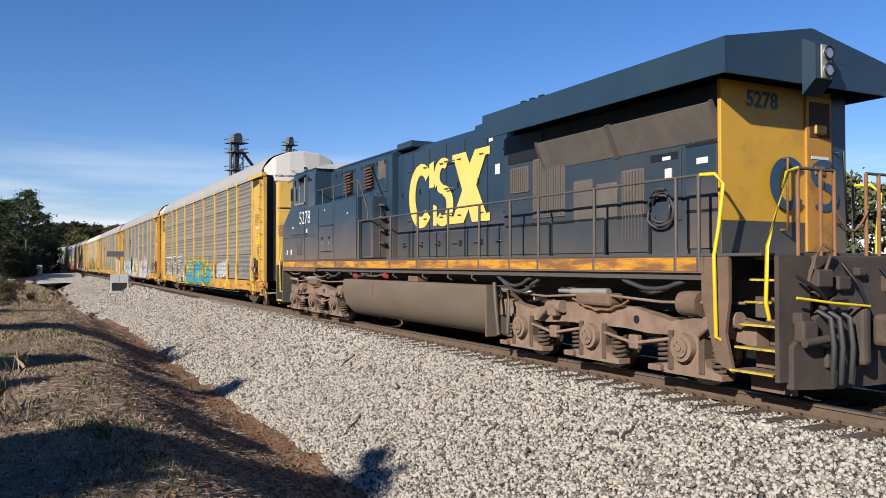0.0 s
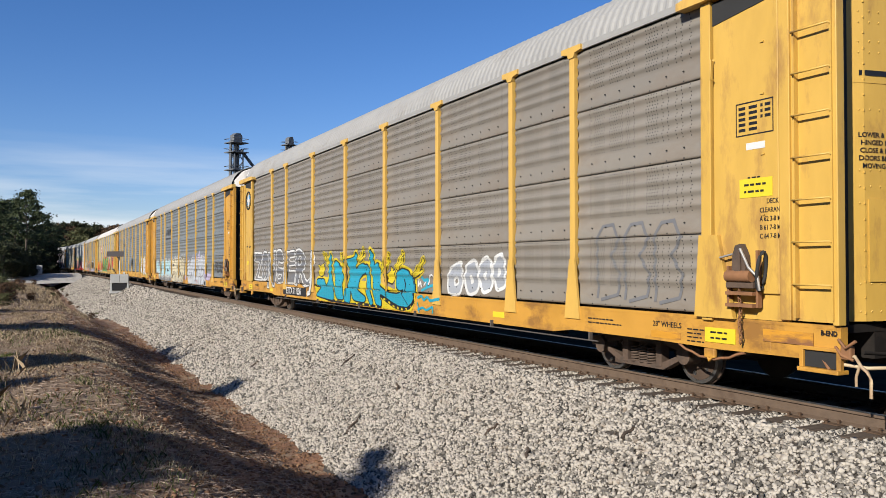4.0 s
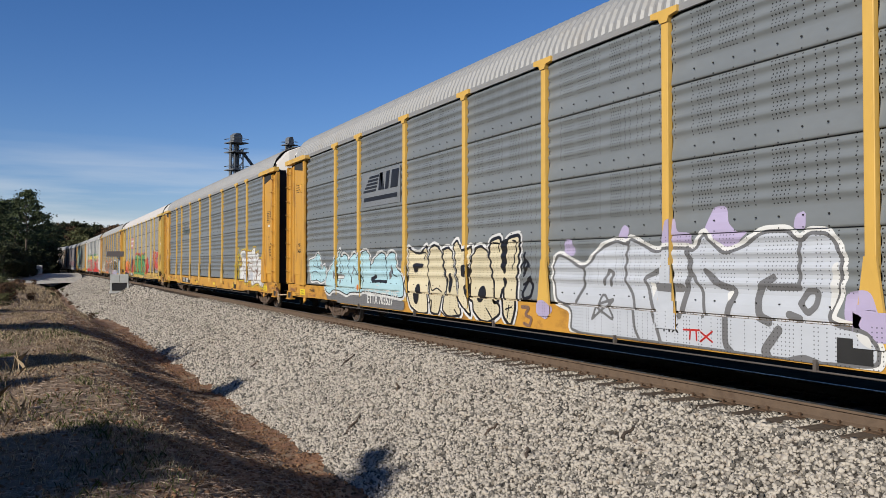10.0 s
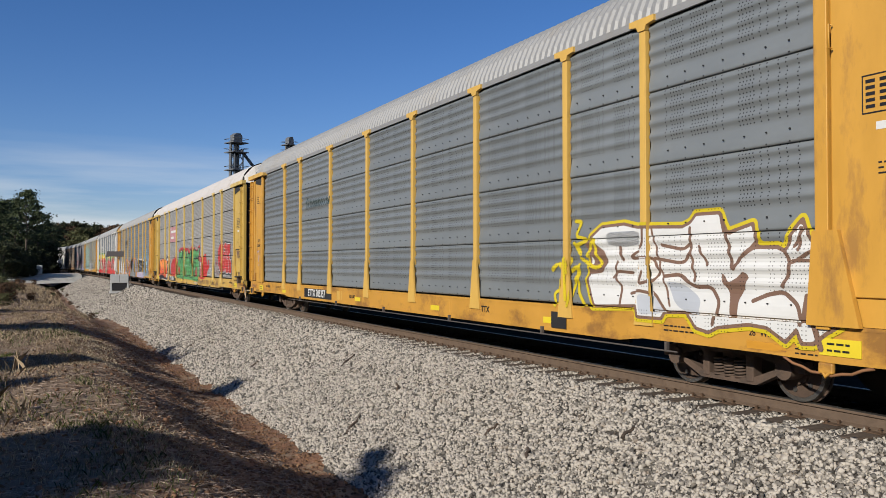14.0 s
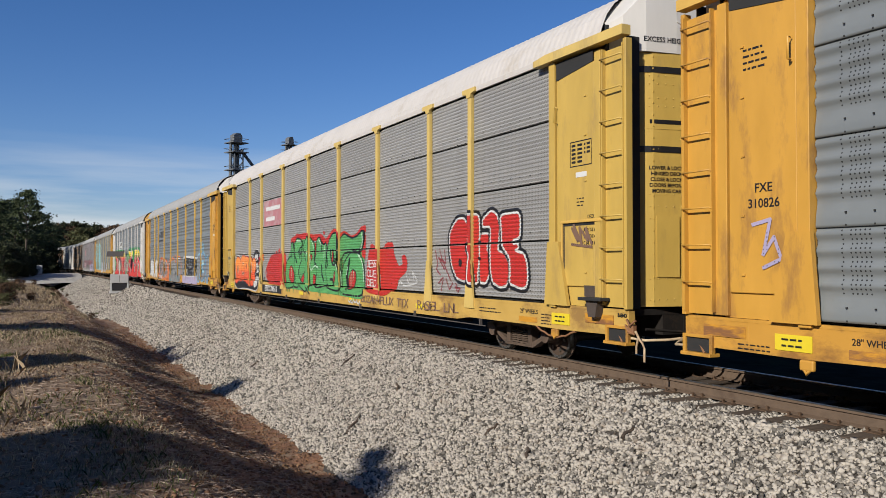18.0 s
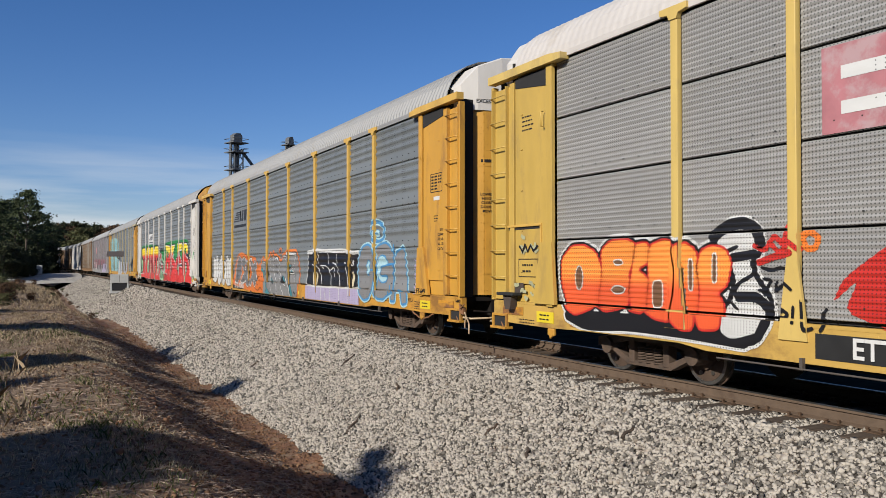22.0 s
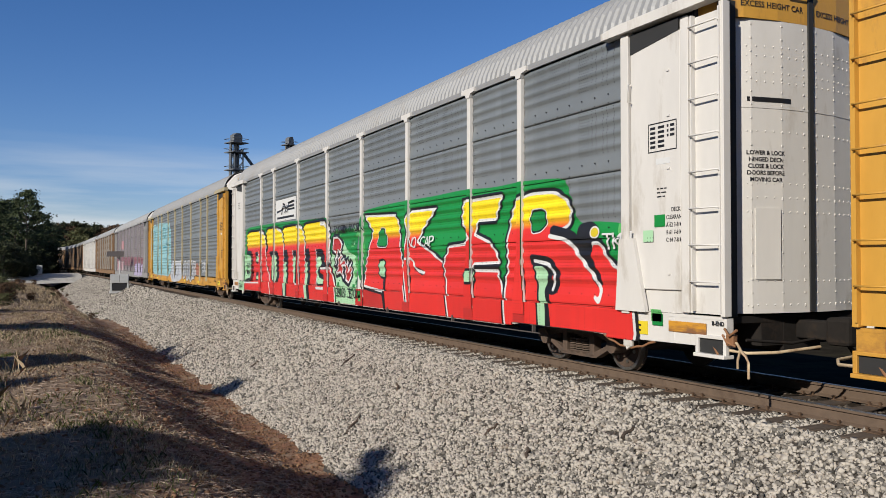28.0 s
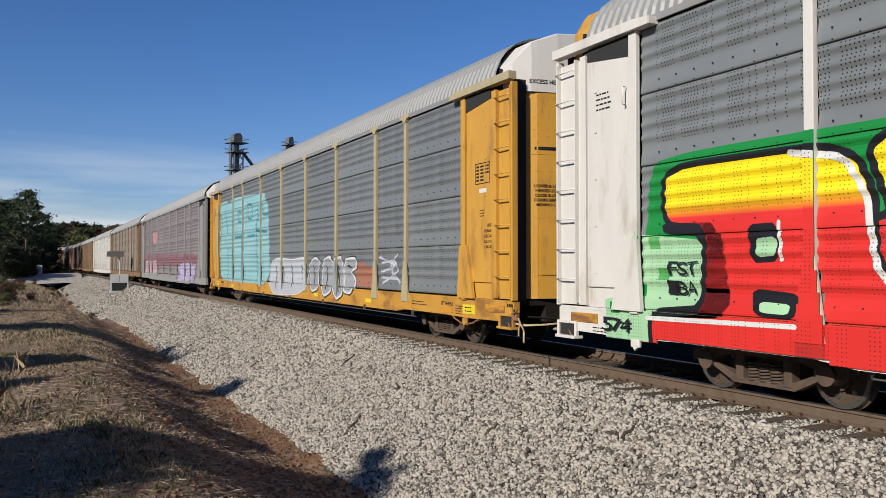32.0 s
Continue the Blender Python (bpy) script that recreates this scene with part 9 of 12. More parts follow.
# its green word with red gaps on a red cloud
spray(c4, [([(6.37, 1.50), (6.69, 1.22), (6.55, 1.50), (5.87, 1.96), (5.32, 2.01), (5.12, 2.13), (4.97, 1.99), (4.77, 2.19), (4.62, 2.01), (4.24, 2.10), (3.97, 1.98), (3.84, 1.52), (3.97, 0.91), (4.16, 1.02), (4.27, 0.91), (4.94, 0.93), (5.87, 0.93), (6.55, 1.14)], 0),
       ([(4.94, 2.12), (4.65, 2.22), (4.65, 2.04)], 0),
       ([(2.82, 2.60), (2.65, 2.65), (2.52, 2.55), (2.71, 2.50)], 0),
       ([(0.06, 2.58), (-0.05, 2.63), (-0.18, 2.57), (-0.05, 2.48)], 0)], [(0, F_RED, "graffiti_ground")], level=0)
spray(c4, [([(3.28, 2.40), (2.65, 2.51), (2.22, 2.51), (1.63, 2.54), (0.99, 2.44), (0.57, 2.45), (0.25, 2.45), (-0.19, 2.27), (-0.47, 2.37), (-0.87, 2.56), (-1.24, 2.51), (-1.48, 2.40), (-1.75, 2.47), (-2.07, 2.38), (-2.27, 2.30), (-2.74, 2.35), (-3.04, 2.51), (-3.28, 2.55)], 0.05)], [(0.05, F_RED, "graffiti_halo")], level=0)
spray(c4, [([(-1.36, 2.38), (-1.53, 2.01), (-1.69, 1.43), (-1.58, 1.20), (-1.23, 1.56), (-1.24, 2.02)], 0),
       ([(0.90, 2.20), (0.57, 2.35), (0.66, 1.76), (0.91, 1.65)], 0),
       ([(-3.24, 2.40), (-3.34, 2.39), (-3.33, 1.76), (-3.07, 1.90)], 0)], [(0.02, F_RED, "graffiti_ground")], level=0)
spray(c4, [([(3.28, 2.27), (2.65, 2.43), (2.12, 2.44), (1.35, 2.46), (0.90, 2.29), (0.37, 2.42), (-0.05, 2.21), (-0.33, 2.15), (-0.87, 2.50), (-1.36, 2.40), (-1.45, 2.30), (-2.12, 2.37), (-2.78, 2.36), (-3.26, 2.47), (-3.30, 2.02), (-3.28, 0.83), (3.85, 0.86), (3.95, 1.31), (3.84, 1.72)], 0)], [(-0.02, F_GREEN, "graffiti_ground")], level=0)
spray(c4, [([(3.91, 1.01), (3.47, 1.06), (1.17, 0.99), (-1.46, 0.95), (-3.30, 0.96), (-3.30, 0.74), (-2.89, 0.74), (-1.40, 0.79), (3.72, 0.84)], 0)], [(0, F_GREEN, "graffiti_ground")], level=1)
spray(c4, [([(-1.75, 1.65), (-2.22, 1.92), (-2.60, 1.95), (-2.95, 1.91), (-3.23, 1.61), (-3.30, 1.20), (-3.28, 0.83), (-1.63, 0.85), (-1.62, 1.34)], 0)], [(0.05, F_BLACK, "graffiti_outline"), (0, F_GREEN, "graffiti_letter")], level=2)
spray(c4, [([(-1.45, 2.33), (-1.75, 2.46), (-2.12, 2.37), (-2.41, 2.31), (-2.78, 2.36), (-3.08, 2.49), (-3.26, 2.47), (-3.26, 2.29), (-3.07, 1.99), (-2.64, 1.97), (-2.12, 1.99), (-1.75, 1.96), (-1.53, 1.78), (-1.44, 1.83), (-1.42, 2.10)], 0)], [(0.05, F_BLACK, "graffiti_outline"), (0, F_GREEN, "graffiti_letter")], level=4)
spray(c4, [([(-0.33, 1.90), (-0.51, 2.29), (-0.81, 2.49), (-1.12, 2.51), (-1.36, 2.40), (-1.36, 2.01), (-1.18, 1.83), (-1.02, 1.79), (-0.93, 1.98), (-0.82, 2.04), (-0.79, 1.84), (-0.90, 1.70), (-1.29, 1.65), (-1.58, 1.38), (-1.63, 1.03), (-1.52, 0.93), (-0.99, 0.94), (-0.46, 1.01), (-0.22, 1.45), (-0.47, 1.65)], 0)], [(0.05, F_BLACK, "graffiti_outline"), (0, F_GREEN, "graffiti_letter")], level=6)
spray(c4, [([(0.61, 2.35), (0.37, 2.44), (0.14, 2.25), (-0.05, 2.19), (-0.23, 2.25), (-0.33, 2.10), (-0.22, 1.70), (-0.19, 1.55), (-0.33, 1.40), (-0.46, 1.06), (0.42, 0.96), (0.70, 1.05), (0.58, 1.38), (0.70, 1.65), (0.82, 1.65), (0.65, 1.98)], 0)], [(0.05, F_BLACK, "graffiti_outline"), (0, F_GREEN, "graffiti_letter")], level=5)
spray(c4, [([(1.97, 2.19), (1.72, 2.41), (1.35, 2.48), (0.90, 2.29), (0.78, 2.09), (0.91, 1.76), (0.66, 1.60), (0.58, 1.38), (0.66, 1.06), (1.17, 1.01), (1.54, 0.79), (2.23, 0.99), (2.02, 1.23), (1.78, 1.36), (1.63, 1.71), (1.82, 1.95), (1.44, 2.01), (1.90, 2.04)], 0)], [(0.05, F_BLACK, "graffiti_outline"), (0, F_GREEN, "graffiti_letter")], level=4)
spray(c4, [([(2.88, 2.29), (2.65, 2.47), (2.22, 2.41), (2.07, 2.22), (2.33, 2.20), (2.49, 2.05), (2.28, 1.96), (2.12, 1.83), (2.33, 1.65), (2.55, 1.40), (2.44, 1.25), (2.23, 1.11), (2.33, 0.92), (2.82, 0.93), (2.82, 1.53), (2.93, 1.91)], 0)], [(0.05, F_BLACK, "graffiti_outline"), (0, F_GREEN, "graffiti_letter")], level=3)
spray(c4, [([(3.34, 2.31), (3.08, 2.35), (2.93, 1.97), (2.77, 1.53), (2.77, 0.93), (3.66, 0.85), (3.97, 1.25), (3.84, 1.72), (3.40, 1.88), (3.22, 1.85)], 0)], [(0.05, F_BLACK, "graffiti_outline"), (0, F_GREEN, "graffiti_letter")], level=2)
spray(c4, [([(3.23, 1.60), (2.92, 1.33), (2.94, 1.08), (3.23, 1.03), (3.52, 1.22), (3.43, 1.52)], 0),
       ([(1.90, 1.36), (1.83, 1.21), (1.97, 1.04), (2.20, 1.14)], 0),
       ([(0.89, 1.35), (0.68, 1.27), (0.73, 1.07), (0.94, 1.03)], 0),
       ([(1.21, 1.96), (1.02, 1.90), (1.12, 1.75)], 0),
       ([(-0.84, 2.06), (-0.88, 2.03), (-0.88, 1.69), (-0.77, 1.74)], 0),
       ([(-0.96, 1.39), (-1.11, 1.47), (-1.27, 1.37), (-1.24, 1.16), (-1.08, 1.06), (-0.91, 1.13)], 0),
       ([(-2.33, 1.44), (-2.50, 1.49), (-2.69, 1.41), (-2.69, 1.21), (-2.54, 0.99), (-2.22, 0.99), (-2.15, 1.23)], 0)], [(0.03, F_BLACK, "graffiti_outline"), (0, F_RED, "graffiti_gap")], level=9)
spray(c4, [([(3.05, 2.30), (2.88, 1.91), (2.65, 1.71)], 0.035),
       ([(2.07, 2.37), (2.12, 2.04), (2.28, 1.96)], 0.035),
       ([(0.78, 2.14), (0.82, 1.71), (0.62, 1.60)], 0.03),
       ([(0.25, 2.38), (0.10, 2.22), (0.18, 2.01)], 0.03),
       ([(-0.33, 2.10), (-0.26, 1.70)], 0.03),
       ([(-0.67, 2.04), (-0.67, 1.84), (-0.86, 1.61), (-1.29, 1.67)], 0.035),
       ([(-1.36, 2.38), (-1.36, 1.97), (-1.24, 1.83)], 0.035),
       ([(-3.24, 2.47), (-3.24, 2.29), (-2.91, 1.96)], 0.04),
       ([(-2.11, 1.56), (-2.01, 1.31), (-2.11, 1.01)], 0.07),
       ([(-2.21, 1.77), (-2.11, 1.52)], 0.05),
       ([(-2.46, 2.02), (-2.95, 1.91)], 0.035),
       ([(-0.67, 1.21), (-0.80, 1.22), (-0.99, 1.06)], 0.04),
       ([(1.49, 0.96), (1.13, 0.73)], 0.02),
       ([(0.14, 1.60), (0.09, 1.34), (-0.04, 1.17)], 0.04),
       ([(2.44, 2.05), (2.33, 1.84)], 0.03)], [(0, F_BLACK, "graffiti_line")], level=9)
spray(c4, [([(2.65, 2.40), (2.22, 2.38)], 0.025),
       ([(1.08, 2.35), (0.85, 2.13)], 0.025),
       ([(-1.21, 2.39), (-1.25, 2.16), (-1.17, 1.93)], 0.035),
       ([(-1.35, 1.63), (-1.55, 1.38), (-1.59, 1.03)], 0.025),
       ([(-3.12, 2.44), (-3.19, 2.25), (-3.05, 2.04)], 0.03),
       ([(-2.86, 1.89), (-3.11, 1.76), (-3.23, 1.53), (-3.27, 1.20)], 0.03),
       ([(0.41, 2.39), (0.16, 2.21)], 0.025),
       ([(-0.13, 2.16), (-0.10, 1.85)], 0.03),
       ([(1.26, 1.64), (1.15, 1.44), (0.74, 1.61), (0.42, 1.53)], 0.025),
       ([(1.44, 2.01), (1.21, 1.88), (1.26, 1.54)], 0.025),
       ([(-2.36, 1.44), (-2.35, 1.07)], 0.02),
       ([(-2.54, 1.45), (-2.50, 1.20)], 0.02),
       ([(3.23, 1.52), (3.17, 1.14)], 0.018),
       ([(-1.02, 1.39), (-1.05, 1.30)], 0.02),
       ([(-2.09, 1.56), (-1.98, 1.35)], 0.02)], [(0, F_MINT, "graffiti_shine")], level=12)
spray(c4, [([(-2.26, 0.69), (-2.35, 0.63), (-2.46, 0.65), (-2.52, 0.71)], 0.02)], [(0, F_WHITE, "graffiti_line")], level=3)
spray(c4, [([(-2.43, 0.68), (-2.51, 0.62), (-2.62, 0.63), (-2.68, 0.70)], 0.02)], [(0, F_WHITE, "graffiti_line")], level=3)
spray(c4, [([(-2.68, 0.69), (-2.76, 0.64), (-2.87, 0.65), (-2.92, 0.71)], 0.02)], [(0, F_WHITE, "graffiti_line")], level=3)
spray(c4, [([(-2.90, 0.67), (-2.98, 0.61), (-3.08, 0.63), (-3.12, 0.68)], 0.02)], [(0, F_WHITE, "graffiti_line")], level=3)
# its orange word with black back and a white numeral
spray(c4, [([(11.52, 1.72), (11.26, 1.92), (10.95, 1.93), (10.66, 1.82), (10.53, 1.59), (10.49, 1.30), (10.63, 1.00), (11.10, 0.86), (11.34, 0.96), (11.52, 1.36)], 0),
       ([(10.53, 1.84), (10.31, 1.98), (9.95, 1.99), (9.76, 1.92), (9.79, 1.71), (9.93, 1.51), (9.85, 1.27), (9.96, 1.03), (10.38, 0.95), (10.60, 1.06), (10.50, 1.46)], 0),
       ([(9.76, 1.92), (9.56, 1.94), (9.46, 1.86), (9.51, 1.67), (9.73, 1.57), (9.51, 1.44), (9.46, 1.17), (9.57, 0.97), (9.85, 1.00), (9.90, 1.27), (9.84, 1.55), (9.79, 1.75)], 0),
       ([(9.46, 1.90), (9.20, 1.97), (9.00, 1.92), (8.90, 1.74), (8.93, 1.45), (8.91, 1.19), (9.01, 0.89), (9.31, 0.91), (9.54, 1.01), (9.49, 1.40), (9.51, 1.71)], 0),
       ([(9.00, 1.85), (8.81, 1.92), (8.62, 1.81), (8.58, 1.56), (8.56, 1.21), (8.63, 0.81), (8.86, 0.80), (9.03, 0.93), (8.93, 1.26), (8.91, 1.59)], 0),
       ([(8.53, 1.81), (8.35, 1.87), (8.14, 1.83), (8.04, 1.66), (8.11, 1.39), (8.27, 1.29), (8.15, 1.12), (8.19, 0.85), (8.50, 0.82), (8.58, 0.99), (8.54, 1.31), (8.60, 1.60)], 0),
       ([(8.27, 1.98), (8.02, 2.14), (7.78, 2.12), (7.63, 1.99), (7.63, 1.79), (7.74, 1.73), (7.71, 1.50), (7.49, 1.25), (7.47, 1.00), (7.64, 0.76), (7.95, 0.70), (8.19, 0.81), (8.15, 1.09), (8.03, 1.23), (7.98, 1.43), (8.06, 1.66), (8.27, 1.77)], 0),
       ([(11.45, 0.87), (10.83, 0.69), (9.85, 0.76), (8.63, 0.74), (7.68, 0.69), (8.36, 0.90)], 0)], [(0.1, F_WHITE, "graffiti_halo"), (0.06, F_BLACK, "graffiti_outline")], level=0)
spray(c4, [([(8.27, 1.98), (8.02, 2.14), (7.78, 2.12), (7.63, 1.99), (7.63, 1.79), (7.74, 1.73), (7.71, 1.50), (7.49, 1.25), (7.47, 1.00), (7.64, 0.76), (7.95, 0.70), (8.19, 0.81), (8.15, 1.09), (8.03, 1.23), (7.98, 1.43), (8.06, 1.66), (8.27, 1.77)], 0)], [(-0.01, F_WHITE, "graffiti_letter")], level=2)
spray(c4, [([(11.52, 1.72), (11.26, 1.92), (10.95, 1.93), (10.66, 1.82), (10.53, 1.59), (10.49, 1.30), (10.63, 1.00), (11.10, 0.86), (11.34, 0.96), (11.52, 1.36)], 0)], [(0.03, F_RED, "graffiti_outline"), (0, F_FIRE, "graffiti_letter")], level=3)
spray(c4, [([(10.53, 1.84), (10.31, 1.98), (9.95, 1.99), (9.76, 1.92), (9.79, 1.71), (9.93, 1.51), (9.85, 1.27), (9.96, 1.03), (10.38, 0.95), (10.60, 1.06), (10.50, 1.46)], 0)], [(0.03, F_RED, "graffiti_outline"), (0, F_FIRE, "graffiti_letter")], level=4)
spray(c4, [([(9.76, 1.92), (9.56, 1.94), (9.46, 1.86), (9.51, 1.67), (9.73, 1.57), (9.51, 1.44), (9.46, 1.17), (9.57, 0.97), (9.85, 1.00), (9.90, 1.27), (9.84, 1.55), (9.79, 1.75)], 0)], [(0.03, F_RED, "graffiti_outline"), (0, F_FIRE, "graffiti_letter")], level=5)
spray(c4, [([(9.46, 1.90), (9.20, 1.97), (9.00, 1.92), (8.90, 1.74), (8.93, 1.45), (8.91, 1.19), (9.01, 0.89), (9.31, 0.91), (9.54, 1.01), (9.49, 1.40), (9.51, 1.71)], 0)], [(0.03, F_RED, "graffiti_outline"), (0, F_FIRE, "graffiti_letter")], level=6)
spray(c4, [([(9.00, 1.85), (8.81, 1.92), (8.62, 1.81), (8.58, 1.56), (8.56, 1.21), (8.63, 0.81), (8.86, 0.80), (9.03, 0.93), (8.93, 1.26), (8.91, 1.59)], 0)], [(0.03, F_RED, "graffiti_outline"), (0, F_FIRE, "graffiti_letter")], level=7)
spray(c4, [([(8.53, 1.81), (8.35, 1.87), (8.14, 1.83), (8.04, 1.66), (8.11, 1.39), (8.27, 1.29), (8.15, 1.12), (8.19, 0.85), (8.50, 0.82), (8.58, 0.99), (8.54, 1.31), (8.60, 1.60)], 0)], [(0.03, F_RED, "graffiti_outline"), (0, F_FIRE, "graffiti_letter")], level=8)
spray(c4, [([(10.97, 1.43), (10.99, 1.32), (11.04, 1.25), (11.10, 1.27), (11.14, 1.37), (11.14, 1.49), (11.10, 1.59), (11.04, 1.61), (10.99, 1.55)], 0),
       ([(10.04, 1.67), (10.06, 1.65), (10.10, 1.64), (10.16, 1.64), (10.21, 1.65), (10.23, 1.67), (10.21, 1.69), (10.16, 1.70), (10.10, 1.70), (10.06, 1.69)], 0),
       ([(9.99, 1.28), (10.02, 1.25), (10.09, 1.23), (10.18, 1.22), (10.25, 1.24), (10.28, 1.27), (10.25, 1.30), (10.18, 1.32), (10.09, 1.32), (10.02, 1.30)], 0),
       ([(9.41, 1.40), (9.23, 1.42), (9.23, 1.07), (9.41, 1.06)], 0),
       ([(8.74, 1.70), (8.68, 1.70), (8.68, 1.31), (8.74, 1.31)], 0),
       ([(8.33, 1.77), (8.28, 1.77), (8.28, 1.42), (8.34, 1.42)], 0)], [(0.02, F_WHITE, "graffiti_outline"), (0, F_BROWN, "graffiti_gap")], level=10)
spray(c4, [([(8.33, 1.98), (8.10, 2.11), (7.86, 2.14), (7.66, 2.05), (7.61, 1.89)], 0.075),
       ([(8.02, 1.72), (7.70, 1.76)], 0.055),
       ([(8.10, 1.80), (7.96, 1.85)], 0.025),
       ([(7.74, 1.66), (7.69, 1.53), (7.94, 1.41), (8.00, 1.30), (7.96, 1.23)], 0.025),
       ([(7.94, 1.25), (7.67, 1.26), (7.51, 1.15), (7.47, 1.03), (7.60, 0.80)], 0.06),
       ([(8.07, 1.29), (8.07, 1.19), (7.95, 1.10)], 0.02),
       ([(8.20, 0.73), (7.95, 0.70), (7.64, 0.79)], 0.045)], [(0, F_BLACK, "graffiti_line")], level=5)
spray(c4, [([(7.70, 1.86), (7.55, 1.79), (7.41, 1.98), (7.30, 1.85), (7.23, 2.07)], 0.03),
       ([(7.63, 1.66), (7.41, 1.73), (7.16, 1.77)], 0.04),
       ([(7.48, 1.89), (7.34, 1.76), (7.20, 1.91), (7.06, 1.81)], 0.03)], [(0, F_RED, "graffiti_line")], level=5)
spray(c4, [([(7.59, 1.60), (7.45, 1.57), (7.34, 1.60), (7.25, 1.59)], 0.02),
       ([(7.56, 1.47), (7.45, 1.46), (7.54, 1.33), (7.63, 1.34)], 0.02),
       ([(7.38, 1.44), (7.40, 1.32), (7.25, 1.45), (7.13, 1.36)], 0.02),
       ([(7.26, 1.14), (7.17, 1.09), (7.21, 1.03), (7.29, 1.06), (7.26, 1.14)], 0.02),
       ([(7.10, 1.17), (7.12, 0.99)], 0.02),
       ([(7.00, 1.24), (6.99, 0.91), (6.88, 0.95)], 0.02),
       ([(6.75, 1.16), (6.81, 1.07), (6.72, 1.02), (6.78, 0.93)], 0.02),
       ([(7.54, 1.28), (7.60, 1.34)], 0.02)], [(0, F_BLACK, "graffiti_tag")], level=6)
spray(c4, [([(7.03, 1.97), (6.93, 1.99), (6.83, 1.93), (6.88, 1.81), (7.00, 1.81), (7.03, 1.94)], 0.035)], [(0, F_ORANGE, "graffiti_line")], level=6)
rr = random.Random(8)
for k in range(26):
    yy = rr.uniform(-3.4, 3.7)
    lay(c4, rect_bm(yy, yy - rr.uniform(0.03, 0.06), 0.9 - rr.uniform(0.04, 0.22), 0.94), F_GREEN, "graffiti_drip", 0.006)
for k, wd in enumerate(("JESUS", "OULE", "DEKO")):
    lay(c4, letters_bm(wd, -3.5, -4.3, 1.55 - 0.24 * k, 1.75 - 0.24 * k, 0.0, k, 1.0), P_WHITE, "graffiti_tag", 0.01)
for k, (wd, a) in enumerate((("BOZAK+FLUX TTX", -3.2), ("RASEL LNL", -6.6))):
    lay(c4, letters_bm(wd, a, a - (2.9 if k == 0 else 1.9), 0.66, 0.86, 0.0, k + 2, 0.7), BROWN_P, "graffiti_tag", 0.004)

# fourth car's end plates: a panel sunk under a ledge, its shadow drawn as dark strips, a dark bracket; worn sky blue
# dabs, a black tag and a framed notice behind
for e in (-1, 1):
    well = part("sunk_panel_rim", Mesh().bevel_box(-1.568, -1.53, min(e * 11.98, e * 13.02), max(e * 11.98, e * 13.02), 2.28, 2.32, 0.006).bevel_box(-1.562, -1.53, min(e * 11.98, e * 12.02), max(e * 11.98, e * 12.02), 1.0, 2.28, 0.006).data("sunk_panel_rim", YELPOST), c4)
    part("shadow_gap", Mesh().box(-1.538, -1.53, min(e * 12.02, e * 13.02), max(e * 12.02, e * 13.02), 2.235, 2.28).box(-1.538, -1.53, min(e * 12.02, e * 12.05), max(e * 12.02, e * 12.05), 1.0, 2.235).data("shadow_gap", BLACK_AND_SHADE), well)
    ledge = part("ledge", Mesh().bevel_box(-1.72, -1.53, min(e * 12.62, e * 13.15), max(e * 12.62, e * 13.15), 1.10, 1.15, 0.01).data("ledge", BLACK_AND_SHADE), c4, label="black steel ledge")
    part("ledge_bracket", Mesh().prism([(e * 12.80, 0.86), (e * 12.96, 0.86), (e * 13.02, 1.10), (e * 12.74, 1.10)], "x", -1.66, -1.53).data("ledge_bracket", DUSTSHADE), ledge)
    plate(c4, e * 12.55, e * 12.95, 1.15, 1.32, DUSTSHADE, -1.534, 0.002, "soot_patch")
rr = random.Random(14)
for k in range(16):
    a, z = rr.uniform(12.12, 12.85), rr.choice((rr.uniform(1.05, 1.36), rr.uniform(1.78, 2.18)))
    scrawl(c4, [(a, z), (a - rr.uniform(0.02, 0.08), z + rr.uniform(-0.05, 0.05)), (a - rr.uniform(0.06, 0.12), z + rr.uniform(-0.06, 0.06))], rr.uniform(0.02, 0.034), P_DABS, 0.008)
scrawl(c4, [(12.65, 1.95), (12.55, 1.85), (12.48, 1.98), (12.4, 1.86), (12.3, 1.96), (12.22, 1.86), (12.1, 1.95)], 0.018, P_BLACK, 0.012)
for a, b2, z0, z1 in ((12.7, 12.1, 1.72, 1.735), (12.7, 12.1, 1.42, 1.435), (12.7, 12.688, 1.435, 1.72), (12.112, 12.1, 1.435, 1.72)):
    plate(c4, a, b2, z0, z1, BLACK, -1.536, 0.003, "notice_frame")
bars(c4, 12.6, 12.2, 1.47, 1.68, 2, BLACK, -1.538, 4)

# fifth car
slash_logo(c5, 6.8, 4.6, 3.1, 3.85, P_BLACK)
TEAL = paint("spray_teal", (0.05, 0.27, 0.33))
# fifth car: black word with a white crest over lilac, blue ringed letters
spray(c5, [([(-3.39, 1.05), (-7.92, 1.00), (-7.98, 0.58), (-3.38, 0.57)], 0)], [(0, P_LILAC, "graffiti_ground")], level=0, soft=0)
spray(c5, [([(-3.50, 1.95), (-3.95, 1.94), (-4.37, 2.02), (-4.68, 1.98), (-5.24, 2.00), (-6.02, 1.95), (-6.85, 1.95), (-7.13, 1.92), (-7.46, 1.93), (-7.84, 1.89), (-7.91, 1.80), (-7.74, 1.54), (-7.92, 1.05), (-7.26, 1.03), (-4.37, 1.00), (-3.33, 1.04), (-3.45, 1.32), (-3.56, 1.69)], 0)], [(0.05, P_WHITE, "graffiti_halo"), (0, P_BLACK, "graffiti_letter")], level=1)
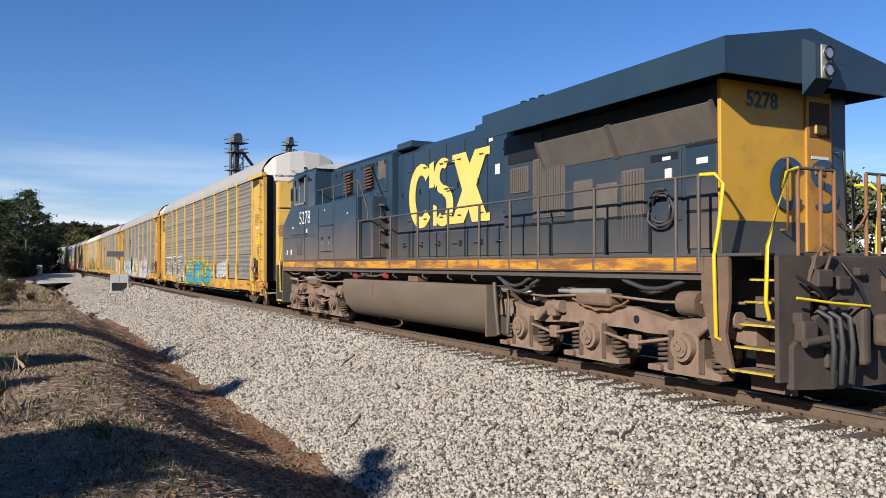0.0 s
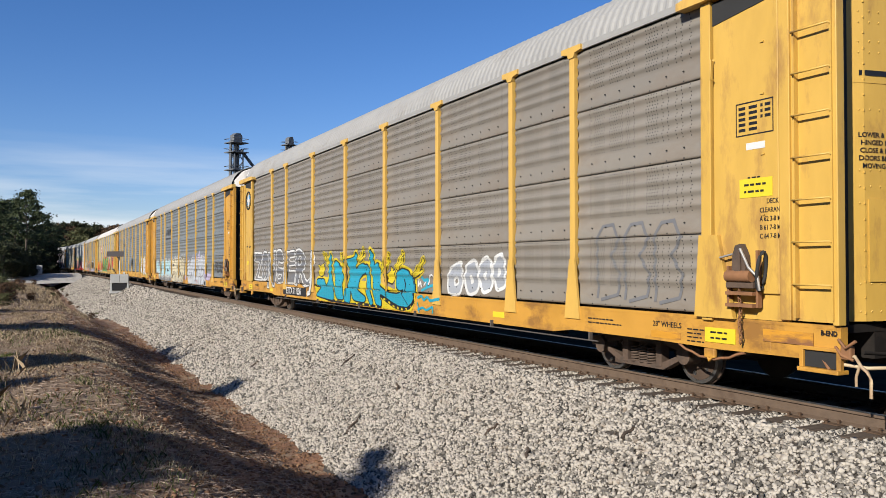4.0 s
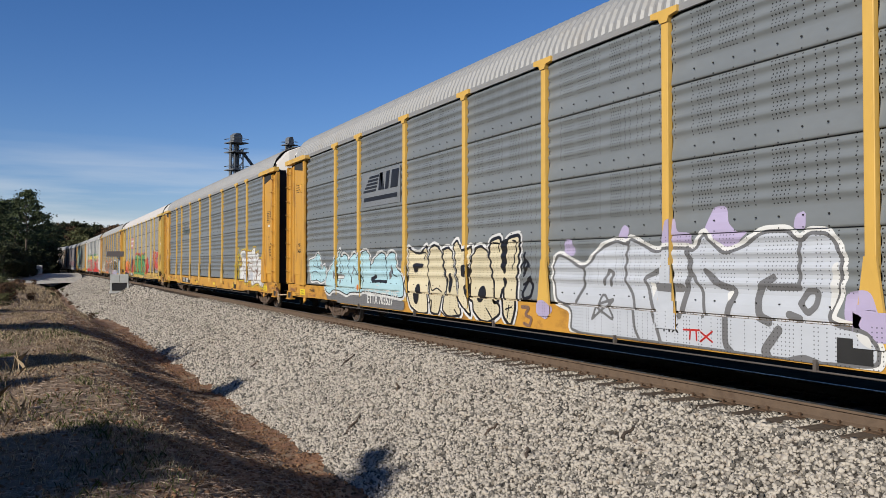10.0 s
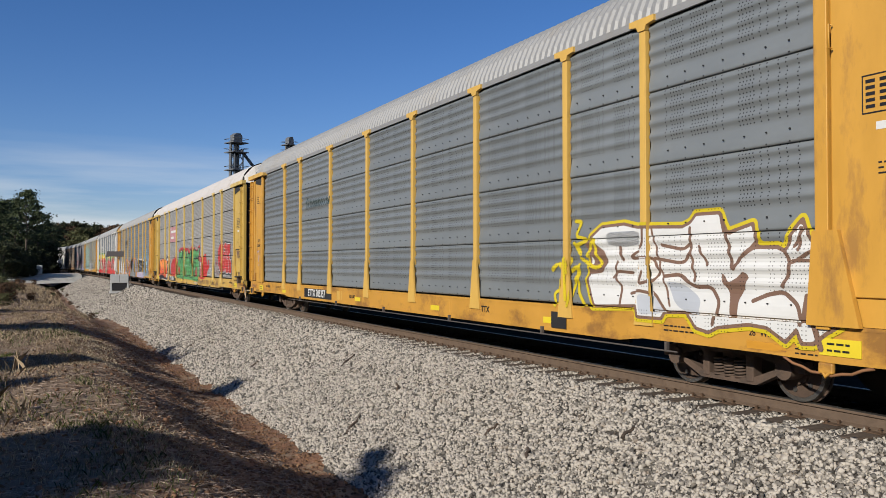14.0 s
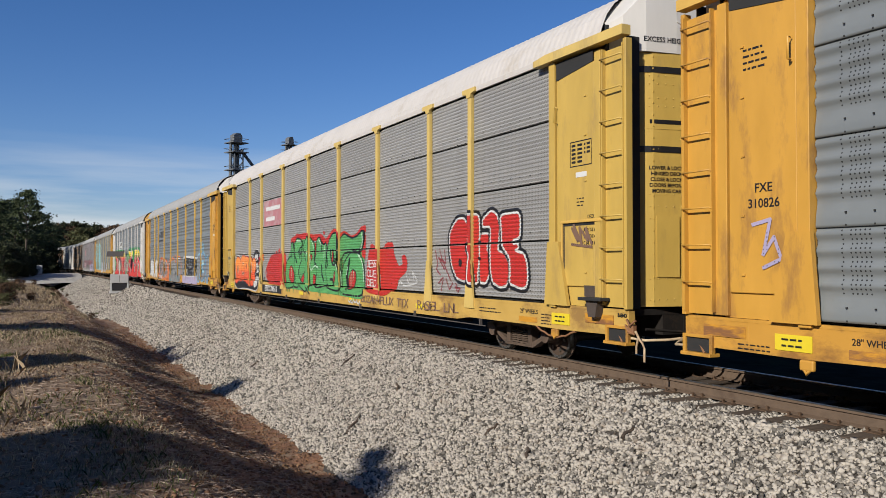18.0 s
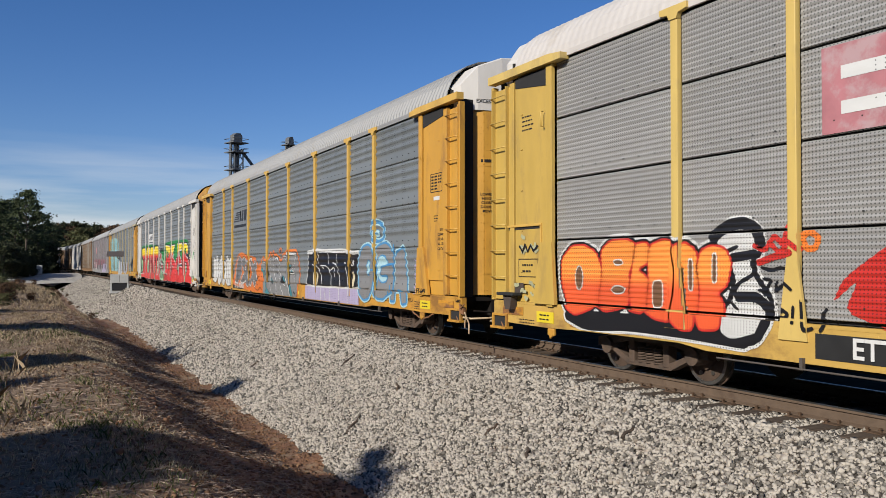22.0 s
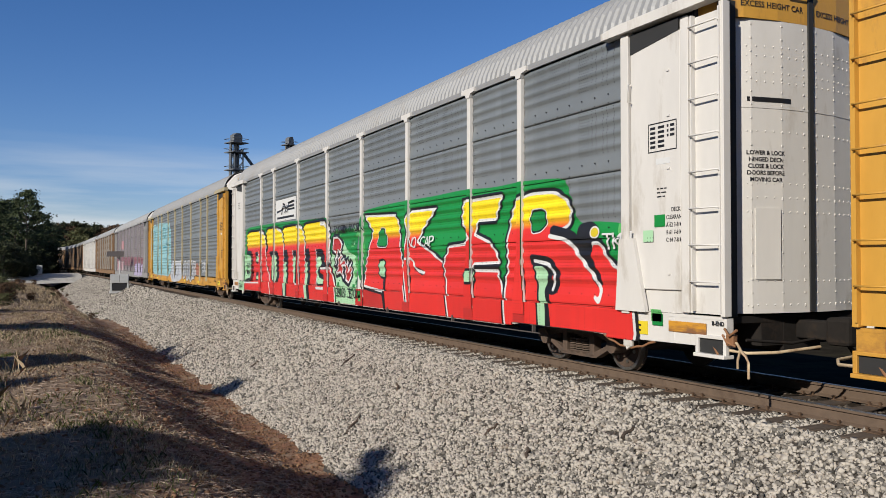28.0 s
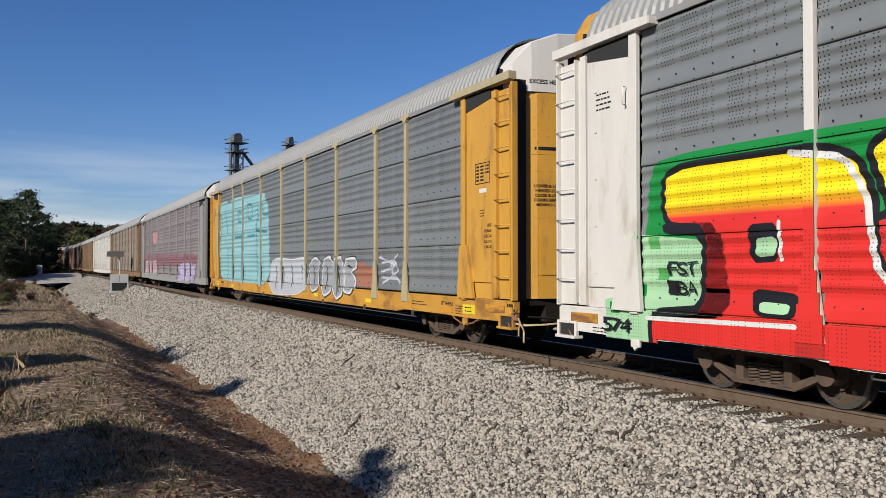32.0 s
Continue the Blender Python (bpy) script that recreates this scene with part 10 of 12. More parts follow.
spray(c5, [([(-3.50, 2.01), (-4.37, 2.07), (-5.06, 2.03), (-6.02, 2.03), (-6.85, 2.02), (-7.40, 1.94), (-7.84, 1.96)], 0.05)], [(0, P_WHITE, "graffiti_outline")], level=4)
spray(c5, [([(-3.95, 1.63), (-4.27, 1.63), (-4.67, 1.43), (-4.91, 1.07)], 0.018),
       ([(-4.42, 2.03), (-4.50, 1.87), (-4.45, 1.66)], 0.018),
       ([(-4.77, 1.60), (-5.24, 1.60), (-5.60, 1.42), (-5.72, 1.03)], 0.018),
       ([(-5.38, 1.95), (-5.45, 1.79), (-5.40, 1.66)], 0.018),
       ([(-4.87, 1.55), (-4.98, 1.52)], 0.018),
       ([(-5.77, 1.68), (-6.14, 1.63), (-6.37, 1.28), (-6.46, 1.03)], 0.018),
       ([(-6.10, 1.94), (-6.14, 1.66)], 0.018),
       ([(-5.60, 1.47), (-5.85, 1.55), (-5.97, 1.48), (-5.93, 1.30)], 0.018),
       ([(-6.74, 1.68), (-6.99, 1.63), (-7.20, 1.35), (-7.26, 1.03)], 0.018),
       ([(-6.96, 1.92), (-6.99, 1.68)], 0.018),
       ([(-4.91, 0.96), (-4.91, 0.58)], 0.018)], [(0, P_WHITE, "graffiti_line")], level=5)
spray(c5, [([(-5.19, 0.92), (-5.33, 0.61)], 0.016),
       ([(-5.68, 0.95), (-5.72, 0.61)], 0.016),
       ([(-6.46, 0.96), (-6.48, 0.59)], 0.016),
       ([(-7.24, 0.97), (-7.19, 0.58)], 0.016),
       ([(-7.35, 1.75), (-7.34, 1.60)], 0.016),
       ([(-7.43, 1.75), (-7.49, 1.72), (-7.43, 1.68), (-7.49, 1.62), (-7.43, 1.60), (-7.43, 1.75)], 0.014)], [(0, P_WHITE, "graffiti_line")], level=5)
spray(c5, [([(-4.50, 1.22), (-4.48, 1.09), (-4.41, 1.01), (-4.33, 1.00), (-4.26, 1.08), (-4.24, 1.21), (-4.26, 1.34), (-4.33, 1.42), (-4.41, 1.42), (-4.48, 1.35)], 0),
       ([(-7.56, 1.25), (-7.54, 1.12), (-7.50, 1.04), (-7.44, 1.03), (-7.40, 1.11), (-7.38, 1.24), (-7.40, 1.37), (-7.45, 1.45), (-7.50, 1.45), (-7.55, 1.37)], 0)], [(0, P_CREAM, "graffiti_shine")], level=6)
spray(c5, [([(-10.22, 1.92), (-10.50, 1.98), (-10.72, 2.06), (-10.84, 1.60), (-11.00, 0.74), (-10.68, 0.70), (-10.60, 1.02), (-10.34, 1.02), (-10.30, 0.76), (-10.00, 0.76), (-10.12, 1.30)], 0)], [(0.06, P_SKY, "graffiti_halo"), (0.02, P_BLUE, "graffiti_outline"), (-0.035, P_DULL, "graffiti_letter")], level=0)
spray(c5, [([(-8.93, 1.97), (-9.22, 2.12), (-9.63, 2.18), (-9.92, 2.10), (-10.11, 1.91), (-10.16, 1.74), (-10.15, 1.25), (-10.10, 0.96), (-9.86, 0.89), (-9.61, 0.78), (-9.21, 0.79), (-8.97, 0.92), (-9.14, 1.20), (-9.12, 1.67)], 0)], [(0.06, P_SKY, "graffiti_halo"), (0.02, P_BLUE, "graffiti_outline"), (-0.035, P_DULL, "graffiti_letter")], level=3)
spray(c5, [([(-7.90, 1.90), (-8.19, 2.11), (-8.52, 2.16), (-8.83, 2.06), (-9.01, 1.91), (-9.09, 1.67), (-9.07, 1.28), (-8.92, 0.95), (-8.67, 0.77), (-8.35, 0.71), (-8.02, 0.85), (-7.83, 1.23), (-7.81, 1.59)], 0)], [(0.06, P_SKY, "graffiti_halo"), (0.02, P_BLUE, "graffiti_outline"), (-0.035, P_DULL, "graffiti_letter")], level=6)
spray(c5, [([(-8.63, 1.56), (-8.62, 1.46), (-8.57, 1.39), (-8.51, 1.39), (-8.47, 1.45), (-8.45, 1.56), (-8.47, 1.66), (-8.52, 1.72), (-8.57, 1.72), (-8.62, 1.66)], 0),
       ([(-9.45, 1.84), (-9.67, 1.80), (-9.78, 1.64), (-9.32, 1.59), (-9.32, 1.33), (-9.75, 1.36), (-9.66, 1.24), (-9.44, 1.21), (-9.21, 1.28), (-9.13, 1.48), (-9.17, 1.71), (-9.31, 1.83)], 0)], [(0.04, P_BLUE, "graffiti_outline"), (0, P_SKY, "graffiti_gap")], level=9)
spray(c5, [([(-8.70, 1.51), (-9.07, 1.50)], 0.022),
       ([(-9.78, 1.63), (-10.13, 1.65)], 0.03),
       ([(-9.40, 1.35), (-9.75, 1.35)], 0.025),
       ([(-10.16, 2.09), (-10.13, 1.56), (-10.15, 0.96)], 0.03),
       ([(-9.93, 1.13), (-9.91, 0.91)], 0.025)], [(0, P_BLUE, "graffiti_line")], level=11)
spray(c5, [([(-9.56, 2.41), (-9.52, 2.31), (-9.41, 2.24), (-9.24, 2.20), (-9.05, 2.21), (-8.86, 2.27), (-8.74, 2.37), (-8.69, 2.48), (-8.74, 2.59), (-8.87, 2.67), (-9.05, 2.69), (-9.24, 2.67), (-9.41, 2.61), (-9.53, 2.52), (-9.56, 2.41)], 0.045)], [(0.035, P_SKY, "graffiti_halo"), (0, P_BLUE, "graffiti_outline")], level=2)
spray(c5, [([(-9.26, 2.39), (-9.23, 2.36), (-9.15, 2.34), (-9.04, 2.35), (-8.95, 2.38), (-8.92, 2.41), (-8.95, 2.44), (-9.04, 2.46), (-9.15, 2.45), (-9.23, 2.42), (-9.26, 2.39)], 0.03)], [(0.02, P_BLUE, "graffiti_halo"), (0, P_SKY, "graffiti_outline")], level=3)
# its grey word with teal cracks on orange, and two smaller words
spray(c5, [([(6.91, 1.06), (6.61, 1.57), (6.10, 2.05), (5.42, 2.14), (4.80, 2.05), (4.33, 1.98), (3.78, 1.97), (3.18, 1.90), (2.71, 1.58), (2.45, 1.75), (2.36, 1.31), (1.79, 1.17), (1.79, 0.58), (3.09, 0.56), (6.83, 0.76)], 0)], [(0, P_ORANGE, "graffiti_ground")], level=0)
spray(c5, [([(2.32, 1.50), (2.19, 1.74), (1.96, 1.86), (1.93, 1.74), (1.36, 1.71), (0.97, 1.95), (0.85, 2.01), (0.82, 1.81), (0.57, 1.97), (0.49, 2.05), (0.43, 1.91), (0.14, 1.92), (-0.21, 1.81), (-0.29, 1.72), (-0.59, 1.72), (-0.74, 1.93), (-1.09, 1.96), (-1.11, 2.03), (-2.22, 2.04), (-2.43, 1.85), (-2.57, 1.43), (-2.56, 1.09), (-2.45, 0.59), (-0.78, 0.56), (0.33, 0.56), (1.79, 0.58), (1.79, 1.12)], 0)], [(0.1, P_ORANGE, "graffiti_halo"), (0.02, P_BLACK, "graffiti_outline"), (0, P_DULL, "graffiti_letter")], level=1, soft=0)
spray(c5, [([(6.50, 1.39), (5.96, 1.98), (5.69, 1.94), (5.42, 1.74), (5.49, 1.17), (5.96, 0.82), (6.43, 0.93)], 0)], [(0.035, P_BLACK, "graffiti_halo"), (0.01, P_WHITE, "graffiti_outline"), (-0.03, P_GREY, "graffiti_letter")], level=2)
spray(c5, [([(5.42, 1.84), (4.98, 1.96), (4.68, 1.76), (4.86, 1.51), (4.50, 1.32), (4.45, 0.95), (5.17, 0.85), (5.49, 0.97), (5.04, 1.31), (5.29, 1.57)], 0)], [(0.035, P_BLACK, "graffiti_halo"), (0.01, P_WHITE, "graffiti_outline"), (-0.03, P_GREY, "graffiti_letter")], level=4)
spray(c5, [([(4.68, 1.76), (4.22, 1.82), (4.05, 1.58), (4.11, 1.15), (3.89, 0.92), (4.11, 0.72), (4.39, 0.83), (4.50, 1.45)], 0)], [(0.035, P_BLACK, "graffiti_halo"), (0.01, P_WHITE, "graffiti_outline"), (-0.03, P_GREY, "graffiti_letter")], level=2)
spray(c5, [([(4.11, 1.88), (3.78, 1.88), (3.48, 1.58), (3.18, 1.81), (2.90, 1.58), (3.13, 1.29), (2.76, 1.08), (3.04, 0.73), (3.38, 1.06), (3.69, 0.75), (4.00, 0.91), (3.63, 1.28), (3.95, 1.64)], 0)], [(0.035, P_BLACK, "graffiti_halo"), (0.01, P_WHITE, "graffiti_outline"), (-0.03, P_GREY, "graffiti_letter")], level=4)
spray(c5, [([(11.23, 2.09), (10.76, 1.81), (10.43, 2.16), (10.10, 1.72), (10.09, 0.95), (10.53, 0.77), (11.22, 0.92)], 0)], [(0.025, P_BLACK, "graffiti_outline"), (-0.01, P_WHITE, "graffiti_letter")], level=1, soft=1)
spray(c5, [([(9.99, 1.72), (9.37, 2.13), (9.04, 1.72), (9.13, 0.99), (9.63, 0.64), (10.05, 0.87)], 0)], [(0.025, P_BLACK, "graffiti_outline"), (-0.01, P_WHITE, "graffiti_letter")], level=3, soft=1)
spray(c5, [([(9.08, 1.80), (8.51, 1.79), (8.38, 1.09), (8.56, 0.69), (9.07, 0.74)], 0)], [(0.025, P_BLACK, "graffiti_outline"), (-0.01, P_WHITE, "graffiti_letter")], level=1, soft=1)
spray(c5, [([(8.42, 1.95), (8.15, 2.10), (7.89, 1.79), (7.44, 1.99), (7.44, 1.64), (7.07, 1.56), (7.15, 0.76), (7.89, 0.68), (8.33, 0.86)], 0)], [(0.025, P_BLACK, "graffiti_outline"), (-0.01, P_WHITE, "graffiti_letter")], level=3, soft=1)
spray(c5, [([(10.54, 1.81), (10.58, 1.03)], 0.018),
       ([(9.57, 1.64), (9.57, 1.01)], 0.02),
       ([(8.79, 1.64), (8.83, 0.84)], 0.018),
       ([(7.98, 1.64), (7.89, 0.80)], 0.018),
       ([(7.55, 1.52), (7.47, 0.82)], 0.018),
       ([(6.07, 1.40), (6.24, 1.22), (6.07, 1.09)], 0.016),
       ([(3.79, 1.28), (3.68, 1.16)], 0.014),
       ([(2.90, 1.24), (2.76, 1.08), (2.54, 1.25)], 0.015),
       ([(2.90, 0.91), (2.54, 0.87)], 0.015),
       ([(2.95, 0.71), (2.54, 0.65), (2.19, 0.79), (1.87, 0.68)], 0.015)], [(0, P_BLACK, "graffiti_line")], level=8)
spray(c5, [([(2.34, 1.49), (2.07, 1.48), (1.86, 1.37), (1.52, 1.44), (1.79, 1.07), (2.03, 1.31)], 0),
       ([(1.41, 0.99), (1.30, 0.99), (1.25, 0.75), (0.78, 0.59), (1.56, 0.56), (1.32, 0.74)], 0),
       ([(0.84, 1.18), (0.33, 0.93), (0.74, 1.05)], 0),
       ([(-1.11, 1.90), (-1.32, 1.52), (-1.22, 1.51), (-1.08, 1.76)], 0),
       ([(-1.43, 1.60), (-1.79, 1.62), (-1.66, 1.56), (-1.42, 1.52)], 0),
       ([(-1.57, 0.97), (-1.74, 0.95), (-2.03, 0.57), (-1.81, 0.56)], 0),
       ([(-0.59, 1.25), (-0.81, 1.21), (-1.08, 1.02), (-0.79, 1.10)], 0),
       ([(-1.62, 1.39), (-1.78, 1.51), (-1.88, 1.38)], 0),
       ([(-0.03, 0.69), (-0.17, 0.57), (-0.06, 0.58)], 0)], [(0.022, P_BLACK, "graffiti_outline"), (0, TEAL, "graffiti_shade")], level=4, soft=1)
spray(c5, [([(-0.56, 1.27), (-0.84, 1.11), (-1.10, 0.99), (-0.39, 1.00), (-0.49, 1.13)], 0),
       ([(0.23, 1.44), (0.05, 1.35), (-0.21, 1.34), (0.08, 1.30)], 0),
       ([(-1.67, 2.05), (-1.71, 2.05), (-1.71, 2.09)], 0)], [(0, P_BLACK, "graffiti_line")], level=4, soft=1)
spray(c5, [([(1.98, 1.72), (1.39, 1.69)], 0.025),
       ([(0.97, 1.86), (0.94, 1.49), (0.88, 1.01), (0.55, 0.57)], 0.022),
       ([(0.56, 1.93), (0.45, 1.73), (0.48, 1.31), (0.08, 1.06), (-0.09, 0.58)], 0.025),
       ([(0.32, 1.82), (0.08, 1.88), (-0.18, 1.75), (-0.26, 1.55), (-0.21, 1.38), (-0.37, 1.29), (-0.26, 1.12)], 0.03),
       ([(-0.74, 1.92), (-1.04, 1.91), (-1.08, 1.76), (-1.20, 1.52), (-1.24, 1.36)], 0.025),
       ([(-1.13, 1.99), (-1.45, 2.00), (-2.18, 1.97)], 0.045),
       ([(-1.06, 1.32), (-1.44, 1.02), (-1.57, 0.84), (-1.67, 0.62)], 0.035),
       ([(-1.49, 1.33), (-1.78, 1.53), (-2.02, 1.33), (-1.49, 1.33)], 0.018),
       ([(-2.18, 1.92), (-1.96, 1.53), (-2.17, 1.07)], 0.025),
       ([(-0.55, 0.94), (-0.66, 0.76), (-0.83, 0.70), (-0.93, 0.56)], 0.03),
       ([(-0.91, 0.95), (-1.22, 0.93)], 0.02)], [(0.022, P_BLACK, "graffiti_outline"), (0, P_WHITE, "graffiti_line")], level=6)
spray(c5, [([(1.37, 1.66), (1.44, 1.19)], 0.02),
       ([(1.40, 1.29), (1.05, 1.27)], 0.018),
       ([(1.19, 1.44), (1.22, 1.10)], 0.018),
       ([(0.23, 1.50), (0.11, 1.62), (0.02, 1.53)], 0.022),
       ([(-2.09, 0.71), (-2.17, 0.75), (-2.24, 0.67), (-2.31, 0.73)], 0.02)], [(0, P_BLACK, "graffiti_line")], level=7)
spray(c5, [([(-0.56, 2.10), (-0.52, 2.04), (-0.43, 2.00), (-0.32, 2.00), (-0.23, 2.05), (-0.19, 2.12), (-0.23, 2.19), (-0.32, 2.22), (-0.44, 2.22), (-0.53, 2.17)], 0)], [(0, P_ORANGE, "graffiti_ground")], level=2)
spray(c5, [([(-0.47, 2.07), (-0.46, 2.03), (-0.41, 2.01), (-0.35, 2.01), (-0.30, 2.04), (-0.28, 2.08), (-0.30, 2.12), (-0.35, 2.15), (-0.41, 2.14), (-0.46, 2.12)], 0)], [(0, P_BLACK, "graffiti_dot")], level=3)
for k in range(4):
    scrawl(c5, [(-11.35, 1.75 - 0.2 * k), (-11.5, 1.68 - 0.2 * k), (-11.4, 1.6 - 0.2 * k), (-11.65, 1.62 - 0.2 * k)], 0.018, P_LILAC)
flat_text(c5, "FT-649", 0.15, BLACK, -11.84, 1.06, -1.60, 0.003, name="fixture_stencil")

# sixth car: two great words fading from yellow to red on green
lay(c6, rect_bm(11.75, -11.6, 0.575, 1.0), P_RED, "graffiti_ground", 0.002)
# sixth car: two great words fading from yellow to red on green
spray(c6, [([(-1.22, 3.01), (-3.44, 3.09), (-5.50, 3.08), (-6.82, 3.11), (-8.05, 3.05), (-8.95, 3.08), (-10.20, 3.02), (-10.31, 2.78), (-10.56, 2.27), (-10.97, 2.29), (-11.64, 2.23), (-11.66, 1.57), (-11.85, 1.47), (-11.85, 1.30), (-10.96, 1.30), (-1.15, 0.97)], 0)], [(0, P_DGREEN, "graffiti_ground")], level=0)
spray(c6, [([(11.49, 3.01), (10.67, 3.10), (6.42, 3.09), (3.88, 3.04), (1.92, 2.98), (1.39, 3.01), (1.21, 2.85), (1.15, 2.54), (0.86, 2.54), (-0.24, 2.59), (-1.05, 2.60), (-1.03, 1.45), (1.10, 1.55), (1.16, 1.05), (11.61, 0.45), (11.61, 1.45)], 0)], [(0, P_DGREEN, "graffiti_ground")], level=0)
spray(c6, [([(1.13, 1.70), (0.81, 2.27), (0.18, 2.36), (-0.37, 1.98), (-0.93, 1.84), (-1.02, 0.45), (0.61, 0.45), (1.16, 1.05)], 0)], [(0, P_MINT, "graffiti_ground")], level=1, soft=0)
spray(c6, [([(11.74, 2.06), (10.44, 1.94), (10.44, 0.98), (11.36, 0.45), (12.38, 0.45), (12.38, 1.13), (11.74, 1.25)], 0)], [(0, P_MINT, "graffiti_ground")], level=1, soft=0)
spray(c6, [([(3.69, 2.89), (1.92, 2.90), (1.45, 2.88), (1.24, 2.75), (1.15, 2.54), (1.16, 1.70), (1.10, 1.55), (0.63, 1.04), (0.54, 0.45), (3.43, 0.45), (3.48, 0.92), (3.51, 2.14), (3.65, 2.52)], 0)], [(0.085, P_BLACK, "graffiti_halo"), (0, P_SUNSET, "graffiti_letter")], level=2)
spray(c6, [([(6.08, 2.87), (4.70, 2.89), (4.08, 2.85), (3.74, 2.71), (3.55, 2.39), (3.49, 1.83), (3.48, 0.92), (3.40, 0.45), (5.65, 0.45), (5.83, 0.45), (5.92, 1.28), (5.89, 2.09), (5.95, 2.53)], 0)], [(0.085, P_BLACK, "graffiti_halo"), (0, P_SUNSET, "graffiti_letter")], level=4)
spray(c6, [([(8.29, 2.92), (6.71, 2.90), (6.15, 2.76), (5.96, 2.46), (5.89, 1.87), (5.94, 0.45), (5.71, 0.45), (7.54, 0.45), (7.70, 1.16), (8.15, 1.57), (8.20, 2.07), (7.98, 2.11)], 0)], [(0.085, P_BLACK, "graffiti_halo"), (0, P_SUNSET, "graffiti_letter")], level=6)
spray(c6, [([(11.18, 2.89), (8.83, 2.88), (8.43, 2.72), (8.25, 2.33), (8.24, 1.65), (7.87, 1.32), (7.51, 0.45), (11.36, 0.45), (11.41, 0.93), (10.49, 1.00), (10.44, 2.15), (11.18, 2.20)], 0)], [(0.085, P_BLACK, "graffiti_halo"), (0, P_SUNSET, "graffiti_letter")], level=8)
spray(c6, [([(11.25, 2.19), (10.23, 2.16), (10.05, 0.98), (11.41, 0.93), (11.37, 1.05), (10.53, 1.13), (10.53, 1.99), (11.20, 2.05)], 0)], [(0, P_BLACK, "graffiti_outline")], level=9, soft=1)
spray(c6, [([(9.81, 2.11), (9.38, 2.12), (9.38, 1.67), (9.76, 1.65)], 0),
       ([(9.76, 1.36), (9.09, 1.31), (9.17, 1.01), (9.72, 1.04)], 0),
       ([(7.78, 2.10), (6.71, 2.11), (6.54, 1.95), (6.50, 1.03), (7.22, 1.04), (7.31, 1.57), (7.54, 1.89)], 0),
       ([(5.87, 2.12), (5.39, 2.14), (5.40, 0.45), (5.26, 0.45), (5.50, 0.45), (5.77, 0.93)], 0),
       ([(4.87, 2.09), (4.23, 2.10), (4.19, 1.02), (4.52, 1.01)], 0),
       ([(3.42, 2.13), (3.03, 2.13), (3.01, 0.94), (2.86, 0.45), (3.19, 0.45), (3.37, 0.98)], 0),
       ([(2.43, 2.09), (1.79, 2.10), (1.66, 1.93), (1.53, 1.70), (1.15, 1.70), (1.15, 1.56), (2.03, 1.54), (2.00, 1.38), (1.53, 1.29), (1.49, 1.02), (2.38, 1.00)], 0)], [(0, P_BLACK, "graffiti_gap")], level=10, soft=1)
spray(c6, [([(9.70, 1.94), (9.40, 1.96), (9.40, 1.74), (9.68, 1.72)], 0),
       ([(9.64, 1.21), (9.21, 1.19), (9.25, 1.07), (9.64, 1.08)], 0),
       ([(7.21, 1.97), (6.85, 1.96), (6.80, 1.06), (7.15, 1.08)], 0),
       ([(5.87, 1.72), (5.58, 1.72), (5.55, 0.45), (5.75, 0.45), (5.90, 1.14)], 0),
       ([(4.78, 1.88), (4.44, 1.91), (4.39, 1.05), (4.71, 1.06)], 0),
       ([(3.42, 1.71), (3.26, 1.71), (3.25, 0.99), (3.11, 0.45), (3.37, 0.45), (3.48, 0.98)], 0),
       ([(2.32, 1.87), (1.93, 1.86), (1.89, 1.59), (2.23, 1.54), (2.20, 1.26), (1.60, 1.17), (1.60, 1.08), (2.29, 1.04)], 0)], [(0, P_MINT, "graffiti_gap")], level=11, soft=1)
spray(c6, [([(4.49, 2.86), (3.88, 2.82), (3.60, 2.51), (3.51, 2.14)], 0.045),
       ([(6.85, 2.88), (6.15, 2.76), (5.96, 2.38), (5.90, 2.12)], 0.04),
       ([(9.21, 2.88), (8.55, 2.77), (8.29, 2.33), (8.20, 1.57), (7.78, 1.24), (7.46, 0.45)], 0.04),
       ([(2.02, 2.85), (1.52, 2.83), (1.24, 2.70), (1.18, 2.44), (1.17, 1.72)], 0.06),
       ([(5.89, 2.16), (5.95, 1.28), (5.68, 0.45)], 0.03),
       ([(3.51, 2.14), (3.48, 0.98), (3.32, 0.45)], 0.03),
       ([(2.37, 2.09), (2.33, 1.01)], 0.03),
       ([(2.25, 0.93), (1.57, 0.94)], 0.04),
       ([(2.03, 1.52), (1.16, 1.53)], 0.035),
       ([(1.13, 1.50), (0.63, 1.04), (0.54, 0.45)], 0.035),
       ([(4.82, 2.09), (4.75, 1.04), (4.19, 1.00)], 0.025)], [(0, P_WHITE, "graffiti_outline")], level=12)
spray(c6, [([(11.49, 0.91), (9.11, 0.95)], 0.03),
       ([(9.36, 2.12), (9.34, 1.69)], 0.025)], [(0, P_WHITE, "graffiti_outline")], level=12)
spray(c6, [([(0.90, 2.32), (0.80, 2.39), (0.48, 2.39), (0.11, 2.18), (0.26, 1.94), (0.43, 2.04), (0.68, 1.62), (0.62, 1.97), (0.86, 2.03)], 0),
       ([(0.44, 1.78), (0.26, 1.92), (0.14, 1.85), (0.29, 1.67), (-0.05, 1.80), (-0.12, 1.60), (0.12, 1.60), (0.02, 1.25), (0.26, 1.42), (0.60, 1.36), (0.44, 1.60)], 0),
       ([(-0.13, 1.56), (-0.30, 1.75), (-0.36, 1.43), (-0.55, 1.69), (-0.63, 1.44), (-0.40, 1.14), (-0.14, 1.21)], 0)], [(0.11, P_BLACK, "graffiti_halo"), (0.02, P_WHITE, "graffiti_outline"), (-0.035, P_RED, "graffiti_letter")], level=5, soft=0)
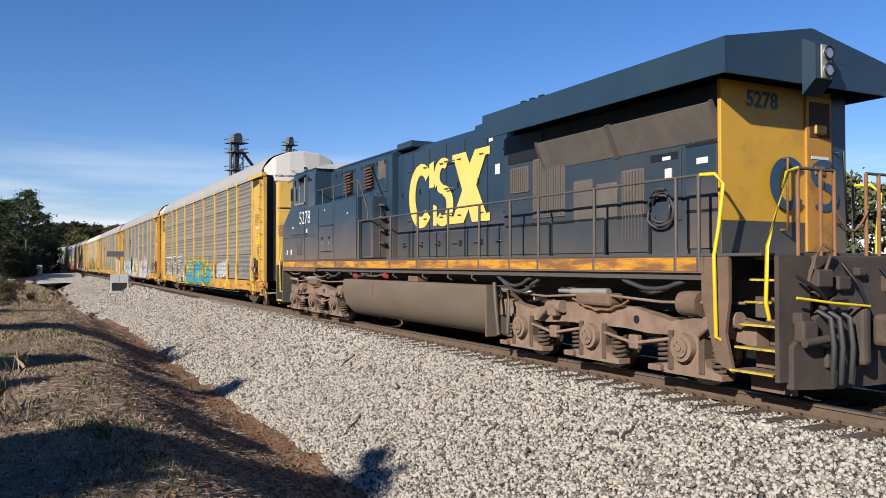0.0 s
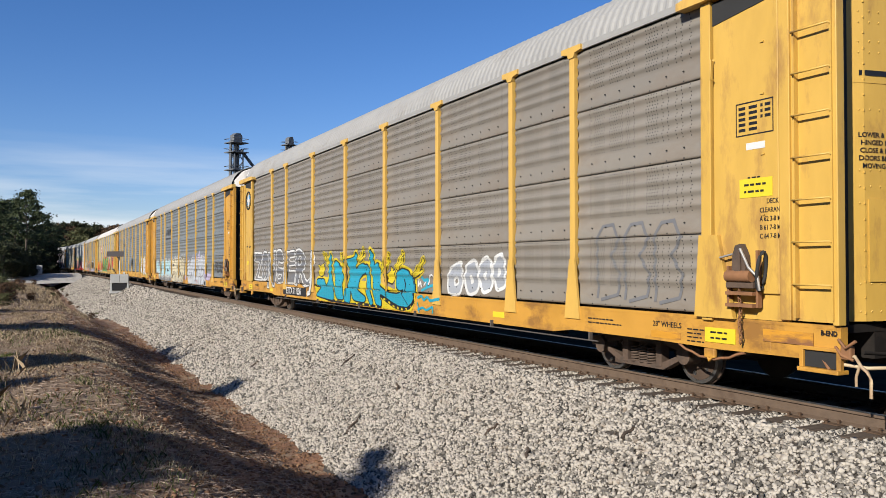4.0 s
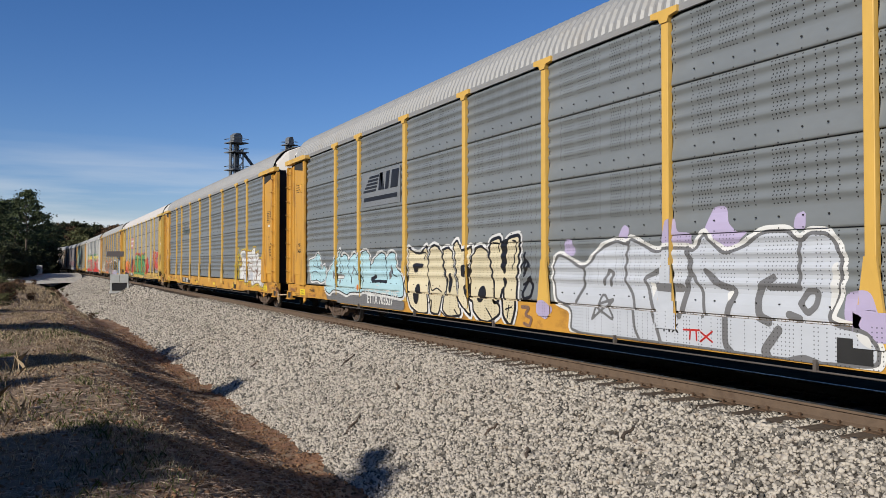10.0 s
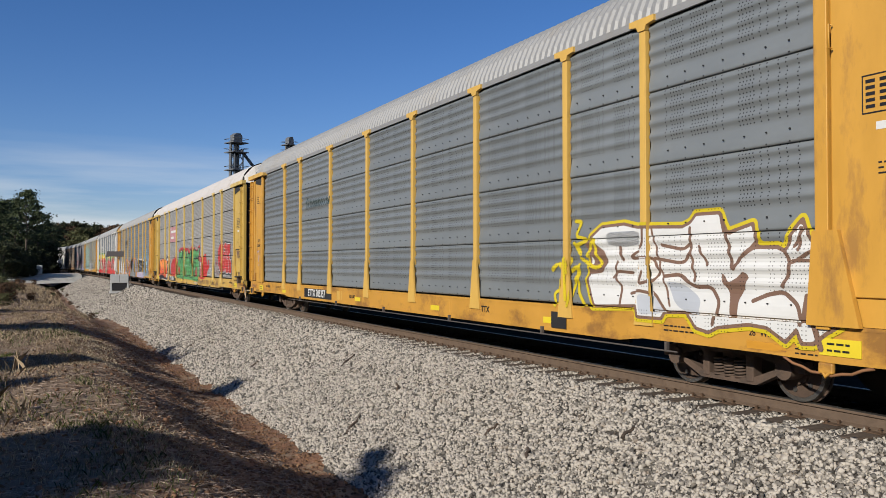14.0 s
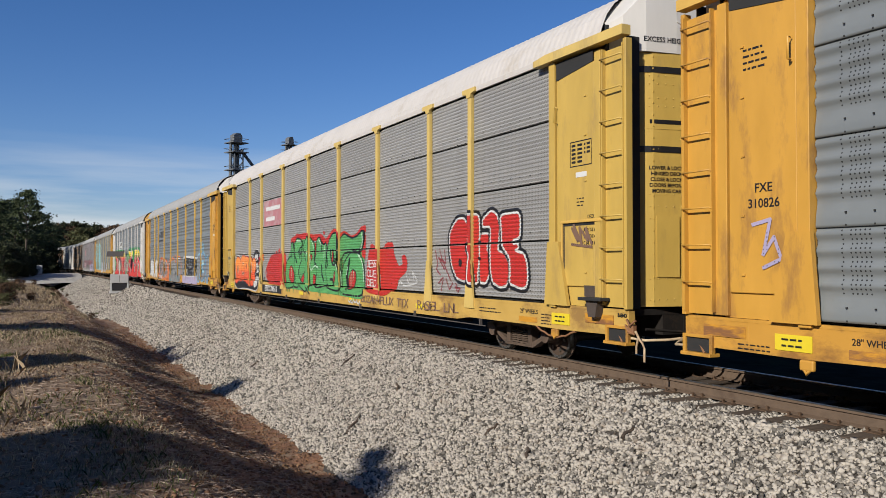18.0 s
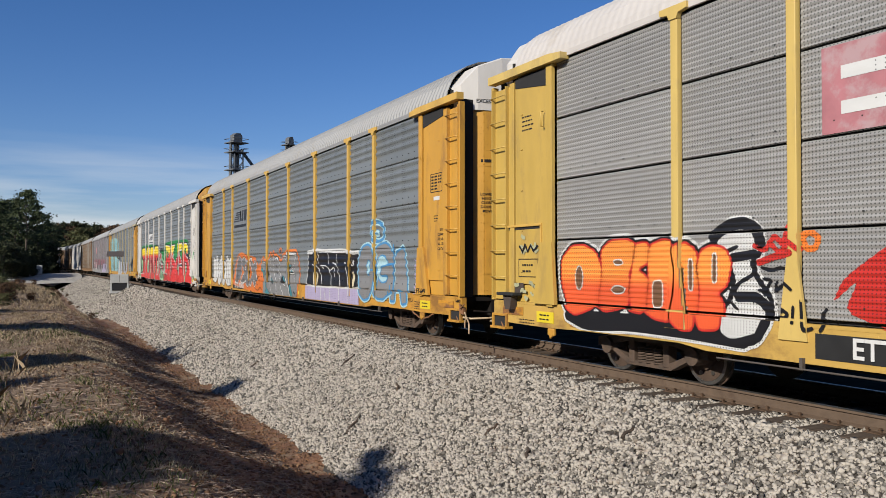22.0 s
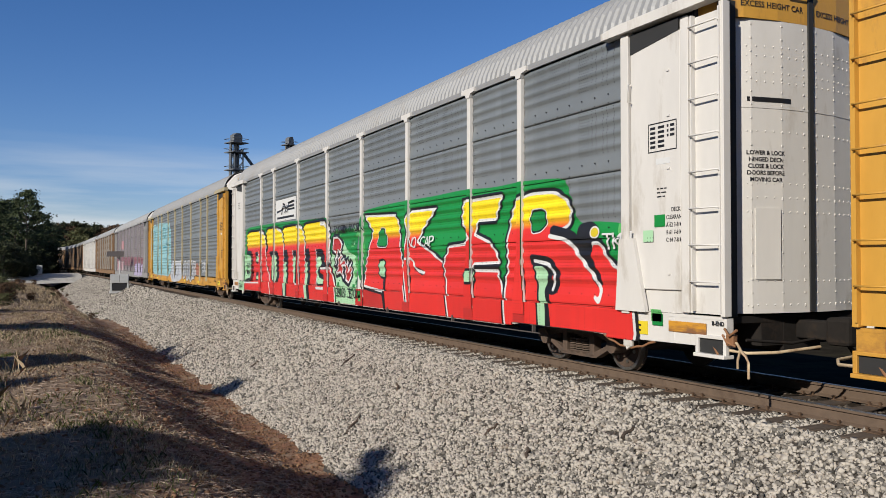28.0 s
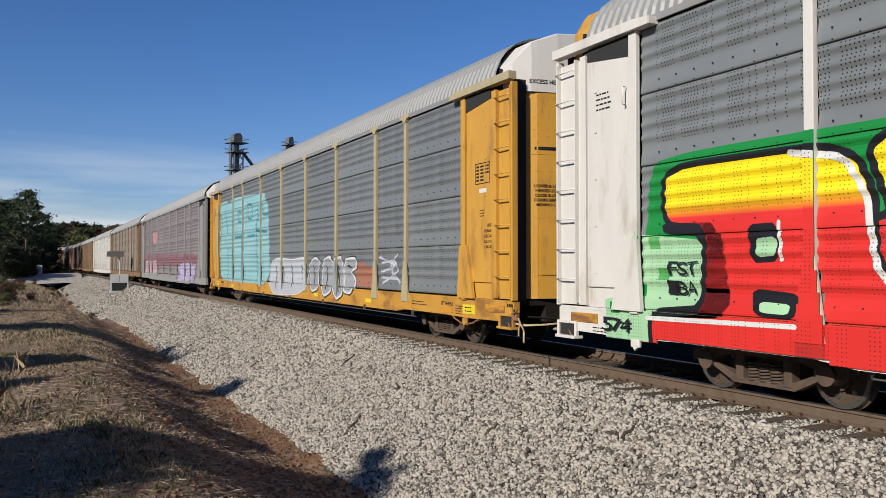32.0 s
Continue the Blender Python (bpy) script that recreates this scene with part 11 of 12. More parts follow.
spray(c6, [([(-1.58, 2.87), (-3.50, 2.79), (-3.73, 2.57), (-3.82, 1.95), (-4.00, 1.42), (-4.18, 0.81), (-4.30, 0.45), (-3.05, 0.45), (-2.84, 0.98), (-1.52, 1.09), (-1.68, 1.69), (-2.13, 2.46)], 0)], [(0.08, P_BLACK, "graffiti_halo"), (0.025, P_WHITE, "graffiti_outline"), (-0.03, P_SUNSET, "graffiti_letter")], level=5, soft=0)
spray(c6, [([(-4.15, 2.64), (-4.39, 2.82), (-5.62, 2.81), (-5.03, 2.42), (-4.73, 2.14), (-5.34, 1.92), (-5.94, 1.68), (-6.08, 1.29), (-6.24, 0.45), (-4.36, 0.45), (-4.13, 1.42), (-4.04, 1.75), (-4.31, 2.37)], 0)], [(0.08, P_BLACK, "graffiti_halo"), (0.025, P_WHITE, "graffiti_outline"), (-0.03, P_SUNSET, "graffiti_letter")], level=7, soft=0)
spray(c6, [([(-6.85, 2.87), (-8.29, 2.88), (-8.08, 2.46), (-7.45, 2.47), (-7.29, 2.21), (-7.88, 2.05), (-8.15, 1.80), (-8.20, 1.67), (-7.27, 1.65), (-7.21, 1.52), (-8.15, 1.52), (-8.35, 1.08), (-8.47, 0.45), (-6.31, 0.45), (-6.11, 1.21), (-5.99, 1.68), (-6.25, 2.00), (-6.88, 2.03), (-7.15, 2.14), (-6.79, 2.48)], 0)], [(0.08, P_BLACK, "graffiti_halo"), (0.025, P_WHITE, "graffiti_outline"), (-0.03, P_SUNSET, "graffiti_letter")], level=9, soft=0)
spray(c6, [([(-8.61, 2.44), (-8.77, 2.74), (-9.22, 2.84), (-9.97, 2.81), (-10.31, 2.63), (-10.40, 2.44), (-10.31, 2.25), (-9.89, 2.13), (-10.34, 2.06), (-10.76, 1.69), (-10.90, 1.96), (-11.09, 1.96), (-11.34, 1.66), (-11.77, 1.46), (-11.85, 1.29), (-11.96, 0.45), (-9.87, 0.45), (-9.55, 0.45), (-8.47, 0.45), (-8.39, 1.28), (-8.52, 1.54), (-8.48, 2.00)], 0)], [(0.08, P_BLACK, "graffiti_halo"), (0.025, P_WHITE, "graffiti_outline"), (-0.03, P_SUNSET, "graffiti_letter")], level=11)
spray(c6, [([(-2.63, 2.49), (-2.88, 2.48), (-3.09, 2.08), (-2.42, 2.10)], 0),
       ([(-9.26, 2.52), (-9.63, 2.53), (-9.71, 2.34), (-9.54, 2.21), (-9.28, 2.19)], 0)], [(0.05, P_WHITE, "graffiti_outline"), (0.03, P_BLACK, "graffiti_outline"), (0, P_DGREEN, "graffiti_gap")], level=15)
spray(c6, [([(-2.53, 1.70), (-2.88, 1.74), (-2.94, 1.33), (-2.59, 1.35)], 0),
       ([(-6.88, 1.50), (-7.27, 1.52), (-7.27, 1.30), (-6.90, 1.30)], 0),
       ([(-9.34, 1.61), (-9.64, 1.61), (-9.78, 1.43), (-9.64, 1.22), (-9.73, 0.99), (-9.74, 0.45), (-9.55, 0.45), (-9.51, 1.01), (-9.45, 1.37)], 0)], [(0.05, P_BLACK, "graffiti_outline"), (0, P_MINT, "graffiti_gap")], level=15, soft=1)
spray(c6, [([(-9.30, 1.72), (-9.76, 1.68), (-10.02, 1.47), (-9.94, 1.24), (-9.80, 1.23), (-9.78, 1.49)], 0.09),
       ([(-9.70, 1.20), (-9.78, 0.91), (-9.84, 0.45)], 0.07),
       ([(-9.89, 2.19), (-10.49, 2.07), (-10.86, 1.64), (-11.07, 1.38)], 0.085),
       ([(-4.62, 1.55), (-5.03, 1.45)], 0.05),
       ([(-2.84, 1.31), (-3.01, 0.45)], 0.06)], [(0, P_BLACK, "graffiti_outline")], level=14)
spray(c6, [([(-10.59, 2.26), (-10.87, 2.30), (-11.06, 2.21), (-11.11, 2.09), (-10.91, 2.03), (-10.87, 1.45), (-10.69, 1.67), (-10.54, 2.10)], 0)], [(0, P_BLACK, "graffiti_outline")], level=15)
spray(c6, [([(-11.08, 2.12), (-11.06, 2.07), (-11.01, 2.05), (-10.95, 2.05), (-10.90, 2.08), (-10.89, 2.13), (-10.91, 2.17), (-10.95, 2.19), (-11.01, 2.19), (-11.06, 2.16)], 0)], [(0.025, P_WHITE, "graffiti_outline"), (0, P_YELLOW, "graffiti_shine")], level=16)
spray(c6, [([(-9.81, 2.10), (-10.31, 2.02), (-10.79, 1.60), (-10.99, 1.44), (-11.13, 1.25), (-11.08, 1.07), (-10.99, 1.14)], 0.035),
       ([(-9.34, 1.70), (-9.80, 1.64), (-9.97, 1.44), (-9.88, 1.23)], 0.03),
       ([(-4.09, 1.75), (-4.44, 1.77), (-4.70, 1.51), (-5.11, 1.45)], 0.03)], [(0, P_WHITE, "graffiti_outline")], level=16)
for wd, a, b2, z0, z1, m in (("BUSSIN BUSSIN", 0.7, -1.5, 2.5, 2.72, P_BLACK), ("2BUCK ZEXOR", 0.4, -1.3, 0.75, 1.0, P_BLACK), ("NO CAP", -4.3, -5.6, 2.0, 2.25, P_WHITE), ("TKU", -11.2, -11.9, 1.85, 2.1, P_WHITE), ("FST", 11.1, 10.6, 1.5, 1.68, P_BLACK), ("IBA", 11.1, 10.6, 1.25, 1.43, P_BLACK), ("574", 12.4, 11.8, 0.68, 0.88, P_BLACK)):
    lay(c6, letters_bm(wd, a, b2, z0, z1, 0.0, len(wd), 0.8), m, "graffiti_tag", 0.050)
rr = random.Random(4)
for k in range(38):
    a, z = rr.uniform(-1.5, 1.0), rr.uniform(0.65, 2.5)
    w = rr.uniform(0.1, 0.22)
    lay(c6, rect_bm(a, a - w, z, z + w), rr.choice((P_MINT, P_GREEN, P_DGREEN)), "graffiti_square", 0.0062)
for k in range(14):
    a, z = rr.choice((rr.uniform(11.3, 12.4), rr.uniform(-12.4, -11.4))), rr.uniform(0.7, 2.2)
    lay(c6, rect_bm(a, a - 0.2, z, z + 0.16), rr.choice((P_MINT, P_GREEN, P_DGREEN)), "graffiti_square", 0.008)
plate(c6, 6.9, 4.5, 3.12, 3.86, PAPER, -1.490, 0.008, "sign_board")
for pts in ([(6.7, 3.45), (6.0, 3.5)], [(6.1, 3.35), (5.95, 3.7), (5.75, 3.65), (6.0, 3.5)], [(5.75, 3.65), (5.7, 3.4), (5.55, 3.6), (5.45, 3.4), (5.3, 3.68)], [(5.35, 3.68), (4.65, 3.72)], [(5.3, 3.58), (4.7, 3.6)], [(5.35, 3.48), (4.65, 3.48)]):
    scrawl(c6, pts, 0.03, P_BLACK)
on_board(c6, [(6.7, 3.2), (6.7, 3.27), (4.7, 3.27), (4.7, 3.2)], BLACK, "sign_bar")

# seventh car: tall turquoise word, white tags
# seventh car: tall turquoise word, striped white word, red and grey patches
spray(c7, [([(11.91, 4.32), (10.67, 4.47), (9.61, 4.23), (9.22, 4.45), (7.10, 4.39), (3.29, 4.24), (2.96, 0.92), (7.03, 0.94), (11.50, 0.98), (12.00, 2.75)], 0)], [(0.03, P_SKY, "graffiti_halo"), (0, P_TURQ, "graffiti_letter")], level=0, soft=1)
spray(c7, [([(11.58, 3.91), (11.26, 3.50), (11.55, 2.80)], 0.05)], [(0, TEAL, "graffiti_line")], level=2)
spray(c7, [([(10.66, 3.98), (10.35, 3.59), (10.04, 2.95)], 0.05)], [(0, TEAL, "graffiti_line")], level=2)
spray(c7, [([(9.21, 4.02), (9.19, 3.41)], 0.05)], [(0, TEAL, "graffiti_line")], level=2)
spray(c7, [([(8.11, 3.83), (7.34, 3.79), (7.33, 3.38), (8.10, 3.42), (8.11, 3.83)], 0.05)], [(0, TEAL, "graffiti_line")], level=2)
spray(c7, [([(6.36, 4.02), (5.65, 4.00), (5.64, 3.41), (6.34, 3.45), (6.36, 4.02)], 0.05)], [(0, TEAL, "graffiti_line")], level=2)
spray(c7, [([(4.75, 3.85), (4.74, 3.31)], 0.05)], [(0, TEAL, "graffiti_line")], level=2)
spray(c7, [([(4.11, 3.92), (3.97, 3.48), (3.28, 3.47)], 0.05)], [(0, TEAL, "graffiti_line")], level=2)
spray(c7, [([(9.29, 2.86), (9.16, 2.06)], 0.05)], [(0, TEAL, "graffiti_line")], level=2)
spray(c7, [([(8.63, 2.78), (7.06, 2.79)], 0.05)], [(0, TEAL, "graffiti_line")], level=2)
spray(c7, [([(6.33, 2.77), (5.17, 2.76)], 0.05)], [(0, TEAL, "graffiti_line")], level=2)
spray(c7, [([(4.95, 2.94), (3.47, 2.83)], 0.05)], [(0, TEAL, "graffiti_line")], level=2)
spray(c7, [([(10.02, 2.32), (9.99, 1.07)], 0.05)], [(0, TEAL, "graffiti_line")], level=2)
spray(c7, [([(8.89, 2.18), (8.86, 1.03)], 0.05)], [(0, TEAL, "graffiti_line")], level=2)
spray(c7, [([(7.16, 2.73), (7.13, 1.00)], 0.05)], [(0, TEAL, "graffiti_line")], level=2)
spray(c7, [([(4.96, 3.32), (4.78, 0.98)], 0.05)], [(0, TEAL, "graffiti_line")], level=2)
spray(c7, [([(2.85, 1.68), (1.91, 1.86), (0.18, 1.77), (-1.07, 1.86), (-1.43, 1.59), (-1.67, 0.93), (-0.48, 0.67), (2.26, 0.58), (2.96, 0.97)], 0)], [(0.03, P_WHITE, "graffiti_halo"), (0, P_PALE, "graffiti_letter")], level=0)
spray(c7, [([(-1.72, 1.68), (-2.28, 1.87), (-2.77, 1.72), (-2.56, 1.42), (-2.72, 0.92), (-2.10, 0.80), (-1.73, 1.15)], 0)], [(0.05, P_BLACK, "graffiti_halo"), (0.02, P_WHITE, "graffiti_outline"), (-0.05, P_SILVER, "graffiti_letter")], level=1)
spray(c7, [([(-3.03, 1.76), (-3.54, 1.90), (-3.98, 1.67), (-3.91, 0.87), (-3.17, 0.68), (-2.90, 1.17)], 0)], [(0.05, P_BLACK, "graffiti_halo"), (0.02, P_WHITE, "graffiti_outline"), (-0.05, P_SILVER, "graffiti_letter")], level=2)
spray(c7, [([(-4.03, 1.75), (-4.50, 1.89), (-4.77, 1.60), (-4.85, 0.82), (-4.27, 0.64), (-3.91, 1.11)], 0)], [(0.05, P_BLACK, "graffiti_halo"), (0.02, P_WHITE, "graffiti_outline"), (-0.05, P_SILVER, "graffiti_letter")], level=3)
spray(c7, [([(-4.84, 1.79), (-5.71, 1.82), (-5.81, 1.56), (-5.39, 1.45), (-5.81, 1.15), (-5.40, 0.84), (-4.85, 0.90)], 0)], [(0.05, P_BLACK, "graffiti_halo"), (0.02, P_WHITE, "graffiti_outline"), (-0.05, P_SILVER, "graffiti_letter")], level=4)
spray(c7, [([(2.09, 1.58), (1.90, 0.79)], 0.03),
       ([(1.19, 1.54), (1.01, 0.86)], 0.03),
       ([(0.17, 1.59), (0.00, 0.94)], 0.03),
       ([(-0.93, 1.59), (-1.08, 1.05)], 0.03),
       ([(-2.17, 1.59), (-2.29, 1.08)], 0.03),
       ([(-3.41, 1.59), (-3.42, 0.94)], 0.03),
       ([(-4.38, 1.60), (-4.50, 0.89)], 0.03),
       ([(-5.17, 1.60), (-5.39, 1.56)], 0.03)], [(0, P_BLACK, "graffiti_line")], level=8)
spray(c7, [([(-5.60, 1.67), (-6.32, 1.71), (-6.42, 1.56), (-7.03, 1.60), (-7.03, 1.07), (-5.71, 1.06)], 0)], [(0, P_FADERED, "graffiti_ground")], level=1)
spray(c7, [([(-7.36, 1.81), (-8.39, 1.60), (-7.45, 1.46)], 0.03),
       ([(-7.45, 1.67), (-8.23, 1.74), (-8.47, 1.47), (-7.54, 1.19)], 0.03),
       ([(-8.39, 1.87), (-7.97, 1.53), (-8.55, 1.21)], 0.03),
       ([(-7.45, 1.32), (-8.39, 1.30)], 0.03)], [(0, P_PALE, "graffiti_line")], level=0)
# eighth car: pale pink word, red board
c8 = cars[7]
WAVES[c8] = (7, 0.03)
spray(c8, [([(11.5, 1.55), (11.5, 2.3), (4.0, 2.35), (-11.5, 2.2), (-11.5, 1.5)], 0)], [(0, P_MAROON, "graffiti_ground")])
for k in range(4):
    a = 11.2 - 1.6 * k
    spray(c8, [([(a, 0.9), (a - 0.1, 1.75), (a - 0.7, 1.9), (a - 1.35, 1.8), (a - 1.4, 0.95), (a - 0.9, 1.2)], 0)], [(0.06, P_WHITE, "graffiti_outline"), (0, P_PINK, "graffiti_letter")], level=2 + 2 * (k % 2))
lay(c8, blob_bm(-5.0, -10.5, 0.7, 1.7, 33, 0.4), P_LILAC, "graffiti_ground", 0.003)
plate(c8, 6.8, 4.5, 3.1, 3.9, MAROON, -1.490, 0.008, "sign_board")


# ---- trees ----
PINE = mat("pine_needles", (0.055, 0.075, 0.034), 0.8, 0, 0.3, 2, (0.08, 0.085, 0.042), 0.4, 1, rnd=0.5, island=True, spec=0.2)
LEAFDARK = mat("dark_evergreen_leaves", (0.040, 0.050, 0.024), 0.8, 0, 0.3, 2, (0.06, 0.055, 0.033), 0.4, 1, rnd=0.5, island=True, spec=0.2)
LEAFOLIVE = mat("olive_leaves", (0.115, 0.125, 0.055), 0.8, 0, 0.3, 2, (0.12, 0.09, 0.04), 0.4, 1, rnd=0.5, island=True, spec=0.2)
LEAFRUST = mat("autumn_leaves", (0.115, 0.068, 0.040), 0.8, 0, 0.3, 2, (0.09, 0.06, 0.03), 0.4, 1, rnd=0.5, island=True, spec=0.2)
BARK = mat("grey_brown_bark", (0.10, 0.078, 0.06), 0.9, 0, 0.3, 4, (0.05, 0.04, 0.032), 0.4, 3, bump=0.6, bump_scale=12, stretch=(2, 2, 0.4))


def quads(name, centre, size, rng_, material, flat=0.0, aspect=0.45):
    """Many small leaves or blades at given centres, each turned at random."""
    n = len(centre)
    a = rng_.normal(size=(n, 3))
    a[:, 2] *= 1 - flat
    a /= np.linalg.norm(a, axis=1, keepdims=True)
    b2 = rng_.normal(size=(n, 3))
    b2 -= a * (a * b2).sum(1, keepdims=True)
    b2 /= np.linalg.norm(b2, axis=1, keepdims=True)
    s = size * rng_.uniform(0.6, 1.4, (n, 1))
    V = np.stack([centre + a * s, centre + b2 * s * aspect, centre - a * s, centre - b2 * s * aspect], 1).reshape(-1, 3)
    return raw_mesh(name, V, np.arange(len(V)).reshape(-1, 4), material)


def raw_mesh(name, V, F, material):
    k = F.shape[1]
    d = bpy.data.meshes.new(name)
    d.vertices.add(len(V))
    d.vertices.foreach_set("co", np.ascontiguousarray(V, dtype=np.float32).ravel())
    d.loops.add(F.size)
    d.loops.foreach_set("vertex_index", F.ravel().astype(np.int32))
    d.polygons.add(len(F))
    d.polygons.foreach_set("loop_start", np.arange(0, F.size, k, dtype=np.int32))
    d.polygons.foreach_set("loop_total", np.full(len(F), k, np.int32))
    d.update(calc_edges=True)
    d.materials.append(material)
    return d


def tree_data(kind, h, spread_, seed, leaves, material, leaf=0.2):
    """Trunk with limbs, and a crown of leaf clumps with an uneven outline."""
    r = random.Random(seed)
    g_ = np.random.default_rng(seed)
    wood = Mesh()
    lean = (r.uniform(-0.03, 0.03), r.uniform(-0.03, 0.03))
    trunk = [(lean[0] * h * k / 8 + 0.1 * math.sin(k * 1.3 + seed), lean[1] * h * k / 8 + 0.1 * math.cos(k * 1.7 + seed), h * 0.96 * k / 8) for k in range(9)]
    wood.tube(trunk, 0.016 * h + 0.03, 8, r2=0.02)
    clumps = []
    n = {"pine": 26, "cone": 64}.get(kind, 34)
    for i in range(n):
        rel = (0.42 if kind == "pine" else 0.16) + (0.55 if kind == "pine" else 0.76) * (i + r.random()) / n
        reach = spread_ * (1.03 - rel) * r.uniform(0.75, 1.1) if kind == "cone" else spread_ * (math.sin(math.pi * min(1, 0.22 + 0.80 * (rel - 0.3) / 0.7)) if kind == "pine" else math.sin(math.pi * (0.12 + 0.80 * rel))) * r.uniform(0.55, 1.15)
        a = i * 2.4 + r.uniform(-0.5, 0.5)
        k = min(7, int(rel * 8 / 0.96))
        p0 = Vector(trunk[k]).lerp(Vector(trunk[k + 1]), rel * 8 / 0.96 - k if rel * 8 / 0.96 - k < 1 else 1)
        up = r.uniform(0.05, 0.45) if kind == "pine" else r.uniform(0.15, 0.8)
        p1 = p0 + Vector((math.cos(a), math.sin(a), up)) * reach * 0.55
        p2 = p0 + Vector((math.cos(a + 0.2), math.sin(a + 0.2), up * 0.9)) * reach
        wood.tube([p0, p1, p2], 0.004 * h + 0.01, 5, r2=0.012)
        for q, rad in ((p1, 0.55), (p1.lerp(p2, 0.55), 0.75), (p2, 0.7)):
            off_ = min(1.0, (reach if kind == "cone" else spread_) / 3)
            clumps.append((q + off_ * Vector((r.uniform(-0.3, 0.3), r.uniform(-0.3, 0.3), r.uniform(-0.1, 0.35))), rad * r.uniform(0.6, 1.25) * (0.10 + 0.5 * reach if kind == "cone" else spread_ / 3)))
    clumps.append((Vector(trunk[8]), (0.15 if kind == "cone" else 0.5) * spread_ / 3))
    per = max(6, leaves // len(clumps))
    pts = []
    for q, rad in clumps:
        o = g_.normal(size=(per, 3)) * np.array([rad, rad, rad * (0.42 if kind == "pine" else 0.62)]) * 0.62
        pts.append(np.array(q)[None] + o)
    return wood.data("trunk", BARK), quads("crown", np.concatenate(pts), leaf, g_, material, 0.2, 0.5)


def make_tree(name, parts, x, y, scale, turn, label, category, group):
    t = tagged(new(name), label, category, group)
    t.matrix_world = pose(x, y, float(ground_z(x, y)) - 0.15, 0, 0, turn) @ Matrix.Scale(scale, 4)
    part("trunk", parts[0], t)
    part("crown", parts[1], t)
    return t


pines = [tree_data("pine", 16, 3.9, 11 + k, 4200, PINE, 0.22) for k in range(3)]
bushy = [tree_data("bush", 9, 3.2, 31 + k, 5200, m, 0.24) for k, m in enumerate((LEAFDARK, LEAFOLIVE, LEAFDARK))]
rusty = [tree_data("bush", 14, 4.6, 51 + k, 5200, m, 0.34) for k, m in enumerate((LEAFRUST, LEAFOLIVE, LEAFDARK))]


def at_view(angle, depth):
    """A place by its bearing from the eye (tangent from the middle of the view) and its depth along the view."""
    return (angle * math.cos(PHI) + math.sin(PHI)) * depth, (-angle * math.sin(PHI) + math.cos(PHI)) * depth


# pines and undergrowth left of the line
r = random.Random(77)
for ang, dep, sc_, k in ((-0.527, 138, 1.0, 0), (-0.555, 146, 0.93, 1), (-0.512, 152, 0.86, 2), (-0.575, 128, 0.88, 0), (-0.540, 160, 1.02, 1), (-0.60, 140, 1.0, 2), (-0.500, 175, 0.86, 0), (-0.565, 170, 1.0, 2)):
    x, y = at_view(ang, dep)
    make_tree("pine_tree", pines[k], x, y, sc_, r.uniform(0, 360), "tall dark green pine with a bare trunk", "tree", "pines beside the line")
for i in range(30):
    ang, dep = -0.60 + 0.082 * i / 29 + r.uniform(-0.003, 0.003), r.uniform(118, 165)
    x, y = at_view(ang, dep)
    if x > track_x(y) - 5.5:
        x = track_x(y) - 5.5 - r.uniform(0, 2)
    k = r.choice((0, 0, 2, 1))
    make_tree("shrubby_tree", bushy[k], x, y, r.uniform(0.45, 0.8) * (0.75 if i > 21 else 1.0), r.uniform(0, 360), "dark evergreen undergrowth tree under the pines", "tree", "undergrowth trees")
for i in range(16):
    ang, dep = -0.60 + 0.1 * i / 15, r.uniform(168, 190)
    x, y = at_view(ang, dep)
    make_tree("shrubby_tree", bushy[i % 3], min(x, track_x(y) - 5.0), y, r.uniform(0.8, 1.1), r.uniform(0, 360), "dark evergreen undergrowth tree under the pines", "tree", "undergrowth trees")
for ang, dep, sc_ in ((-0.508, 150, 0.55), (-0.503, 165, 0.62), (-0.4985, 178, 0.62), (-0.515, 142, 0.7), (-0.5, 190, 0.8)):
    x, y = at_view(ang, dep)
    make_tree("shrubby_tree", bushy[0], min(x, track_x(y) - 4.3), y, sc_, r.uniform(0, 360), "dark evergreen undergrowth tree close to the line", "tree", "undergrowth trees")
# wood behind the far end of the train
for i in range(34):
    ang, dep = -0.50 + 0.16 * i / 33 + r.uniform(-0.003, 0.003), r.uniform(330, 400)
    x, y = at_view(ang, dep)
    x = max(x, track_x(y) + 8)
    k = r.choice((0, 1, 2, 2, 1))
    make_tree("woodland_tree", rusty[k], x, y, r.uniform(1.25, 1.55) * (1.0 if i < 24 else 0.88), r.uniform(0, 360),
              ("rust-brown autumn tree in a distant wood", "olive green tree in a distant wood", "dark green tree in a distant wood")[k], "tree", "trees of the distant wood")
# trees across the line, seen past the locomotive and through the gaps
for i in range(22):
    y = -8 + 9.5 * i + r.uniform(-2, 2)
    x = 52 + r.uniform(-5, 9)
    k = 1
    make_tree("roadside_tree", rusty[k] if i % 3 else bushy[1], x, y, r.uniform(0.62, 0.8) * (1.0 if i % 3 else 1.3), r.uniform(0, 360), "olive green tree across the line", "tree", "trees across the line")
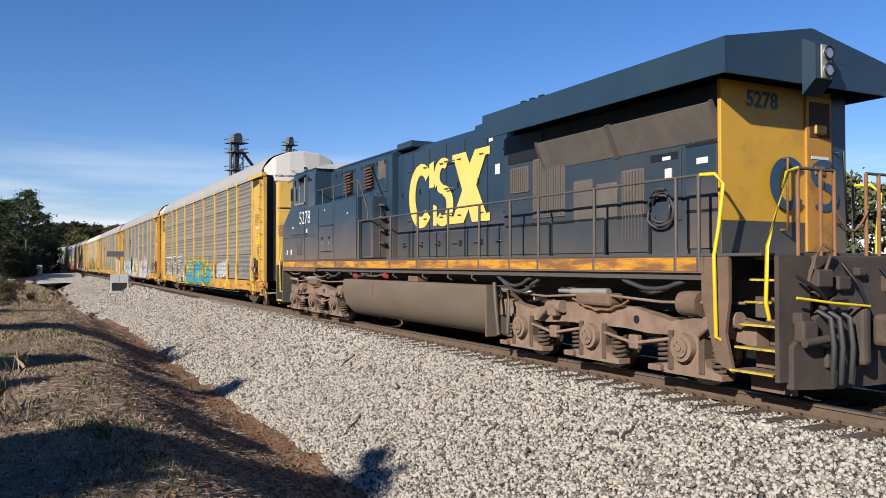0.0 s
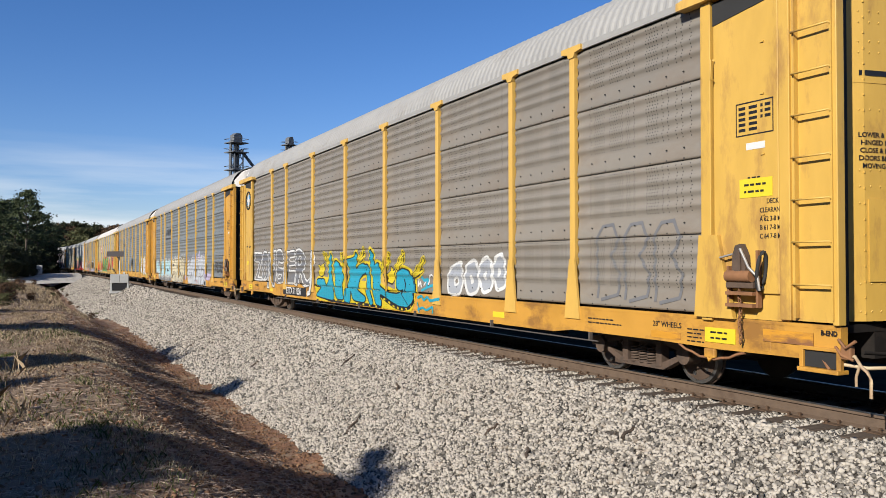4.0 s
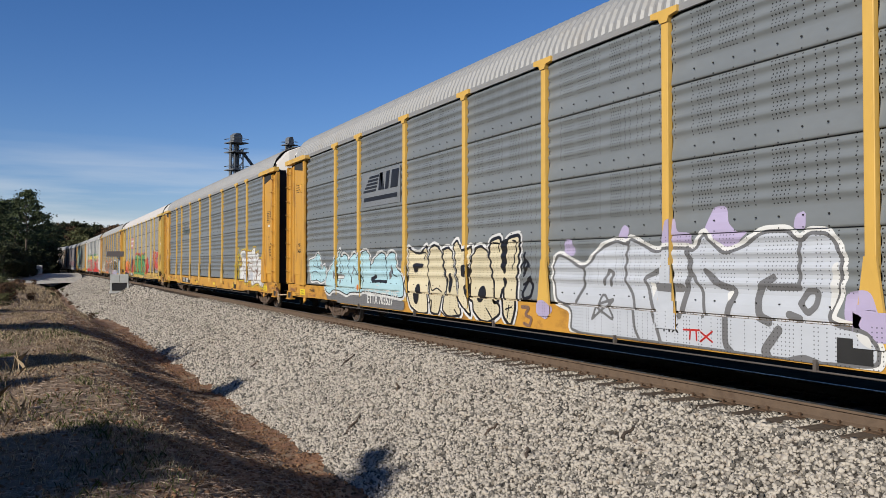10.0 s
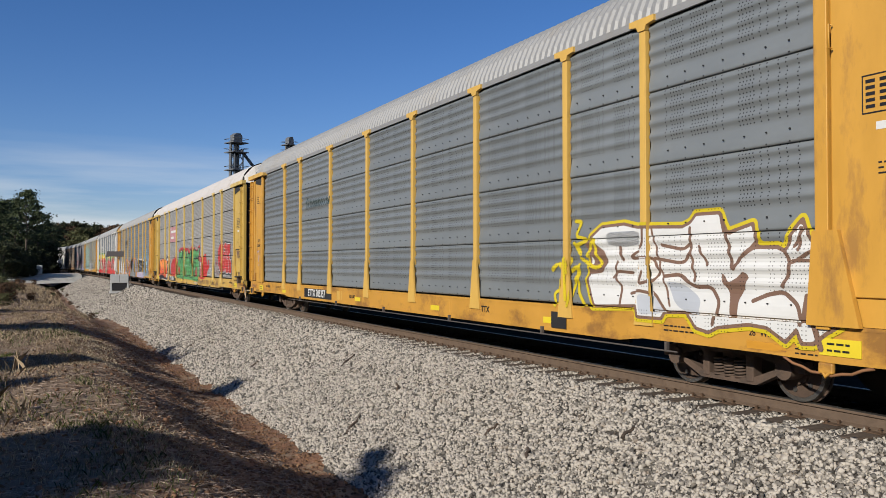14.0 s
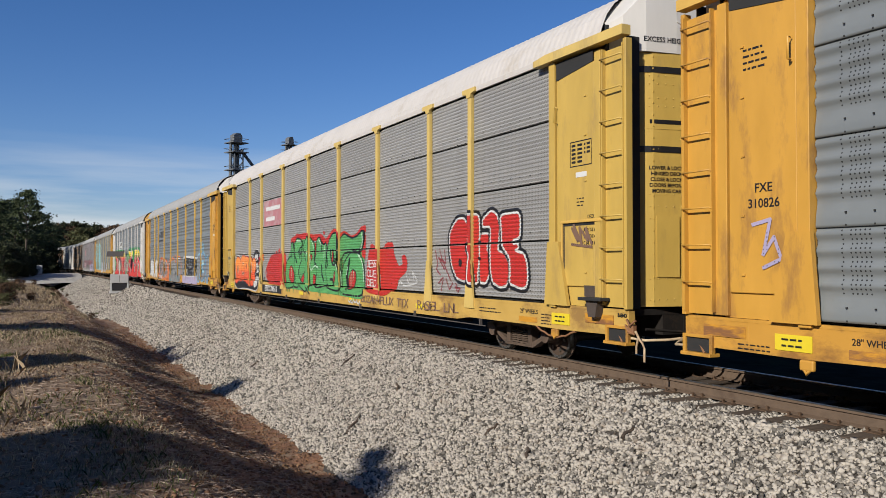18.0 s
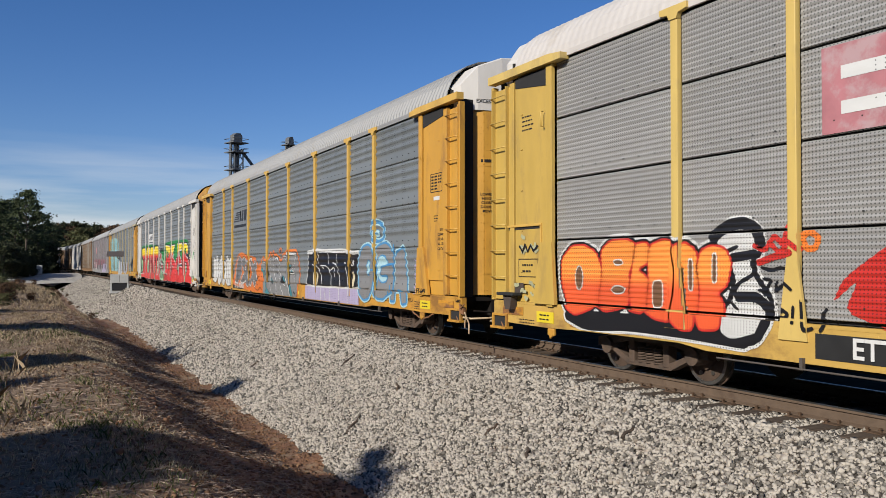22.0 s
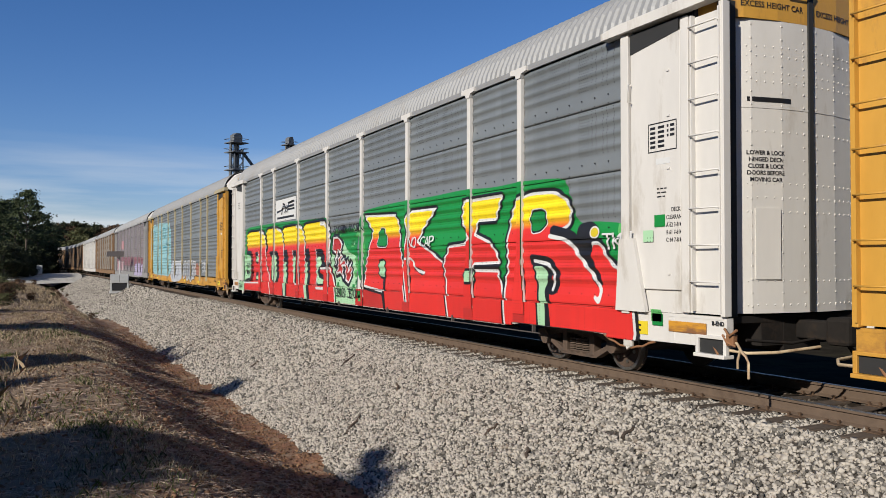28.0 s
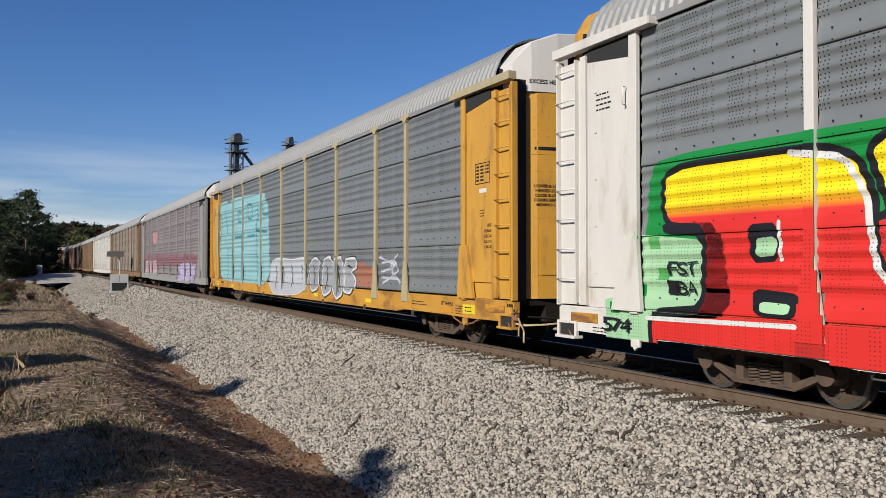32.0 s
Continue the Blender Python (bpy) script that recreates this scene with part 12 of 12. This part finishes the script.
# trees behind the onlooker, which throw the long shadows over the bank
shade = [tree_data("cone", 10.8, 4.15, 71, 9000, PINE, 0.15), tree_data("pine", 10.2, 0.55, 72, 1000, PINE, 0.16), tree_data("pine", 10.8, 1.5, 73, 3000, PINE, 0.2), tree_data("bush", 9.5, 3.0, 74, 4200, LEAFDARK, 0.24)]
for k, x, y, sc_ in ((0, -14.0, 2.95, 0.93), (1, -14.2, 8.2, 0.86), (2, -14.0, 12.6, 0.88), (3, -14.5, 23.0, 1.0), (3, -17, 33.5, 1.0), (3, -20, -3.0, 1.0), (2, -24, 6.0, 1.0), (3, -22, 14.5, 0.8), (3, -30, 46, 1.1)):
    make_tree("line_side_tree", shade[k], x, y, sc_, 40 * k + 7 * y, "slender evergreen on the bank beside the onlooker", "tree", "trees on the bank")

# unseen wood added behind the onlooker, to hold sky light off the bank
for i in range(26):
    y = -40 + 6.5 * i + r.uniform(-2, 2)
    x = -44 + r.uniform(-6, 4)
    k = r.choice((0, 1, 2, 2))
    make_tree("woodland_tree", rusty[k], x, y, r.uniform(0.95, 1.2), r.uniform(0, 360), ("rust-brown autumn tree added unseen behind the onlooker", "olive green tree added unseen behind the onlooker", "dark green tree added unseen behind the onlooker")[k], "tree", "trees of the near wood")

# brown scrub at the foot of the bank and along the ballast's edge
scrub = [tree_data("bush", 2.2, 1.1, 91 + k, 1500, m, 0.09) for k, m in enumerate((LEAFRUST, LEAFDARK, LEAFOLIVE))]
for i in range(84):
    if i > 45:
        x, y = at_view(r.uniform(-0.60, -0.512), r.uniform(58, 112))
    elif i < 26:
        x, y = at_view(r.uniform(-0.62, -0.548), r.uniform(44, 75))
    else:
        y = r.uniform(52, 128)
        x = track_x(y) - TRACK_X + r.uniform(1.2, 3.9)
    k = r.choice((0, 0, 0, 2))
    make_tree("scrub_bush", scrub[k], x, y, r.uniform(0.4, 0.8) * (1.0 if i < 26 else 0.35 if i < 46 else 0.55), r.uniform(0, 360), "low brown scrub beside the ballast", "bush", "scrub bushes")

for i in range(5):
    x, y = at_view(-0.578 + 0.006 * i, 112 + r.uniform(-8, 10))
    make_tree("scrub_bush", scrub[1], x, y, r.uniform(0.35, 0.6), r.uniform(0, 360), "low dark green scrub below the gravel road", "bush", "scrub bushes")

# ---- grass, litter and clods on the bank ----
STRAW = mat("dry_grass", (0.42, 0.325, 0.215), 0.85, 0, 0.2, 3, (0.22, 0.16, 0.09), 0.3, 2, rnd=0.45, island=True, spec=0.2)
GREENGRASS = mat("green_grass", (0.10, 0.13, 0.035), 0.85, 0, 0.2, 3, (0.16, 0.15, 0.06), 0.3, 2, rnd=0.4, island=True, spec=0.2)
LITTER = mat("fallen_leaves", (0.20, 0.115, 0.06), 0.9, 0, 0.2, 3, (0.12, 0.07, 0.04), 0.3, 2, rnd=0.5, island=True, spec=0.2)
CLOD = mat("clay_clods", (0.21, 0.118, 0.07), 0.95, 0, 0.25, 6, (0.12, 0.065, 0.04), 0.3, 3, rnd=0.4, island=True, spec=0.2)


def surface(x, y):
    """Height of the built ground sheet, between its points."""
    ax, ay = np.array(gx), np.array(gy)
    j = np.clip(np.searchsorted(ax, x) - 1, 0, len(ax) - 2)
    i = np.clip(np.searchsorted(ay, y) - 1, 0, len(ay) - 2)
    u, v = (x - ax[j]) / (ax[j + 1] - ax[j]), (y - ay[i]) / (ay[i + 1] - ay[i])
    return GZ[i, j] * (1 - u) * (1 - v) + GZ[i, j + 1] * u * (1 - v) + GZ[i + 1, j] * (1 - u) * v + GZ[i + 1, j + 1] * u * v


def blades(name, n, x0, x1, y0, y1, h, material, seed, label, patch):
    g_ = np.random.default_rng(seed)
    x, y = g_.uniform(x0, x1, n * 3), y0 + (y1 - y0) * g_.uniform(0, 1, n * 3) ** 1.6
    keep = np.array([noise.noise(Vector((a * 0.45, c * 0.35, seed))) for a, c in zip(x, y)]) > patch
    x, y = x[keep][:n], y[keep][:n]
    z = surface(x, y) - 0.01
    n = len(x)
    a = g_.uniform(0, 6.283, n)
    hh = h * g_.uniform(0.4, 1.3, n) * (1 + 0.02 * y)
    w = 0.0016 + 0.00026 * y
    lean = g_.uniform(0.1, 0.9, n) * hh
    P = np.stack([x, y, z], -1)
    side = np.stack([np.cos(a + 1.57) * w, np.sin(a + 1.57) * w, np.zeros(n)], -1)
    mid = P + np.stack([np.cos(a) * lean * 0.35, np.sin(a) * lean * 0.35, hh * 0.6], -1)
    tip = P + np.stack([np.cos(a) * lean, np.sin(a) * lean, hh], -1)
    V = np.stack([P - side, P + side, mid + side * 0.6, tip, mid - side * 0.6], 1).reshape(-1, 3)
    return tagged(new(name, raw_mesh(name, V, np.arange(len(V)).reshape(-1, 5), material)), label, "grass", kind="stuff")


blades("dry_grass", 34000, -5, 1.0, 4, 44, 0.055, STRAW, 3, "short dry straw-coloured grass on the bank", 0.0)
blades("dry_grass", 30000, -16, 3.0, -10, 4.2, 0.07, STRAW, 31, "short dry straw-coloured grass on the bank", -0.16)
blades("dry_grass", 20000, -20, -5, 3, 44, 0.08, STRAW, 33, "short dry straw-coloured grass on the bank", -0.1)
blades("green_grass", 5000, -4, 1.4, 5, 30, 0.075, GREENGRASS, 9, "patches of green grass on the bank", 0.16)
PALESTRAW = mat("pale_straw", (0.50, 0.42, 0.29), 0.85, 0, 0.2, 3, (0.34, 0.27, 0.17), 0.3, 2, rnd=0.4, island=True, spec=0.2)
blades("pale_grass_tufts", 26000, -5, 1.8, 4.5, 30, 0.05, PALESTRAW, 41, "pale dry grass tufts on the bank", 0.12)
blades("green_grass", 12000, -4, 0.8, 5, 22, 0.07, GREENGRASS, 47, "tufts of green grass on the bank", 0.22)
blades("dry_grass", 30000, -32, 2.4, 40, 118, 0.10, STRAW, 53, "dry brown grass farther along the bank", -0.3)
blades("tall_dry_weeds", 300, -4, -0.1, 9.5, 18, 0.30, STRAW, 15, "tall dry weed stalks on the bank", 0.05)
g2 = np.random.default_rng(21)
lx, ly = g2.uniform(-6, 4.6, 16000), 4.5 + 40 * g2.uniform(0, 1, 16000) ** 1.5
tagged(new("leaf_litter", quads("leaf_litter", np.stack([lx, ly, surface(lx, ly) + 0.008], -1), 0.035, g2, LITTER, 0.75, 0.6)), "fallen brown leaves and twigs on clay", "leaf litter", kind="stuff")


PINESTRAW = mat("pine_straw", (0.40, 0.31, 0.24), 0.9, 0, 0.2, 3, (0.20, 0.125, 0.085), 0.3, 2, rnd=0.5, island=True, spec=0.1)
sx, sy = g2.uniform(-6, 3.6, 120000), 4.5 + 36 * g2.uniform(0, 1, 120000) ** 1.5
tagged(new("pine_straw", quads("pine_straw", np.stack([sx, sy, surface(sx, sy) + 0.012], -1), 0.085, g2, PINESTRAW, 0.88, 0.04)), "pinkish brown pine straw and twigs on the bank", "leaf litter", kind="stuff")


def clods(n, seed):
    g_ = np.random.default_rng(seed)
    base = np.array([(x, y, z) for x in (-1, 1) for y in (-1, 1) for z in (-1, 1)], float)
    faces = np.array([(0, 1, 3, 2), (4, 6, 7, 5), (0, 4, 5, 1), (2, 3, 7, 6), (0, 2, 6, 4), (1, 5, 7, 3)])
    V = base[None] * g_.uniform(0.5, 1.0, (n, 8, 3)) * (0.012 * g_.lognormal(0, 0.5, (n, 1, 1)))
    x, y = np.clip(g_.normal(2.9, 1.3, n), -0.6, 4.9), 5 + 36 * g_.uniform(0, 1, n) ** 1.4
    V = (V + np.stack([x, y, surface(x, y) + 0.004], -1)[:, None]).reshape(-1, 3)
    return tagged(new("clay_clods", raw_mesh("clay_clods", V, (faces[None] + 8 * np.arange(n)[:, None, None]).reshape(-1, 4), CLOD)), "small clods of red clay in the ditch", "clods", kind="stuff")


clods(24000, 4)
# broken sticks and old wood on the ballast
for i, (x, y, ln, turn) in enumerate(((5.15, 13.6, 0.55, 38), (5.55, 7.15, 0.32, 25), (6.05, 10.2, 0.3, 15), (6.5, 17.5, 0.5, 28), (5.9, 9.0, 0.22, 50), (5.4, 22.0, 0.5, 40), (6.2, 14.0, 0.28, 70), (6.7, 7.9, 0.25, 5), (5.0, 30.0, 0.6, 35))):
    q = Mesh().tube([(-ln / 2, 0, 0), (-ln / 6, 0.02, 0.02), (ln / 6, -0.015, 0.01), (ln / 2, 0.02, 0.0)], 0.028, 6, r2=0.018)
    st = tagged(new("stick", q.data("stick", TIE)), "dark broken piece of wood on the ballast", "stick", "sticks on the ballast")
    st.matrix_world = pose(x, y, float(bed_z(np.array(x))) + 0.035, 0, -26.6, turn)

# ---- trackside equipment, gravel road, far cabinet ----
GALV = mat("galvanised_case", (0.52, 0.53, 0.52), 0.5, 0.2, 0.08, 3, (0.36, 0.34, 0.30), 0.25, 2)
GRAVEL = mat("pale_gravel", (0.44, 0.42, 0.38), 0.9, 0, 0.3, 1.5, (0.28, 0.25, 0.2), 0.3, 0.6, bump=0.6, bump_scale=6)
case = tagged(new("signal_case"), "pale grey trackside equipment case on the ballast shoulder", "equipment case")
case.matrix_world = pose(6.3, 73, -0.72, 0, 0, -8)
part("body", Mesh().bevel_box(-0.72, 0.72, -0.4, 0.4, 0.78, 1.5, 0.02).data("body", GALV), case)
for sx in (-0.66, 0.66):
    part("leg", Mesh().bevel_box(sx - 0.07, sx + 0.07, -0.36, 0.36, -0.1, 0.8, 0.01).data("leg", GALV), case)
part("battery_tray", Mesh().bevel_box(-0.6, 0.6, -0.3, 0.36, 0.12, 0.74, 0.02).data("battery_tray", BLACK), case)
part("base_beam", Mesh().bevel_box(-0.8, 0.8, -0.42, 0.42, -0.12, 0.08, 0.02).data("base_beam", GALV), case)
part("door_seam", Mesh().box(-0.01, 0.01, -0.407, -0.39, 0.82, 1.46).data("door_seam", BLACK_AND_SHADE), case)
mast = tagged(new("solar_mast"), "grey mast with a tilted solar panel", "solar panel")
mast.matrix_world = pose(6.1, 74.2, -0.95, 0, 0, -8)
part("pole", Mesh().tube([(0.3, 0, -0.1), (0.3, 0, 3.5)], 0.05, 8).data("pole", GALV), mast)
part("panel", Mesh().prism([(-0.4, 3.25), (-0.4, 3.3), (0.35, 3.72), (0.35, 3.67)], "x", -0.75, 0.62).data("panel", RAILGREY), mast)
part("brace", Mesh().tube([(0.3, 0, 2.9), (0.0, -0.15, 3.4)], 0.03, 6).data("brace", GALV), mast)
part("cable", Mesh().tube([(1.5, -0.9, 0.55), (2.0, -1.2, 0.62), (2.6, -1.2, 0.8), (3.2, -1.0, 1.0)], 0.03, 6).data("cable", BLACK), mast)
q = Mesh()
ry = spread(-70, 6.4, 30)
q.add([(x, y + 0.12 * x, z + 0.15 * math.sin(x * 0.35)) for x in ry for y, z in ((134, -1.35), (138, -0.5), (142, -0.1), (150, 0.0), (156, -1.2))],
      [(i * 5 + k, i * 5 + k + 1, (i + 1) * 5 + k + 1, (i + 1) * 5 + k) for i in range(30) for k in range(4)], 0, True)
tagged(new("gravel_road", q.data("gravel_road", GRAVEL)), "pale gravel crossing road on a low bank", "road", kind="structure")
cab = tagged(new("utility_cabinet"), "grey metal utility cabinet beside the crossing", "cabinet")
x, y = at_view(-0.510, 128)
cab.matrix_world = pose(x, y, 0.0)
part("body", Mesh().bevel_box(-0.42, 0.42, -0.3, 0.3, 0.05, 1.5, 0.03).data("body", GALV), cab)
part("plinth", Mesh().bevel_box(-0.5, 0.5, -0.4, 0.4, -0.3, 0.06, 0.02).data("plinth", GRAVEL), cab)
part("door", Mesh().bevel_box(-0.36, 0.36, -0.315, -0.3, 0.12, 1.42, 0.006).data("door", GALV), cab)

# ---- grain elevator legs behind the train ----
STEEL = mat("grey_tower_steel", (0.17, 0.18, 0.19), 0.6, 0.3, 0.15, 2)
BIN = mat("galvanised_bin", (0.55, 0.56, 0.56), 0.45, 0.4, 0.1, 1)


def elevator(angle, depth, top, w, label, spout):
    x, y = at_view(angle, depth)
    t = tagged(new("grain_elevator_tower"), label, "tower", "grain elevator towers")
    t.matrix_world = pose(x, y, -1.2, 0, 0, 20)
    h = w / 2
    for sx in (-1, 1):
        for sy in (-1, 1):
            part("leg", Mesh().box(sx * h - 0.12, sx * h + 0.12, sy * h - 0.12, sy * h + 0.12, 0, top - 4).data("leg", STEEL), t)
    z = 2.0
    while z < top - 5:
        for a, b2 in (((-h, -h), (h, -h)), ((h, -h), (h, h)), ((h, h), (-h, h)), ((-h, h), (-h, -h))):
            part("brace", Mesh().tube([(*a, z), (*b2, z + 3)], 0.09, 4).data("brace", STEEL), t)
            if z > top - 20:
                part("brace", Mesh().tube([(*b2, z), (*a, z + 3)], 0.09, 4).data("brace", STEEL), t)
        z += 3.0
    for zz in (top - 9.5, top - 5, top - 2.6):
        part("platform", Mesh().box(-h - 1.0, h + 1.0, -h - 1.0, h + 1.0, zz, zz + 0.25).data("platform", STEEL), t)
        for a, b2 in (((-1, -1), (1, -1)), ((1, -1), (1, 1)), ((1, 1), (-1, 1)), ((-1, 1), (-1, -1))):
            part("railing", Mesh().tube([(a[0] * (h + 1), a[1] * (h + 1), zz + 1.1), (b2[0] * (h + 1), b2[1] * (h + 1), zz + 1.1)], 0.06, 4).data("railing", STEEL), t)
    part("leg_casing", Mesh().box(-0.6, -0.1, -0.35, 0.35, 0, top - 1).box(0.3, 0.7, -0.3, 0.3, 0, top - 2).data("leg_casing", STEEL), t)
    part("head", Mesh().prism([(-h, top - 2.4), (-h, top - 0.6), (-h * 0.4, top), (h * 0.6, top), (h, top - 0.8), (h, top - 2.4)], "y", -0.9, 0.9).data("head", STEEL), t)
    part("ladder_cage", Mesh().box(-h - 0.6, -h - 0.1, -0.3, 0.3, 0, top - 2).data("ladder_cage", STEEL), t)
    if spout:
        part("spout", Mesh().tube([(h, 0, top - 4.0), (h + spout, -0.5, top - 4.0 - spout * 1.1), (h + spout, -0.5, top - 9.5)], 0.42, 8).data("spout", STEEL), t)
    return t


elevator(-0.262, 200, 36.0, 2.4, "tall grey steel elevator leg with platforms and a spout", 4.6)
elevator(-0.1945, 240, 41.5, 1.8, "slim grey steel elevator leg behind a train", 0)
bx, by = at_view(-0.240, 206)
gb = tagged(new("grain_bin"), "round galvanised grain bin with a conical roof", "grain bin")
gb.matrix_world = pose(bx, by, -1.2)
part("wall", Mesh().tube([(0, 0, 0), (0, 0, 23.6)], 5.2, 40).data("wall", BIN), gb)
part("roof", Mesh().tube([(0, 0, 23.6), (0, 0, 27.2)], 5.4, 40, r2=0.6).data("roof", BIN), gb)
part("roof_cap", Mesh().tube([(0, 0, 27.2), (0, 0, 28.0)], 0.8, 16).data("roof_cap", BIN), gb)
# ---- motion of the train ----
def travelled(t):
    """Metres run since the start: very nearly even, about 5.85 m/s."""
    q = (t - 16) / 16
    k = (91.92, 0.41, 2.03, -0.07, -1.20)
    return 1.01223 * sum(a * (q ** (i + 1) - (-1) ** (i + 1)) for i, a in enumerate(k))


def car_pose(s, reach=9.9):
    y0, y1 = s - reach, s + reach
    x0, x1 = track_x(y0), track_x(y1)
    return pose((x0 + x1) / 2, s, 0, 0, 0, math.degrees(math.atan2(x0 - x1, y1 - y0)))


def motions():
    for thing, start in TRAIN:
        walk(thing, [(t, car_pose(start - travelled(t))) for t in range(0, 33)])
    ticks = [i / 15 for i in range(481)]
    for w, r in SPINNING:
        at = w.location.copy()
        walk(w, [(t, pose(*at, math.degrees(travelled(t) / r))) for t in ticks])


motions()
